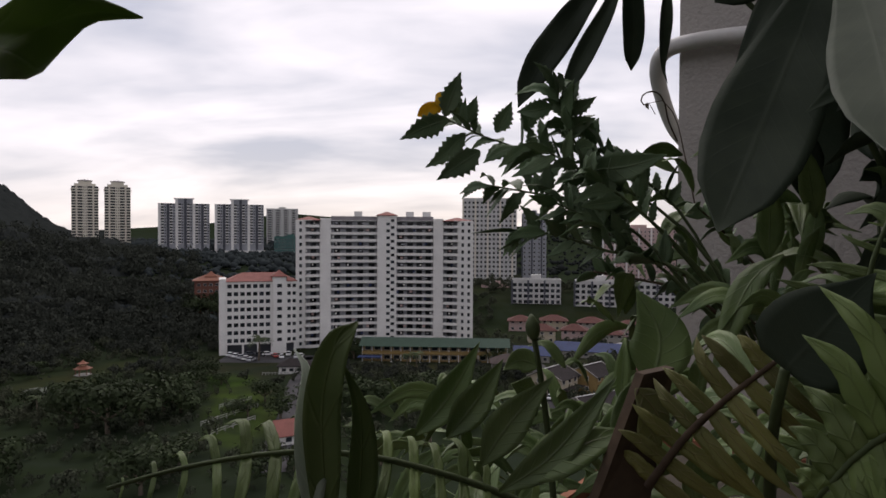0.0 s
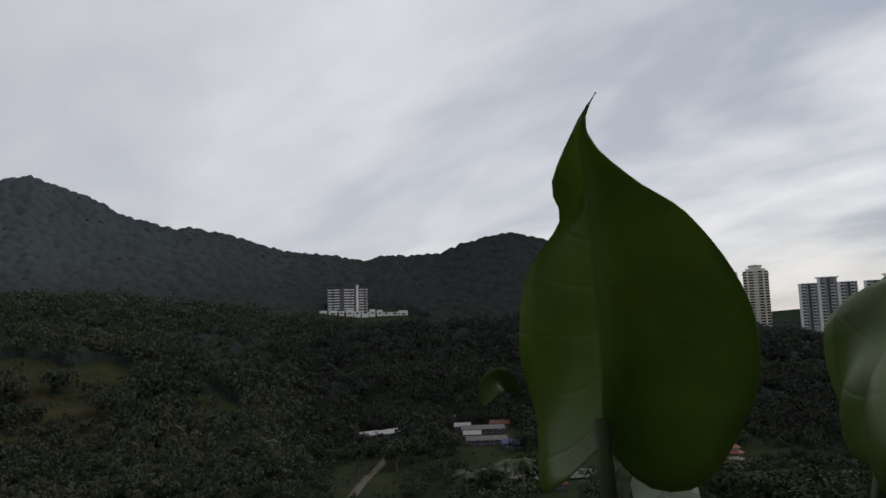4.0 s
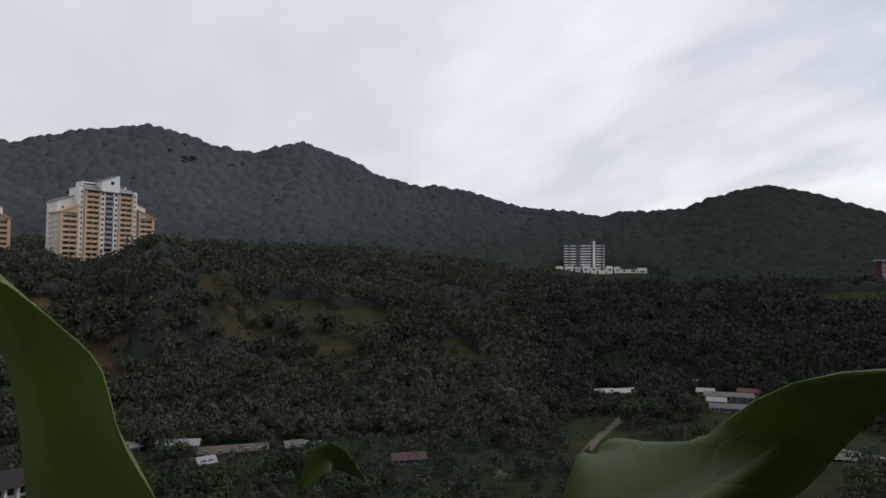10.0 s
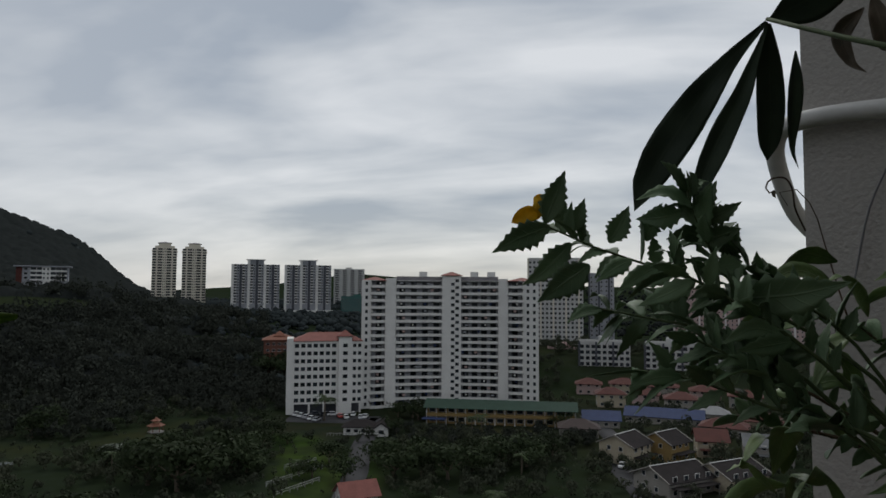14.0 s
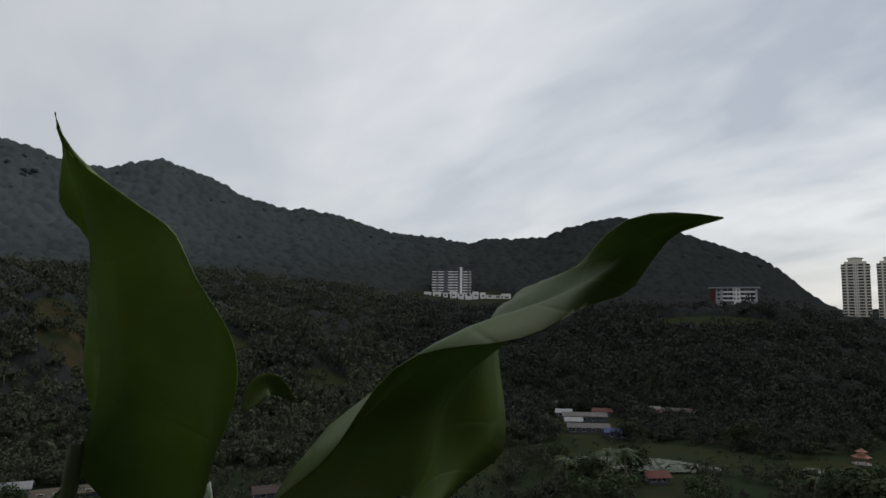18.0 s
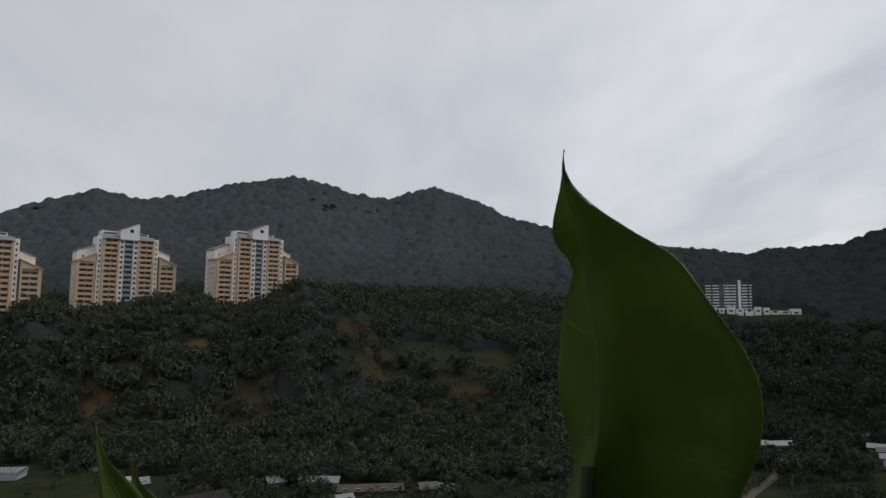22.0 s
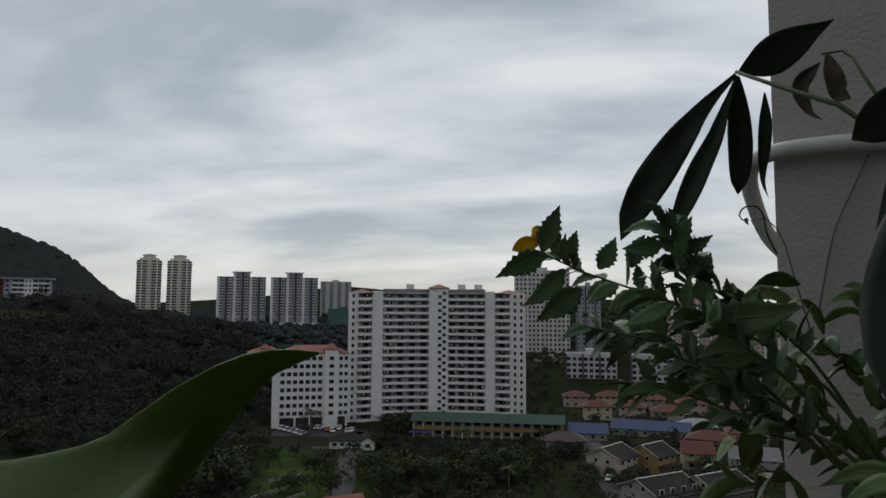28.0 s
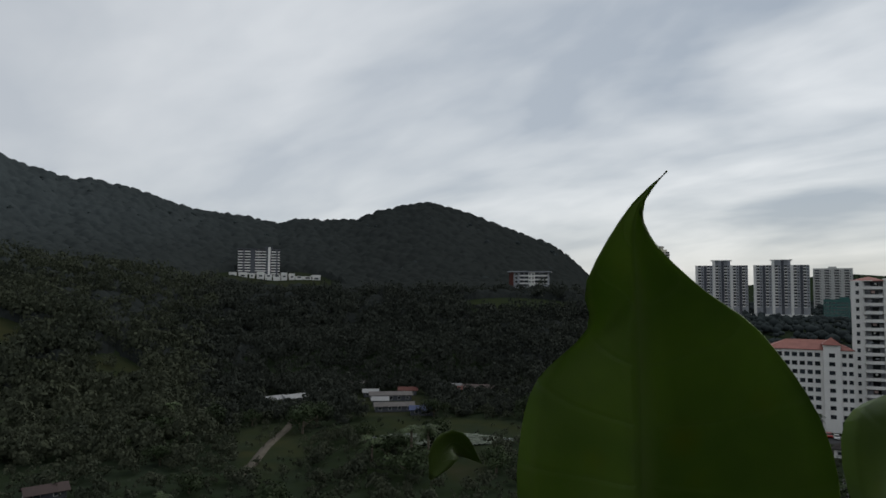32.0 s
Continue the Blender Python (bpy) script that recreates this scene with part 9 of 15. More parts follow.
leaf(shrub, [(0.083, 0.772, -0.079), (0.072, 0.759, -0.068), (0.060, 0.745, -0.069)], 0.0139, (-0.835, -0.056, 0.548), 'herb', profile='lance', teeth=0.16, n=12, m=2, fold=0.12, seed=6024)
leaf(shrub, [(0.078, 0.775, -0.076), (0.066, 0.788, -0.077), (0.053, 0.802, -0.080)], 0.0135, (0.035, -0.167, 0.985), 'herb', profile='lance', teeth=0.16, n=12, m=2, fold=0.33, seed=2603)
leaf(shrub, [(0.074, 0.777, -0.072), (0.056, 0.772, -0.065), (0.038, 0.766, -0.078)], 0.0134, (-0.515, 0.140, 0.846), 'herb', profile='lance', teeth=0.16, n=12, m=2, fold=0.39, seed=1377)
leaf(shrub, [(0.069, 0.779, -0.068), (0.063, 0.798, -0.069), (0.056, 0.816, -0.080)], 0.0144, (-0.611, -0.791, -0.032), 'herb', profile='lance', teeth=0.16, n=12, m=2, fold=0.37, seed=7023)
leaf(shrub, [(0.064, 0.781, -0.065), (0.055, 0.773, -0.050), (0.046, 0.764, -0.048)], 0.0116, (0.225, -0.546, 0.807), 'herb', profile='lance', teeth=0.16, n=12, m=2, fold=0.44, seed=2058)
leaf(shrub, [(0.059, 0.784, -0.061), (0.048, 0.776, -0.044), (0.038, 0.769, -0.025)], 0.0179, (-0.305, 0.171, 0.937), 'herb', profile='lance', teeth=0.16, n=12, m=2, fold=0.33, seed=5415)
leaf(shrub, [(0.054, 0.786, -0.058), (0.055, 0.801, -0.040), (0.056, 0.816, -0.031)], 0.0160, (0.119, -0.305, 0.945), 'herb', profile='lance', teeth=0.16, n=12, m=2, fold=0.20, seed=548)
leaf(shrub, [(0.050, 0.788, -0.054), (0.050, 0.806, -0.042), (0.049, 0.824, -0.042)], 0.0141, (-0.887, -0.457, -0.061), 'herb', profile='lance', teeth=0.16, n=12, m=2, fold=0.45, seed=5961)
leaf(shrub, [(0.045, 0.790, -0.050), (0.018, 0.789, -0.041), (-0.010, 0.787, -0.053)], 0.0197, (-0.251, -0.032, 0.968), 'herb', profile='lance', teeth=0.16, n=12, m=2, fold=0.42, seed=4388)
leaf(shrub, [(0.040, 0.793, -0.047), (0.046, 0.814, -0.035), (0.051, 0.835, -0.034)], 0.0173, (0.434, -0.713, 0.551), 'herb', profile='lance', teeth=0.16, n=12, m=2, fold=0.10, seed=2347)
leaf(shrub, [(0.035, 0.795, -0.043), (0.033, 0.794, -0.013), (0.031, 0.794, 0.003)], 0.0189, (0.095, 0.149, 0.984), 'herb', profile='lance', teeth=0.16, n=12, m=2, fold=0.14, seed=6079)
leaf(shrub, [(0.030, 0.797, -0.040), (0.015, 0.793, -0.032), (-0.001, 0.789, -0.038)], 0.0118, (-0.095, -0.876, 0.472), 'herb', profile='lance', teeth=0.16, n=12, m=2, fold=0.31, seed=2576)
leaf(shrub, [(0.026, 0.799, -0.037), (0.002, 0.799, -0.030), (-0.022, 0.800, -0.044)], 0.0173, (-0.306, 0.130, 0.943), 'herb', profile='lance', teeth=0.16, n=12, m=2, fold=0.15, seed=341)
leaf(shrub, [(0.023, 0.800, -0.035), (0.019, 0.823, -0.017), (0.014, 0.846, -0.014)], 0.0193, (-0.059, -0.567, 0.822), 'herb', profile='lance', teeth=0.16, n=12, m=2, fold=0.38, seed=1805)
leaf(shrub, [(0.020, 0.802, -0.034), (0.020, 0.826, -0.027), (0.019, 0.850, -0.028)], 0.0179, (-0.481, -0.427, 0.766), 'herb', profile='lance', teeth=0.16, n=12, m=2, fold=0.17, seed=7970)
leaf(shrub, [(0.017, 0.803, -0.032), (0.016, 0.809, -0.011), (0.014, 0.815, -0.006)], 0.0117, (-0.897, -0.044, 0.440), 'herb', profile='lance', teeth=0.16, n=12, m=2, fold=0.27, seed=7966)
leaf(shrub, [(0.014, 0.805, -0.030), (-0.000, 0.819, -0.030), (-0.014, 0.834, -0.049)], 0.0154, (0.127, 0.018, 0.992), 'herb', profile='lance', teeth=0.16, n=12, m=2, fold=0.37, seed=8943)
leaf(shrub, [(0.011, 0.806, -0.029), (0.010, 0.822, -0.015), (0.008, 0.838, -0.002)], 0.0162, (0.012, -0.662, 0.750), 'herb', profile='lance', teeth=0.16, n=12, m=2, fold=0.32, seed=292)
leaf(shrub, [(0.008, 0.808, -0.027), (0.007, 0.809, -0.013), (0.006, 0.811, 0.002)], 0.0121, (-0.852, -0.143, 0.503), 'herb', profile='lance', teeth=0.16, n=12, m=2, fold=0.28, seed=3832)
leaf(shrub, [(0.005, 0.809, -0.026), (0.005, 0.824, -0.009), (0.004, 0.839, 0.005)], 0.0169, (0.397, -0.187, 0.899), 'herb', profile='lance', teeth=0.16, n=12, m=2, fold=0.43, seed=1340)
leaf(shrub, [(0.002, 0.810, -0.024), (-0.015, 0.810, -0.032), (-0.032, 0.810, -0.037)], 0.0128, (-0.299, -0.520, 0.800), 'herb', profile='lance', teeth=0.16, n=12, m=2, fold=0.16, seed=3288)
leaf(shrub, [(-0.001, 0.812, -0.022), (-0.014, 0.797, -0.011), (-0.027, 0.783, -0.007)], 0.0161, (0.215, -0.698, 0.683), 'herb', profile='lance', teeth=0.16, n=12, m=2, fold=0.31, seed=7411)
leaf(shrub, [(-0.004, 0.813, -0.021), (-0.012, 0.836, -0.017), (-0.021, 0.858, -0.035)], 0.0175, (0.453, -0.319, 0.832), 'herb', profile='lance', teeth=0.16, n=12, m=2, fold=0.43, seed=749)
leaf(shrub, [(-0.007, 0.815, -0.019), (-0.023, 0.806, -0.015), (-0.040, 0.797, -0.011)], 0.0143, (-0.603, -0.793, -0.080), 'herb', profile='lance', teeth=0.16, n=12, m=2, fold=0.16, seed=7320)
leaf(shrub, [(-0.121, 0.908, 0.085), (-0.151, 0.900, 0.073), (-0.178, 0.891, 0.058)], 0.0270, (0.012, -0.991, -0.134), 'herb', profile='lance', teeth=0.15, n=16, m=3, fold=0.25, seed=305)
leaf(shrub, [(-0.126, 0.907, 0.088), (-0.117, 0.903, 0.113), (-0.107, 0.897, 0.139)], 0.0260, (-0.027, -0.983, -0.180), 'herb', profile='lance', teeth=0.15, n=16, m=3, fold=0.25, seed=295)
leaf(shrub, [(-0.101, 0.909, 0.069), (-0.126, 0.903, 0.042), (-0.149, 0.905, 0.027)], 0.0240, (-0.017, -0.995, -0.098), 'herb', profile='lance', teeth=0.15, n=16, m=3, fold=0.25, seed=275)
leaf(shrub, [(-0.084, 0.901, 0.047), (-0.108, 0.894, 0.030), (-0.135, 0.886, 0.011)], 0.0300, (-0.038, -0.996, -0.085), 'herb', profile='lance', teeth=0.15, n=16, m=3, fold=0.25, seed=335)
leaf(shrub, [(-0.101, 0.908, 0.079), (-0.094, 0.905, 0.095), (-0.088, 0.902, 0.112)], 0.0180, (-0.054, -0.986, -0.159), 'herb', profile='lance', teeth=0.15, n=16, m=3, fold=0.25, seed=215)
leaf(shrub, [(-0.066, 0.897, 0.068), (-0.056, 0.894, 0.085), (-0.048, 0.890, 0.103)], 0.0220, (-0.099, -0.984, -0.149), 'herb', profile='lance', teeth=0.15, n=16, m=3, fold=0.25, seed=255)
leaf(shrub, [(-0.005, 0.863, 0.106), (0.002, 0.858, 0.123), (-0.001, 0.857, 0.129)], 0.0180, (-0.171, -0.965, -0.197), 'herb', profile='lance', teeth=0.15, n=16, m=3, fold=0.25, seed=215)
leaf(shrub, [(0.005, 0.854, 0.085), (0.024, 0.850, 0.090), (0.040, 0.845, 0.100)], 0.0180, (-0.201, -0.966, -0.160), 'herb', profile='lance', teeth=0.15, n=16, m=3, fold=0.25, seed=215)
leaf(shrub, [(0.009, 0.857, 0.065), (0.024, 0.853, 0.071), (0.040, 0.848, 0.077)], 0.0220, (-0.200, -0.970, -0.137), 'herb', profile='lance', teeth=0.15, n=16, m=3, fold=0.25, seed=255)
leaf(shrub, [(-0.004, 0.865, 0.093), (-0.024, 0.869, 0.089), (-0.044, 0.881, 0.089)], 0.0220, (-0.140, -0.978, -0.157), 'herb', profile='lance', teeth=0.15, n=16, m=3, fold=0.25, seed=255)
leaf(shrub, [(0.022, 0.818, 0.016), (0.060, 0.798, 0.019), (0.095, 0.776, 0.029)], 0.0360, (-0.260, -0.962, -0.078), 'herb', profile='lance', teeth=0.15, n=16, m=3, fold=0.25, seed=396)
leaf(shrub, [(-0.030, 0.903, 0.070), (-0.024, 0.898, 0.094), (-0.016, 0.895, 0.106)], 0.0200, (-0.136, -0.978, -0.157), 'herb', profile='lance', teeth=0.15, n=16, m=3, fold=0.25, seed=235)
leaf(shrub, [(0.015, 0.837, 0.042), (0.028, 0.835, 0.045), (0.034, 0.834, 0.042)], 0.0200, (-0.211, -0.972, -0.108), 'herb', profile='lance', teeth=0.15, n=16, m=3, fold=0.25, seed=232)
FLOWER = thing('flower', Matrix.Identity(4), 'bright yellow five-petalled flower on the shrub', 'flower')
child('petal', leaf_mesh([blade([(-0.130, 0.911, 0.095), (-0.142, 0.911, 0.098), (-0.159, 0.917, 0.090)], 0.017, (0.002, -0.987, -0.160), 'round', fold=0.3, n=8, m=3)], PETAL, 'petal'), FLOWER)
child('petal', leaf_mesh([blade([(-0.128, 0.911, 0.098), (-0.131, 0.909, 0.110), (-0.137, 0.913, 0.115)], 0.017, (-0.011, -0.984, -0.175), 'round', fold=0.3, n=8, m=3)], PETAL, 'petal'), FLOWER)
child('petal', leaf_mesh([blade([(-0.128, 0.911, 0.095), (-0.126, 0.909, 0.107), (-0.127, 0.913, 0.114)], 0.017, (-0.016, -0.985, -0.171), 'round', fold=0.3, n=8, m=3)], PETAL, 'petal'), FLOWER)
child('petal', leaf_mesh([blade([(-0.131, 0.912, 0.090), (-0.139, 0.914, 0.075), (-0.145, 0.920, 0.067)], 0.017, (-0.001, -0.991, -0.135), 'round', fold=0.3, n=8, m=3)], PETAL, 'petal'), FLOWER)

bush = thing('leafy_bush', Matrix.Identity(4), 'bush with small rounded leaves against the column', 'shrub')
stem(bush, [(0.302, 0.869, -0.258), (0.235, 0.923, -0.149), (0.153, 0.938, -0.089), (0.085, 0.949, -0.052), (0.036, 0.940, -0.030)], 0.0032, 0.0012, WOODY)
leaf(bush, [(0.255, 0.907, -0.182), (0.252, 0.899, -0.171), (0.248, 0.892, -0.166)], 0.0127, (-0.390, 0.054, 0.919), 'herb', profile='round', teeth=0.00, n=8, m=2, fold=0.38, seed=5713)
leaf(bush, [(0.243, 0.917, -0.162), (0.235, 0.906, -0.151), (0.227, 0.895, -0.150)], 0.0152, (-0.202, -0.977, 0.067), 'herb', profile='round', teeth=0.00, n=8, m=2, fold=0.13, seed=3050)
leaf(bush, [(0.229, 0.924, -0.145), (0.229, 0.938, -0.134), (0.229, 0.952, -0.126)], 0.0181, (0.490, -0.559, 0.668), 'herb', profile='round', teeth=0.00, n=8, m=2, fold=0.17, seed=5104)
leaf(bush, [(0.213, 0.927, -0.133), (0.198, 0.921, -0.134), (0.183, 0.915, -0.141)], 0.0163, (-0.429, -0.067, 0.901), 'herb', profile='round', teeth=0.00, n=8, m=2, fold=0.12, seed=1304)
leaf(bush, [(0.198, 0.930, -0.122), (0.188, 0.942, -0.128), (0.178, 0.953, -0.135)], 0.0160, (0.036, -0.998, -0.050), 'herb', profile='round', teeth=0.00, n=8, m=2, fold=0.13, seed=7921)
leaf(bush, [(0.183, 0.933, -0.111), (0.177, 0.924, -0.096), (0.170, 0.914, -0.082)], 0.0200, (-0.183, -0.953, 0.241), 'herb', profile='round', teeth=0.00, n=8, m=2, fold=0.19, seed=3957)
leaf(bush, [(0.167, 0.936, -0.100), (0.158, 0.919, -0.098), (0.148, 0.903, -0.096)], 0.0193, (-0.184, -0.982, -0.040), 'herb', profile='round', teeth=0.00, n=8, m=2, fold=0.32, seed=3096)
leaf(bush, [(0.152, 0.939, -0.089), (0.153, 0.935, -0.073), (0.154, 0.931, -0.067)], 0.0129, (-0.170, 0.189, 0.967), 'herb', profile='round', teeth=0.00, n=8, m=2, fold=0.21, seed=55)
leaf(bush, [(0.139, 0.941, -0.082), (0.139, 0.947, -0.072), (0.139, 0.954, -0.061)], 0.0136, (-0.216, -0.739, 0.638), 'herb', profile='round', teeth=0.00, n=8, m=2, fold=0.30, seed=8762)
leaf(bush, [(0.126, 0.943, -0.075), (0.120, 0.952, -0.072), (0.113, 0.962, -0.073)], 0.0117, (-0.109, -0.406, 0.907), 'herb', profile='round', teeth=0.00, n=8, m=2, fold=0.12, seed=9000)
leaf(bush, [(0.114, 0.945, -0.067), (0.103, 0.938, -0.061), (0.093, 0.931, -0.066)], 0.0127, (-0.453, -0.885, -0.110), 'herb', profile='round', teeth=0.00, n=8, m=2, fold=0.39, seed=2166)
leaf(bush, [(0.101, 0.947, -0.060), (0.092, 0.962, -0.053), (0.084, 0.977, -0.057)], 0.0176, (-0.749, -0.658, -0.072), 'herb', profile='round', teeth=0.00, n=8, m=2, fold=0.19, seed=8994)
leaf(bush, [(0.088, 0.949, -0.053), (0.080, 0.959, -0.050), (0.072, 0.969, -0.052)], 0.0130, (-0.692, -0.696, 0.190), 'herb', profile='round', teeth=0.00, n=8, m=2, fold=0.23, seed=6009)
leaf(bush, [(0.078, 0.948, -0.049), (0.064, 0.956, -0.052), (0.051, 0.964, -0.053)], 0.0158, (-0.396, -0.771, 0.498), 'herb', profile='round', teeth=0.00, n=8, m=2, fold=0.32, seed=2459)
leaf(bush, [(0.069, 0.946, -0.044), (0.069, 0.938, -0.025), (0.069, 0.930, -0.023)], 0.0149, (-0.256, 0.090, 0.962), 'herb', profile='round', teeth=0.00, n=8, m=2, fold=0.37, seed=4530)
leaf(bush, [(0.059, 0.944, -0.040), (0.050, 0.957, -0.033), (0.041, 0.970, -0.037)], 0.0162, (-0.740, -0.673, -0.021), 'herb', profile='round', teeth=0.00, n=8, m=2, fold=0.41, seed=7615)
leaf(bush, [(0.050, 0.942, -0.036), (0.039, 0.950, -0.042), (0.029, 0.958, -0.050)], 0.0146, (-0.403, -0.307, 0.862), 'herb', profile='round', teeth=0.00, n=8, m=2, fold=0.25, seed=375)
leaf(bush, [(0.041, 0.941, -0.032), (0.043, 0.937, -0.013), (0.046, 0.934, -0.008)], 0.0143, (-0.191, 0.221, 0.956), 'herb', profile='round', teeth=0.00, n=8, m=2, fold=0.11, seed=630)
stem(bush, [(0.263, 0.838, -0.235), (0.200, 0.861, -0.155), (0.150, 0.885, -0.115), (0.096, 0.903, -0.102), (0.054, 0.914, -0.095)], 0.0032, 0.0012, WOODY)
leaf(bush, [(0.220, 0.854, -0.180), (0.204, 0.846, -0.174), (0.189, 0.838, -0.171)], 0.0186, (-0.037, -0.330, 0.943), 'herb', profile='round', teeth=0.00, n=8, m=2, fold=0.21, seed=6307)
leaf(bush, [(0.208, 0.858, -0.164), (0.212, 0.853, -0.143), (0.216, 0.848, -0.138)], 0.0166, (-0.098, 0.189, 0.977), 'herb', profile='round', teeth=0.00, n=8, m=2, fold=0.23, seed=9709)
leaf(bush, [(0.197, 0.862, -0.152), (0.196, 0.859, -0.135), (0.196, 0.856, -0.133)], 0.0112, (0.044, 0.113, 0.993), 'herb', profile='round', teeth=0.00, n=8, m=2, fold=0.11, seed=2248)
leaf(bush, [(0.187, 0.867, -0.145), (0.177, 0.872, -0.148), (0.168, 0.878, -0.162)], 0.0134, (-0.456, -0.783, 0.423), 'herb', profile='round', teeth=0.00, n=8, m=2, fold=0.24, seed=3309)
leaf(bush, [(0.178, 0.871, -0.137), (0.167, 0.872, -0.134), (0.156, 0.874, -0.142)], 0.0110, (-0.302, 0.222, 0.927), 'herb', profile='round', teeth=0.00, n=8, m=2, fold=0.27, seed=9662)
leaf(bush, [(0.168, 0.876, -0.130), (0.154, 0.872, -0.134), (0.140, 0.868, -0.139)], 0.0153, (-0.864, 0.171, 0.475), 'herb', profile='round', teeth=0.00, n=8, m=2, fold=0.41, seed=2935)
leaf(bush, [(0.159, 0.880, -0.122), (0.148, 0.877, -0.119), (0.137, 0.874, -0.130)], 0.0118, (-0.151, -0.985, -0.087), 'herb', profile='round', teeth=0.00, n=8, m=2, fold=0.20, seed=5702)
leaf(bush, [(0.149, 0.885, -0.115), (0.138, 0.879, -0.108), (0.128, 0.873, -0.119)], 0.0125, (0.035, -0.899, 0.436), 'herb', profile='round', teeth=0.00, n=8, m=2, fold=0.11, seed=7807)
leaf(bush, [(0.139, 0.888, -0.112), (0.125, 0.876, -0.114), (0.111, 0.863, -0.122)], 0.0191, (-0.938, -0.030, 0.346), 'herb', profile='round', teeth=0.00, n=8, m=2, fold=0.36, seed=9602)
leaf(bush, [(0.129, 0.892, -0.110), (0.129, 0.904, -0.105), (0.128, 0.916, -0.103)], 0.0131, (0.272, -0.539, 0.797), 'herb', profile='round', teeth=0.00, n=8, m=2, fold=0.24, seed=7599)
leaf(bush, [(0.119, 0.895, -0.107), (0.110, 0.897, -0.085), (0.100, 0.899, -0.079)], 0.0191, (0.276, -0.481, 0.832), 'herb', profile='round', teeth=0.00, n=8, m=2, fold=0.42, seed=7982)
leaf(bush, [(0.109, 0.899, -0.105), (0.099, 0.904, -0.115), (0.089, 0.910, -0.125)], 0.0142, (-0.440, -0.118, 0.890), 'herb', profile='round', teeth=0.00, n=8, m=2, fold=0.28, seed=5343)
leaf(bush, [(0.098, 0.902, -0.103), (0.097, 0.914, -0.103), (0.096, 0.925, -0.108)], 0.0119, (-0.177, -0.298, 0.938), 'herb', profile='round', teeth=0.00, n=8, m=2, fold=0.34, seed=198)
leaf(bush, [(0.090, 0.904, -0.101), (0.076, 0.896, -0.096), (0.062, 0.889, -0.104)], 0.0159, (-0.867, 0.092, 0.489), 'herb', profile='round', teeth=0.00, n=8, m=2, fold=0.45, seed=170)
leaf(bush, [(0.082, 0.906, -0.100), (0.073, 0.898, -0.086), (0.064, 0.889, -0.074)], 0.0197, (-0.848, -0.478, 0.229), 'herb', profile='round', teeth=0.00, n=8, m=2, fold=0.34, seed=7517)
leaf(bush, [(0.074, 0.908, -0.099), (0.067, 0.906, -0.086), (0.059, 0.904, -0.074)], 0.0160, (-0.839, 0.051, 0.542), 'herb', profile='round', teeth=0.00, n=8, m=2, fold=0.36, seed=4635)
leaf(bush, [(0.066, 0.911, -0.097), (0.060, 0.914, -0.087), (0.053, 0.917, -0.078)], 0.0131, (-0.592, -0.731, 0.339), 'herb', profile='round', teeth=0.00, n=8, m=2, fold=0.36, seed=7789)
leaf(bush, [(0.058, 0.913, -0.096), (0.048, 0.925, -0.104), (0.038, 0.938, -0.110)], 0.0169, (0.576, -0.541, 0.613), 'herb', profile='round', teeth=0.00, n=8, m=2, fold=0.39, seed=430)
stem(bush, [(0.315, 0.921, -0.256), (0.299, 0.974, -0.123), (0.250, 1.000, -0.051), (0.205, 0.995, -0.011)], 0.0032, 0.0012, WOODY)
leaf(bush, [(0.306, 0.949, -0.187), (0.309, 0.935, -0.166), (0.311, 0.922, -0.164)], 0.0197, (0.210, -0.948, 0.239), 'herb', profile='round', teeth=0.00, n=8, m=2, fold=0.30, seed=2682)
leaf(bush, [(0.304, 0.956, -0.168), (0.290, 0.959, -0.164), (0.276, 0.962, -0.158)], 0.0160, (-0.668, -0.744, 0.018), 'herb', profile='round', teeth=0.00, n=8, m=2, fold=0.36, seed=7765)
leaf(bush, [(0.302, 0.964, -0.149), (0.312, 0.967, -0.137), (0.321, 0.971, -0.133)], 0.0144, (0.142, -0.493, 0.858), 'herb', profile='round', teeth=0.00, n=8, m=2, fold=0.28, seed=7657)
leaf(bush, [(0.300, 0.971, -0.130), (0.310, 0.971, -0.121), (0.320, 0.970, -0.122)], 0.0116, (-0.409, -0.538, 0.738), 'herb', profile='round', teeth=0.00, n=8, m=2, fold=0.25, seed=4832)
leaf(bush, [(0.295, 0.976, -0.117), (0.299, 0.984, -0.103), (0.304, 0.991, -0.090)], 0.0179, (0.524, -0.647, 0.553), 'herb', profile='round', teeth=0.00, n=8, m=2, fold=0.15, seed=8653)
leaf(bush, [(0.288, 0.980, -0.107), (0.280, 0.996, -0.097), (0.273, 1.012, -0.104)], 0.0179, (-0.303, -0.469, 0.830), 'herb', profile='round', teeth=0.00, n=8, m=2, fold=0.21, seed=9761)
leaf(bush, [(0.281, 0.984, -0.097), (0.274, 0.997, -0.084), (0.268, 1.011, -0.089)], 0.0161, (0.515, -0.285, 0.809), 'herb', profile='round', teeth=0.00, n=8, m=2, fold=0.40, seed=6909)
leaf(bush, [(0.274, 0.987, -0.086), (0.266, 0.978, -0.083), (0.258, 0.969, -0.081)], 0.0130, (-0.925, -0.199, 0.323), 'herb', profile='round', teeth=0.00, n=8, m=2, fold=0.40, seed=3589)
leaf(bush, [(0.267, 0.991, -0.076), (0.273, 0.992, -0.058), (0.279, 0.993, -0.055)], 0.0136, (0.424, -0.110, 0.899), 'herb', profile='round', teeth=0.00, n=8, m=2, fold=0.23, seed=1570)
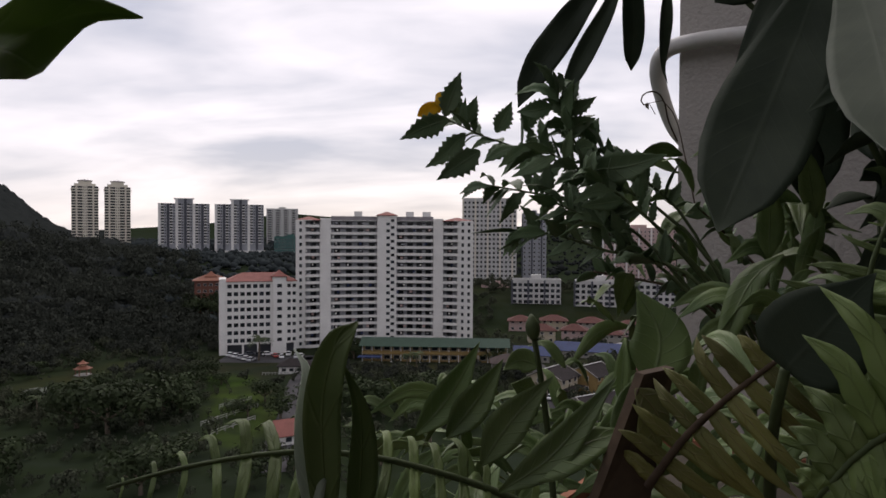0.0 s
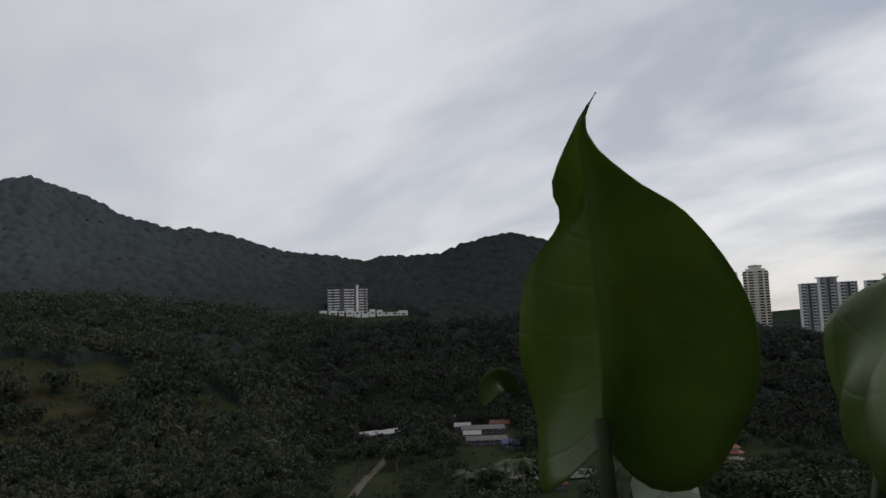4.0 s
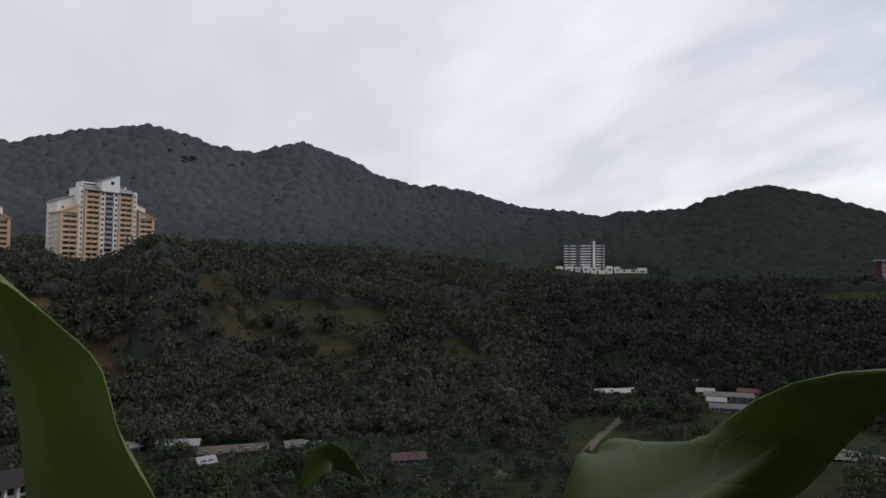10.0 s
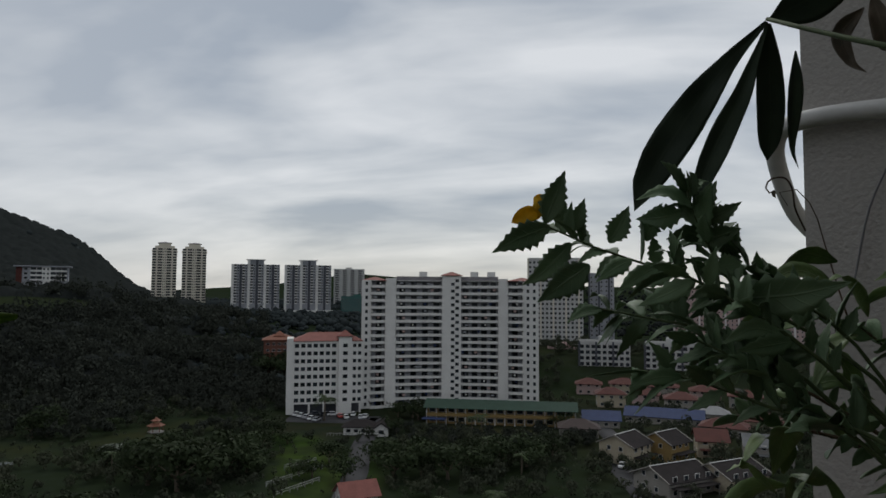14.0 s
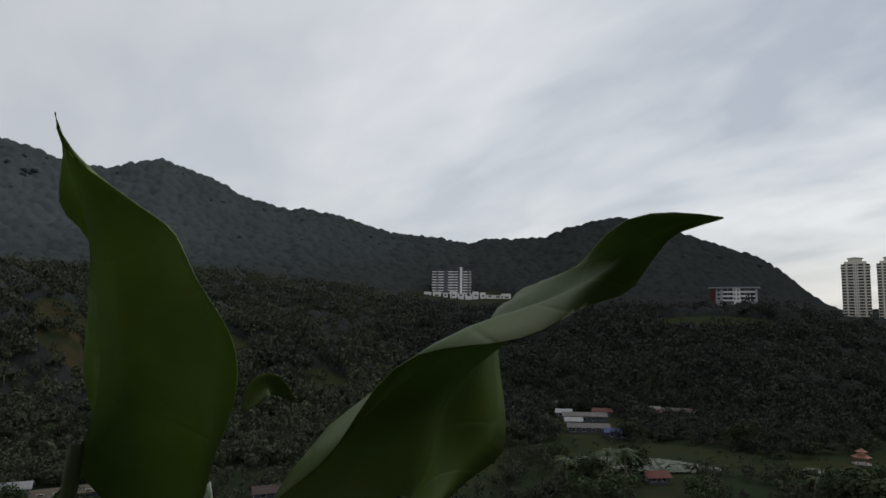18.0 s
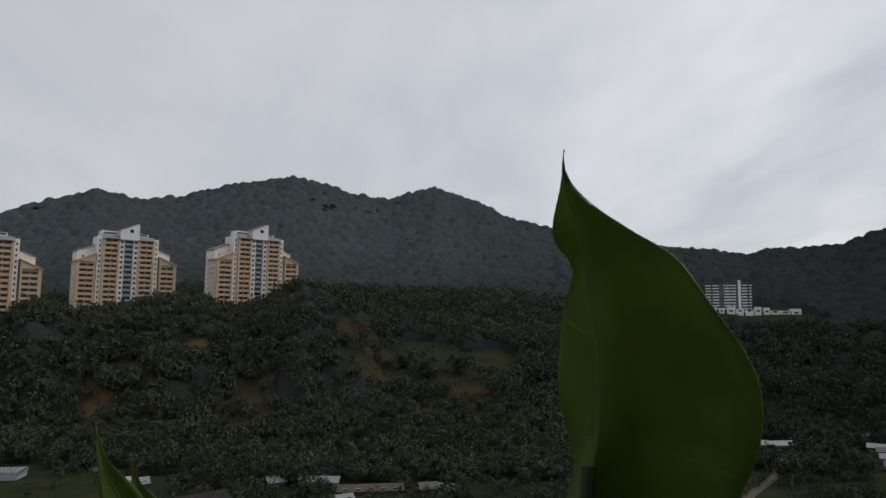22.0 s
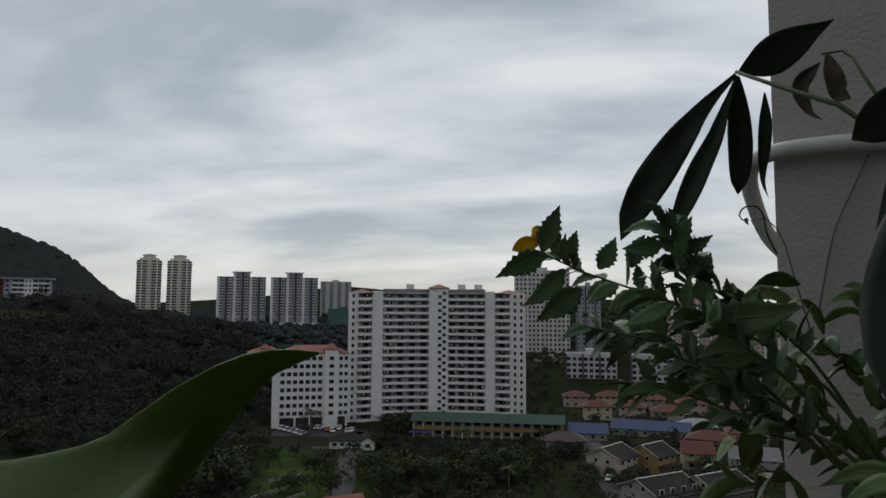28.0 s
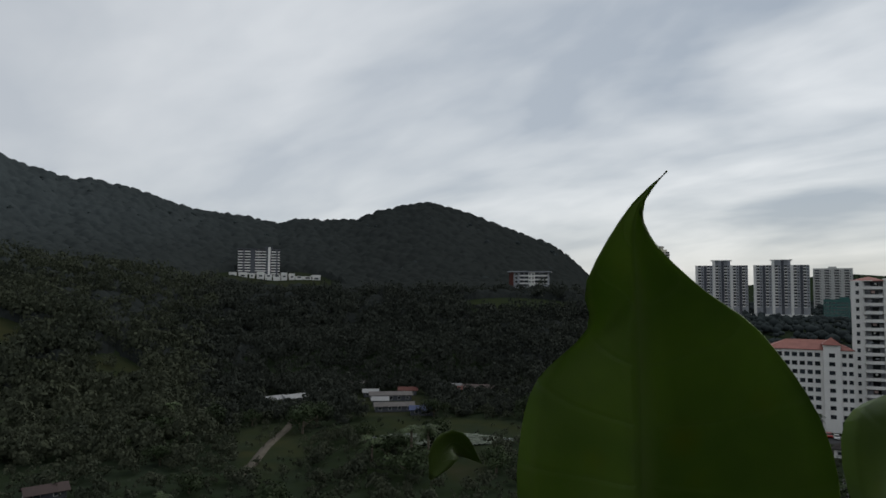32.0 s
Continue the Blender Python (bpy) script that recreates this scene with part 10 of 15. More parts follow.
leaf(bush, [(0.260, 0.994, -0.066), (0.265, 1.000, -0.059), (0.269, 1.006, -0.049)], 0.0123, (-0.092, -0.782, 0.617), 'herb', profile='round', teeth=0.00, n=8, m=2, fold=0.43, seed=2527)
leaf(bush, [(0.253, 0.998, -0.056), (0.259, 1.002, -0.050), (0.266, 1.007, -0.039)], 0.0124, (-0.734, 0.229, 0.639), 'herb', profile='round', teeth=0.00, n=8, m=2, fold=0.27, seed=5118)
leaf(bush, [(0.246, 0.999, -0.048), (0.254, 1.000, -0.026), (0.262, 1.001, -0.020)], 0.0181, (-0.428, -0.728, 0.536), 'herb', profile='round', teeth=0.00, n=8, m=2, fold=0.33, seed=725)
leaf(bush, [(0.240, 0.999, -0.042), (0.224, 0.996, -0.048), (0.208, 0.994, -0.063)], 0.0181, (-0.529, 0.278, 0.801), 'herb', profile='round', teeth=0.00, n=8, m=2, fold=0.36, seed=600)
leaf(bush, [(0.234, 0.998, -0.037), (0.222, 0.984, -0.034), (0.211, 0.971, -0.036)], 0.0180, (-0.843, -0.062, 0.535), 'herb', profile='round', teeth=0.00, n=8, m=2, fold=0.22, seed=8208)
leaf(bush, [(0.227, 0.997, -0.031), (0.227, 1.008, -0.011), (0.226, 1.018, -0.007)], 0.0174, (-0.506, 0.203, 0.838), 'herb', profile='round', teeth=0.00, n=8, m=2, fold=0.19, seed=2752)
leaf(bush, [(0.221, 0.997, -0.025), (0.207, 1.008, -0.019), (0.193, 1.019, -0.021)], 0.0186, (-0.672, -0.740, 0.004), 'herb', profile='round', teeth=0.00, n=8, m=2, fold=0.20, seed=9519)
leaf(bush, [(0.215, 0.996, -0.019), (0.200, 1.008, -0.010), (0.185, 1.020, -0.014)], 0.0198, (0.207, 0.001, 0.978), 'herb', profile='round', teeth=0.00, n=8, m=2, fold=0.37, seed=6964)
leaf(bush, [(0.208, 0.995, -0.014), (0.197, 0.984, -0.010), (0.185, 0.974, -0.023)], 0.0162, (-0.373, -0.288, 0.882), 'herb', profile='round', teeth=0.00, n=8, m=2, fold=0.33, seed=4766)
stem(bush, [(0.296, 0.818, -0.244), (0.236, 0.843, -0.167), (0.175, 0.854, -0.112), (0.144, 0.868, -0.071)], 0.0032, 0.0012, WOODY)
leaf(bush, [(0.265, 0.831, -0.204), (0.268, 0.821, -0.193), (0.271, 0.812, -0.180)], 0.0172, (-0.465, 0.027, 0.885), 'herb', profile='round', teeth=0.00, n=8, m=2, fold=0.45, seed=4624)
leaf(bush, [(0.256, 0.834, -0.193), (0.243, 0.836, -0.191), (0.231, 0.838, -0.206)], 0.0138, (-0.373, -0.624, 0.687), 'herb', profile='round', teeth=0.00, n=8, m=2, fold=0.23, seed=2005)
leaf(bush, [(0.248, 0.838, -0.182), (0.252, 0.841, -0.172), (0.255, 0.844, -0.162)], 0.0125, (0.005, -0.857, 0.516), 'herb', profile='round', teeth=0.00, n=8, m=2, fold=0.15, seed=2829)
leaf(bush, [(0.239, 0.841, -0.171), (0.228, 0.839, -0.162), (0.216, 0.837, -0.167)], 0.0121, (-0.663, -0.742, -0.101), 'herb', profile='round', teeth=0.00, n=8, m=2, fold=0.21, seed=550)
leaf(bush, [(0.231, 0.844, -0.162), (0.229, 0.832, -0.147), (0.228, 0.821, -0.141)], 0.0167, (-0.087, -0.015, 0.996), 'herb', profile='round', teeth=0.00, n=8, m=2, fold=0.43, seed=22)
leaf(bush, [(0.222, 0.845, -0.154), (0.222, 0.855, -0.138), (0.222, 0.864, -0.135)], 0.0149, (0.552, -0.346, 0.759), 'herb', profile='round', teeth=0.00, n=8, m=2, fold=0.18, seed=6483)
leaf(bush, [(0.214, 0.847, -0.147), (0.216, 0.846, -0.128), (0.219, 0.846, -0.128)], 0.0110, (-0.675, -0.514, 0.529), 'herb', profile='round', teeth=0.00, n=8, m=2, fold=0.14, seed=498)
leaf(bush, [(0.205, 0.848, -0.139), (0.195, 0.836, -0.124), (0.185, 0.823, -0.128)], 0.0180, (0.001, -0.982, 0.188), 'herb', profile='round', teeth=0.00, n=8, m=2, fold=0.42, seed=8476)
leaf(bush, [(0.196, 0.850, -0.131), (0.185, 0.850, -0.130), (0.174, 0.849, -0.144)], 0.0120, (-0.425, -0.106, 0.899), 'herb', profile='round', teeth=0.00, n=8, m=2, fold=0.22, seed=5574)
leaf(bush, [(0.188, 0.852, -0.123), (0.175, 0.849, -0.119), (0.162, 0.845, -0.125)], 0.0132, (-0.190, -0.336, 0.922), 'herb', profile='round', teeth=0.00, n=8, m=2, fold=0.43, seed=6042)
leaf(bush, [(0.179, 0.853, -0.116), (0.186, 0.855, -0.094), (0.193, 0.857, -0.088)], 0.0173, (-0.173, -0.865, 0.472), 'herb', profile='round', teeth=0.00, n=8, m=2, fold=0.11, seed=5692)
leaf(bush, [(0.173, 0.855, -0.109), (0.173, 0.850, -0.087), (0.173, 0.844, -0.076)], 0.0195, (-0.173, -0.931, 0.322), 'herb', profile='round', teeth=0.00, n=8, m=2, fold=0.12, seed=643)
leaf(bush, [(0.169, 0.857, -0.103), (0.153, 0.847, -0.099), (0.137, 0.837, -0.108)], 0.0188, (-0.071, -0.995, 0.071), 'herb', profile='round', teeth=0.00, n=8, m=2, fold=0.44, seed=2146)
leaf(bush, [(0.164, 0.859, -0.098), (0.168, 0.857, -0.088), (0.173, 0.854, -0.080)], 0.0112, (-0.635, -0.041, 0.771), 'herb', profile='round', teeth=0.00, n=8, m=2, fold=0.13, seed=2833)
leaf(bush, [(0.160, 0.861, -0.092), (0.157, 0.857, -0.083), (0.155, 0.852, -0.074)], 0.0114, (0.375, -0.582, 0.722), 'herb', profile='round', teeth=0.00, n=8, m=2, fold=0.43, seed=3574)
leaf(bush, [(0.155, 0.863, -0.086), (0.145, 0.857, -0.086), (0.135, 0.851, -0.088)], 0.0120, (-0.205, -0.320, 0.925), 'herb', profile='round', teeth=0.00, n=8, m=2, fold=0.15, seed=1322)
leaf(bush, [(0.151, 0.865, -0.080), (0.144, 0.855, -0.064), (0.137, 0.845, -0.058)], 0.0179, (-0.879, -0.262, 0.399), 'herb', profile='round', teeth=0.00, n=8, m=2, fold=0.35, seed=1736)
leaf(bush, [(0.146, 0.867, -0.074), (0.136, 0.856, -0.057), (0.125, 0.845, -0.054)], 0.0199, (0.221, -0.763, 0.608), 'herb', profile='round', teeth=0.00, n=8, m=2, fold=0.25, seed=5972)
stem(bush, [(0.240, 1.089, -0.008), (0.239, 1.136, 0.078), (0.230, 1.144, 0.126), (0.212, 1.145, 0.154), (0.193, 1.150, 0.158), (0.190, 1.154, 0.143), (0.200, 1.152, 0.136)], 0.0012, 0.0006, WOODY, name="tendril")

mass_a = thing('foliage_plant', Matrix.Identity(4), 'dense dark foliage plant in the corner by the column', 'plant', 'corner plants')
leaf(mass_a, [(0.207, 0.747, -0.033), (0.190, 0.708, -0.023), (0.172, 0.669, -0.053)], 0.0207, (-0.429, -0.807, 0.407), 'shade', profile='lance', n=10, m=2, fold=0.37, wave=0.03, seed=1255)
leaf(mass_a, [(0.137, 0.614, -0.113), (0.113, 0.608, -0.096), (0.089, 0.601, -0.105)], 0.0134, (-0.023, -0.990, -0.139), 'shade', profile='lance', n=10, m=2, fold=0.13, wave=0.03, seed=4908)
leaf(mass_a, [(0.232, 0.572, -0.104), (0.259, 0.564, -0.074), (0.286, 0.556, -0.079)], 0.0178, (0.609, -0.415, 0.676), 'shade', profile='lance', n=10, m=2, fold=0.40, wave=0.03, seed=7748)
leaf(mass_a, [(0.156, 0.618, -0.135), (0.127, 0.600, -0.128), (0.098, 0.582, -0.153)], 0.0164, (-0.584, -0.645, 0.493), 'shade', profile='lance', n=10, m=2, fold=0.34, wave=0.03, seed=6596)
leaf(mass_a, [(0.388, 0.743, -0.036), (0.359, 0.756, -0.030), (0.330, 0.769, -0.052)], 0.0152, (-0.459, 0.671, 0.581), 'shade', profile='lance', n=10, m=2, fold=0.21, wave=0.03, seed=1788)
leaf(mass_a, [(0.387, 0.765, -0.137), (0.369, 0.773, -0.094), (0.350, 0.782, -0.090)], 0.0197, (-0.733, -0.526, -0.430), 'shade', profile='lance', n=10, m=2, fold=0.12, wave=0.03, seed=7429)
leaf(mass_a, [(0.351, 0.718, -0.099), (0.311, 0.704, -0.084), (0.271, 0.689, -0.108)], 0.0209, (-0.656, -0.290, 0.697), 'shade', profile='lance', n=10, m=2, fold=0.36, wave=0.03, seed=1772)
leaf(mass_a, [(0.182, 0.658, -0.102), (0.158, 0.629, -0.094), (0.135, 0.599, -0.121)], 0.0182, (-0.477, -0.423, 0.770), 'shade', profile='lance', n=10, m=2, fold=0.18, wave=0.03, seed=4111)
leaf(mass_a, [(0.329, 0.660, -0.073), (0.312, 0.656, -0.047), (0.295, 0.653, -0.047)], 0.0131, (-0.796, -0.450, 0.405), 'shade', profile='lance', n=10, m=2, fold=0.18, wave=0.03, seed=4479)
leaf(mass_a, [(0.311, 0.612, -0.130), (0.293, 0.644, -0.101), (0.276, 0.676, -0.111)], 0.0204, (-0.330, -0.750, 0.574), 'shade', profile='lance', n=10, m=2, fold=0.27, wave=0.03, seed=4143)
leaf(mass_a, [(0.361, 0.821, -0.201), (0.352, 0.788, -0.163), (0.343, 0.754, -0.168)], 0.0221, (-0.725, -0.505, 0.469), 'shade', profile='lance', n=10, m=2, fold=0.17, wave=0.03, seed=7344)
leaf(mass_a, [(0.216, 0.622, -0.116), (0.181, 0.602, -0.084), (0.147, 0.581, -0.094)], 0.0229, (-0.485, -0.809, 0.333), 'shade', profile='lance', n=10, m=2, fold=0.21, wave=0.03, seed=9806)
leaf(mass_a, [(0.304, 0.667, -0.035), (0.321, 0.694, -0.030), (0.338, 0.721, -0.054)], 0.0152, (-0.531, -0.663, 0.527), 'shade', profile='lance', n=10, m=2, fold=0.34, wave=0.03, seed=9774)
leaf(mass_a, [(0.157, 0.711, -0.122), (0.124, 0.734, -0.103), (0.090, 0.756, -0.122)], 0.0202, (-0.237, -0.957, 0.164), 'shade', profile='lance', n=10, m=2, fold=0.39, wave=0.03, seed=9705)
leaf(mass_a, [(0.164, 0.659, -0.115), (0.118, 0.646, -0.110), (0.072, 0.633, -0.149)], 0.0230, (-0.810, 0.354, 0.468), 'shade', profile='lance', n=10, m=2, fold=0.25, wave=0.03, seed=273)
leaf(mass_a, [(0.304, 0.725, -0.136), (0.322, 0.730, -0.095), (0.341, 0.736, -0.090)], 0.0192, (-0.303, -0.937, 0.172), 'shade', profile='lance', n=10, m=2, fold=0.17, wave=0.03, seed=2205)
leaf(mass_a, [(0.150, 0.694, -0.114), (0.115, 0.701, -0.104), (0.081, 0.708, -0.127)], 0.0170, (-0.040, -0.731, 0.682), 'shade', profile='lance', n=10, m=2, fold=0.15, wave=0.03, seed=338)
leaf(mass_a, [(0.247, 0.722, -0.133), (0.225, 0.709, -0.130), (0.202, 0.696, -0.152)], 0.0127, (-0.258, -0.550, 0.794), 'shade', profile='lance', n=10, m=2, fold=0.38, wave=0.03, seed=8146)
leaf(mass_a, [(0.290, 0.841, -0.188), (0.284, 0.854, -0.155), (0.278, 0.868, -0.150)], 0.0155, (-0.539, -0.587, 0.604), 'shade', profile='lance', n=10, m=2, fold=0.29, wave=0.03, seed=3288)
leaf(mass_a, [(0.378, 0.761, -0.111), (0.407, 0.742, -0.118), (0.437, 0.723, -0.160)], 0.0179, (-0.927, 0.012, 0.376), 'shade', profile='lance', n=10, m=2, fold=0.13, wave=0.03, seed=2437)
leaf(mass_a, [(0.382, 0.676, -0.116), (0.345, 0.671, -0.076), (0.308, 0.666, -0.081)], 0.0237, (-0.354, 0.255, 0.900), 'shade', profile='lance', n=10, m=2, fold=0.14, wave=0.03, seed=4613)
leaf(mass_a, [(0.269, 0.545, -0.142), (0.282, 0.515, -0.101), (0.296, 0.486, -0.103)], 0.0221, (0.440, -0.682, 0.584), 'shade', profile='lance', n=10, m=2, fold=0.35, wave=0.03, seed=7862)
leaf(mass_a, [(0.147, 0.704, -0.127), (0.118, 0.709, -0.133), (0.090, 0.715, -0.168)], 0.0149, (-0.401, -0.888, 0.224), 'shade', profile='lance', n=10, m=2, fold=0.34, wave=0.03, seed=3783)
leaf(mass_a, [(0.187, 0.607, -0.121), (0.172, 0.632, -0.102), (0.158, 0.657, -0.111)], 0.0153, (0.633, 0.672, 0.384), 'shade', profile='lance', n=10, m=2, fold=0.28, wave=0.03, seed=1866)
leaf(mass_a, [(0.376, 0.706, -0.149), (0.354, 0.721, -0.112), (0.332, 0.735, -0.112)], 0.0195, (-0.674, -0.503, 0.541), 'shade', profile='lance', n=10, m=2, fold=0.15, wave=0.03, seed=5748)
leaf(mass_a, [(0.174, 0.651, -0.145), (0.207, 0.649, -0.162), (0.239, 0.647, -0.216)], 0.0191, (-0.134, -0.815, 0.564), 'shade', profile='lance', n=10, m=2, fold=0.18, wave=0.03, seed=9205)
leaf(mass_a, [(0.369, 0.745, -0.105), (0.366, 0.736, -0.129), (0.363, 0.727, -0.182)], 0.0147, (0.316, -0.943, -0.107), 'shade', profile='lance', n=10, m=2, fold=0.38, wave=0.03, seed=3001)
leaf(mass_a, [(0.274, 0.629, -0.152), (0.286, 0.612, -0.174), (0.298, 0.594, -0.228)], 0.0168, (-0.488, -0.434, 0.758), 'shade', profile='lance', n=10, m=2, fold=0.28, wave=0.03, seed=211)
leaf(mass_a, [(0.232, 0.767, -0.078), (0.221, 0.785, -0.054), (0.210, 0.803, -0.056)], 0.0138, (-0.908, -0.400, -0.121), 'shade', profile='lance', n=10, m=2, fold=0.39, wave=0.03, seed=2443)
leaf(mass_a, [(0.241, 0.566, -0.064), (0.264, 0.564, -0.045), (0.287, 0.562, -0.051)], 0.0131, (0.015, -0.999, 0.038), 'shade', profile='lance', n=10, m=2, fold=0.26, wave=0.03, seed=8144)
leaf(mass_a, [(0.335, 0.651, -0.096), (0.339, 0.631, -0.065), (0.343, 0.610, -0.065)], 0.0157, (-0.847, 0.435, 0.307), 'shade', profile='lance', n=10, m=2, fold=0.24, wave=0.03, seed=3377)
leaf(mass_a, [(0.300, 0.828, -0.039), (0.259, 0.845, -0.025), (0.217, 0.862, -0.053)], 0.0218, (-0.393, -0.774, 0.497), 'shade', profile='lance', n=10, m=2, fold=0.20, wave=0.03, seed=5537)
leaf(mass_a, [(0.217, 0.673, -0.057), (0.236, 0.656, -0.056), (0.254, 0.638, -0.079)], 0.0123, (-0.070, -0.132, 0.989), 'shade', profile='lance', n=10, m=2, fold=0.31, wave=0.03, seed=9274)
leaf(mass_a, [(0.301, 0.718, -0.098), (0.288, 0.712, -0.114), (0.274, 0.706, -0.153)], 0.0121, (-0.851, 0.124, -0.511), 'shade', profile='lance', n=10, m=2, fold=0.26, wave=0.03, seed=6744)
leaf(mass_a, [(0.406, 0.788, -0.036), (0.445, 0.774, -0.022), (0.483, 0.759, -0.046)], 0.0201, (-0.203, 0.067, 0.977), 'shade', profile='lance', n=10, m=2, fold=0.37, wave=0.03, seed=6766)
leaf(mass_a, [(0.149, 0.652, -0.066), (0.115, 0.641, -0.092), (0.081, 0.629, -0.165)], 0.0239, (0.179, -0.255, 0.950), 'shade', profile='lance', n=10, m=2, fold=0.14, wave=0.03, seed=510)
leaf(mass_a, [(0.281, 0.567, -0.084), (0.306, 0.563, -0.066), (0.332, 0.558, -0.075)], 0.0139, (-0.305, 0.042, 0.951), 'shade', profile='lance', n=10, m=2, fold=0.11, wave=0.03, seed=8491)
leaf(mass_a, [(0.147, 0.644, -0.112), (0.161, 0.646, -0.083), (0.175, 0.648, -0.080)], 0.0136, (-0.482, -0.874, -0.069), 'shade', profile='lance', n=10, m=2, fold=0.23, wave=0.03, seed=4942)
leaf(mass_a, [(0.230, 0.737, -0.104), (0.267, 0.731, -0.092), (0.303, 0.725, -0.114)], 0.0180, (-0.618, -0.684, 0.388), 'shade', profile='lance', n=10, m=2, fold=0.38, wave=0.03, seed=3636)
leaf(mass_a, [(0.348, 0.684, -0.172), (0.365, 0.656, -0.194), (0.382, 0.629, -0.256)], 0.0208, (-0.665, -0.399, 0.632), 'shade', profile='lance', n=10, m=2, fold=0.24, wave=0.03, seed=5756)
leaf(mass_a, [(0.273, 0.870, -0.076), (0.251, 0.846, -0.034), (0.230, 0.821, -0.036)], 0.0226, (0.628, -0.671, 0.393), 'shade', profile='lance', n=10, m=2, fold=0.22, wave=0.03, seed=5914)
leaf(mass_a, [(0.252, 0.907, -0.035), (0.260, 0.891, -0.002), (0.268, 0.876, 0.001)], 0.0159, (-0.979, 0.020, 0.202), 'shade', profile='lance', n=10, m=2, fold=0.30, wave=0.03, seed=8326)
leaf(mass_a, [(0.287, 0.712, -0.087), (0.309, 0.675, -0.083), (0.331, 0.637, -0.119)], 0.0211, (-0.842, -0.312, 0.439), 'shade', profile='lance', n=10, m=2, fold=0.21, wave=0.03, seed=4086)
leaf(mass_a, [(0.356, 0.665, -0.170), (0.323, 0.643, -0.152), (0.290, 0.620, -0.172)], 0.0200, (-0.976, 0.148, 0.157), 'shade', profile='lance', n=10, m=2, fold=0.16, wave=0.03, seed=3482)
leaf(mass_a, [(0.308, 0.807, -0.047), (0.271, 0.809, -0.043), (0.234, 0.811, -0.074)], 0.0178, (-0.691, -0.196, 0.696), 'shade', profile='lance', n=10, m=2, fold=0.27, wave=0.03, seed=1432)
leaf(mass_a, [(0.147, 0.673, -0.071), (0.152, 0.681, -0.015), (0.158, 0.688, -0.004)], 0.0235, (-0.108, -0.755, 0.647), 'shade', profile='lance', n=10, m=2, fold=0.17, wave=0.03, seed=6843)
leaf(mass_a, [(0.167, 0.734, -0.078), (0.195, 0.699, -0.067), (0.224, 0.664, -0.097)], 0.0217, (0.201, -0.631, 0.750), 'shade', profile='lance', n=10, m=2, fold=0.25, wave=0.03, seed=8215)
leaf(mass_a, [(0.227, 0.776, -0.176), (0.197, 0.784, -0.167), (0.166, 0.791, -0.187)], 0.0152, (0.231, -0.956, -0.180), 'shade', profile='lance', n=10, m=2, fold=0.16, wave=0.03, seed=6906)
leaf(mass_a, [(0.216, 0.708, -0.123), (0.237, 0.712, -0.106), (0.259, 0.717, -0.112)], 0.0124, (0.599, -0.347, -0.722), 'shade', profile='lance', n=10, m=2, fold=0.38, wave=0.03, seed=7618)
leaf(mass_a, [(0.262, 0.546, -0.099), (0.242, 0.527, -0.100), (0.221, 0.507, -0.129)], 0.0140, (-0.816, -0.078, 0.572), 'shade', profile='lance', n=10, m=2, fold=0.29, wave=0.03, seed=4909)
leaf(mass_a, [(0.251, 0.592, -0.067), (0.268, 0.594, -0.042), (0.286, 0.596, -0.043)], 0.0128, (-0.743, 0.444, 0.501), 'shade', profile='lance', n=10, m=2, fold=0.28, wave=0.03, seed=652)
leaf(mass_a, [(0.192, 0.678, -0.044), (0.189, 0.692, -0.063), (0.186, 0.706, -0.108)], 0.0133, (0.599, 0.506, 0.621), 'shade', profile='lance', n=10, m=2, fold=0.19, wave=0.03, seed=954)
leaf(mass_a, [(0.289, 0.708, -0.038), (0.273, 0.716, 0.005), (0.256, 0.723, 0.010)], 0.0194, (-0.635, -0.693, 0.341), 'shade', profile='lance', n=10, m=2, fold=0.36, wave=0.03, seed=3720)
leaf(mass_a, [(0.224, 0.780, -0.067), (0.199, 0.749, -0.036), (0.173, 0.718, -0.048)], 0.0223, (-0.099, -0.728, 0.678), 'shade', profile='lance', n=10, m=2, fold=0.14, wave=0.03, seed=5757)
leaf(mass_a, [(0.320, 0.623, -0.154), (0.333, 0.634, -0.105), (0.347, 0.645, -0.098)], 0.0220, (-0.153, -0.315, 0.937), 'shade', profile='lance', n=10, m=2, fold=0.31, wave=0.03, seed=5395)
leaf(mass_a, [(0.245, 0.591, -0.068), (0.272, 0.611, -0.063), (0.300, 0.630, -0.089)], 0.0161, (-0.173, -0.707, 0.685), 'shade', profile='lance', n=10, m=2, fold=0.16, wave=0.03, seed=1499)
leaf(mass_a, [(0.237, 0.742, -0.169), (0.218, 0.722, -0.193), (0.199, 0.702, -0.255)], 0.0197, (-0.533, -0.552, 0.641), 'shade', profile='lance', n=10, m=2, fold=0.38, wave=0.03, seed=705)
leaf(mass_a, [(0.206, 0.572, -0.066), (0.189, 0.591, -0.033), (0.172, 0.610, -0.035)], 0.0179, (-0.781, -0.362, 0.509), 'shade', profile='lance', n=10, m=2, fold=0.18, wave=0.03, seed=4518)
leaf(mass_a, [(0.380, 0.750, -0.103), (0.363, 0.732, -0.093), (0.346, 0.714, -0.107)], 0.0124, (-0.300, -0.093, 0.949), 'shade', profile='lance', n=10, m=2, fold=0.32, wave=0.03, seed=1321)
leaf(mass_a, [(0.284, 0.818, -0.036), (0.245, 0.796, -0.030), (0.205, 0.774, -0.066)], 0.0216, (-0.449, -0.797, -0.405), 'shade', profile='lance', n=10, m=2, fold=0.24, wave=0.03, seed=6595)
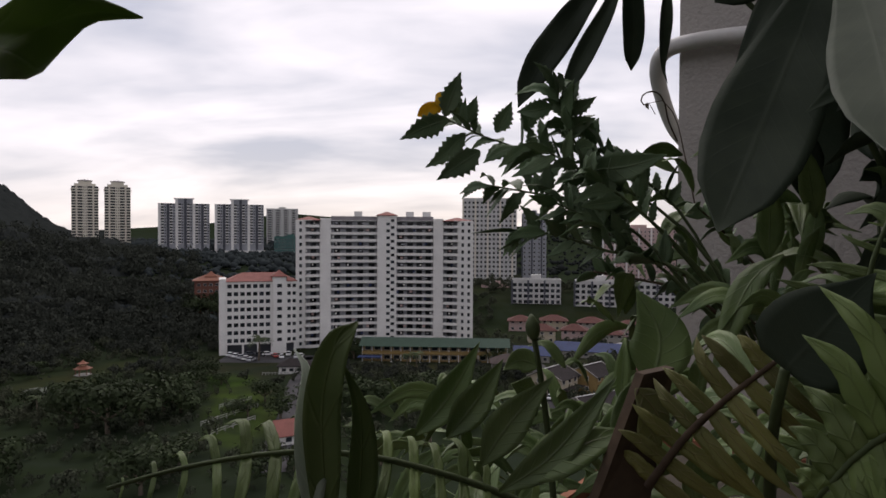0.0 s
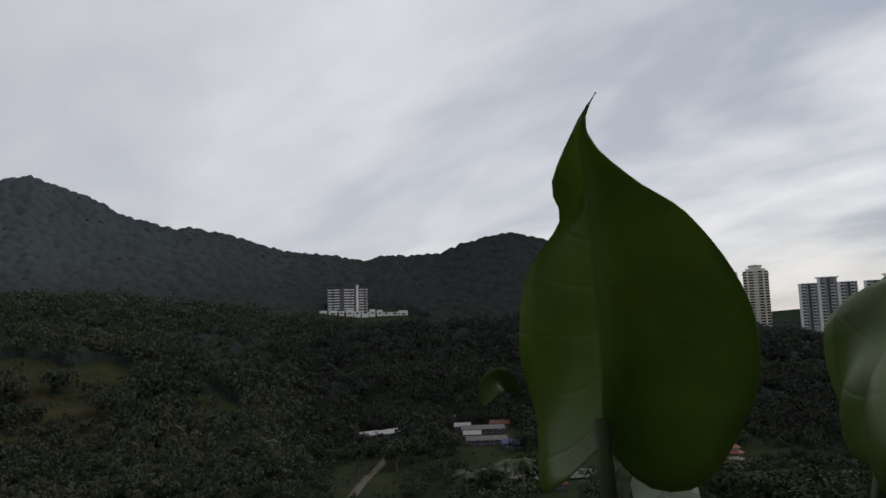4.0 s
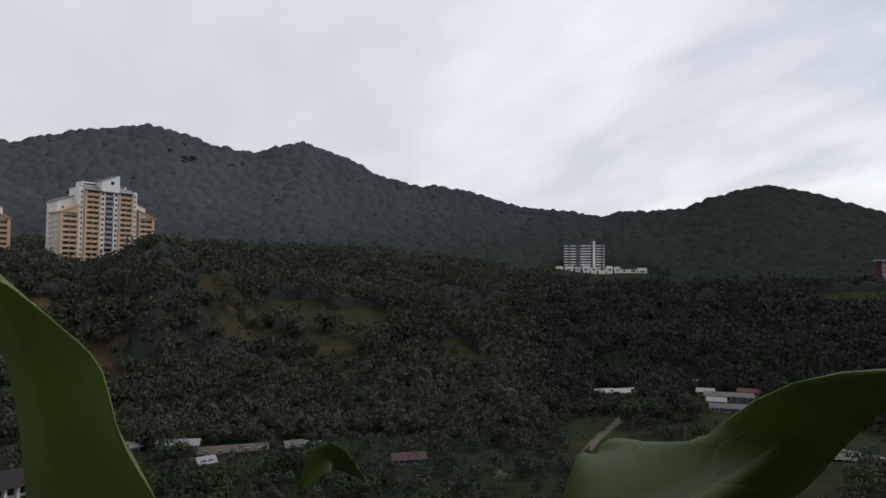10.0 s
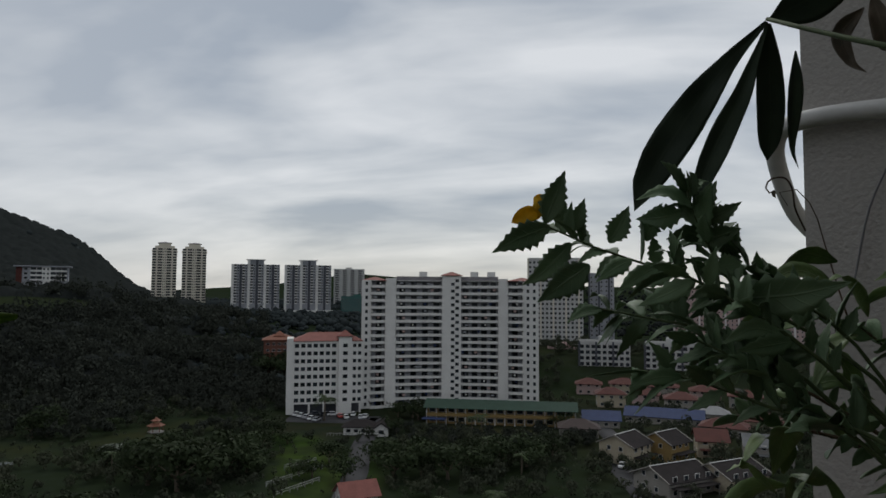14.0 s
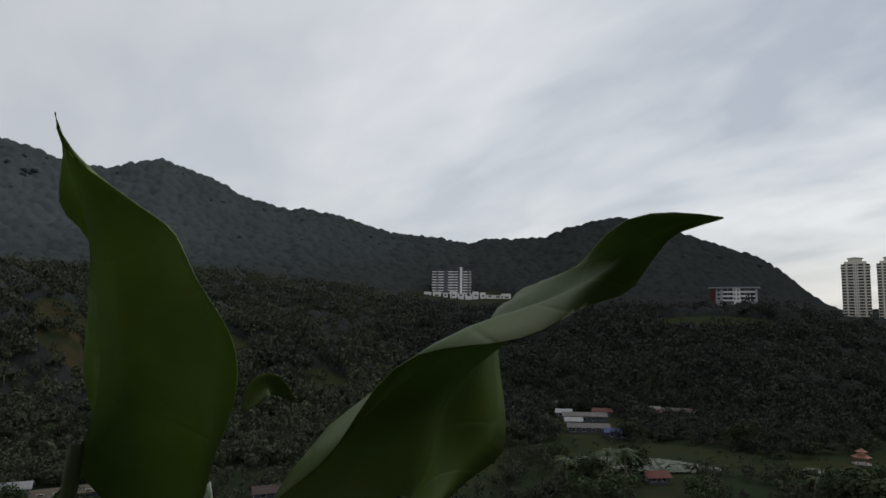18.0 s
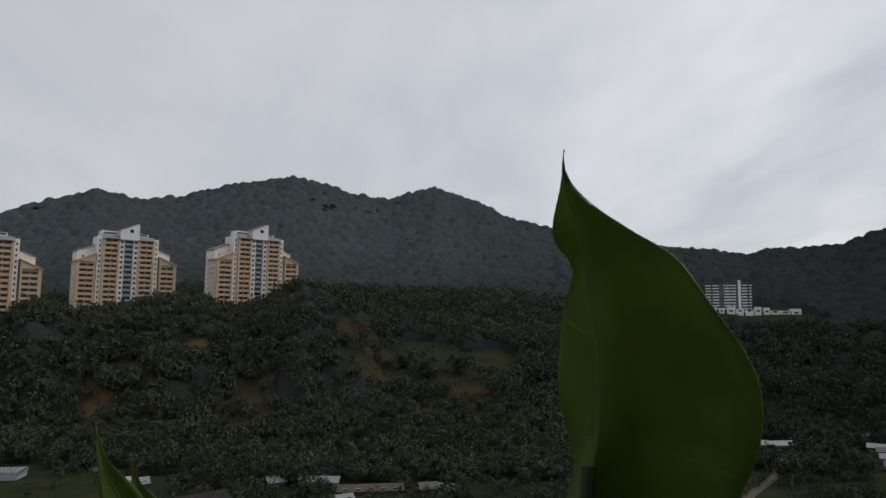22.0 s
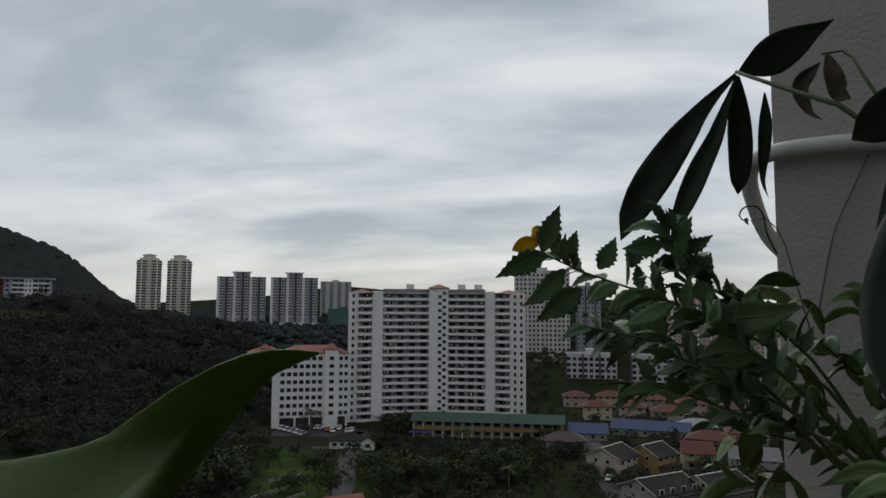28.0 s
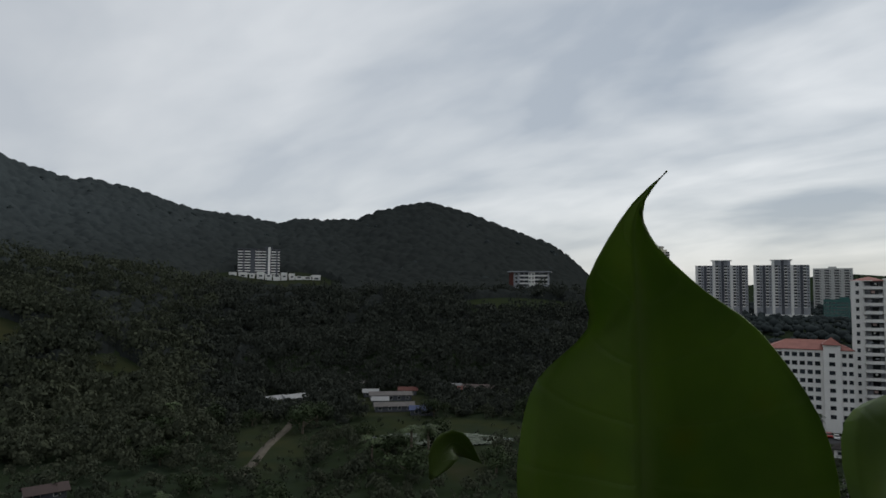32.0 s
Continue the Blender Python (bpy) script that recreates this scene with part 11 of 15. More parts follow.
leaf(mass_a, [(0.202, 0.702, -0.035), (0.191, 0.700, 0.019), (0.180, 0.699, 0.029)], 0.0230, (-0.229, -0.844, 0.486), 'shade', profile='lance', n=10, m=2, fold=0.20, wave=0.03, seed=1552)
leaf(mass_a, [(0.340, 0.635, -0.099), (0.363, 0.608, -0.096), (0.386, 0.581, -0.125)], 0.0170, (-0.484, -0.792, 0.371), 'shade', profile='lance', n=10, m=2, fold=0.21, wave=0.03, seed=7048)
leaf(mass_a, [(0.260, 0.645, -0.031), (0.273, 0.660, 0.015), (0.286, 0.675, 0.021)], 0.0211, (-0.109, -0.994, -0.022), 'shade', profile='lance', n=10, m=2, fold=0.34, wave=0.03, seed=6733)
leaf(mass_a, [(0.144, 0.643, -0.160), (0.151, 0.625, -0.113), (0.157, 0.606, -0.107)], 0.0212, (-0.352, -0.102, 0.930), 'shade', profile='lance', n=10, m=2, fold=0.25, wave=0.03, seed=8860)
leaf(mass_a, [(0.361, 0.669, -0.150), (0.350, 0.661, -0.098), (0.340, 0.652, -0.089)], 0.0223, (-0.333, -0.943, -0.002), 'shade', profile='lance', n=10, m=2, fold=0.10, wave=0.03, seed=8741)
leaf(mass_a, [(0.222, 0.677, -0.158), (0.211, 0.664, -0.130), (0.200, 0.651, -0.128)], 0.0139, (0.805, 0.080, 0.588), 'shade', profile='lance', n=10, m=2, fold=0.12, wave=0.03, seed=3277)
leaf(mass_a, [(0.249, 0.574, -0.076), (0.274, 0.595, -0.080), (0.299, 0.616, -0.115)], 0.0165, (-0.474, -0.860, -0.189), 'shade', profile='lance', n=10, m=2, fold=0.12, wave=0.03, seed=3999)
leaf(mass_a, [(0.374, 0.749, -0.080), (0.343, 0.726, -0.104), (0.312, 0.704, -0.174)], 0.0239, (0.264, -0.793, 0.549), 'shade', profile='lance', n=10, m=2, fold=0.20, wave=0.03, seed=2467)
leaf(mass_a, [(0.249, 0.753, -0.097), (0.213, 0.754, -0.067), (0.178, 0.756, -0.077)], 0.0203, (0.404, -0.061, 0.913), 'shade', profile='lance', n=10, m=2, fold=0.25, wave=0.03, seed=7992)
leaf(mass_a, [(0.202, 0.811, -0.049), (0.230, 0.805, -0.071), (0.258, 0.800, -0.130)], 0.0194, (0.148, -0.989, -0.019), 'shade', profile='lance', n=10, m=2, fold=0.27, wave=0.03, seed=3369)
leaf(mass_a, [(0.247, 0.627, -0.145), (0.242, 0.654, -0.162), (0.238, 0.681, -0.211)], 0.0170, (-0.325, -0.646, 0.691), 'shade', profile='lance', n=10, m=2, fold=0.35, wave=0.03, seed=5561)
leaf(mass_a, [(0.247, 0.739, -0.163), (0.281, 0.731, -0.165), (0.314, 0.723, -0.199)], 0.0169, (0.311, -0.691, 0.653), 'shade', profile='lance', n=10, m=2, fold=0.27, wave=0.03, seed=289)
leaf(mass_a, [(0.239, 0.781, -0.078), (0.242, 0.771, -0.025), (0.244, 0.760, -0.015)], 0.0223, (0.277, 0.016, 0.961), 'shade', profile='lance', n=10, m=2, fold=0.10, wave=0.03, seed=4191)
leaf(mass_a, [(0.323, 0.880, -0.090), (0.333, 0.905, -0.093), (0.343, 0.930, -0.121)], 0.0133, (-0.842, -0.532, 0.091), 'shade', profile='lance', n=10, m=2, fold=0.17, wave=0.03, seed=6851)
leaf(mass_a, [(0.188, 0.734, -0.060), (0.194, 0.757, -0.080), (0.200, 0.781, -0.132)], 0.0168, (0.646, -0.210, 0.734), 'shade', profile='lance', n=10, m=2, fold=0.32, wave=0.03, seed=4894)
leaf(mass_a, [(0.409, 0.788, -0.154), (0.400, 0.744, -0.145), (0.391, 0.700, -0.179)], 0.0215, (-0.530, -0.730, 0.431), 'shade', profile='lance', n=10, m=2, fold=0.27, wave=0.03, seed=2114)
leaf(mass_a, [(0.290, 0.606, -0.080), (0.259, 0.583, -0.083), (0.229, 0.560, -0.122)], 0.0187, (-0.554, -0.717, -0.422), 'shade', profile='lance', n=10, m=2, fold=0.35, wave=0.03, seed=3776)
leaf(mass_a, [(0.329, 0.656, -0.134), (0.324, 0.696, -0.149), (0.319, 0.736, -0.205)], 0.0220, (-0.264, -0.619, 0.740), 'shade', profile='lance', n=10, m=2, fold=0.27, wave=0.03, seed=9843)
leaf(mass_a, [(0.283, 0.847, -0.199), (0.314, 0.871, -0.201), (0.345, 0.894, -0.241)], 0.0192, (0.026, -0.492, 0.870), 'shade', profile='lance', n=10, m=2, fold=0.34, wave=0.03, seed=8103)
leaf(mass_a, [(0.158, 0.728, -0.171), (0.154, 0.713, -0.188), (0.150, 0.697, -0.228)], 0.0125, (0.579, -0.638, 0.507), 'shade', profile='lance', n=10, m=2, fold=0.12, wave=0.03, seed=7621)
leaf(mass_a, [(0.314, 0.694, -0.023), (0.341, 0.710, -0.036), (0.369, 0.725, -0.083)], 0.0265, (-0.987, -0.042, 0.154), 'money', profile='lance', n=10, m=2, fold=0.35, wave=0.03, seed=6972)
leaf(mass_a, [(0.384, 0.719, 0.010), (0.375, 0.754, 0.030), (0.366, 0.789, 0.015)], 0.0279, (-0.688, -0.578, -0.438), 'money', profile='lance', n=10, m=2, fold=0.19, wave=0.03, seed=8298)
leaf(mass_a, [(0.351, 0.671, 0.043), (0.330, 0.707, 0.027), (0.309, 0.742, -0.033)], 0.0340, (-0.567, -0.812, -0.139), 'money', profile='lance', n=10, m=2, fold=0.21, wave=0.03, seed=8308)
leaf(mass_a, [(0.271, 0.670, -0.041), (0.263, 0.699, -0.061), (0.255, 0.729, -0.119)], 0.0294, (-0.635, -0.601, -0.486), 'money', profile='lance', n=10, m=2, fold=0.39, wave=0.03, seed=3865)
leaf(mass_a, [(0.348, 0.690, 0.106), (0.327, 0.716, 0.132), (0.306, 0.741, 0.123)], 0.0278, (-0.930, -0.226, -0.289), 'money', profile='lance', n=10, m=2, fold=0.34, wave=0.03, seed=8142)
leaf(mass_a, [(0.328, 0.788, -0.039), (0.293, 0.760, 0.007), (0.259, 0.733, 0.000)], 0.0414, (-0.119, -0.963, 0.241), 'money', profile='lance', n=10, m=2, fold=0.27, wave=0.03, seed=3270)
leaf(mass_a, [(0.243, 0.637, 0.056), (0.204, 0.645, 0.071), (0.164, 0.654, 0.048)], 0.0294, (-0.496, -0.843, 0.207), 'money', profile='lance', n=10, m=2, fold=0.36, wave=0.03, seed=7418)
leaf(mass_a, [(0.257, 0.662, 0.031), (0.257, 0.698, 0.076), (0.257, 0.733, 0.073)], 0.0368, (-0.088, -0.538, 0.839), 'money', profile='lance', n=10, m=2, fold=0.39, wave=0.03, seed=1280)
leaf(mass_a, [(0.429, 0.703, 0.052), (0.441, 0.719, 0.112), (0.453, 0.735, 0.121)], 0.0396, (-0.452, -0.741, -0.497), 'money', profile='lance', n=10, m=2, fold=0.10, wave=0.03, seed=4536)
leaf(mass_a, [(0.341, 0.842, 0.033), (0.348, 0.862, 0.098), (0.355, 0.883, 0.108)], 0.0430, (-0.909, -0.220, 0.354), 'money', profile='lance', n=10, m=2, fold=0.35, wave=0.03, seed=187)
leaf(mass_a, [(0.514, 0.776, 0.030), (0.511, 0.817, 0.057), (0.507, 0.858, 0.041)], 0.0329, (-0.232, -0.850, 0.473), 'money', profile='lance', n=10, m=2, fold=0.29, wave=0.03, seed=6444)
leaf(mass_a, [(0.298, 0.717, -0.072), (0.276, 0.719, -0.098), (0.254, 0.721, -0.160)], 0.0282, (0.619, -0.659, 0.428), 'money', profile='lance', n=10, m=2, fold=0.25, wave=0.03, seed=3491)
leaf(mass_a, [(0.309, 0.660, -0.002), (0.282, 0.693, -0.004), (0.255, 0.726, -0.045)], 0.0313, (-0.399, -0.915, 0.057), 'money', profile='lance', n=10, m=2, fold=0.13, wave=0.03, seed=1209)
leaf(mass_a, [(0.404, 0.673, 0.064), (0.372, 0.643, 0.112), (0.340, 0.613, 0.106)], 0.0424, (-0.984, -0.147, 0.098), 'money', profile='lance', n=10, m=2, fold=0.33, wave=0.03, seed=9865)
leaf(mass_a, [(0.375, 0.843, -0.005), (0.350, 0.820, -0.013), (0.325, 0.797, -0.056)], 0.0267, (-0.210, -0.966, -0.147), 'money', profile='lance', n=10, m=2, fold=0.19, wave=0.03, seed=3451)
leaf(mass_a, [(0.348, 0.648, -0.070), (0.343, 0.595, -0.085), (0.337, 0.542, -0.154)], 0.0421, (0.141, -0.363, 0.921), 'money', profile='lance', n=10, m=2, fold=0.26, wave=0.03, seed=1644)
leaf(mass_a, [(0.400, 0.813, 0.072), (0.402, 0.832, 0.115), (0.404, 0.852, 0.120)], 0.0293, (0.069, -0.559, 0.827), 'money', profile='lance', n=10, m=2, fold=0.13, wave=0.03, seed=8964)
leaf(mass_a, [(0.246, 0.673, 0.081), (0.288, 0.683, 0.076), (0.331, 0.692, 0.030)], 0.0325, (-0.982, -0.186, 0.024), 'money', profile='lance', n=10, m=2, fold=0.36, wave=0.03, seed=2967)
leaf(mass_a, [(0.270, 0.653, 0.016), (0.241, 0.684, 0.033), (0.213, 0.714, 0.010)], 0.0308, (0.328, 0.020, 0.944), 'money', profile='lance', n=10, m=2, fold=0.28, wave=0.03, seed=9039)
leaf(mass_a, [(0.427, 0.745, -0.036), (0.399, 0.783, -0.002), (0.372, 0.820, -0.017)], 0.0383, (-0.155, -0.848, 0.507), 'money', profile='lance', n=10, m=2, fold=0.15, wave=0.03, seed=5550)
leaf(mass_a, [(0.441, 0.778, -0.019), (0.486, 0.752, -0.038), (0.531, 0.727, -0.110)], 0.0421, (-0.766, -0.477, 0.432), 'money', profile='lance', n=10, m=2, fold=0.12, wave=0.03, seed=3665)
leaf(mass_a, [(0.409, 0.821, 0.008), (0.366, 0.815, 0.008), (0.322, 0.810, -0.032)], 0.0319, (-0.238, -0.341, 0.909), 'money', profile='lance', n=10, m=2, fold=0.20, wave=0.03, seed=5003)
leaf(mass_a, [(0.412, 0.879, -0.026), (0.432, 0.858, 0.025), (0.452, 0.836, 0.028)], 0.0370, (-0.344, 0.590, 0.730), 'money', profile='lance', n=10, m=2, fold=0.16, wave=0.03, seed=292)
leaf(mass_a, [(0.349, 0.706, -0.072), (0.294, 0.716, -0.054), (0.238, 0.725, -0.088)], 0.0410, (-0.206, -0.541, -0.816), 'money', profile='lance', n=10, m=2, fold=0.19, wave=0.03, seed=5062)
leaf(mass_a, [(0.426, 0.781, 0.072), (0.481, 0.775, 0.076), (0.536, 0.769, 0.028)], 0.0398, (0.125, -0.959, 0.256), 'money', profile='lance', n=10, m=2, fold=0.23, wave=0.03, seed=56)
leaf(mass_a, [(0.343, 0.802, -0.036), (0.298, 0.791, -0.007), (0.253, 0.780, -0.025)], 0.0366, (-0.444, 0.185, -0.877), 'money', profile='lance', n=10, m=2, fold=0.14, wave=0.03, seed=7664)
leaf(mass_a, [(0.261, 0.710, 0.126), (0.294, 0.685, 0.149), (0.326, 0.660, 0.132)], 0.0318, (0.230, -0.503, 0.833), 'money', profile='lance', n=10, m=2, fold=0.36, wave=0.03, seed=1497)
leaf(mass_a, [(0.359, 0.865, 0.108), (0.309, 0.891, 0.118), (0.259, 0.917, 0.076)], 0.0406, (0.023, -0.993, 0.114), 'money', profile='lance', n=10, m=2, fold=0.34, wave=0.03, seed=859)
leaf(mass_a, [(0.383, 0.837, 0.046), (0.406, 0.885, 0.041), (0.430, 0.934, -0.016)], 0.0402, (-0.231, -0.972, 0.036), 'money', profile='lance', n=10, m=2, fold=0.12, wave=0.03, seed=7058)
leaf(mass_a, [(0.253, 0.679, 0.116), (0.260, 0.676, 0.172), (0.266, 0.674, 0.183)], 0.0349, (-0.321, -0.630, 0.707), 'money', profile='lance', n=10, m=2, fold=0.13, wave=0.03, seed=6650)
leaf(mass_a, [(0.290, 0.713, 0.109), (0.273, 0.761, 0.109), (0.256, 0.809, 0.061)], 0.0374, (0.713, -0.511, 0.479), 'money', profile='lance', n=10, m=2, fold=0.16, wave=0.03, seed=6721)
leaf(mass_a, [(0.352, 0.771, 0.018), (0.334, 0.724, 0.008), (0.316, 0.676, -0.051)], 0.0389, (-0.887, -0.384, 0.257), 'money', profile='lance', n=10, m=2, fold=0.15, wave=0.03, seed=4837)
leaf(mass_a, [(0.376, 0.806, -0.078), (0.371, 0.831, -0.040), (0.366, 0.855, -0.039)], 0.0291, (0.609, 0.300, 0.734), 'money', profile='lance', n=10, m=2, fold=0.29, wave=0.03, seed=8679)
leaf(mass_a, [(0.459, 0.842, 0.042), (0.487, 0.855, 0.023), (0.514, 0.869, -0.031)], 0.0282, (-0.811, -0.554, 0.188), 'money', profile='lance', n=10, m=2, fold=0.20, wave=0.03, seed=7640)
leaf(mass_a, [(0.208, 1.031, -0.017), (0.187, 1.058, 0.007), (0.167, 1.086, -0.005)], 0.0199, (-0.181, -0.956, -0.231), 'shade', profile='lance', n=10, m=2, fold=0.22, wave=0.03, seed=206)
leaf(mass_a, [(0.126, 0.887, -0.146), (0.098, 0.866, -0.139), (0.070, 0.845, -0.164)], 0.0182, (-0.976, -0.150, 0.159), 'shade', profile='lance', n=10, m=2, fold=0.24, wave=0.03, seed=1598)
leaf(mass_a, [(0.192, 1.007, 0.056), (0.151, 0.998, 0.063), (0.109, 0.988, 0.031)], 0.0221, (0.488, -0.721, -0.492), 'shade', profile='lance', n=10, m=2, fold=0.27, wave=0.03, seed=7454)
leaf(mass_a, [(0.200, 0.810, -0.145), (0.214, 0.798, -0.178), (0.228, 0.786, -0.252)], 0.0229, (-0.508, -0.768, 0.390), 'shade', profile='lance', n=10, m=2, fold=0.22, wave=0.03, seed=1395)
leaf(mass_a, [(0.232, 0.951, 0.023), (0.251, 0.977, 0.027), (0.270, 1.003, 0.002)], 0.0167, (-0.668, -0.614, -0.420), 'shade', profile='lance', n=10, m=2, fold=0.14, wave=0.03, seed=4121)
leaf(mass_a, [(0.173, 0.825, -0.026), (0.190, 0.814, 0.003), (0.208, 0.802, 0.003)], 0.0166, (-0.779, -0.604, -0.169), 'shade', profile='lance', n=10, m=2, fold=0.30, wave=0.03, seed=3081)
leaf(mass_a, [(0.200, 0.800, -0.120), (0.182, 0.762, -0.114), (0.164, 0.724, -0.147)], 0.0218, (0.492, -0.526, 0.694), 'shade', profile='lance', n=10, m=2, fold=0.38, wave=0.03, seed=5214)
leaf(mass_a, [(0.241, 0.787, -0.063), (0.233, 0.818, -0.072), (0.226, 0.849, -0.112)], 0.0182, (-0.076, -0.188, 0.979), 'shade', profile='lance', n=10, m=2, fold=0.27, wave=0.03, seed=7847)
leaf(mass_a, [(0.197, 0.810, -0.033), (0.230, 0.831, -0.014), (0.263, 0.851, -0.032)], 0.0211, (-0.842, -0.530, 0.098), 'shade', profile='lance', n=10, m=2, fold=0.40, wave=0.03, seed=8181)
leaf(mass_a, [(0.152, 1.010, -0.000), (0.115, 1.009, 0.002), (0.078, 1.008, -0.029)], 0.0193, (-0.467, -0.879, -0.097), 'shade', profile='lance', n=10, m=2, fold=0.34, wave=0.03, seed=6020)
leaf(mass_a, [(0.242, 0.812, -0.061), (0.269, 0.807, -0.063), (0.295, 0.801, -0.091)], 0.0144, (0.210, -0.785, 0.583), 'shade', profile='lance', n=10, m=2, fold=0.11, wave=0.03, seed=3138)
leaf(mass_a, [(0.259, 0.861, 0.046), (0.230, 0.861, 0.057), (0.201, 0.861, 0.040)], 0.0153, (-0.319, -0.532, 0.784), 'shade', profile='lance', n=10, m=2, fold=0.19, wave=0.03, seed=4938)
leaf(mass_a, [(0.251, 0.959, -0.086), (0.242, 0.965, -0.054), (0.233, 0.972, -0.049)], 0.0155, (-0.590, -0.522, 0.616), 'shade', profile='lance', n=10, m=2, fold=0.17, wave=0.03, seed=3409)
leaf(mass_a, [(0.063, 0.848, -0.148), (0.039, 0.838, -0.122), (0.016, 0.827, -0.126)], 0.0173, (-0.919, -0.391, -0.046), 'shade', profile='lance', n=10, m=2, fold=0.27, wave=0.03, seed=7145)
leaf(mass_a, [(0.261, 0.827, -0.046), (0.230, 0.821, -0.008), (0.200, 0.814, -0.011)], 0.0229, (-0.164, -0.987, -0.000), 'shade', profile='lance', n=10, m=2, fold=0.29, wave=0.03, seed=2246)
leaf(mass_a, [(0.166, 1.037, -0.014), (0.142, 1.055, -0.019), (0.117, 1.073, -0.054)], 0.0169, (0.280, -0.823, 0.494), 'shade', profile='lance', n=10, m=2, fold=0.21, wave=0.03, seed=7567)
leaf(mass_a, [(0.242, 0.890, -0.053), (0.268, 0.858, -0.032), (0.295, 0.826, -0.051)], 0.0227, (-0.986, 0.139, -0.095), 'shade', profile='lance', n=10, m=2, fold=0.28, wave=0.03, seed=1560)
leaf(mass_a, [(0.105, 0.930, -0.163), (0.066, 0.929, -0.169), (0.027, 0.928, -0.213)], 0.0213, (0.531, 0.718, 0.449), 'shade', profile='lance', n=10, m=2, fold=0.29, wave=0.03, seed=1436)
leaf(mass_a, [(0.109, 0.964, -0.034), (0.103, 0.952, 0.014), (0.097, 0.941, 0.022)], 0.0224, (-0.773, -0.502, 0.388), 'shade', profile='lance', n=10, m=2, fold=0.23, wave=0.03, seed=9421)
leaf(mass_a, [(0.166, 0.897, -0.000), (0.142, 0.883, 0.034), (0.118, 0.868, 0.032)], 0.0205, (0.085, -0.160, 0.983), 'shade', profile='lance', n=10, m=2, fold=0.31, wave=0.03, seed=5412)
leaf(mass_a, [(0.249, 0.814, -0.057), (0.271, 0.814, -0.021), (0.292, 0.814, -0.019)], 0.0193, (0.912, -0.247, 0.328), 'shade', profile='lance', n=10, m=2, fold=0.37, wave=0.03, seed=2650)
leaf(mass_a, [(0.276, 0.874, -0.114), (0.267, 0.855, -0.094), (0.259, 0.837, -0.098)], 0.0131, (-0.782, 0.219, 0.584), 'shade', profile='lance', n=10, m=2, fold=0.35, wave=0.03, seed=3564)
leaf(mass_a, [(0.077, 0.825, -0.093), (0.079, 0.866, -0.101), (0.082, 0.908, -0.150)], 0.0230, (-0.486, -0.720, -0.496), 'shade', profile='lance', n=10, m=2, fold=0.38, wave=0.03, seed=1537)
leaf(mass_a, [(0.180, 0.849, -0.124), (0.189, 0.878, -0.136), (0.197, 0.907, -0.180)], 0.0182, (-0.407, -0.469, 0.784), 'shade', profile='lance', n=10, m=2, fold=0.36, wave=0.03, seed=7078)
leaf(mass_a, [(0.102, 0.920, -0.127), (0.070, 0.892, -0.111), (0.039, 0.865, -0.133)], 0.0223, (0.110, 0.282, 0.953), 'shade', profile='lance', n=10, m=2, fold=0.38, wave=0.03, seed=7472)
leaf(mass_a, [(0.104, 0.873, -0.147), (0.103, 0.904, -0.150), (0.103, 0.934, -0.182)], 0.0164, (-0.047, -0.766, 0.641), 'shade', profile='lance', n=10, m=2, fold=0.36, wave=0.03, seed=1420)
leaf(mass_a, [(0.088, 0.898, -0.144), (0.093, 0.899, -0.100), (0.098, 0.899, -0.091)], 0.0197, (0.223, -0.915, -0.336), 'shade', profile='lance', n=10, m=2, fold=0.38, wave=0.03, seed=6679)
leaf(mass_a, [(0.203, 0.868, 0.023), (0.196, 0.885, 0.050), (0.188, 0.902, 0.050)], 0.0150, (-0.670, -0.726, -0.157), 'shade', profile='lance', n=10, m=2, fold=0.26, wave=0.03, seed=4327)
leaf(mass_a, [(0.299, 0.929, -0.139), (0.266, 0.915, -0.119), (0.232, 0.901, -0.136)], 0.0201, (-0.868, -0.256, -0.425), 'shade', profile='lance', n=10, m=2, fold=0.36, wave=0.03, seed=7401)
leaf(mass_a, [(0.198, 0.981, -0.021), (0.166, 0.962, -0.031), (0.133, 0.944, -0.079)], 0.0213, (-0.158, -0.424, 0.892), 'shade', profile='lance', n=10, m=2, fold=0.33, wave=0.03, seed=974)
leaf(mass_a, [(0.249, 0.810, 0.050), (0.208, 0.821, 0.066), (0.166, 0.831, 0.043)], 0.0229, (-0.592, -0.753, 0.288), 'shade', profile='lance', n=10, m=2, fold=0.39, wave=0.03, seed=1520)
leaf(mass_a, [(0.235, 0.812, -0.083), (0.196, 0.800, -0.062), (0.158, 0.789, -0.080)], 0.0220, (-0.346, -0.908, 0.235), 'shade', profile='lance', n=10, m=2, fold=0.27, wave=0.03, seed=9800)
leaf(mass_a, [(0.083, 0.893, -0.012), (0.076, 0.929, -0.024), (0.070, 0.965, -0.074)], 0.0212, (0.770, -0.592, 0.240), 'shade', profile='lance', n=10, m=2, fold=0.22, wave=0.03, seed=85)
leaf(mass_a, [(0.248, 0.794, 0.039), (0.254, 0.796, 0.071), (0.259, 0.798, 0.077)], 0.0145, (-0.406, -0.526, 0.747), 'shade', profile='lance', n=10, m=2, fold=0.20, wave=0.03, seed=6816)
leaf(mass_a, [(0.169, 1.051, -0.090), (0.207, 1.048, -0.076), (0.245, 1.044, -0.097)], 0.0202, (-0.522, -0.757, 0.392), 'shade', profile='lance', n=10, m=2, fold=0.19, wave=0.03, seed=3319)
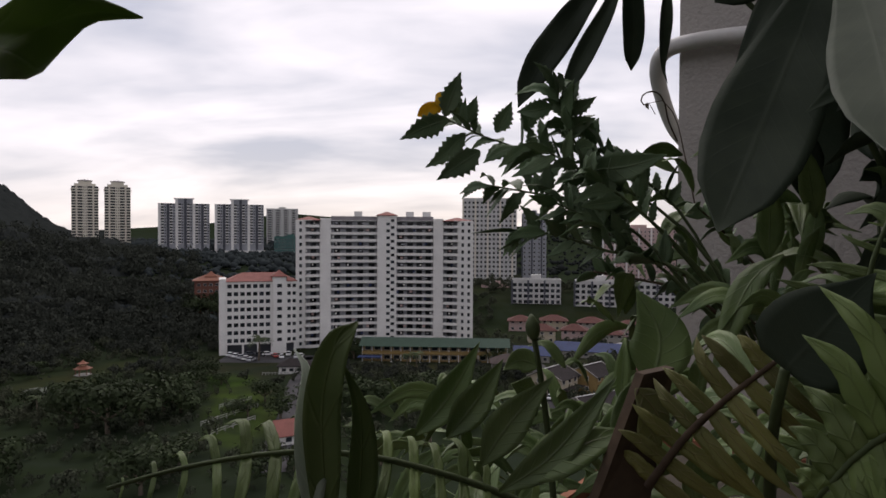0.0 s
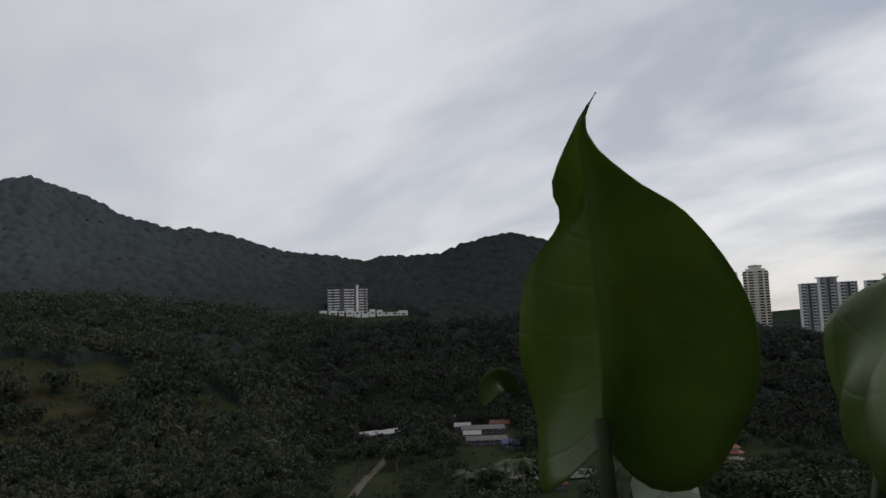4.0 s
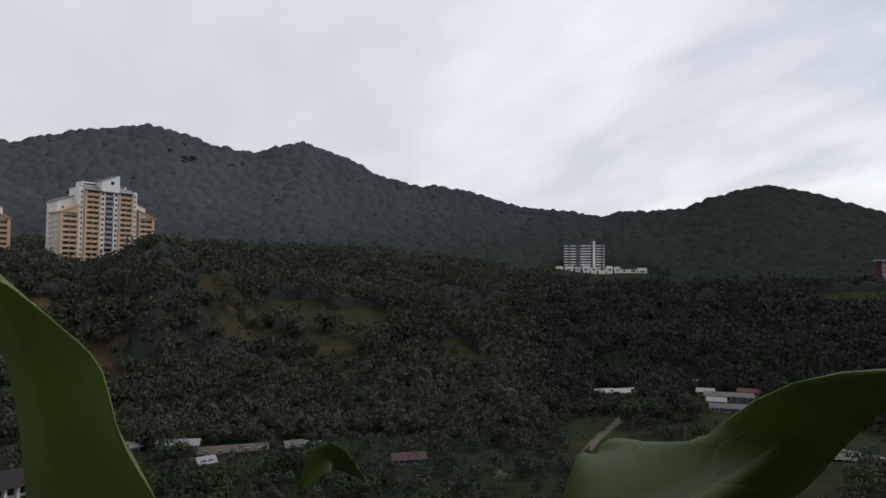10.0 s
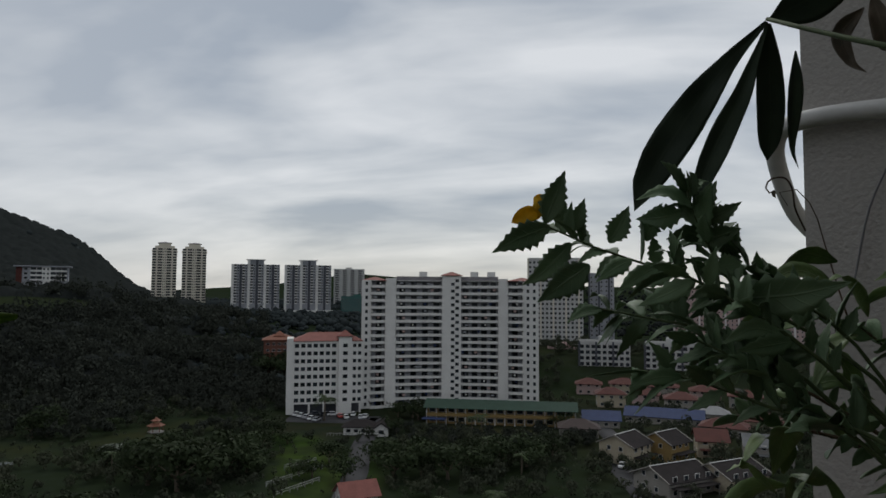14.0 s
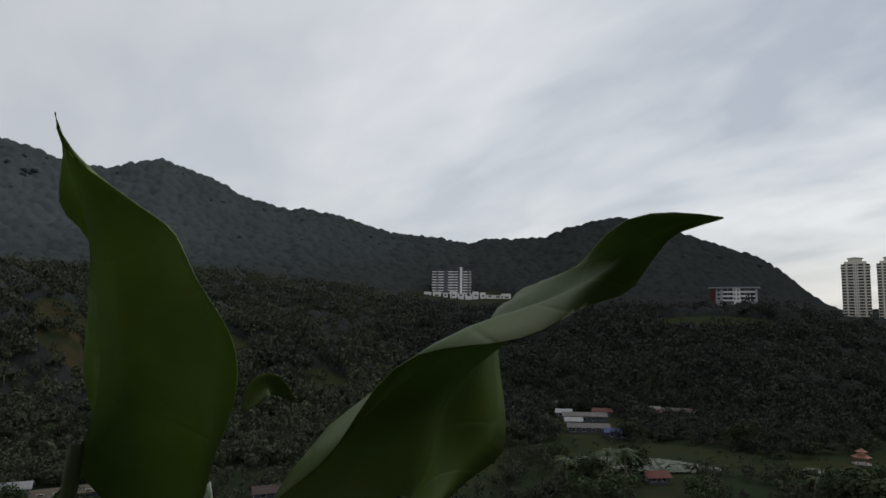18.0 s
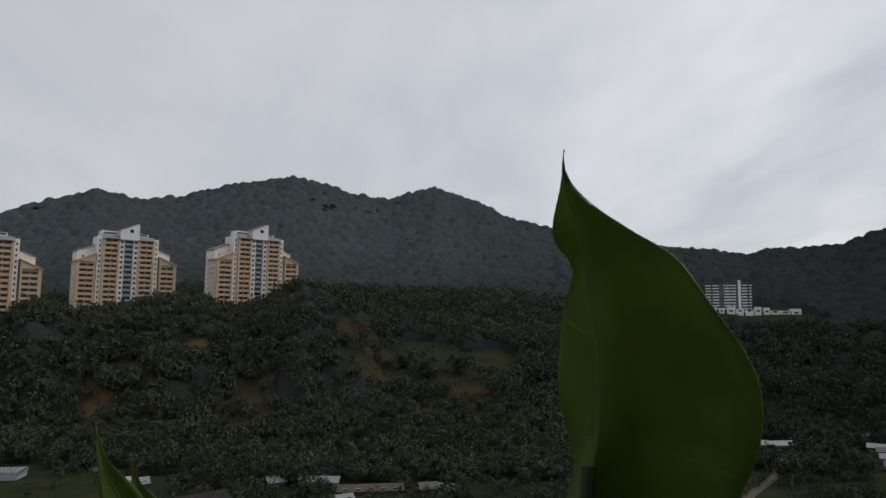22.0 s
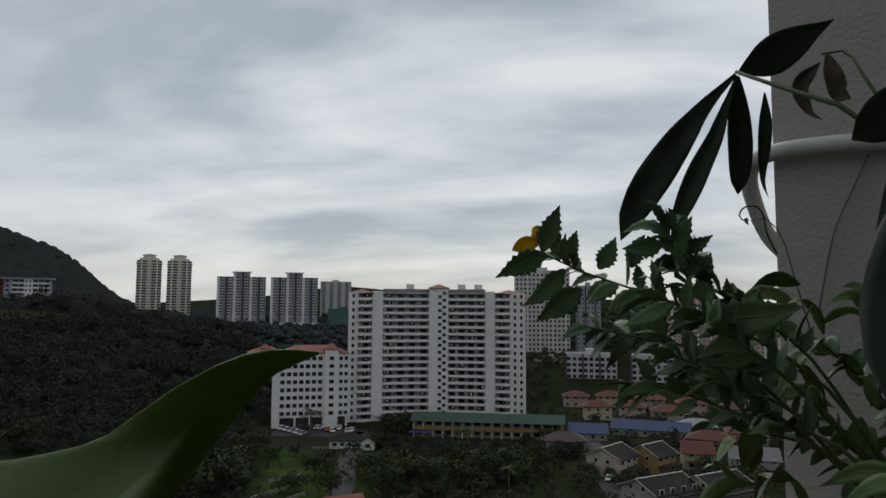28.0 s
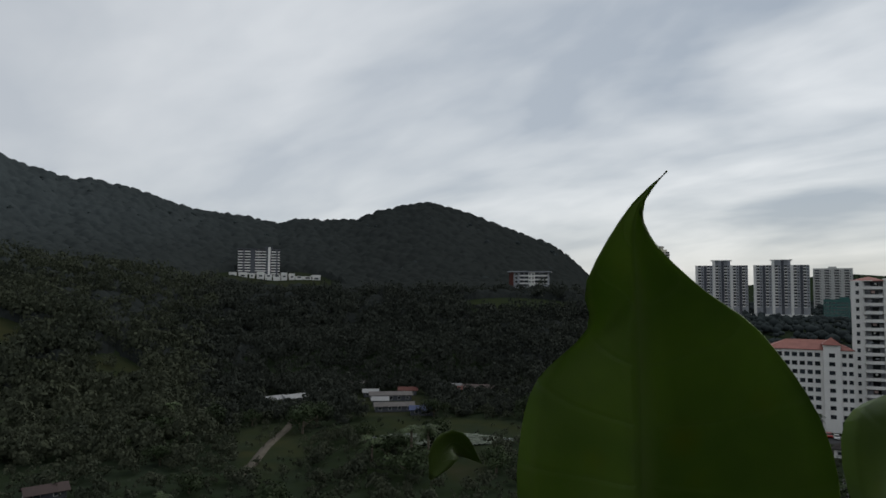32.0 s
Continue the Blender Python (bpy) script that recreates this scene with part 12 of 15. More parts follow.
leaf(mass_a, [(0.256, 1.003, -0.065), (0.238, 0.998, -0.030), (0.220, 0.993, -0.027)], 0.0181, (0.053, -0.645, -0.762), 'shade', profile='lance', n=10, m=2, fold=0.31, wave=0.03, seed=9687)
leaf(mass_a, [(0.187, 0.806, -0.133), (0.165, 0.803, -0.144), (0.144, 0.799, -0.180)], 0.0140, (-0.807, -0.291, -0.515), 'shade', profile='lance', n=10, m=2, fold=0.14, wave=0.03, seed=618)
leaf(mass_a, [(0.134, 0.935, -0.103), (0.154, 0.952, -0.104), (0.174, 0.969, -0.130)], 0.0138, (-0.383, -0.673, 0.633), 'shade', profile='lance', n=10, m=2, fold=0.14, wave=0.03, seed=95)
leaf(mass_a, [(0.160, 0.991, -0.165), (0.174, 0.987, -0.185), (0.188, 0.983, -0.231)], 0.0148, (0.170, -0.745, 0.645), 'shade', profile='lance', n=10, m=2, fold=0.23, wave=0.03, seed=664)
leaf(mass_a, [(0.218, 0.763, -0.008), (0.211, 0.761, 0.036), (0.204, 0.760, 0.045)], 0.0202, (0.750, -0.280, 0.599), 'shade', profile='lance', n=10, m=2, fold=0.17, wave=0.03, seed=6453)
leaf(mass_a, [(0.183, 0.825, 0.021), (0.158, 0.822, 0.039), (0.132, 0.818, 0.031)], 0.0150, (-0.617, -0.690, 0.378), 'shade', profile='lance', n=10, m=2, fold=0.29, wave=0.03, seed=3763)
leaf(mass_a, [(0.263, 0.855, -0.130), (0.266, 0.880, -0.125), (0.270, 0.905, -0.143)], 0.0131, (0.006, -0.206, 0.979), 'shade', profile='lance', n=10, m=2, fold=0.11, wave=0.03, seed=6103)
leaf(mass_a, [(0.157, 1.048, -0.111), (0.154, 1.069, -0.091), (0.151, 1.091, -0.096)], 0.0141, (-0.418, 0.643, 0.642), 'shade', profile='lance', n=10, m=2, fold=0.26, wave=0.03, seed=5500)
leaf(mass_a, [(0.305, 0.896, 0.038), (0.291, 0.897, 0.069), (0.277, 0.899, 0.073)], 0.0155, (-0.134, -0.075, 0.988), 'shade', profile='lance', n=10, m=2, fold=0.34, wave=0.03, seed=740)
leaf(mass_a, [(0.175, 0.974, 0.029), (0.134, 0.972, 0.045), (0.094, 0.971, 0.023)], 0.0217, (0.177, -0.818, 0.547), 'shade', profile='lance', n=10, m=2, fold=0.24, wave=0.03, seed=5871)
leaf(mass_a, [(0.205, 0.826, -0.054), (0.238, 0.812, -0.023), (0.271, 0.799, -0.031)], 0.0224, (0.390, -0.612, 0.687), 'shade', profile='lance', n=10, m=2, fold=0.36, wave=0.03, seed=52)
leaf(mass_a, [(0.151, 0.955, -0.032), (0.181, 0.971, -0.053), (0.212, 0.987, -0.116)], 0.0234, (-0.267, -0.694, 0.669), 'shade', profile='lance', n=10, m=2, fold=0.17, wave=0.03, seed=3466)
leaf(mass_a, [(0.252, 0.956, 0.013), (0.231, 0.984, 0.024), (0.210, 1.013, 0.002)], 0.0187, (0.345, 0.381, 0.858), 'shade', profile='lance', n=10, m=2, fold=0.25, wave=0.03, seed=4576)
leaf(mass_a, [(0.176, 0.976, -0.127), (0.173, 0.965, -0.092), (0.171, 0.955, -0.086)], 0.0164, (0.009, -0.918, 0.397), 'shade', profile='lance', n=10, m=2, fold=0.23, wave=0.03, seed=7092)
leaf(mass_a, [(0.282, 0.955, -0.107), (0.253, 0.974, -0.128), (0.223, 0.992, -0.190)], 0.0230, (0.243, -0.851, -0.465), 'shade', profile='lance', n=10, m=2, fold=0.20, wave=0.03, seed=9804)
leaf(mass_a, [(0.351, 0.692, 0.022), (0.353, 0.649, 0.074), (0.355, 0.605, 0.071)], 0.0440, (-0.987, -0.136, 0.080), 'money', profile='lance', n=10, m=2, fold=0.35, wave=0.03, seed=8039)
leaf(mass_a, [(0.398, 0.809, -0.062), (0.425, 0.840, -0.111), (0.453, 0.871, -0.228)], 0.0530, (0.003, -0.702, 0.712), 'money', profile='lance', n=10, m=2, fold=0.21, wave=0.03, seed=8195)
leaf(mass_a, [(0.392, 0.820, 0.058), (0.393, 0.834, 0.111), (0.394, 0.847, 0.121)], 0.0346, (-0.233, -0.972, -0.018), 'money', profile='lance', n=10, m=2, fold=0.31, wave=0.03, seed=3759)
leaf(mass_a, [(0.466, 0.806, 0.208), (0.411, 0.785, 0.221), (0.356, 0.765, 0.180)], 0.0423, (-0.216, -0.843, 0.492), 'money', profile='lance', n=10, m=2, fold=0.30, wave=0.03, seed=9986)
leaf(mass_a, [(0.476, 0.923, -0.046), (0.496, 0.943, 0.019), (0.517, 0.962, 0.027)], 0.0444, (-0.425, -0.883, 0.199), 'money', profile='lance', n=10, m=2, fold=0.16, wave=0.03, seed=2865)
leaf(mass_a, [(0.416, 0.674, 0.189), (0.354, 0.654, 0.176), (0.291, 0.635, 0.099)], 0.0504, (-0.864, -0.501, -0.058), 'money', profile='lance', n=10, m=2, fold=0.13, wave=0.03, seed=5790)
leaf(mass_a, [(0.338, 0.714, 0.119), (0.273, 0.700, 0.117), (0.208, 0.685, 0.054)], 0.0486, (-0.398, -0.538, 0.743), 'money', profile='lance', n=10, m=2, fold=0.39, wave=0.03, seed=5254)
leaf(mass_a, [(0.396, 0.805, 0.021), (0.382, 0.750, 0.062), (0.368, 0.695, 0.044)], 0.0466, (-0.409, -0.893, -0.186), 'money', profile='lance', n=10, m=2, fold=0.27, wave=0.03, seed=4977)
leaf(mass_a, [(0.367, 0.818, 0.117), (0.308, 0.787, 0.139), (0.248, 0.755, 0.098)], 0.0494, (0.040, 0.328, 0.944), 'money', profile='lance', n=10, m=2, fold=0.24, wave=0.03, seed=2883)
leaf(mass_a, [(0.378, 0.712, -0.064), (0.386, 0.659, -0.058), (0.394, 0.605, -0.102)], 0.0391, (-0.251, -0.418, 0.873), 'money', profile='lance', n=10, m=2, fold=0.29, wave=0.03, seed=6911)
leaf(mass_a, [(0.443, 0.852, -0.107), (0.474, 0.904, -0.104), (0.506, 0.956, -0.156)], 0.0440, (0.665, 0.627, -0.406), 'money', profile='lance', n=10, m=2, fold=0.11, wave=0.03, seed=1159)
leaf(mass_a, [(0.489, 0.844, 0.043), (0.431, 0.829, 0.051), (0.374, 0.814, 0.005)], 0.0429, (0.220, -0.452, 0.865), 'money', profile='lance', n=10, m=2, fold=0.26, wave=0.03, seed=3470)
leaf(mass_a, [(0.381, 0.732, -0.005), (0.437, 0.773, 0.013), (0.492, 0.814, -0.033)], 0.0502, (-0.931, -0.203, 0.303), 'money', profile='lance', n=10, m=2, fold=0.20, wave=0.03, seed=8281)
leaf(mass_a, [(0.444, 0.717, 0.180), (0.422, 0.684, 0.160), (0.399, 0.650, 0.095)], 0.0354, (0.416, -0.213, 0.884), 'money', profile='lance', n=10, m=2, fold=0.35, wave=0.03, seed=3776)
leaf(mass_a, [(0.363, 0.731, 0.108), (0.326, 0.708, 0.098), (0.289, 0.686, 0.045)], 0.0335, (-0.071, -0.972, 0.222), 'money', profile='lance', n=10, m=2, fold=0.28, wave=0.03, seed=119)
leaf(mass_a, [(0.432, 0.834, 0.200), (0.414, 0.826, 0.152), (0.395, 0.819, 0.048)], 0.0442, (-0.642, -0.763, 0.075), 'money', profile='lance', n=10, m=2, fold=0.18, wave=0.03, seed=1548)
leaf(mass_a, [(0.513, 0.861, 0.032), (0.511, 0.895, 0.072), (0.509, 0.930, 0.069)], 0.0343, (0.154, -0.058, -0.986), 'money', profile='lance', n=10, m=2, fold=0.11, wave=0.03, seed=1420)
leaf(mass_a, [(0.517, 0.878, 0.203), (0.464, 0.869, 0.212), (0.411, 0.861, 0.170)], 0.0387, (-0.895, -0.383, -0.229), 'money', profile='lance', n=10, m=2, fold=0.11, wave=0.03, seed=9702)
leaf(mass_a, [(0.341, 0.759, -0.006), (0.377, 0.735, 0.036), (0.412, 0.712, 0.028)], 0.0387, (-0.069, -0.760, 0.647), 'money', profile='lance', n=10, m=2, fold=0.28, wave=0.03, seed=6186)
leaf(mass_a, [(0.370, 0.697, 0.193), (0.385, 0.712, 0.159), (0.400, 0.727, 0.083)], 0.0334, (0.145, -0.655, -0.742), 'money', profile='lance', n=10, m=2, fold=0.34, wave=0.03, seed=6443)
leaf(mass_a, [(0.449, 0.774, 0.187), (0.408, 0.826, 0.174), (0.367, 0.879, 0.095)], 0.0512, (0.312, -0.708, 0.634), 'money', profile='lance', n=10, m=2, fold=0.32, wave=0.03, seed=2426)
leaf(mass_a, [(0.396, 0.670, 0.161), (0.393, 0.632, 0.128), (0.391, 0.594, 0.042)], 0.0408, (-0.958, -0.140, -0.250), 'money', profile='lance', n=10, m=2, fold=0.17, wave=0.03, seed=8096)
leaf(mass_a, [(0.363, 0.766, 0.182), (0.409, 0.746, 0.245), (0.455, 0.726, 0.242)], 0.0517, (-0.799, -0.590, 0.117), 'money', profile='lance', n=10, m=2, fold=0.31, wave=0.03, seed=9277)
leaf(mass_a, [(0.475, 0.914, -0.074), (0.492, 0.937, -0.029), (0.508, 0.961, -0.028)], 0.0338, (-0.998, -0.012, 0.068), 'money', profile='lance', n=10, m=2, fold=0.10, wave=0.03, seed=2763)
leaf(mass_a, [(0.469, 0.849, 0.026), (0.430, 0.829, 0.080), (0.391, 0.810, 0.077)], 0.0446, (-0.723, -0.670, -0.168), 'money', profile='lance', n=10, m=2, fold=0.12, wave=0.03, seed=9748)
leaf(mass_a, [(0.496, 0.927, -0.092), (0.555, 0.921, -0.062), (0.614, 0.914, -0.090)], 0.0451, (0.645, -0.734, -0.215), 'money', profile='lance', n=10, m=2, fold=0.12, wave=0.03, seed=3772)
leaf(mass_a, [(0.398, 0.848, 0.139), (0.347, 0.847, 0.167), (0.296, 0.845, 0.146)], 0.0395, (0.189, 0.410, 0.892), 'money', profile='lance', n=10, m=2, fold=0.34, wave=0.03, seed=8974)
leaf(mass_a, [(0.348, 0.686, 0.164), (0.284, 0.655, 0.174), (0.221, 0.623, 0.120)], 0.0511, (-0.474, -0.686, 0.552), 'money', profile='lance', n=10, m=2, fold=0.15, wave=0.03, seed=6414)
leaf(mass_a, [(0.514, 0.882, 0.135), (0.535, 0.885, 0.186), (0.557, 0.889, 0.192)], 0.0349, (0.394, -0.890, 0.229), 'money', profile='lance', n=10, m=2, fold=0.21, wave=0.03, seed=9020)
leaf(mass_a, [(0.353, 0.686, 0.032), (0.418, 0.686, 0.063), (0.483, 0.686, 0.032)], 0.0490, (-0.192, 0.220, 0.956), 'money', profile='lance', n=10, m=2, fold=0.15, wave=0.03, seed=1349)
stem(mass_a, [(0.212, 0.726, -0.302), (0.243, 0.773, -0.156), (0.238, 0.818, -0.056)], 0.0040, 0.0015)
stem(mass_a, [(0.250, 0.686, -0.288), (0.283, 0.729, -0.138), (0.307, 0.780, -0.028)], 0.0040, 0.0015)
stem(mass_a, [(0.280, 0.635, -0.270), (0.312, 0.688, -0.121), (0.329, 0.703, 0.006)], 0.0040, 0.0015)
stem(mass_a, [(0.283, 0.689, -0.291), (0.323, 0.761, -0.155), (0.312, 0.835, -0.049)], 0.0040, 0.0015)
stem(mass_a, [(0.302, 0.619, -0.266), (0.353, 0.684, -0.098), (0.370, 0.724, 0.093)], 0.0040, 0.0015)

mass_b = thing('foliage_plant', Matrix.Identity(4), 'low mixed green foliage along the trough', 'plant', 'corner plants')
leaf(mass_b, [(0.035, 0.407, -0.162), (0.010, 0.416, -0.157), (-0.016, 0.425, -0.177)], 0.0119, (-0.293, -0.919, -0.264), 'shade', profile='lance', n=10, m=2, fold=0.11, wave=0.03, seed=4311)
leaf(mass_b, [(-0.030, 0.440, -0.119), (-0.043, 0.444, -0.126), (-0.055, 0.449, -0.148)], 0.0072, (-0.953, -0.067, -0.295), 'shade', profile='lance', n=10, m=2, fold=0.28, wave=0.03, seed=908)
leaf(mass_b, [(0.021, 0.415, -0.176), (0.006, 0.413, -0.169), (-0.009, 0.410, -0.177)], 0.0070, (0.075, -0.263, 0.962), 'shade', profile='lance', n=10, m=2, fold=0.32, wave=0.03, seed=1711)
leaf(mass_b, [(-0.040, 0.506, -0.184), (-0.036, 0.503, -0.165), (-0.033, 0.499, -0.162)], 0.0077, (-0.513, -0.743, 0.430), 'shade', profile='lance', n=10, m=2, fold=0.13, wave=0.03, seed=450)
leaf(mass_b, [(0.014, 0.388, -0.126), (0.003, 0.380, -0.135), (-0.007, 0.372, -0.159)], 0.0076, (0.936, 0.061, -0.346), 'shade', profile='lance', n=10, m=2, fold=0.11, wave=0.03, seed=5634)
leaf(mass_b, [(-0.018, 0.396, -0.124), (-0.017, 0.387, -0.102), (-0.016, 0.378, -0.099)], 0.0092, (-0.230, -0.510, 0.828), 'shade', profile='lance', n=10, m=2, fold=0.30, wave=0.03, seed=2805)
leaf(mass_b, [(0.071, 0.497, -0.165), (0.055, 0.484, -0.156), (0.039, 0.471, -0.166)], 0.0094, (-0.464, -0.768, 0.441), 'shade', profile='lance', n=10, m=2, fold=0.32, wave=0.03, seed=593)
leaf(mass_b, [(0.023, 0.541, -0.202), (-0.000, 0.536, -0.197), (-0.024, 0.530, -0.215)], 0.0106, (-0.052, -0.168, 0.984), 'shade', profile='lance', n=10, m=2, fold=0.11, wave=0.03, seed=8162)
leaf(mass_b, [(0.002, 0.472, -0.166), (0.007, 0.454, -0.169), (0.013, 0.436, -0.191)], 0.0088, (0.098, -0.988, 0.124), 'shade', profile='lance', n=10, m=2, fold=0.25, wave=0.03, seed=1993)
leaf(mass_b, [(-0.068, 0.423, -0.176), (-0.080, 0.431, -0.181), (-0.093, 0.439, -0.202)], 0.0074, (-0.039, -0.331, 0.943), 'shade', profile='lance', n=10, m=2, fold=0.17, wave=0.03, seed=6745)
leaf(mass_b, [(-0.001, 0.551, -0.148), (-0.008, 0.541, -0.122), (-0.015, 0.531, -0.119)], 0.0109, (0.226, -0.754, 0.617), 'shade', profile='lance', n=10, m=2, fold=0.32, wave=0.03, seed=5813)
leaf(mass_b, [(-0.050, 0.395, -0.163), (-0.063, 0.377, -0.167), (-0.075, 0.359, -0.191)], 0.0101, (0.172, -0.930, 0.325), 'shade', profile='lance', n=10, m=2, fold=0.21, wave=0.03, seed=644)
leaf(mass_b, [(0.004, 0.548, -0.141), (0.016, 0.556, -0.128), (0.028, 0.564, -0.131)], 0.0078, (0.297, -0.782, 0.548), 'shade', profile='lance', n=10, m=2, fold=0.35, wave=0.03, seed=4162)
leaf(mass_b, [(-0.038, 0.419, -0.120), (-0.048, 0.400, -0.130), (-0.058, 0.381, -0.164)], 0.0114, (0.027, -0.989, -0.143), 'shade', profile='lance', n=10, m=2, fold=0.34, wave=0.03, seed=7678)
leaf(mass_b, [(0.021, 0.404, -0.154), (0.010, 0.413, -0.135), (-0.001, 0.423, -0.135)], 0.0093, (-0.013, -0.831, 0.556), 'shade', profile='lance', n=10, m=2, fold=0.39, wave=0.03, seed=2664)
leaf(mass_b, [(0.071, 0.569, -0.187), (0.058, 0.560, -0.161), (0.046, 0.551, -0.159)], 0.0119, (-0.270, -0.708, 0.652), 'shade', profile='lance', n=10, m=2, fold=0.12, wave=0.03, seed=5617)
leaf(mass_b, [(-0.043, 0.447, -0.183), (-0.022, 0.433, -0.176), (-0.001, 0.419, -0.192)], 0.0112, (-0.093, -0.546, 0.832), 'shade', profile='lance', n=10, m=2, fold=0.12, wave=0.03, seed=860)
leaf(mass_b, [(-0.013, 0.475, -0.156), (-0.028, 0.478, -0.151), (-0.044, 0.481, -0.162)], 0.0071, (-0.101, -0.645, 0.758), 'shade', profile='lance', n=10, m=2, fold=0.12, wave=0.03, seed=5143)
leaf(mass_b, [(0.019, 0.434, -0.143), (0.009, 0.440, -0.153), (-0.000, 0.447, -0.180)], 0.0077, (-0.522, -0.782, 0.341), 'shade', profile='lance', n=10, m=2, fold=0.20, wave=0.03, seed=1607)
leaf(mass_b, [(-0.011, 0.528, -0.171), (-0.022, 0.539, -0.165), (-0.033, 0.549, -0.174)], 0.0069, (-0.181, -0.470, 0.864), 'shade', profile='lance', n=10, m=2, fold=0.14, wave=0.03, seed=8110)
leaf(mass_b, [(0.020, 0.417, -0.131), (0.006, 0.439, -0.132), (-0.008, 0.461, -0.157)], 0.0117, (-0.366, -0.692, 0.622), 'shade', profile='lance', n=10, m=2, fold=0.11, wave=0.03, seed=5071)
leaf(mass_b, [(0.015, 0.409, -0.118), (0.008, 0.432, -0.102), (0.001, 0.454, -0.111)], 0.0116, (-0.438, -0.577, 0.689), 'shade', profile='lance', n=10, m=2, fold=0.37, wave=0.03, seed=9353)
leaf(mass_b, [(-0.045, 0.423, -0.123), (-0.060, 0.419, -0.136), (-0.075, 0.414, -0.170)], 0.0099, (-0.327, 0.708, 0.626), 'shade', profile='lance', n=10, m=2, fold=0.27, wave=0.03, seed=8106)
leaf(mass_b, [(0.127, 0.561, -0.178), (0.122, 0.579, -0.169), (0.116, 0.597, -0.178)], 0.0088, (-0.398, -0.276, 0.875), 'shade', profile='lance', n=10, m=2, fold=0.38, wave=0.03, seed=8868)
leaf(mass_b, [(-0.002, 0.489, -0.145), (0.014, 0.488, -0.130), (0.031, 0.487, -0.133)], 0.0091, (0.246, -0.962, -0.118), 'shade', profile='lance', n=10, m=2, fold=0.40, wave=0.03, seed=8727)
leaf(mass_b, [(-0.002, 0.537, -0.148), (-0.016, 0.525, -0.152), (-0.031, 0.512, -0.175)], 0.0089, (-0.342, 0.261, 0.903), 'shade', profile='lance', n=10, m=2, fold=0.27, wave=0.03, seed=8318)
leaf(mass_b, [(-0.060, 0.415, -0.149), (-0.073, 0.396, -0.137), (-0.086, 0.377, -0.147)], 0.0107, (0.028, -0.961, -0.276), 'shade', profile='lance', n=10, m=2, fold=0.40, wave=0.03, seed=6504)
leaf(mass_b, [(0.073, 0.407, -0.150), (0.058, 0.412, -0.132), (0.044, 0.417, -0.133)], 0.0095, (-0.353, -0.287, 0.890), 'shade', profile='lance', n=10, m=2, fold=0.21, wave=0.03, seed=8204)
leaf(mass_b, [(0.040, 0.372, -0.110), (0.038, 0.373, -0.125), (0.035, 0.374, -0.156)], 0.0080, (-0.388, -0.855, 0.343), 'shade', profile='lance', n=10, m=2, fold=0.27, wave=0.03, seed=1572)
leaf(mass_b, [(0.063, 0.422, -0.152), (0.044, 0.432, -0.160), (0.025, 0.442, -0.193)], 0.0111, (0.429, -0.368, 0.825), 'shade', profile='lance', n=10, m=2, fold=0.18, wave=0.03, seed=8070)
leaf(mass_b, [(0.074, 0.434, -0.162), (0.082, 0.455, -0.151), (0.090, 0.476, -0.161)], 0.0104, (-0.697, -0.594, 0.401), 'shade', profile='lance', n=10, m=2, fold=0.12, wave=0.03, seed=4477)
leaf(mass_b, [(0.072, 0.450, -0.171), (0.092, 0.456, -0.155), (0.112, 0.462, -0.161)], 0.0107, (-0.351, -0.657, 0.667), 'shade', profile='lance', n=10, m=2, fold=0.19, wave=0.03, seed=1387)
leaf(mass_b, [(0.081, 0.479, -0.155), (0.068, 0.481, -0.140), (0.054, 0.484, -0.142)], 0.0081, (0.703, 0.059, 0.708), 'shade', profile='lance', n=10, m=2, fold=0.14, wave=0.03, seed=2085)
leaf(mass_b, [(0.014, 0.381, -0.114), (0.035, 0.379, -0.117), (0.056, 0.378, -0.140)], 0.0097, (-0.465, -0.862, 0.205), 'shade', profile='lance', n=10, m=2, fold=0.33, wave=0.03, seed=858)
leaf(mass_b, [(0.007, 0.557, -0.164), (-0.003, 0.568, -0.144), (-0.012, 0.579, -0.145)], 0.0094, (-0.648, -0.624, 0.436), 'shade', profile='lance', n=10, m=2, fold=0.34, wave=0.03, seed=188)
leaf(mass_b, [(0.046, 0.425, -0.151), (0.047, 0.409, -0.156), (0.049, 0.394, -0.176)], 0.0075, (-0.494, -0.531, 0.689), 'shade', profile='lance', n=10, m=2, fold=0.19, wave=0.03, seed=6157)
leaf(mass_b, [(0.020, 0.488, -0.130), (-0.000, 0.491, -0.130), (-0.020, 0.493, -0.149)], 0.0089, (-0.862, -0.400, 0.312), 'shade', profile='lance', n=10, m=2, fold=0.13, wave=0.03, seed=8057)
leaf(mass_b, [(0.016, 0.464, -0.140), (0.000, 0.477, -0.130), (-0.016, 0.490, -0.140)], 0.0096, (0.284, -0.433, 0.855), 'shade', profile='lance', n=10, m=2, fold=0.39, wave=0.03, seed=5885)
leaf(mass_b, [(-0.007, 0.437, -0.173), (-0.022, 0.433, -0.154), (-0.037, 0.429, -0.156)], 0.0095, (0.235, -0.479, 0.846), 'shade', profile='lance', n=10, m=2, fold=0.32, wave=0.03, seed=18)
leaf(mass_b, [(0.117, 0.515, -0.204), (0.116, 0.515, -0.226), (0.115, 0.515, -0.272)], 0.0116, (-0.083, -0.960, -0.268), 'shade', profile='lance', n=10, m=2, fold=0.33, wave=0.03, seed=9825)
leaf(mass_b, [(0.016, 0.381, -0.155), (0.001, 0.391, -0.140), (-0.013, 0.401, -0.145)], 0.0093, (-0.093, -0.699, 0.709), 'shade', profile='lance', n=10, m=2, fold=0.35, wave=0.03, seed=1109)
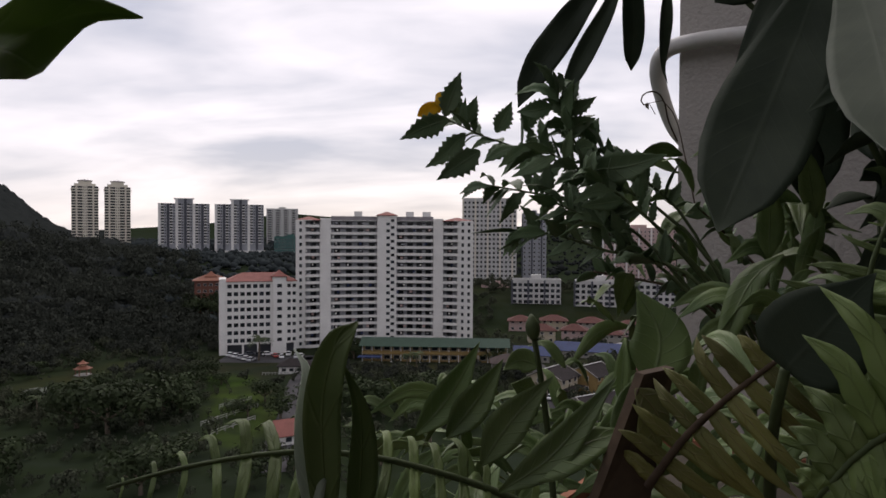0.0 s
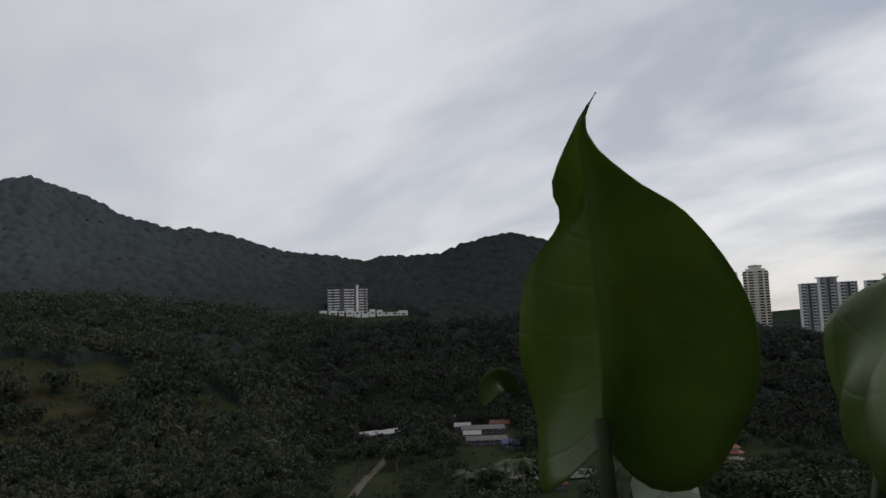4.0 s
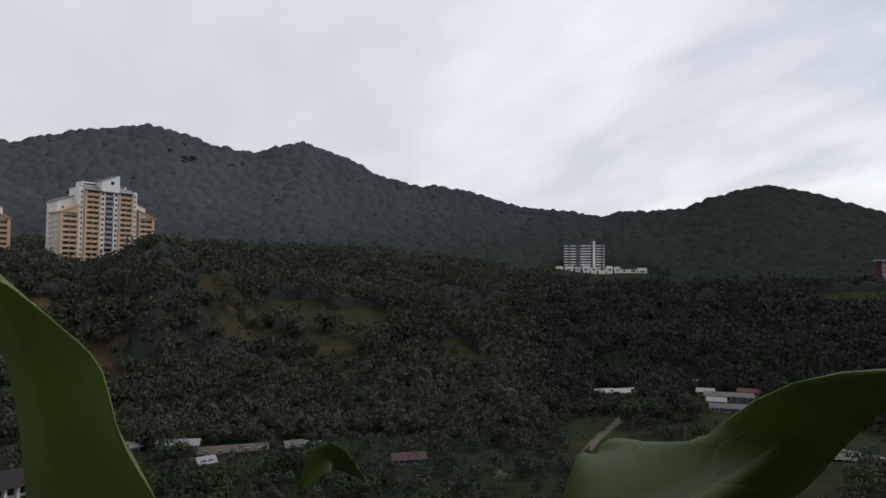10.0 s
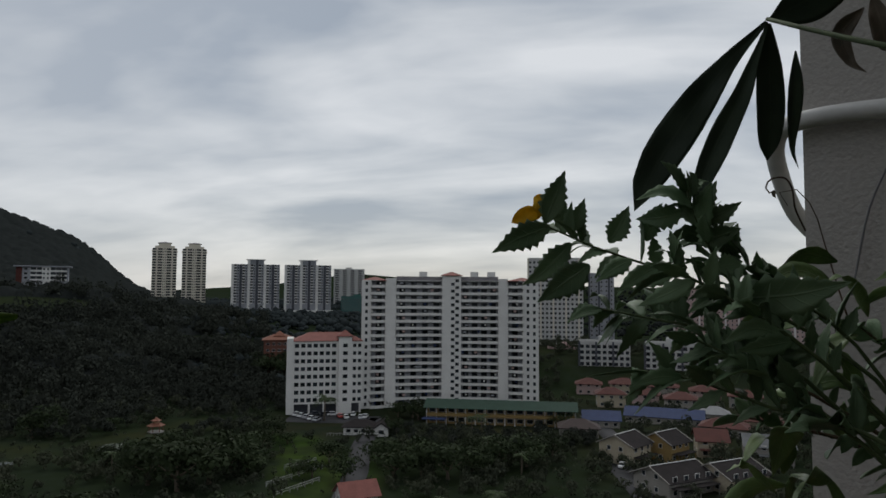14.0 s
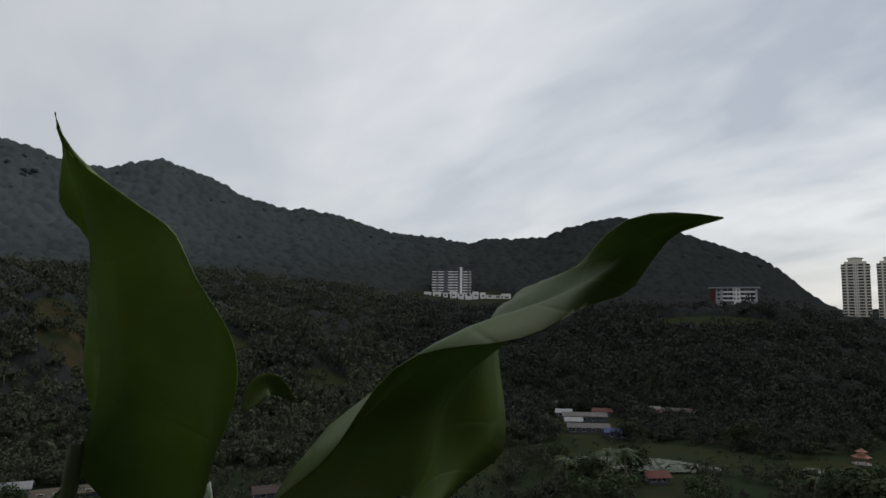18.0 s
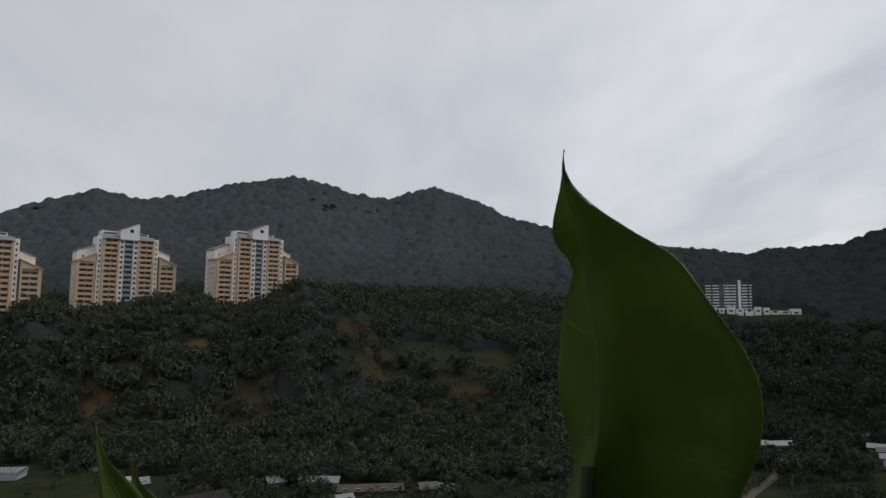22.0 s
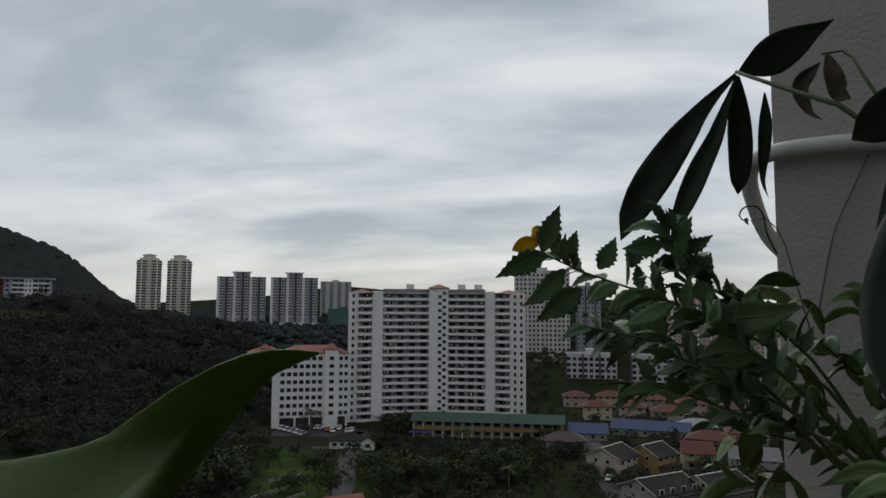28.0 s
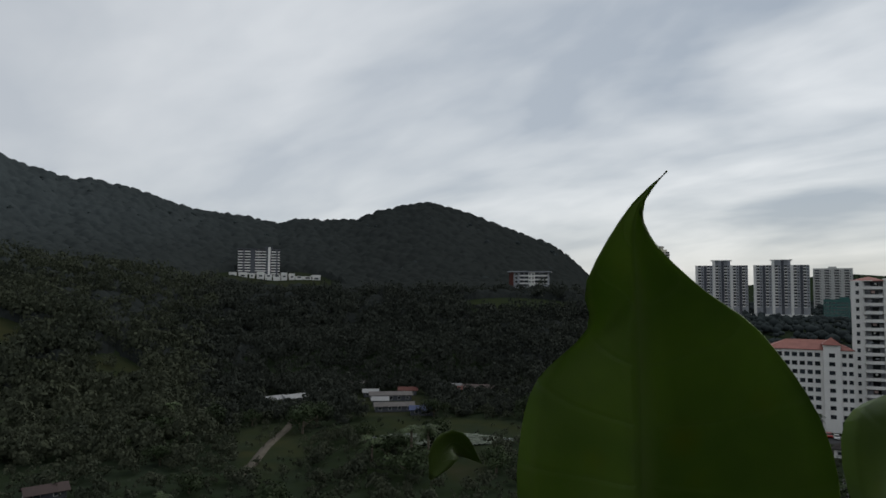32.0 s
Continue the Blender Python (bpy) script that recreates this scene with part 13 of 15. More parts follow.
leaf(mass_b, [(-0.048, 0.531, -0.188), (-0.074, 0.528, -0.184), (-0.100, 0.525, -0.205)], 0.0115, (-0.483, 0.110, 0.868), 'shade', profile='lance', n=10, m=2, fold=0.40, wave=0.03, seed=4936)
leaf(mass_b, [(-0.016, 0.403, -0.115), (-0.034, 0.407, -0.124), (-0.052, 0.410, -0.153)], 0.0097, (-0.253, -0.851, 0.460), 'shade', profile='lance', n=10, m=2, fold=0.16, wave=0.03, seed=4191)
leaf(mass_b, [(-0.060, 0.442, -0.160), (-0.064, 0.456, -0.175), (-0.067, 0.470, -0.212)], 0.0105, (0.586, -0.552, 0.593), 'shade', profile='lance', n=10, m=2, fold=0.11, wave=0.03, seed=2455)
leaf(mass_b, [(0.014, 0.510, -0.184), (0.018, 0.495, -0.174), (0.022, 0.480, -0.179)], 0.0076, (-0.284, -0.949, -0.135), 'shade', profile='lance', n=10, m=2, fold=0.27, wave=0.03, seed=6936)
leaf(mass_b, [(-0.046, 0.417, -0.177), (-0.042, 0.401, -0.166), (-0.037, 0.384, -0.172)], 0.0084, (0.706, 0.288, 0.647), 'shade', profile='lance', n=10, m=2, fold=0.12, wave=0.03, seed=6435)
leaf(mass_b, [(-0.045, 0.425, -0.154), (-0.040, 0.412, -0.138), (-0.036, 0.400, -0.139)], 0.0081, (0.378, -0.222, 0.899), 'shade', profile='lance', n=10, m=2, fold=0.30, wave=0.03, seed=6616)
leaf(mass_b, [(0.033, 0.389, -0.133), (0.018, 0.389, -0.144), (0.002, 0.389, -0.175)], 0.0095, (-0.142, -0.699, 0.701), 'shade', profile='lance', n=10, m=2, fold=0.27, wave=0.03, seed=930)
leaf(mass_b, [(0.094, 0.552, -0.184), (0.114, 0.564, -0.170), (0.135, 0.576, -0.180)], 0.0112, (-0.748, -0.615, 0.250), 'shade', profile='lance', n=10, m=2, fold=0.36, wave=0.03, seed=7603)
leaf(mass_b, [(-0.012, 0.524, -0.156), (-0.020, 0.534, -0.131), (-0.029, 0.544, -0.129)], 0.0110, (-0.833, -0.151, 0.533), 'shade', profile='lance', n=10, m=2, fold=0.34, wave=0.03, seed=6472)
leaf(mass_b, [(0.006, 0.372, -0.161), (-0.010, 0.377, -0.162), (-0.026, 0.381, -0.178)], 0.0074, (-0.162, -0.590, 0.791), 'shade', profile='lance', n=10, m=2, fold=0.31, wave=0.03, seed=878)
leaf(mass_b, [(-0.021, 0.386, -0.142), (-0.018, 0.396, -0.157), (-0.015, 0.405, -0.191)], 0.0092, (-0.434, -0.899, -0.051), 'shade', profile='lance', n=10, m=2, fold=0.15, wave=0.03, seed=3432)
leaf(mass_b, [(0.037, 0.442, -0.139), (0.042, 0.435, -0.123), (0.047, 0.427, -0.121)], 0.0071, (-0.844, -0.455, 0.284), 'shade', profile='lance', n=10, m=2, fold=0.34, wave=0.03, seed=6737)
leaf(mass_b, [(-0.046, 0.547, -0.139), (-0.058, 0.551, -0.124), (-0.070, 0.556, -0.126)], 0.0078, (-0.189, -0.699, 0.690), 'shade', profile='lance', n=10, m=2, fold=0.33, wave=0.03, seed=2717)
leaf(mass_b, [(-0.013, 0.392, -0.164), (-0.016, 0.375, -0.158), (-0.020, 0.358, -0.168)], 0.0077, (-0.183, -0.642, 0.744), 'shade', profile='lance', n=10, m=2, fold=0.16, wave=0.03, seed=9864)
leaf(mass_b, [(0.032, 0.401, -0.153), (0.017, 0.407, -0.142), (0.003, 0.413, -0.147)], 0.0079, (-0.267, -0.833, 0.484), 'shade', profile='lance', n=10, m=2, fold=0.39, wave=0.03, seed=5479)
leaf(mass_b, [(0.053, 0.382, -0.137), (0.060, 0.371, -0.127), (0.068, 0.360, -0.130)], 0.0068, (-0.837, -0.403, 0.369), 'shade', profile='lance', n=10, m=2, fold=0.12, wave=0.03, seed=589)
leaf(mass_b, [(0.066, 0.404, -0.117), (0.070, 0.397, -0.132), (0.074, 0.391, -0.166)], 0.0087, (-0.059, -0.389, -0.919), 'shade', profile='lance', n=10, m=2, fold=0.19, wave=0.03, seed=8112)
leaf(mass_b, [(0.019, 0.501, -0.183), (0.018, 0.510, -0.154), (0.017, 0.520, -0.149)], 0.0117, (-0.871, -0.339, 0.356), 'shade', profile='lance', n=10, m=2, fold=0.23, wave=0.03, seed=4562)
leaf(mass_b, [(-0.039, 0.515, -0.164), (-0.051, 0.508, -0.153), (-0.064, 0.501, -0.157)], 0.0072, (-0.021, -0.864, 0.502), 'shade', profile='lance', n=10, m=2, fold=0.40, wave=0.03, seed=8417)
leaf(mass_b, [(0.014, 0.396, -0.168), (0.010, 0.394, -0.148), (0.006, 0.392, -0.144)], 0.0077, (-0.484, -0.818, -0.312), 'shade', profile='lance', n=10, m=2, fold=0.11, wave=0.03, seed=4209)
leaf(mass_b, [(-0.022, 0.475, -0.191), (-0.014, 0.461, -0.187), (-0.006, 0.446, -0.198)], 0.0074, (0.518, -0.789, 0.330), 'shade', profile='lance', n=10, m=2, fold=0.17, wave=0.03, seed=5520)
leaf(mass_b, [(0.015, 0.417, -0.166), (0.014, 0.436, -0.166), (0.013, 0.455, -0.184)], 0.0086, (-0.003, 0.054, 0.999), 'shade', profile='lance', n=10, m=2, fold=0.16, wave=0.03, seed=9180)
leaf(mass_b, [(0.038, 0.418, -0.126), (0.027, 0.423, -0.112), (0.017, 0.428, -0.113)], 0.0072, (-0.256, -0.827, 0.500), 'shade', profile='lance', n=10, m=2, fold=0.27, wave=0.03, seed=616)
leaf(mass_b, [(-0.012, 0.551, -0.193), (-0.031, 0.555, -0.188), (-0.051, 0.559, -0.200)], 0.0088, (0.155, -0.931, 0.331), 'shade', profile='lance', n=10, m=2, fold=0.10, wave=0.03, seed=8447)
leaf(mass_b, [(0.070, 0.536, -0.160), (0.075, 0.520, -0.144), (0.080, 0.505, -0.148)], 0.0090, (0.207, -0.961, -0.182), 'shade', profile='lance', n=10, m=2, fold=0.13, wave=0.03, seed=6946)
leaf(mass_b, [(0.034, 0.515, -0.212), (0.013, 0.524, -0.218), (-0.008, 0.533, -0.248)], 0.0111, (-0.029, -0.087, 0.996), 'shade', profile='lance', n=10, m=2, fold=0.16, wave=0.03, seed=3564)
leaf(mass_b, [(0.044, 0.569, -0.167), (0.028, 0.564, -0.172), (0.012, 0.558, -0.193)], 0.0082, (-0.107, -0.779, 0.618), 'shade', profile='lance', n=10, m=2, fold=0.33, wave=0.03, seed=6965)
leaf(mass_b, [(0.069, 0.421, -0.122), (0.074, 0.425, -0.134), (0.080, 0.429, -0.160)], 0.0069, (-0.427, -0.901, 0.079), 'shade', profile='lance', n=10, m=2, fold=0.19, wave=0.03, seed=3801)
leaf(mass_b, [(0.110, 0.558, -0.167), (0.095, 0.572, -0.166), (0.080, 0.586, -0.185)], 0.0092, (-0.586, -0.809, -0.043), 'shade', profile='lance', n=10, m=2, fold=0.35, wave=0.03, seed=7729)
leaf(mass_b, [(0.023, 0.544, -0.207), (0.002, 0.537, -0.204), (-0.018, 0.529, -0.222)], 0.0095, (0.180, -0.980, 0.083), 'shade', profile='lance', n=10, m=2, fold=0.10, wave=0.03, seed=7399)
leaf(mass_b, [(-0.053, 0.427, -0.146), (-0.036, 0.424, -0.133), (-0.018, 0.422, -0.139)], 0.0090, (-0.458, 0.820, -0.343), 'shade', profile='lance', n=10, m=2, fold=0.32, wave=0.03, seed=2776)
leaf(mass_b, [(0.065, 0.522, -0.144), (0.053, 0.520, -0.131), (0.041, 0.518, -0.132)], 0.0070, (-0.588, -0.712, 0.384), 'shade', profile='lance', n=10, m=2, fold=0.28, wave=0.03, seed=7022)
leaf(mass_b, [(-0.059, 0.393, -0.142), (-0.063, 0.410, -0.144), (-0.068, 0.427, -0.163)], 0.0081, (-0.785, -0.538, 0.306), 'shade', profile='lance', n=10, m=2, fold=0.33, wave=0.03, seed=3766)
leaf(mass_b, [(-0.008, 0.589, -0.192), (-0.024, 0.607, -0.187), (-0.040, 0.625, -0.204)], 0.0107, (0.551, 0.074, 0.831), 'shade', profile='lance', n=10, m=2, fold=0.13, wave=0.03, seed=7629)
leaf(mass_b, [(0.089, 0.436, -0.163), (0.073, 0.447, -0.143), (0.056, 0.458, -0.147)], 0.0110, (-0.661, -0.655, 0.367), 'shade', profile='lance', n=10, m=2, fold=0.20, wave=0.03, seed=5611)
leaf(mass_b, [(0.029, 0.544, -0.153), (0.031, 0.525, -0.146), (0.033, 0.505, -0.157)], 0.0087, (0.152, -0.744, 0.651), 'shade', profile='lance', n=10, m=2, fold=0.14, wave=0.03, seed=8466)
leaf(mass_b, [(0.049, 0.528, -0.183), (0.041, 0.502, -0.178), (0.033, 0.477, -0.197)], 0.0117, (-0.744, -0.643, 0.180), 'shade', profile='lance', n=10, m=2, fold=0.28, wave=0.03, seed=566)
leaf(mass_b, [(-0.014, 0.625, -0.167), (-0.027, 0.612, -0.147), (-0.040, 0.600, -0.149)], 0.0105, (-0.164, -0.525, 0.835), 'shade', profile='lance', n=10, m=2, fold=0.40, wave=0.03, seed=2733)
leaf(mass_b, [(-0.016, 0.497, -0.174), (-0.021, 0.496, -0.148), (-0.026, 0.495, -0.143)], 0.0102, (-0.174, -0.955, 0.242), 'shade', profile='lance', n=10, m=2, fold=0.39, wave=0.03, seed=9657)
leaf(mass_b, [(-0.080, 0.465, -0.150), (-0.076, 0.450, -0.138), (-0.073, 0.435, -0.142)], 0.0066, (-0.154, -0.804, 0.574), 'shade', profile='lance', n=10, m=2, fold=0.18, wave=0.03, seed=2609)
leaf(mass_b, [(-0.099, 0.654, -0.198), (-0.084, 0.637, -0.187), (-0.068, 0.621, -0.198)], 0.0085, (0.025, -0.791, 0.612), 'shade', profile='lance', n=10, m=2, fold=0.16, wave=0.03, seed=2065)
leaf(mass_b, [(-0.059, 0.474, -0.173), (-0.073, 0.474, -0.182), (-0.087, 0.474, -0.208)], 0.0066, (0.163, 0.059, 0.985), 'shade', profile='lance', n=10, m=2, fold=0.18, wave=0.03, seed=1551)
leaf(mass_b, [(-0.122, 0.471, -0.153), (-0.141, 0.491, -0.147), (-0.159, 0.510, -0.165)], 0.0097, (-0.578, -0.804, 0.140), 'shade', profile='lance', n=10, m=2, fold=0.39, wave=0.03, seed=4137)
leaf(mass_b, [(-0.065, 0.475, -0.176), (-0.087, 0.468, -0.162), (-0.109, 0.460, -0.171)], 0.0090, (0.035, -0.594, 0.804), 'shade', profile='lance', n=10, m=2, fold=0.38, wave=0.03, seed=2962)
leaf(mass_b, [(-0.061, 0.566, -0.228), (-0.068, 0.577, -0.241), (-0.076, 0.589, -0.274)], 0.0078, (0.335, -0.835, 0.437), 'shade', profile='lance', n=10, m=2, fold=0.11, wave=0.03, seed=5380)
leaf(mass_b, [(-0.137, 0.508, -0.174), (-0.147, 0.489, -0.167), (-0.157, 0.470, -0.180)], 0.0077, (0.138, -0.989, 0.060), 'shade', profile='lance', n=10, m=2, fold=0.34, wave=0.03, seed=6892)
leaf(mass_b, [(-0.016, 0.637, -0.202), (-0.045, 0.637, -0.194), (-0.075, 0.637, -0.213)], 0.0106, (-0.148, -0.959, 0.240), 'shade', profile='lance', n=10, m=2, fold=0.27, wave=0.03, seed=9872)
leaf(mass_b, [(-0.114, 0.646, -0.263), (-0.134, 0.650, -0.257), (-0.153, 0.654, -0.269)], 0.0072, (-0.262, 0.282, 0.923), 'shade', profile='lance', n=10, m=2, fold=0.16, wave=0.03, seed=1086)
leaf(mass_b, [(-0.141, 0.670, -0.229), (-0.145, 0.649, -0.218), (-0.149, 0.629, -0.227)], 0.0080, (-0.788, -0.605, 0.115), 'shade', profile='lance', n=10, m=2, fold=0.37, wave=0.03, seed=4193)
leaf(mass_b, [(-0.113, 0.634, -0.221), (-0.129, 0.630, -0.223), (-0.145, 0.627, -0.241)], 0.0062, (0.131, -0.786, 0.604), 'shade', profile='lance', n=10, m=2, fold=0.40, wave=0.03, seed=8873)
leaf(mass_b, [(-0.122, 0.441, -0.162), (-0.103, 0.441, -0.161), (-0.085, 0.441, -0.179)], 0.0068, (0.444, -0.805, -0.392), 'shade', profile='lance', n=10, m=2, fold=0.24, wave=0.03, seed=7073)
leaf(mass_b, [(-0.135, 0.597, -0.207), (-0.164, 0.598, -0.201), (-0.193, 0.599, -0.223)], 0.0105, (-0.823, 0.499, -0.272), 'shade', profile='lance', n=10, m=2, fold=0.21, wave=0.03, seed=6634)
leaf(mass_b, [(-0.026, 0.652, -0.256), (-0.035, 0.630, -0.245), (-0.044, 0.609, -0.257)], 0.0088, (0.220, 0.884, 0.412), 'shade', profile='lance', n=10, m=2, fold=0.18, wave=0.03, seed=590)
leaf(mass_b, [(-0.080, 0.599, -0.232), (-0.092, 0.589, -0.225), (-0.104, 0.580, -0.233)], 0.0058, (-0.530, -0.438, 0.726), 'shade', profile='lance', n=10, m=2, fold=0.33, wave=0.03, seed=9449)
leaf(mass_b, [(0.004, 0.593, -0.244), (0.009, 0.607, -0.242), (0.014, 0.621, -0.255)], 0.0054, (0.005, 0.996, 0.094), 'shade', profile='lance', n=10, m=2, fold=0.40, wave=0.03, seed=9363)
leaf(mass_b, [(-0.100, 0.505, -0.193), (-0.120, 0.499, -0.191), (-0.141, 0.493, -0.209)], 0.0078, (-0.003, -0.934, 0.358), 'shade', profile='lance', n=10, m=2, fold=0.25, wave=0.03, seed=1293)
leaf(mass_b, [(-0.106, 0.443, -0.176), (-0.111, 0.414, -0.169), (-0.116, 0.384, -0.190)], 0.0107, (0.072, -0.907, 0.414), 'shade', profile='lance', n=10, m=2, fold=0.25, wave=0.03, seed=5189)
leaf(mass_b, [(-0.012, 0.572, -0.222), (-0.029, 0.577, -0.215), (-0.046, 0.581, -0.225)], 0.0064, (-0.255, -0.165, 0.953), 'shade', profile='lance', n=10, m=2, fold=0.26, wave=0.03, seed=8398)
leaf(mass_b, [(-0.072, 0.529, -0.170), (-0.068, 0.522, -0.153), (-0.064, 0.514, -0.151)], 0.0060, (-0.517, -0.796, -0.313), 'shade', profile='lance', n=10, m=2, fold=0.12, wave=0.03, seed=5666)
leaf(mass_b, [(-0.051, 0.593, -0.220), (-0.068, 0.599, -0.209), (-0.085, 0.606, -0.216)], 0.0073, (0.221, -0.920, 0.323), 'shade', profile='lance', n=10, m=2, fold=0.30, wave=0.03, seed=7796)
leaf(mass_b, [(-0.112, 0.445, -0.178), (-0.098, 0.446, -0.158), (-0.083, 0.447, -0.158)], 0.0081, (0.307, -0.928, 0.210), 'shade', profile='lance', n=10, m=2, fold=0.22, wave=0.03, seed=348)
leaf(mass_b, [(-0.041, 0.430, -0.133), (-0.038, 0.435, -0.107), (-0.036, 0.440, -0.102)], 0.0083, (-0.277, -0.961, -0.010), 'shade', profile='lance', n=10, m=2, fold=0.35, wave=0.03, seed=3964)
leaf(mass_b, [(-0.015, 0.502, -0.171), (-0.026, 0.515, -0.157), (-0.038, 0.528, -0.161)], 0.0074, (0.006, -0.823, 0.568), 'shade', profile='lance', n=10, m=2, fold=0.20, wave=0.03, seed=7660)
leaf(mass_b, [(-0.031, 0.636, -0.195), (-0.041, 0.645, -0.164), (-0.051, 0.654, -0.160)], 0.0107, (-0.293, -0.540, 0.789), 'shade', profile='lance', n=10, m=2, fold=0.26, wave=0.03, seed=712)
leaf(mass_b, [(-0.159, 0.636, -0.263), (-0.151, 0.646, -0.284), (-0.143, 0.656, -0.331)], 0.0103, (-0.112, -0.883, 0.455), 'shade', profile='lance', n=10, m=2, fold=0.34, wave=0.03, seed=2668)
leaf(mass_b, [(-0.086, 0.549, -0.170), (-0.102, 0.559, -0.152), (-0.119, 0.570, -0.156)], 0.0089, (0.679, -0.496, 0.540), 'shade', profile='lance', n=10, m=2, fold=0.12, wave=0.03, seed=4956)
leaf(mass_b, [(-0.126, 0.457, -0.162), (-0.143, 0.454, -0.177), (-0.159, 0.451, -0.215)], 0.0090, (-0.380, -0.923, -0.059), 'shade', profile='lance', n=10, m=2, fold=0.34, wave=0.03, seed=3006)
leaf(mass_b, [(-0.117, 0.472, -0.145), (-0.143, 0.471, -0.136), (-0.169, 0.469, -0.151)], 0.0094, (0.087, -0.991, 0.104), 'shade', profile='lance', n=10, m=2, fold=0.26, wave=0.03, seed=3700)
leaf(mass_b, [(-0.124, 0.650, -0.200), (-0.143, 0.654, -0.192), (-0.162, 0.657, -0.202)], 0.0072, (0.814, 0.580, -0.028), 'shade', profile='lance', n=10, m=2, fold=0.34, wave=0.03, seed=6772)
leaf(mass_b, [(-0.051, 0.544, -0.197), (-0.063, 0.550, -0.185), (-0.074, 0.556, -0.188)], 0.0058, (0.098, -0.834, 0.543), 'shade', profile='lance', n=10, m=2, fold=0.36, wave=0.03, seed=4847)
leaf(mass_b, [(-0.069, 0.636, -0.207), (-0.054, 0.635, -0.208), (-0.039, 0.634, -0.222)], 0.0055, (0.738, -0.314, 0.597), 'shade', profile='lance', n=10, m=2, fold=0.40, wave=0.03, seed=5397)
leaf(mass_b, [(-0.105, 0.455, -0.171), (-0.119, 0.462, -0.168), (-0.133, 0.469, -0.180)], 0.0055, (-0.134, -0.883, 0.451), 'shade', profile='lance', n=10, m=2, fold=0.19, wave=0.03, seed=1638)
leaf(mass_b, [(-0.160, 0.616, -0.193), (-0.181, 0.622, -0.179), (-0.201, 0.628, -0.187)], 0.0084, (-0.617, -0.675, 0.406), 'shade', profile='lance', n=10, m=2, fold=0.33, wave=0.03, seed=2007)
leaf(mass_b, [(-0.108, 0.507, -0.185), (-0.121, 0.483, -0.169), (-0.133, 0.460, -0.180)], 0.0104, (-0.013, -0.796, -0.605), 'shade', profile='lance', n=10, m=2, fold=0.21, wave=0.03, seed=2150)
leaf(mass_b, [(-0.080, 0.600, -0.221), (-0.101, 0.584, -0.219), (-0.122, 0.568, -0.241)], 0.0095, (0.058, -0.622, 0.781), 'shade', profile='lance', n=10, m=2, fold=0.16, wave=0.03, seed=4747)
leaf(mass_b, [(-0.042, 0.601, -0.214), (-0.058, 0.616, -0.200), (-0.073, 0.632, -0.208)], 0.0085, (0.731, -0.531, 0.428), 'shade', profile='lance', n=10, m=2, fold=0.17, wave=0.03, seed=8790)
leaf(mass_b, [(-0.130, 0.536, -0.156), (-0.126, 0.549, -0.145), (-0.123, 0.563, -0.149)], 0.0060, (0.087, -0.781, 0.619), 'shade', profile='lance', n=10, m=2, fold=0.37, wave=0.03, seed=3261)
leaf(mass_b, [(-0.056, 0.580, -0.215), (-0.065, 0.592, -0.226), (-0.074, 0.605, -0.257)], 0.0078, (-0.044, -0.870, 0.490), 'shade', profile='lance', n=10, m=2, fold=0.12, wave=0.03, seed=2298)
leaf(mass_b, [(-0.048, 0.544, -0.178), (-0.034, 0.559, -0.166), (-0.021, 0.574, -0.175)], 0.0079, (0.152, -0.448, 0.881), 'shade', profile='lance', n=10, m=2, fold=0.25, wave=0.03, seed=7462)
leaf(mass_b, [(-0.116, 0.531, -0.156), (-0.128, 0.535, -0.166), (-0.141, 0.538, -0.194)], 0.0068, (0.628, -0.770, -0.113), 'shade', profile='lance', n=10, m=2, fold=0.25, wave=0.03, seed=7384)
leaf(mass_b, [(-0.030, 0.583, -0.209), (-0.013, 0.604, -0.193), (0.004, 0.624, -0.205)], 0.0105, (-0.491, 0.240, 0.837), 'shade', profile='lance', n=10, m=2, fold=0.33, wave=0.03, seed=1720)
leaf(mass_b, [(-0.129, 0.516, -0.162), (-0.125, 0.498, -0.153), (-0.122, 0.480, -0.162)], 0.0069, (0.596, -0.484, 0.641), 'shade', profile='lance', n=10, m=2, fold=0.24, wave=0.03, seed=2902)
leaf(mass_b, [(-0.073, 0.466, -0.144), (-0.091, 0.467, -0.138), (-0.109, 0.467, -0.148)], 0.0064, (-0.161, -0.411, 0.897), 'shade', profile='lance', n=10, m=2, fold=0.37, wave=0.03, seed=6599)
leaf(mass_b, [(-0.036, 0.432, -0.172), (-0.049, 0.439, -0.172), (-0.063, 0.445, -0.187)], 0.0055, (-0.355, -0.686, 0.635), 'shade', profile='lance', n=10, m=2, fold=0.21, wave=0.03, seed=3895)
leaf(mass_b, [(-0.095, 0.424, -0.169), (-0.110, 0.422, -0.185), (-0.126, 0.421, -0.224)], 0.0092, (-0.228, -0.878, 0.422), 'shade', profile='lance', n=10, m=2, fold=0.33, wave=0.03, seed=4841)
leaf(mass_b, [(-0.059, 0.638, -0.209), (-0.064, 0.633, -0.193), (-0.069, 0.628, -0.190)], 0.0056, (-0.133, -0.612, 0.780), 'shade', profile='lance', n=10, m=2, fold=0.34, wave=0.03, seed=3627)
leaf(mass_b, [(-0.112, 0.582, -0.227), (-0.087, 0.580, -0.231), (-0.062, 0.578, -0.259)], 0.0096, (-0.400, -0.822, 0.405), 'shade', profile='lance', n=10, m=2, fold=0.34, wave=0.03, seed=8132)
leaf(mass_b, [(-0.111, 0.462, -0.168), (-0.118, 0.449, -0.149), (-0.124, 0.436, -0.149)], 0.0079, (0.198, -0.766, 0.611), 'shade', profile='lance', n=10, m=2, fold=0.23, wave=0.03, seed=2354)
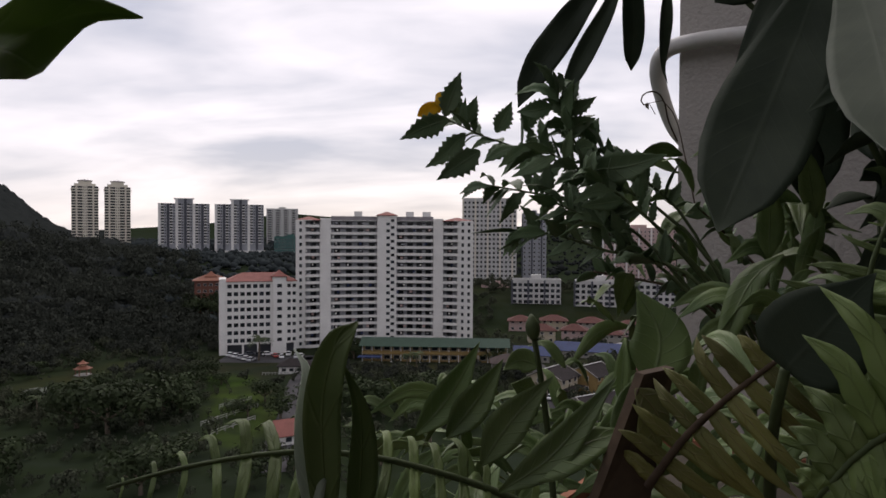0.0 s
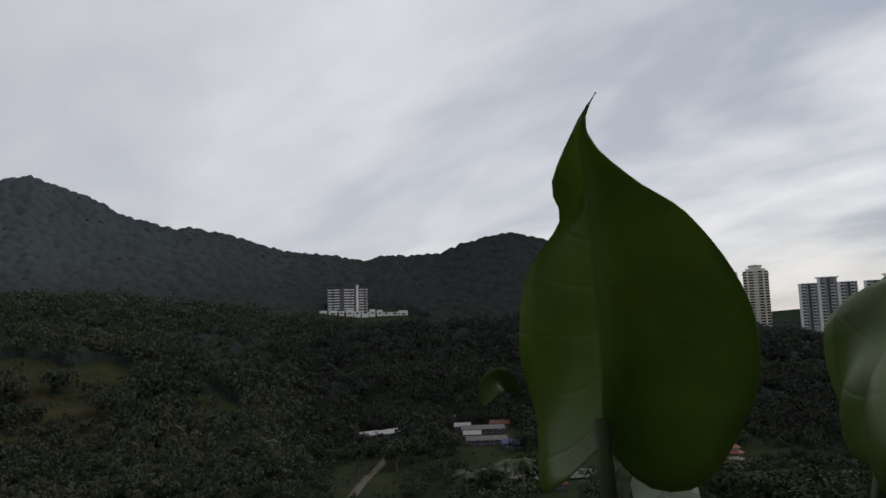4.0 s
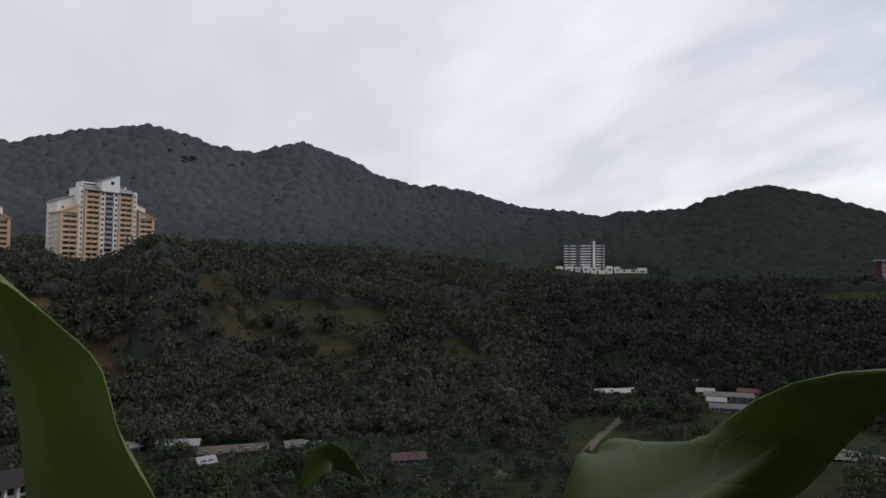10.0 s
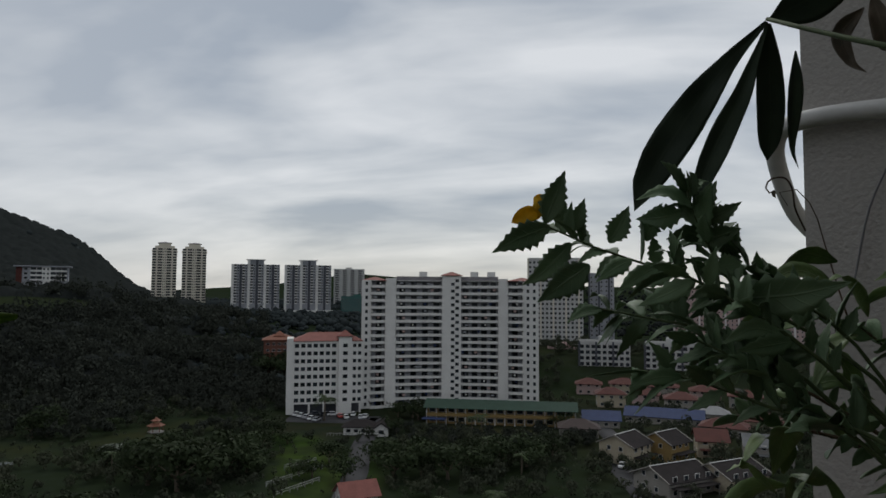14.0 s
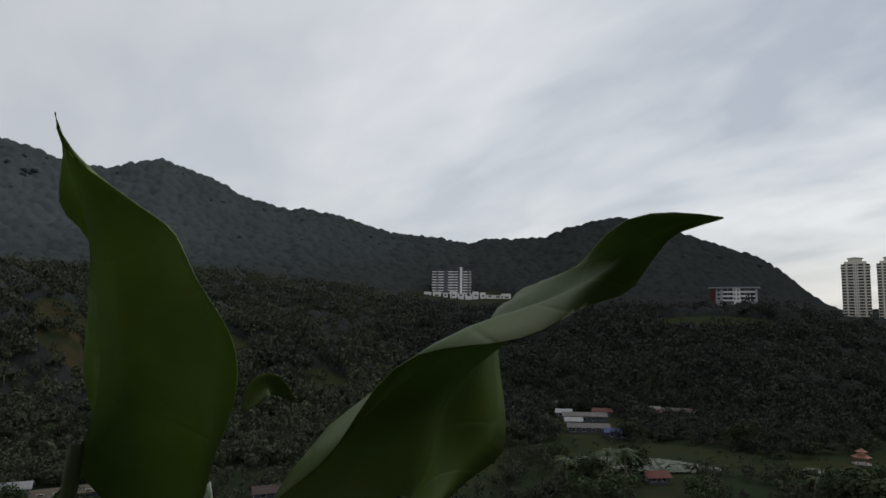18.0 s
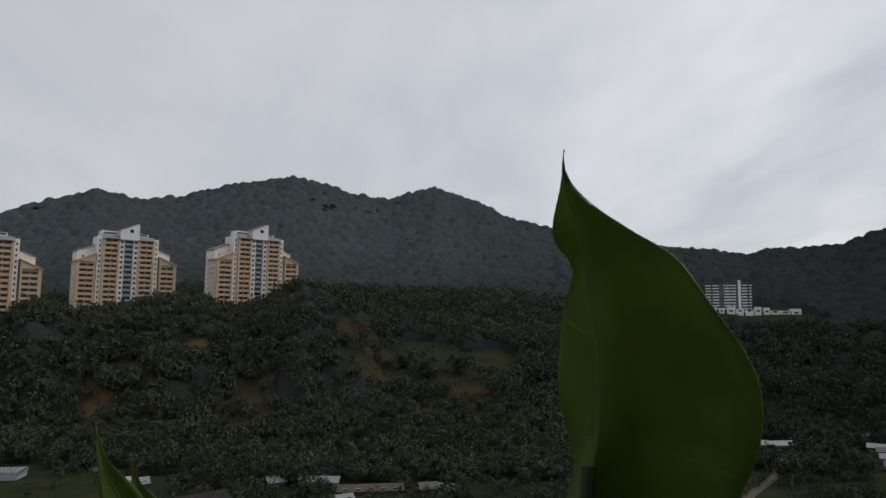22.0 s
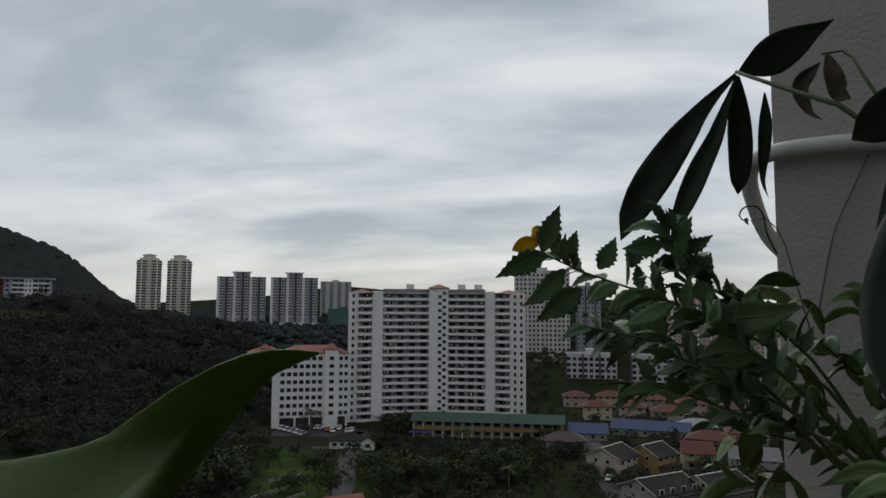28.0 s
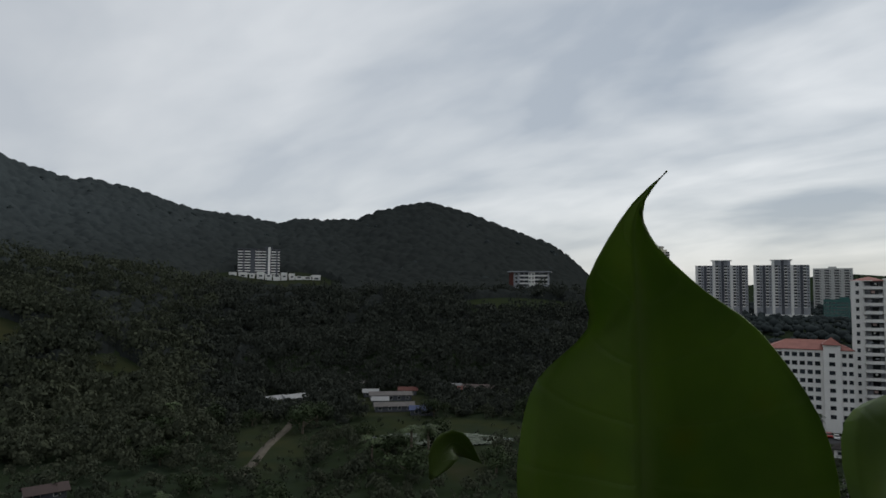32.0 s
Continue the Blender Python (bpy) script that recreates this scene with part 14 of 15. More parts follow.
leaf(mass_b, [(-0.066, 0.429, -0.175), (-0.078, 0.453, -0.182), (-0.090, 0.477, -0.215)], 0.0104, (-0.547, -0.729, 0.412), 'shade', profile='lance', n=10, m=2, fold=0.30, wave=0.03, seed=7074)
leaf(mass_b, [(-0.143, 0.426, -0.182), (-0.156, 0.436, -0.186), (-0.169, 0.446, -0.206)], 0.0064, (0.131, -0.867, 0.481), 'shade', profile='lance', n=10, m=2, fold=0.17, wave=0.03, seed=9299)
leaf(mass_b, [(-0.030, 0.521, -0.172), (-0.022, 0.538, -0.147), (-0.014, 0.555, -0.147)], 0.0101, (0.919, 0.017, 0.393), 'shade', profile='lance', n=10, m=2, fold=0.20, wave=0.03, seed=3297)
leaf(mass_b, [(0.008, 0.625, -0.252), (-0.010, 0.622, -0.224), (-0.027, 0.620, -0.223)], 0.0106, (-0.749, -0.332, 0.573), 'shade', profile='lance', n=10, m=2, fold=0.12, wave=0.03, seed=3609)
leaf(mass_b, [(-0.030, 0.570, -0.170), (-0.026, 0.576, -0.188), (-0.023, 0.582, -0.229)], 0.0085, (0.319, -0.944, 0.086), 'shade', profile='lance', n=10, m=2, fold=0.19, wave=0.03, seed=1843)
leaf(mass_b, [(-0.090, 0.500, -0.163), (-0.075, 0.504, -0.172), (-0.060, 0.509, -0.199)], 0.0072, (-0.722, 0.594, -0.354), 'shade', profile='lance', n=10, m=2, fold=0.33, wave=0.03, seed=2034)
leaf(mass_b, [(-0.038, 0.549, -0.221), (-0.011, 0.549, -0.218), (0.016, 0.548, -0.240)], 0.0097, (-0.733, -0.678, -0.052), 'shade', profile='lance', n=10, m=2, fold=0.21, wave=0.03, seed=226)
leaf(mass_b, [(-0.052, 0.526, -0.211), (-0.072, 0.524, -0.222), (-0.091, 0.521, -0.255)], 0.0088, (0.084, -0.736, 0.672), 'shade', profile='lance', n=10, m=2, fold=0.22, wave=0.03, seed=2837)
leaf(mass_b, [(-0.012, 0.596, -0.212), (0.014, 0.606, -0.197), (0.040, 0.617, -0.210)], 0.0107, (-0.238, -0.952, 0.192), 'shade', profile='lance', n=10, m=2, fold=0.35, wave=0.03, seed=1036)
leaf(mass_b, [(-0.040, 0.461, -0.176), (-0.040, 0.457, -0.157), (-0.040, 0.454, -0.153)], 0.0062, (-0.425, 0.165, 0.890), 'shade', profile='lance', n=10, m=2, fold=0.31, wave=0.03, seed=5984)
leaf(mass_b, [(-0.162, 0.680, -0.256), (-0.147, 0.683, -0.275), (-0.133, 0.685, -0.320)], 0.0101, (-0.608, -0.723, 0.329), 'shade', profile='lance', n=10, m=2, fold=0.21, wave=0.03, seed=8498)
leaf(mass_b, [(-0.110, 0.435, -0.175), (-0.118, 0.435, -0.154), (-0.125, 0.434, -0.151)], 0.0070, (0.163, 0.385, 0.909), 'shade', profile='lance', n=10, m=2, fold=0.21, wave=0.03, seed=1098)
leaf(mass_b, [(-0.023, 0.538, -0.218), (-0.013, 0.556, -0.198), (-0.003, 0.574, -0.202)], 0.0093, (-0.701, -0.530, 0.477), 'shade', profile='lance', n=10, m=2, fold=0.21, wave=0.03, seed=5921)
leaf(mass_b, [(-0.121, 0.500, -0.179), (-0.110, 0.490, -0.151), (-0.098, 0.480, -0.149)], 0.0100, (-0.743, -0.053, 0.667), 'shade', profile='lance', n=10, m=2, fold=0.12, wave=0.03, seed=4046)
leaf(mass_b, [(-0.031, 0.475, -0.149), (-0.017, 0.467, -0.126), (-0.003, 0.458, -0.125)], 0.0092, (-0.322, -0.725, 0.609), 'shade', profile='lance', n=10, m=2, fold=0.22, wave=0.03, seed=3747)
leaf(mass_b, [(-0.121, 0.664, -0.216), (-0.142, 0.675, -0.219), (-0.163, 0.686, -0.246)], 0.0089, (0.588, -0.510, 0.628), 'shade', profile='lance', n=10, m=2, fold=0.30, wave=0.03, seed=1544)
leaf(mass_b, [(-0.009, 0.581, -0.181), (-0.037, 0.577, -0.180), (-0.065, 0.573, -0.204)], 0.0103, (0.475, -0.805, 0.355), 'shade', profile='lance', n=10, m=2, fold=0.29, wave=0.03, seed=2738)
leaf(mass_b, [(-0.047, 0.542, -0.166), (-0.052, 0.529, -0.150), (-0.057, 0.517, -0.151)], 0.0067, (-0.287, -0.938, 0.194), 'shade', profile='lance', n=10, m=2, fold=0.19, wave=0.03, seed=3504)
leaf(mass_b, [(-0.089, 0.619, -0.212), (-0.106, 0.630, -0.214), (-0.124, 0.640, -0.236)], 0.0076, (0.597, -0.801, 0.052), 'shade', profile='lance', n=10, m=2, fold=0.17, wave=0.03, seed=6451)
leaf(mass_b, [(-0.148, 0.506, -0.162), (-0.156, 0.498, -0.138), (-0.163, 0.490, -0.135)], 0.0085, (-0.627, -0.535, 0.566), 'shade', profile='lance', n=10, m=2, fold=0.14, wave=0.03, seed=6666)
leaf(mass_b, [(-0.100, 0.600, -0.171), (-0.089, 0.611, -0.169), (-0.078, 0.621, -0.182)], 0.0055, (-0.571, -0.773, 0.277), 'shade', profile='lance', n=10, m=2, fold=0.13, wave=0.03, seed=6218)
leaf(mass_b, [(-0.039, 0.514, -0.205), (-0.060, 0.506, -0.202), (-0.081, 0.497, -0.220)], 0.0081, (0.184, -0.789, 0.586), 'shade', profile='lance', n=10, m=2, fold=0.23, wave=0.03, seed=5691)
leaf(mass_b, [(-0.084, 0.574, -0.202), (-0.091, 0.551, -0.208), (-0.098, 0.529, -0.239)], 0.0093, (-0.553, -0.828, 0.092), 'shade', profile='lance', n=10, m=2, fold=0.34, wave=0.03, seed=756)
leaf(mass_b, [(-0.138, 0.441, -0.158), (-0.153, 0.439, -0.157), (-0.169, 0.437, -0.170)], 0.0057, (0.213, -0.948, -0.238), 'shade', profile='lance', n=10, m=2, fold=0.18, wave=0.03, seed=9264)
leaf(mass_b, [(-0.099, 0.608, -0.190), (-0.092, 0.602, -0.202), (-0.084, 0.596, -0.230)], 0.0064, (-0.833, -0.243, 0.497), 'shade', profile='lance', n=10, m=2, fold=0.12, wave=0.03, seed=4549)
leaf(mass_b, [(-0.024, 0.596, -0.235), (-0.018, 0.585, -0.222), (-0.012, 0.574, -0.224)], 0.0058, (-0.914, -0.261, -0.310), 'shade', profile='lance', n=10, m=2, fold=0.19, wave=0.03, seed=3958)
leaf(mass_b, [(0.160, 0.540, -0.180), (0.169, 0.548, -0.147), (0.178, 0.556, -0.142)], 0.0149, (-0.311, -0.735, 0.602), 'shade', profile='lance', n=10, m=2, fold=0.39, wave=0.03, seed=9084)
leaf(mass_b, [(0.242, 0.575, -0.226), (0.280, 0.576, -0.204), (0.317, 0.576, -0.220)], 0.0194, (0.455, -0.889, -0.046), 'shade', profile='lance', n=10, m=2, fold=0.22, wave=0.03, seed=4752)
leaf(mass_b, [(0.299, 0.578, -0.098), (0.324, 0.561, -0.085), (0.349, 0.545, -0.101)], 0.0150, (-0.706, -0.382, 0.597), 'shade', profile='lance', n=10, m=2, fold=0.31, wave=0.03, seed=6023)
leaf(mass_b, [(0.245, 0.567, -0.231), (0.253, 0.596, -0.239), (0.260, 0.624, -0.276)], 0.0154, (-0.796, 0.161, 0.583), 'shade', profile='lance', n=10, m=2, fold=0.21, wave=0.03, seed=3556)
leaf(mass_b, [(0.113, 0.436, -0.106), (0.086, 0.423, -0.107), (0.059, 0.411, -0.136)], 0.0146, (0.245, -0.950, 0.193), 'shade', profile='lance', n=10, m=2, fold=0.31, wave=0.03, seed=4471)
leaf(mass_b, [(0.221, 0.626, -0.095), (0.231, 0.612, -0.072), (0.241, 0.597, -0.073)], 0.0123, (0.373, -0.454, 0.809), 'shade', profile='lance', n=10, m=2, fold=0.15, wave=0.03, seed=7201)
leaf(mass_b, [(0.185, 0.429, -0.105), (0.178, 0.412, -0.073), (0.171, 0.394, -0.072)], 0.0154, (-0.834, -0.473, 0.285), 'shade', profile='lance', n=10, m=2, fold=0.21, wave=0.03, seed=4963)
leaf(mass_b, [(0.209, 0.614, -0.146), (0.183, 0.628, -0.135), (0.157, 0.643, -0.152)], 0.0145, (-0.168, -0.793, 0.585), 'shade', profile='lance', n=10, m=2, fold=0.35, wave=0.03, seed=8300)
leaf(mass_b, [(0.207, 0.580, -0.095), (0.223, 0.557, -0.083), (0.240, 0.534, -0.099)], 0.0141, (0.431, 0.449, 0.783), 'shade', profile='lance', n=10, m=2, fold=0.17, wave=0.03, seed=3669)
leaf(mass_b, [(0.192, 0.452, -0.187), (0.186, 0.428, -0.201), (0.180, 0.404, -0.242)], 0.0148, (0.481, -0.722, 0.497), 'shade', profile='lance', n=10, m=2, fold=0.34, wave=0.03, seed=9473)
leaf(mass_b, [(0.178, 0.423, -0.155), (0.206, 0.418, -0.124), (0.235, 0.413, -0.128)], 0.0183, (0.430, 0.862, -0.269), 'shade', profile='lance', n=10, m=2, fold=0.37, wave=0.03, seed=9168)
leaf(mass_b, [(0.272, 0.537, -0.206), (0.309, 0.540, -0.223), (0.346, 0.543, -0.282)], 0.0214, (-0.712, -0.295, 0.637), 'shade', profile='lance', n=10, m=2, fold=0.15, wave=0.03, seed=330)
leaf(mass_b, [(0.140, 0.466, -0.133), (0.133, 0.455, -0.103), (0.126, 0.444, -0.099)], 0.0138, (-0.404, -0.737, 0.541), 'shade', profile='lance', n=10, m=2, fold=0.26, wave=0.03, seed=7817)
leaf(mass_b, [(0.264, 0.614, -0.094), (0.240, 0.626, -0.078), (0.216, 0.637, -0.088)], 0.0138, (-0.548, -0.832, -0.080), 'shade', profile='lance', n=10, m=2, fold=0.32, wave=0.03, seed=2733)
leaf(mass_b, [(0.185, 0.584, -0.221), (0.180, 0.560, -0.190), (0.176, 0.536, -0.191)], 0.0168, (-0.532, -0.445, 0.720), 'shade', profile='lance', n=10, m=2, fold=0.26, wave=0.03, seed=7991)
leaf(mass_b, [(0.200, 0.518, -0.126), (0.176, 0.507, -0.121), (0.153, 0.496, -0.139)], 0.0126, (-0.853, -0.440, 0.282), 'shade', profile='lance', n=10, m=2, fold=0.35, wave=0.03, seed=6164)
leaf(mass_b, [(0.111, 0.472, -0.087), (0.094, 0.491, -0.073), (0.077, 0.511, -0.085)], 0.0133, (0.186, 0.053, -0.981), 'shade', profile='lance', n=10, m=2, fold=0.30, wave=0.03, seed=7451)
leaf(mass_b, [(0.264, 0.591, -0.102), (0.225, 0.610, -0.102), (0.186, 0.629, -0.143)], 0.0212, (-0.933, 0.142, 0.331), 'shade', profile='lance', n=10, m=2, fold=0.25, wave=0.03, seed=5330)
leaf(mass_b, [(0.245, 0.589, -0.216), (0.268, 0.592, -0.200), (0.292, 0.595, -0.209)], 0.0127, (0.350, -0.349, 0.870), 'shade', profile='lance', n=10, m=2, fold=0.36, wave=0.03, seed=2810)
leaf(mass_b, [(0.194, 0.621, -0.113), (0.193, 0.657, -0.117), (0.193, 0.694, -0.156)], 0.0182, (-0.423, -0.684, 0.595), 'shade', profile='lance', n=10, m=2, fold=0.15, wave=0.03, seed=1372)
leaf(mass_b, [(0.138, 0.480, -0.128), (0.135, 0.508, -0.120), (0.133, 0.535, -0.137)], 0.0134, (-0.098, -0.994, 0.058), 'shade', profile='lance', n=10, m=2, fold=0.40, wave=0.03, seed=9186)
leaf(mass_b, [(0.195, 0.487, -0.205), (0.153, 0.488, -0.201), (0.112, 0.489, -0.235)], 0.0200, (-0.187, -0.981, 0.041), 'shade', profile='lance', n=10, m=2, fold=0.40, wave=0.03, seed=5081)
leaf(mass_b, [(0.138, 0.410, -0.109), (0.103, 0.403, -0.116), (0.068, 0.396, -0.157)], 0.0182, (-0.893, -0.447, -0.056), 'shade', profile='lance', n=10, m=2, fold=0.39, wave=0.03, seed=4071)
leaf(mass_b, [(0.243, 0.601, -0.193), (0.271, 0.630, -0.192), (0.300, 0.660, -0.229)], 0.0199, (-0.984, -0.064, -0.168), 'shade', profile='lance', n=10, m=2, fold=0.22, wave=0.03, seed=4503)
leaf(mass_b, [(0.100, 0.464, -0.126), (0.133, 0.461, -0.104), (0.166, 0.458, -0.116)], 0.0176, (-0.760, -0.272, 0.591), 'shade', profile='lance', n=10, m=2, fold=0.35, wave=0.03, seed=7687)
leaf(mass_b, [(0.242, 0.500, -0.215), (0.245, 0.503, -0.249), (0.248, 0.506, -0.322)], 0.0199, (-0.085, -0.985, -0.153), 'shade', profile='lance', n=10, m=2, fold=0.13, wave=0.03, seed=7215)
leaf(mass_b, [(0.123, 0.444, -0.140), (0.113, 0.442, -0.098), (0.104, 0.439, -0.091)], 0.0178, (0.135, -0.968, -0.212), 'shade', profile='lance', n=10, m=2, fold=0.18, wave=0.03, seed=5767)
leaf(mass_b, [(0.186, 0.506, -0.204), (0.144, 0.513, -0.203), (0.103, 0.520, -0.241)], 0.0205, (-0.385, -0.685, 0.619), 'shade', profile='lance', n=10, m=2, fold=0.15, wave=0.03, seed=6505)
leaf(mass_b, [(0.142, 0.425, -0.180), (0.177, 0.428, -0.170), (0.212, 0.431, -0.192)], 0.0171, (-0.065, -0.512, 0.856), 'shade', profile='lance', n=10, m=2, fold=0.40, wave=0.03, seed=4409)
leaf(mass_b, [(0.225, 0.515, -0.115), (0.244, 0.496, -0.086), (0.262, 0.477, -0.090)], 0.0170, (-0.747, -0.436, -0.502), 'shade', profile='lance', n=10, m=2, fold=0.25, wave=0.03, seed=4314)
leaf(mass_b, [(0.252, 0.571, -0.194), (0.268, 0.549, -0.202), (0.283, 0.528, -0.237)], 0.0142, (-0.232, -0.918, -0.323), 'shade', profile='lance', n=10, m=2, fold=0.11, wave=0.03, seed=5673)
leaf(mass_b, [(0.288, 0.562, -0.101), (0.274, 0.527, -0.090), (0.261, 0.492, -0.114)], 0.0182, (-0.815, -0.553, 0.175), 'shade', profile='lance', n=10, m=2, fold=0.33, wave=0.03, seed=2925)
leaf(mass_b, [(0.177, 0.528, -0.089), (0.171, 0.557, -0.083), (0.165, 0.585, -0.104)], 0.0141, (-0.909, -0.243, 0.339), 'shade', profile='lance', n=10, m=2, fold=0.37, wave=0.03, seed=322)
leaf(mass_b, [(0.187, 0.472, -0.100), (0.202, 0.455, -0.084), (0.217, 0.438, -0.091)], 0.0124, (-0.736, -0.537, -0.412), 'shade', profile='lance', n=10, m=2, fold=0.40, wave=0.03, seed=7347)
leaf(mass_b, [(0.097, 0.444, -0.153), (0.061, 0.457, -0.153), (0.024, 0.469, -0.189)], 0.0189, (0.013, -0.022, 1.000), 'shade', profile='lance', n=10, m=2, fold=0.38, wave=0.03, seed=6771)
leaf(mass_b, [(0.281, 0.594, -0.152), (0.321, 0.602, -0.151), (0.360, 0.609, -0.188)], 0.0195, (0.071, -0.859, 0.507), 'shade', profile='lance', n=10, m=2, fold=0.37, wave=0.03, seed=6208)
leaf(mass_b, [(0.211, 0.495, -0.093), (0.252, 0.488, -0.082), (0.294, 0.482, -0.109)], 0.0203, (0.415, -0.779, 0.471), 'shade', profile='lance', n=10, m=2, fold=0.15, wave=0.03, seed=3327)
leaf(mass_b, [(0.174, 0.469, -0.179), (0.166, 0.489, -0.156), (0.158, 0.509, -0.158)], 0.0136, (-0.084, -0.579, 0.811), 'shade', profile='lance', n=10, m=2, fold=0.12, wave=0.03, seed=5599)
leaf(mass_b, [(0.284, 0.601, -0.099), (0.268, 0.624, -0.085), (0.251, 0.647, -0.099)], 0.0142, (-0.155, -0.933, 0.325), 'shade', profile='lance', n=10, m=2, fold=0.38, wave=0.03, seed=8905)
leaf(mass_b, [(0.199, 0.617, -0.181), (0.162, 0.598, -0.173), (0.125, 0.578, -0.203)], 0.0201, (-0.096, -0.990, -0.099), 'shade', profile='lance', n=10, m=2, fold=0.25, wave=0.03, seed=8287)
leaf(mass_b, [(0.170, 0.500, -0.122), (0.143, 0.499, -0.122), (0.115, 0.497, -0.149)], 0.0134, (-0.670, -0.740, 0.057), 'shade', profile='lance', n=10, m=2, fold=0.20, wave=0.03, seed=64)
leaf(mass_b, [(0.270, 0.577, -0.122), (0.260, 0.564, -0.155), (0.250, 0.551, -0.228)], 0.0207, (0.310, -0.948, 0.071), 'shade', profile='lance', n=10, m=2, fold=0.10, wave=0.03, seed=5471)
leaf(mass_b, [(0.268, 0.535, -0.087), (0.262, 0.508, -0.073), (0.256, 0.481, -0.087)], 0.0139, (-0.132, -0.211, 0.969), 'shade', profile='lance', n=10, m=2, fold=0.25, wave=0.03, seed=654)
leaf(mass_b, [(0.258, 0.587, -0.136), (0.223, 0.578, -0.118), (0.188, 0.570, -0.134)], 0.0183, (-0.336, -0.934, 0.120), 'shade', profile='lance', n=10, m=2, fold=0.24, wave=0.03, seed=1382)
leaf(mass_b, [(0.235, 0.575, -0.178), (0.228, 0.565, -0.129), (0.220, 0.555, -0.121)], 0.0208, (-0.272, -0.403, 0.874), 'shade', profile='lance', n=10, m=2, fold=0.37, wave=0.03, seed=3663)
leaf(mass_b, [(0.277, 0.594, -0.204), (0.249, 0.607, -0.196), (0.221, 0.620, -0.216)], 0.0150, (-0.735, -0.017, 0.678), 'shade', profile='lance', n=10, m=2, fold=0.23, wave=0.03, seed=6393)
leaf(mass_b, [(-0.138, 0.384, -0.135), (-0.124, 0.388, -0.120), (-0.111, 0.391, -0.097)], 0.0140, (-0.049, -0.972, 0.232), 'shade', profile='lance', fold=0.5, n=16, seed=61)
leaf(mass_b, [(-0.125, 0.374, -0.133), (-0.113, 0.377, -0.119), (-0.102, 0.379, -0.102)], 0.0140, (-0.085, -0.968, 0.236), 'shade', profile='lance', fold=0.5, n=16, seed=62)
leaf(mass_b, [(-0.113, 0.342, -0.133), (-0.102, 0.345, -0.118), (-0.087, 0.346, -0.102)], 0.0140, (-0.129, -0.958, 0.255), 'shade', profile='lance', fold=0.4, n=16, seed=63)
leaf(mass_b, [(-0.100, 0.339, -0.137), (-0.081, 0.339, -0.126), (-0.059, 0.346, -0.121)], 0.0170, (-0.153, -0.720, 0.677), 'shade', profile='lance', fold=0.2, n=16, seed=64)
leaf(mass_b, [(-0.107, 0.338, -0.141), (-0.088, 0.339, -0.128), (-0.063, 0.351, -0.103)], 0.0120, (-0.175, -0.941, 0.291), 'shade', profile='lance', fold=0.4, n=16, seed=65)
leaf(mass_b, [(-0.037, 0.394, -0.117), (-0.033, 0.397, -0.095), (-0.042, 0.402, -0.075)], 0.0260, (-0.298, -0.943, 0.149), 'shade', profile='lance', fold=0.2, n=16, seed=66)

budplant = thing('herb_plant', Matrix.Identity(4), 'thin green stalk with a closed bud', 'plant')
stem(budplant, [(-0.080, 0.358, -0.208), (-0.082, 0.368, -0.168), (-0.086, 0.374, -0.120), (-0.091, 0.371, -0.092)], 0.0016, 0.0012)
s = Shape()
b0, b1 = Vector((-0.091, 0.370, -0.093)), Vector((-0.092, 0.372, -0.083))
s.tube(spline([b0, b0.lerp(b1, 0.35), b0.lerp(b1, 0.75), b1], 6), [0.0012, 0.0024, 0.0029, 0.0030, 0.0026, 0.0016, 0.0004], 10)
part('bud', s, STEM, budplant, 'closed green bud', smooth=True)
leaf(budplant, [(-0.088, 0.373, -0.104), (-0.096, 0.375, -0.102), (-0.103, 0.370, -0.105)], 0.0100, (-0.113, -0.977, 0.183), 'shade', profile='lance', n=10, seed=71)
leaf(budplant, [(-0.089, 0.371, -0.113), (-0.093, 0.372, -0.113), (-0.100, 0.368, -0.110)], 0.0100, (-0.124, -0.967, 0.222), 'shade', profile='lance', n=10, seed=72)

spade = thing('spade_leaf_plant', Matrix.Identity(4), 'plant with a single broad spade-shaped leaf', 'plant')
leaf(spade, [(-0.029, 0.298, -0.090), (-0.020, 0.296, -0.079), (-0.010, 0.298, -0.069), (-0.002, 0.300, -0.062)], 0.0300, (-0.476, -0.874, 0.102), 'money', profile='heart', fold=0.12, n=18, m=4, seed=75)
stem(spade, [(-0.029, 0.298, -0.090), (-0.022, 0.320, -0.124), (0.009, 0.381, -0.223)], 0.0015, 0.003)

cord = thing('washing_cord', Matrix.Identity(4), 'thin pale cord hanging slack against the column', 'cord')
stem(cord, [(0.412, 1.255, 0.272), (0.390, 1.268, 0.214), (0.366, 1.284, 0.143), (0.345, 1.297, 0.020)], 0.0016, 0.0016, M["white_roof"], name='cord')
vine = thing('climbing_vine', Matrix.Identity(4), 'thin curling tendril reaching out from the column', 'vine')
stem(vine, [(0.296, 1.330, 0.120), (0.270, 1.300, 0.150), (0.246, 1.250, 0.172), (0.222, 1.215, 0.183), (0.200, 1.207, 0.180), (0.194, 1.209, 0.168), (0.200, 1.207, 0.160), (0.205, 1.206, 0.164)], 0.0016, 0.0012, WOODY, name='tendril', n=24)
leaf(vine, [(0.205, 1.206, 0.164), (0.203, 1.205, 0.158), (0.206, 1.204, 0.153)], 0.006, (-0.3, -0.9, 0.2), 'dry', profile='lance', fold=0.5, n=8, seed=91)

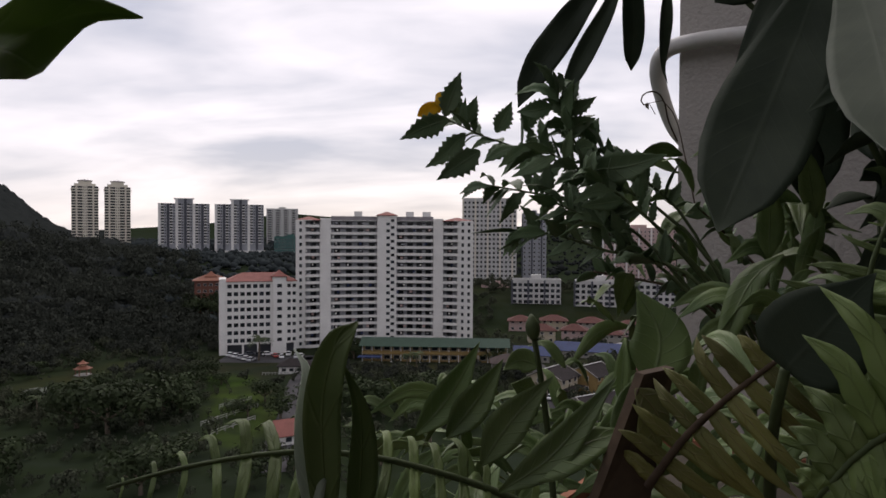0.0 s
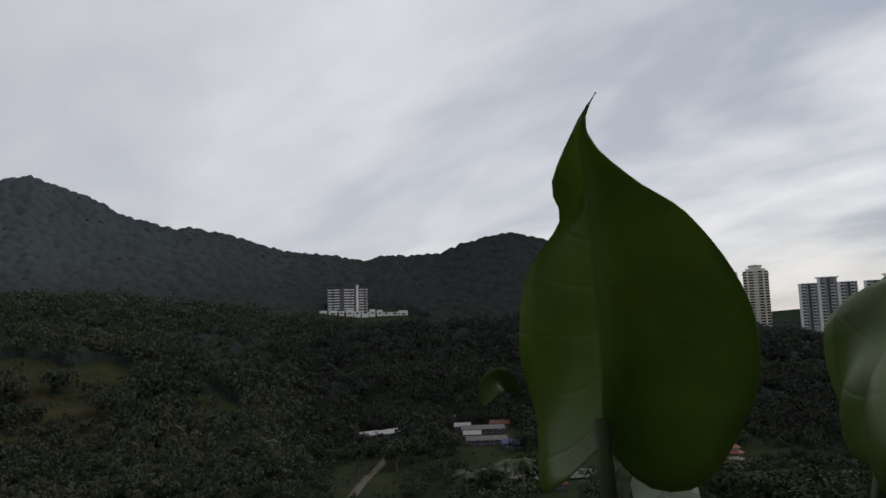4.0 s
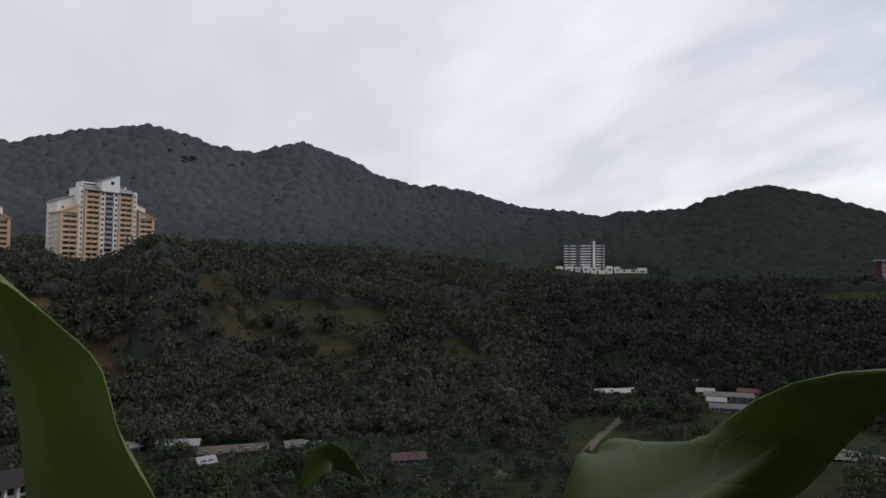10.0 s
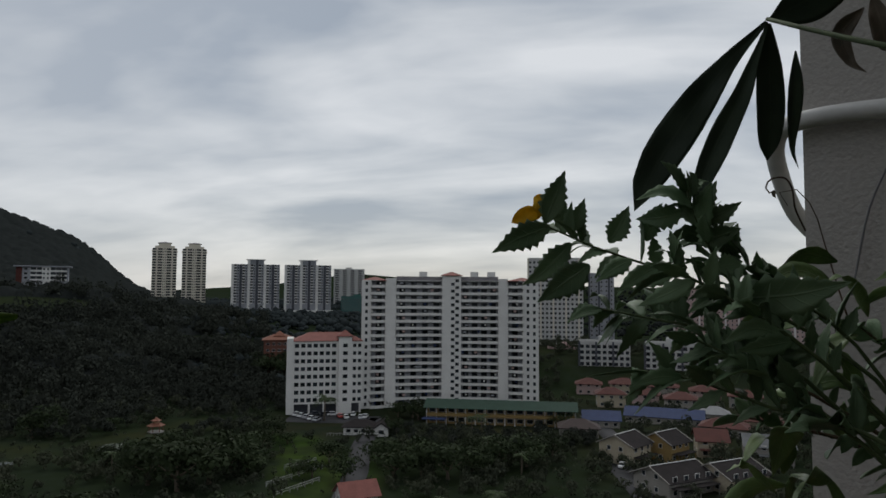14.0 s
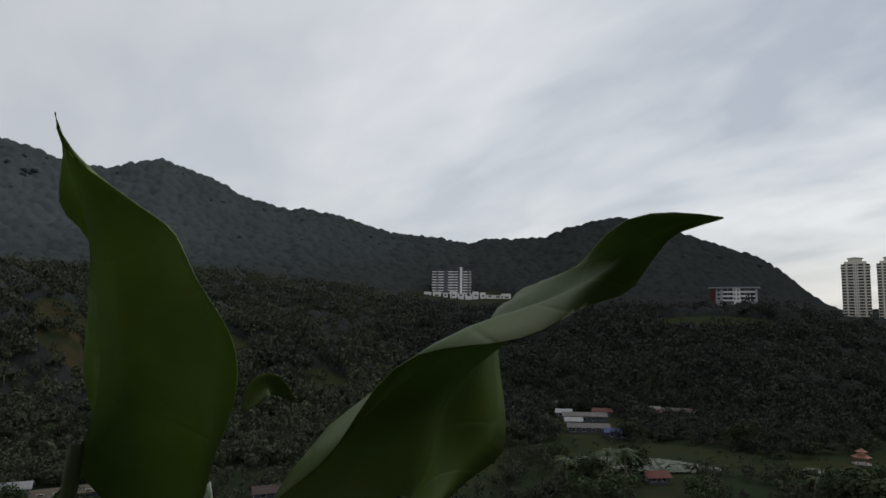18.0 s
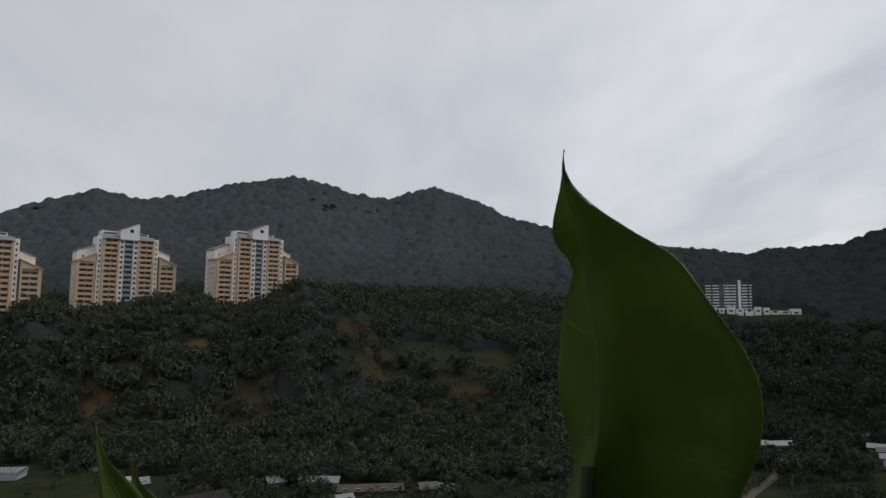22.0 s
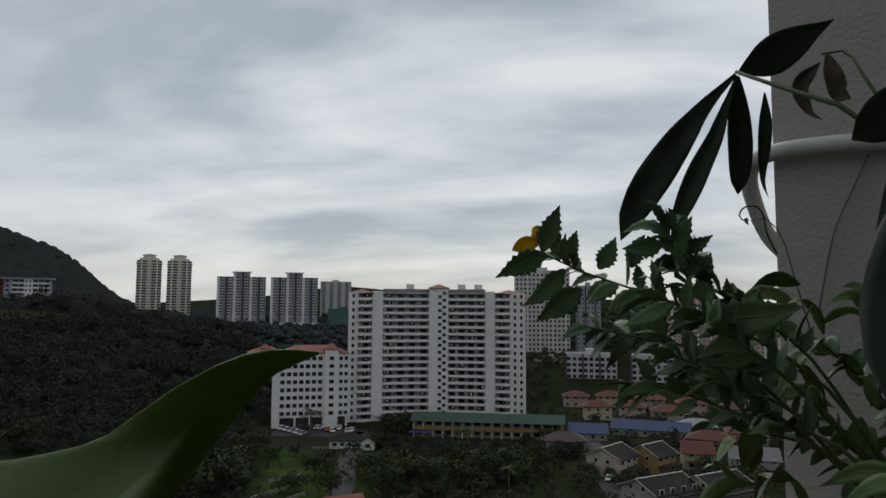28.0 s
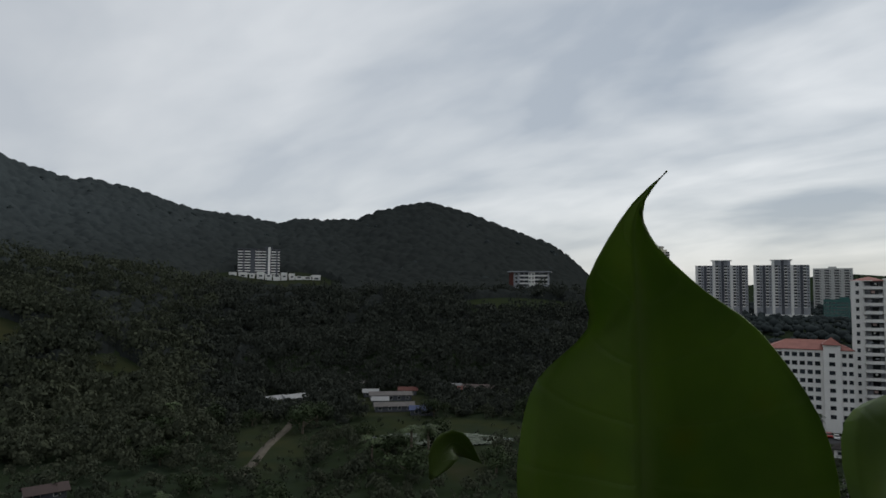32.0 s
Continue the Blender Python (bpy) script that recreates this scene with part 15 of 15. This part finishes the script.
fern = thing('fern', Matrix.Identity(4), 'bright green sword fern arching over the trough', 'fern', 'ferns')
frond(fern, [(0.049, 0.244, -0.086), (0.026, 0.252, -0.082), (0.010, 0.253, -0.083), (-0.001, 0.260, -0.088), (-0.013, 0.266, -0.095), (-0.022, 0.274, -0.106), (-0.031, 0.279, -0.121)], (-0.354, -0.802, 0.481), 0.040, 15, seed=81, droop=0.1, width=0.0078, lean=-0.4)
frond(fern, [(-0.080, 0.350, -0.157), (-0.109, 0.348, -0.144), (-0.131, 0.342, -0.135), (-0.155, 0.337, -0.128), (-0.181, 0.333, -0.126), (-0.210, 0.324, -0.128), (-0.233, 0.318, -0.133)], (0.073, -0.613, 0.787), 0.026, 17, seed=82, droop=0.45)
frond(fern, [(0.004, 0.321, -0.150), (0.006, 0.321, -0.113), (0.007, 0.320, -0.084), (0.007, 0.317, -0.062), (0.011, 0.314, -0.045)], (-0.799, -0.595, 0.090), 0.030, 14, seed=83, droop=0.3)

fern2 = thing('fern', Matrix.Identity(4), 'yellowing sword fern frond among the leaves', 'fern', 'ferns')
frond(fern2, [(-0.058, 0.330, -0.136), (-0.048, 0.326, -0.119), (-0.037, 0.321, -0.105), (-0.025, 0.313, -0.091), (-0.019, 0.311, -0.085)], (-0.249, -0.879, 0.406), 0.027, 9, width=0.0055, mat='old_fern', seed=84, droop=0.35)
leaf(fern2, [(-0.060, 0.339, -0.105), (-0.055, 0.336, -0.110), (-0.050, 0.332, -0.120)], 0.0100, (-0.286, -0.930, 0.231), 'old_fern', profile='lance', fold=0.4, n=12, seed=85)
leaf(fern2, [(-0.059, 0.337, -0.114), (-0.056, 0.335, -0.118), (-0.053, 0.332, -0.125)], 0.0090, (-0.281, -0.925, 0.257), 'old_fern', profile='lance', fold=0.4, n=12, seed=86)

board = thing('garden_board', Matrix.Identity(4), 'dark brown weathered board stuck in the trough', 'board')
s = Shape()
q = [Vector(v) for v in ((-0.076, 0.331, -0.145), (-0.057, 0.339, -0.100), (-0.044, 0.346, -0.099), (-0.056, 0.336, -0.147))]
back = (q[1] - q[0]).cross(q[2] - q[1]).normalized() * 0.004
s.v = [tuple(v) for v in q] + [tuple(v + back) for v in q]
s.f = [(0, 1, 2, 3), (7, 6, 5, 4), (0, 4, 5, 1), (1, 5, 6, 2), (2, 6, 7, 3), (3, 7, 4, 0)]
s.s = [0] * 6
part('plank', s, WOODY, board)

cloth = thing('hanging_cloth', Matrix.Identity(4), 'faded orange-red cloth hanging in the corner', 'cloth')
s = Shape()
rows_, cols_ = 9, 13
c0 = Vector((0.416, 0.868, 0.327))
for k in (0, 1):
    for i in range(rows_):
        for j in range(cols_):
            p = c0 + U_AX * (0.02 * math.sin(j * 1.1) * (0.4 + i / rows_)) - N_AX * (j / (cols_ - 1) * 0.085 - 0.03) + Vector((0, 0, -i / (rows_ - 1) * 0.20 - 0.01 * math.sin(j * 0.7)))
            s.v.append(tuple(p + U_AX * 0.002 * k))
for k in (0, 1):
    for i in range(rows_ - 1):
        for j in range(cols_ - 1):
            a = k * rows_ * cols_ + i * cols_ + j
            s.f.append((a, a + 1, a + cols_ + 1, a + cols_))
            s.s.append(0)
part('fabric', s, material('orange_red_fabric', (0.42, 0.11, 0.06), 0.9, var=0.3, scale=20.0, fine=400.0, bump=0.3, bump_dist=0.001), cloth, smooth=True)
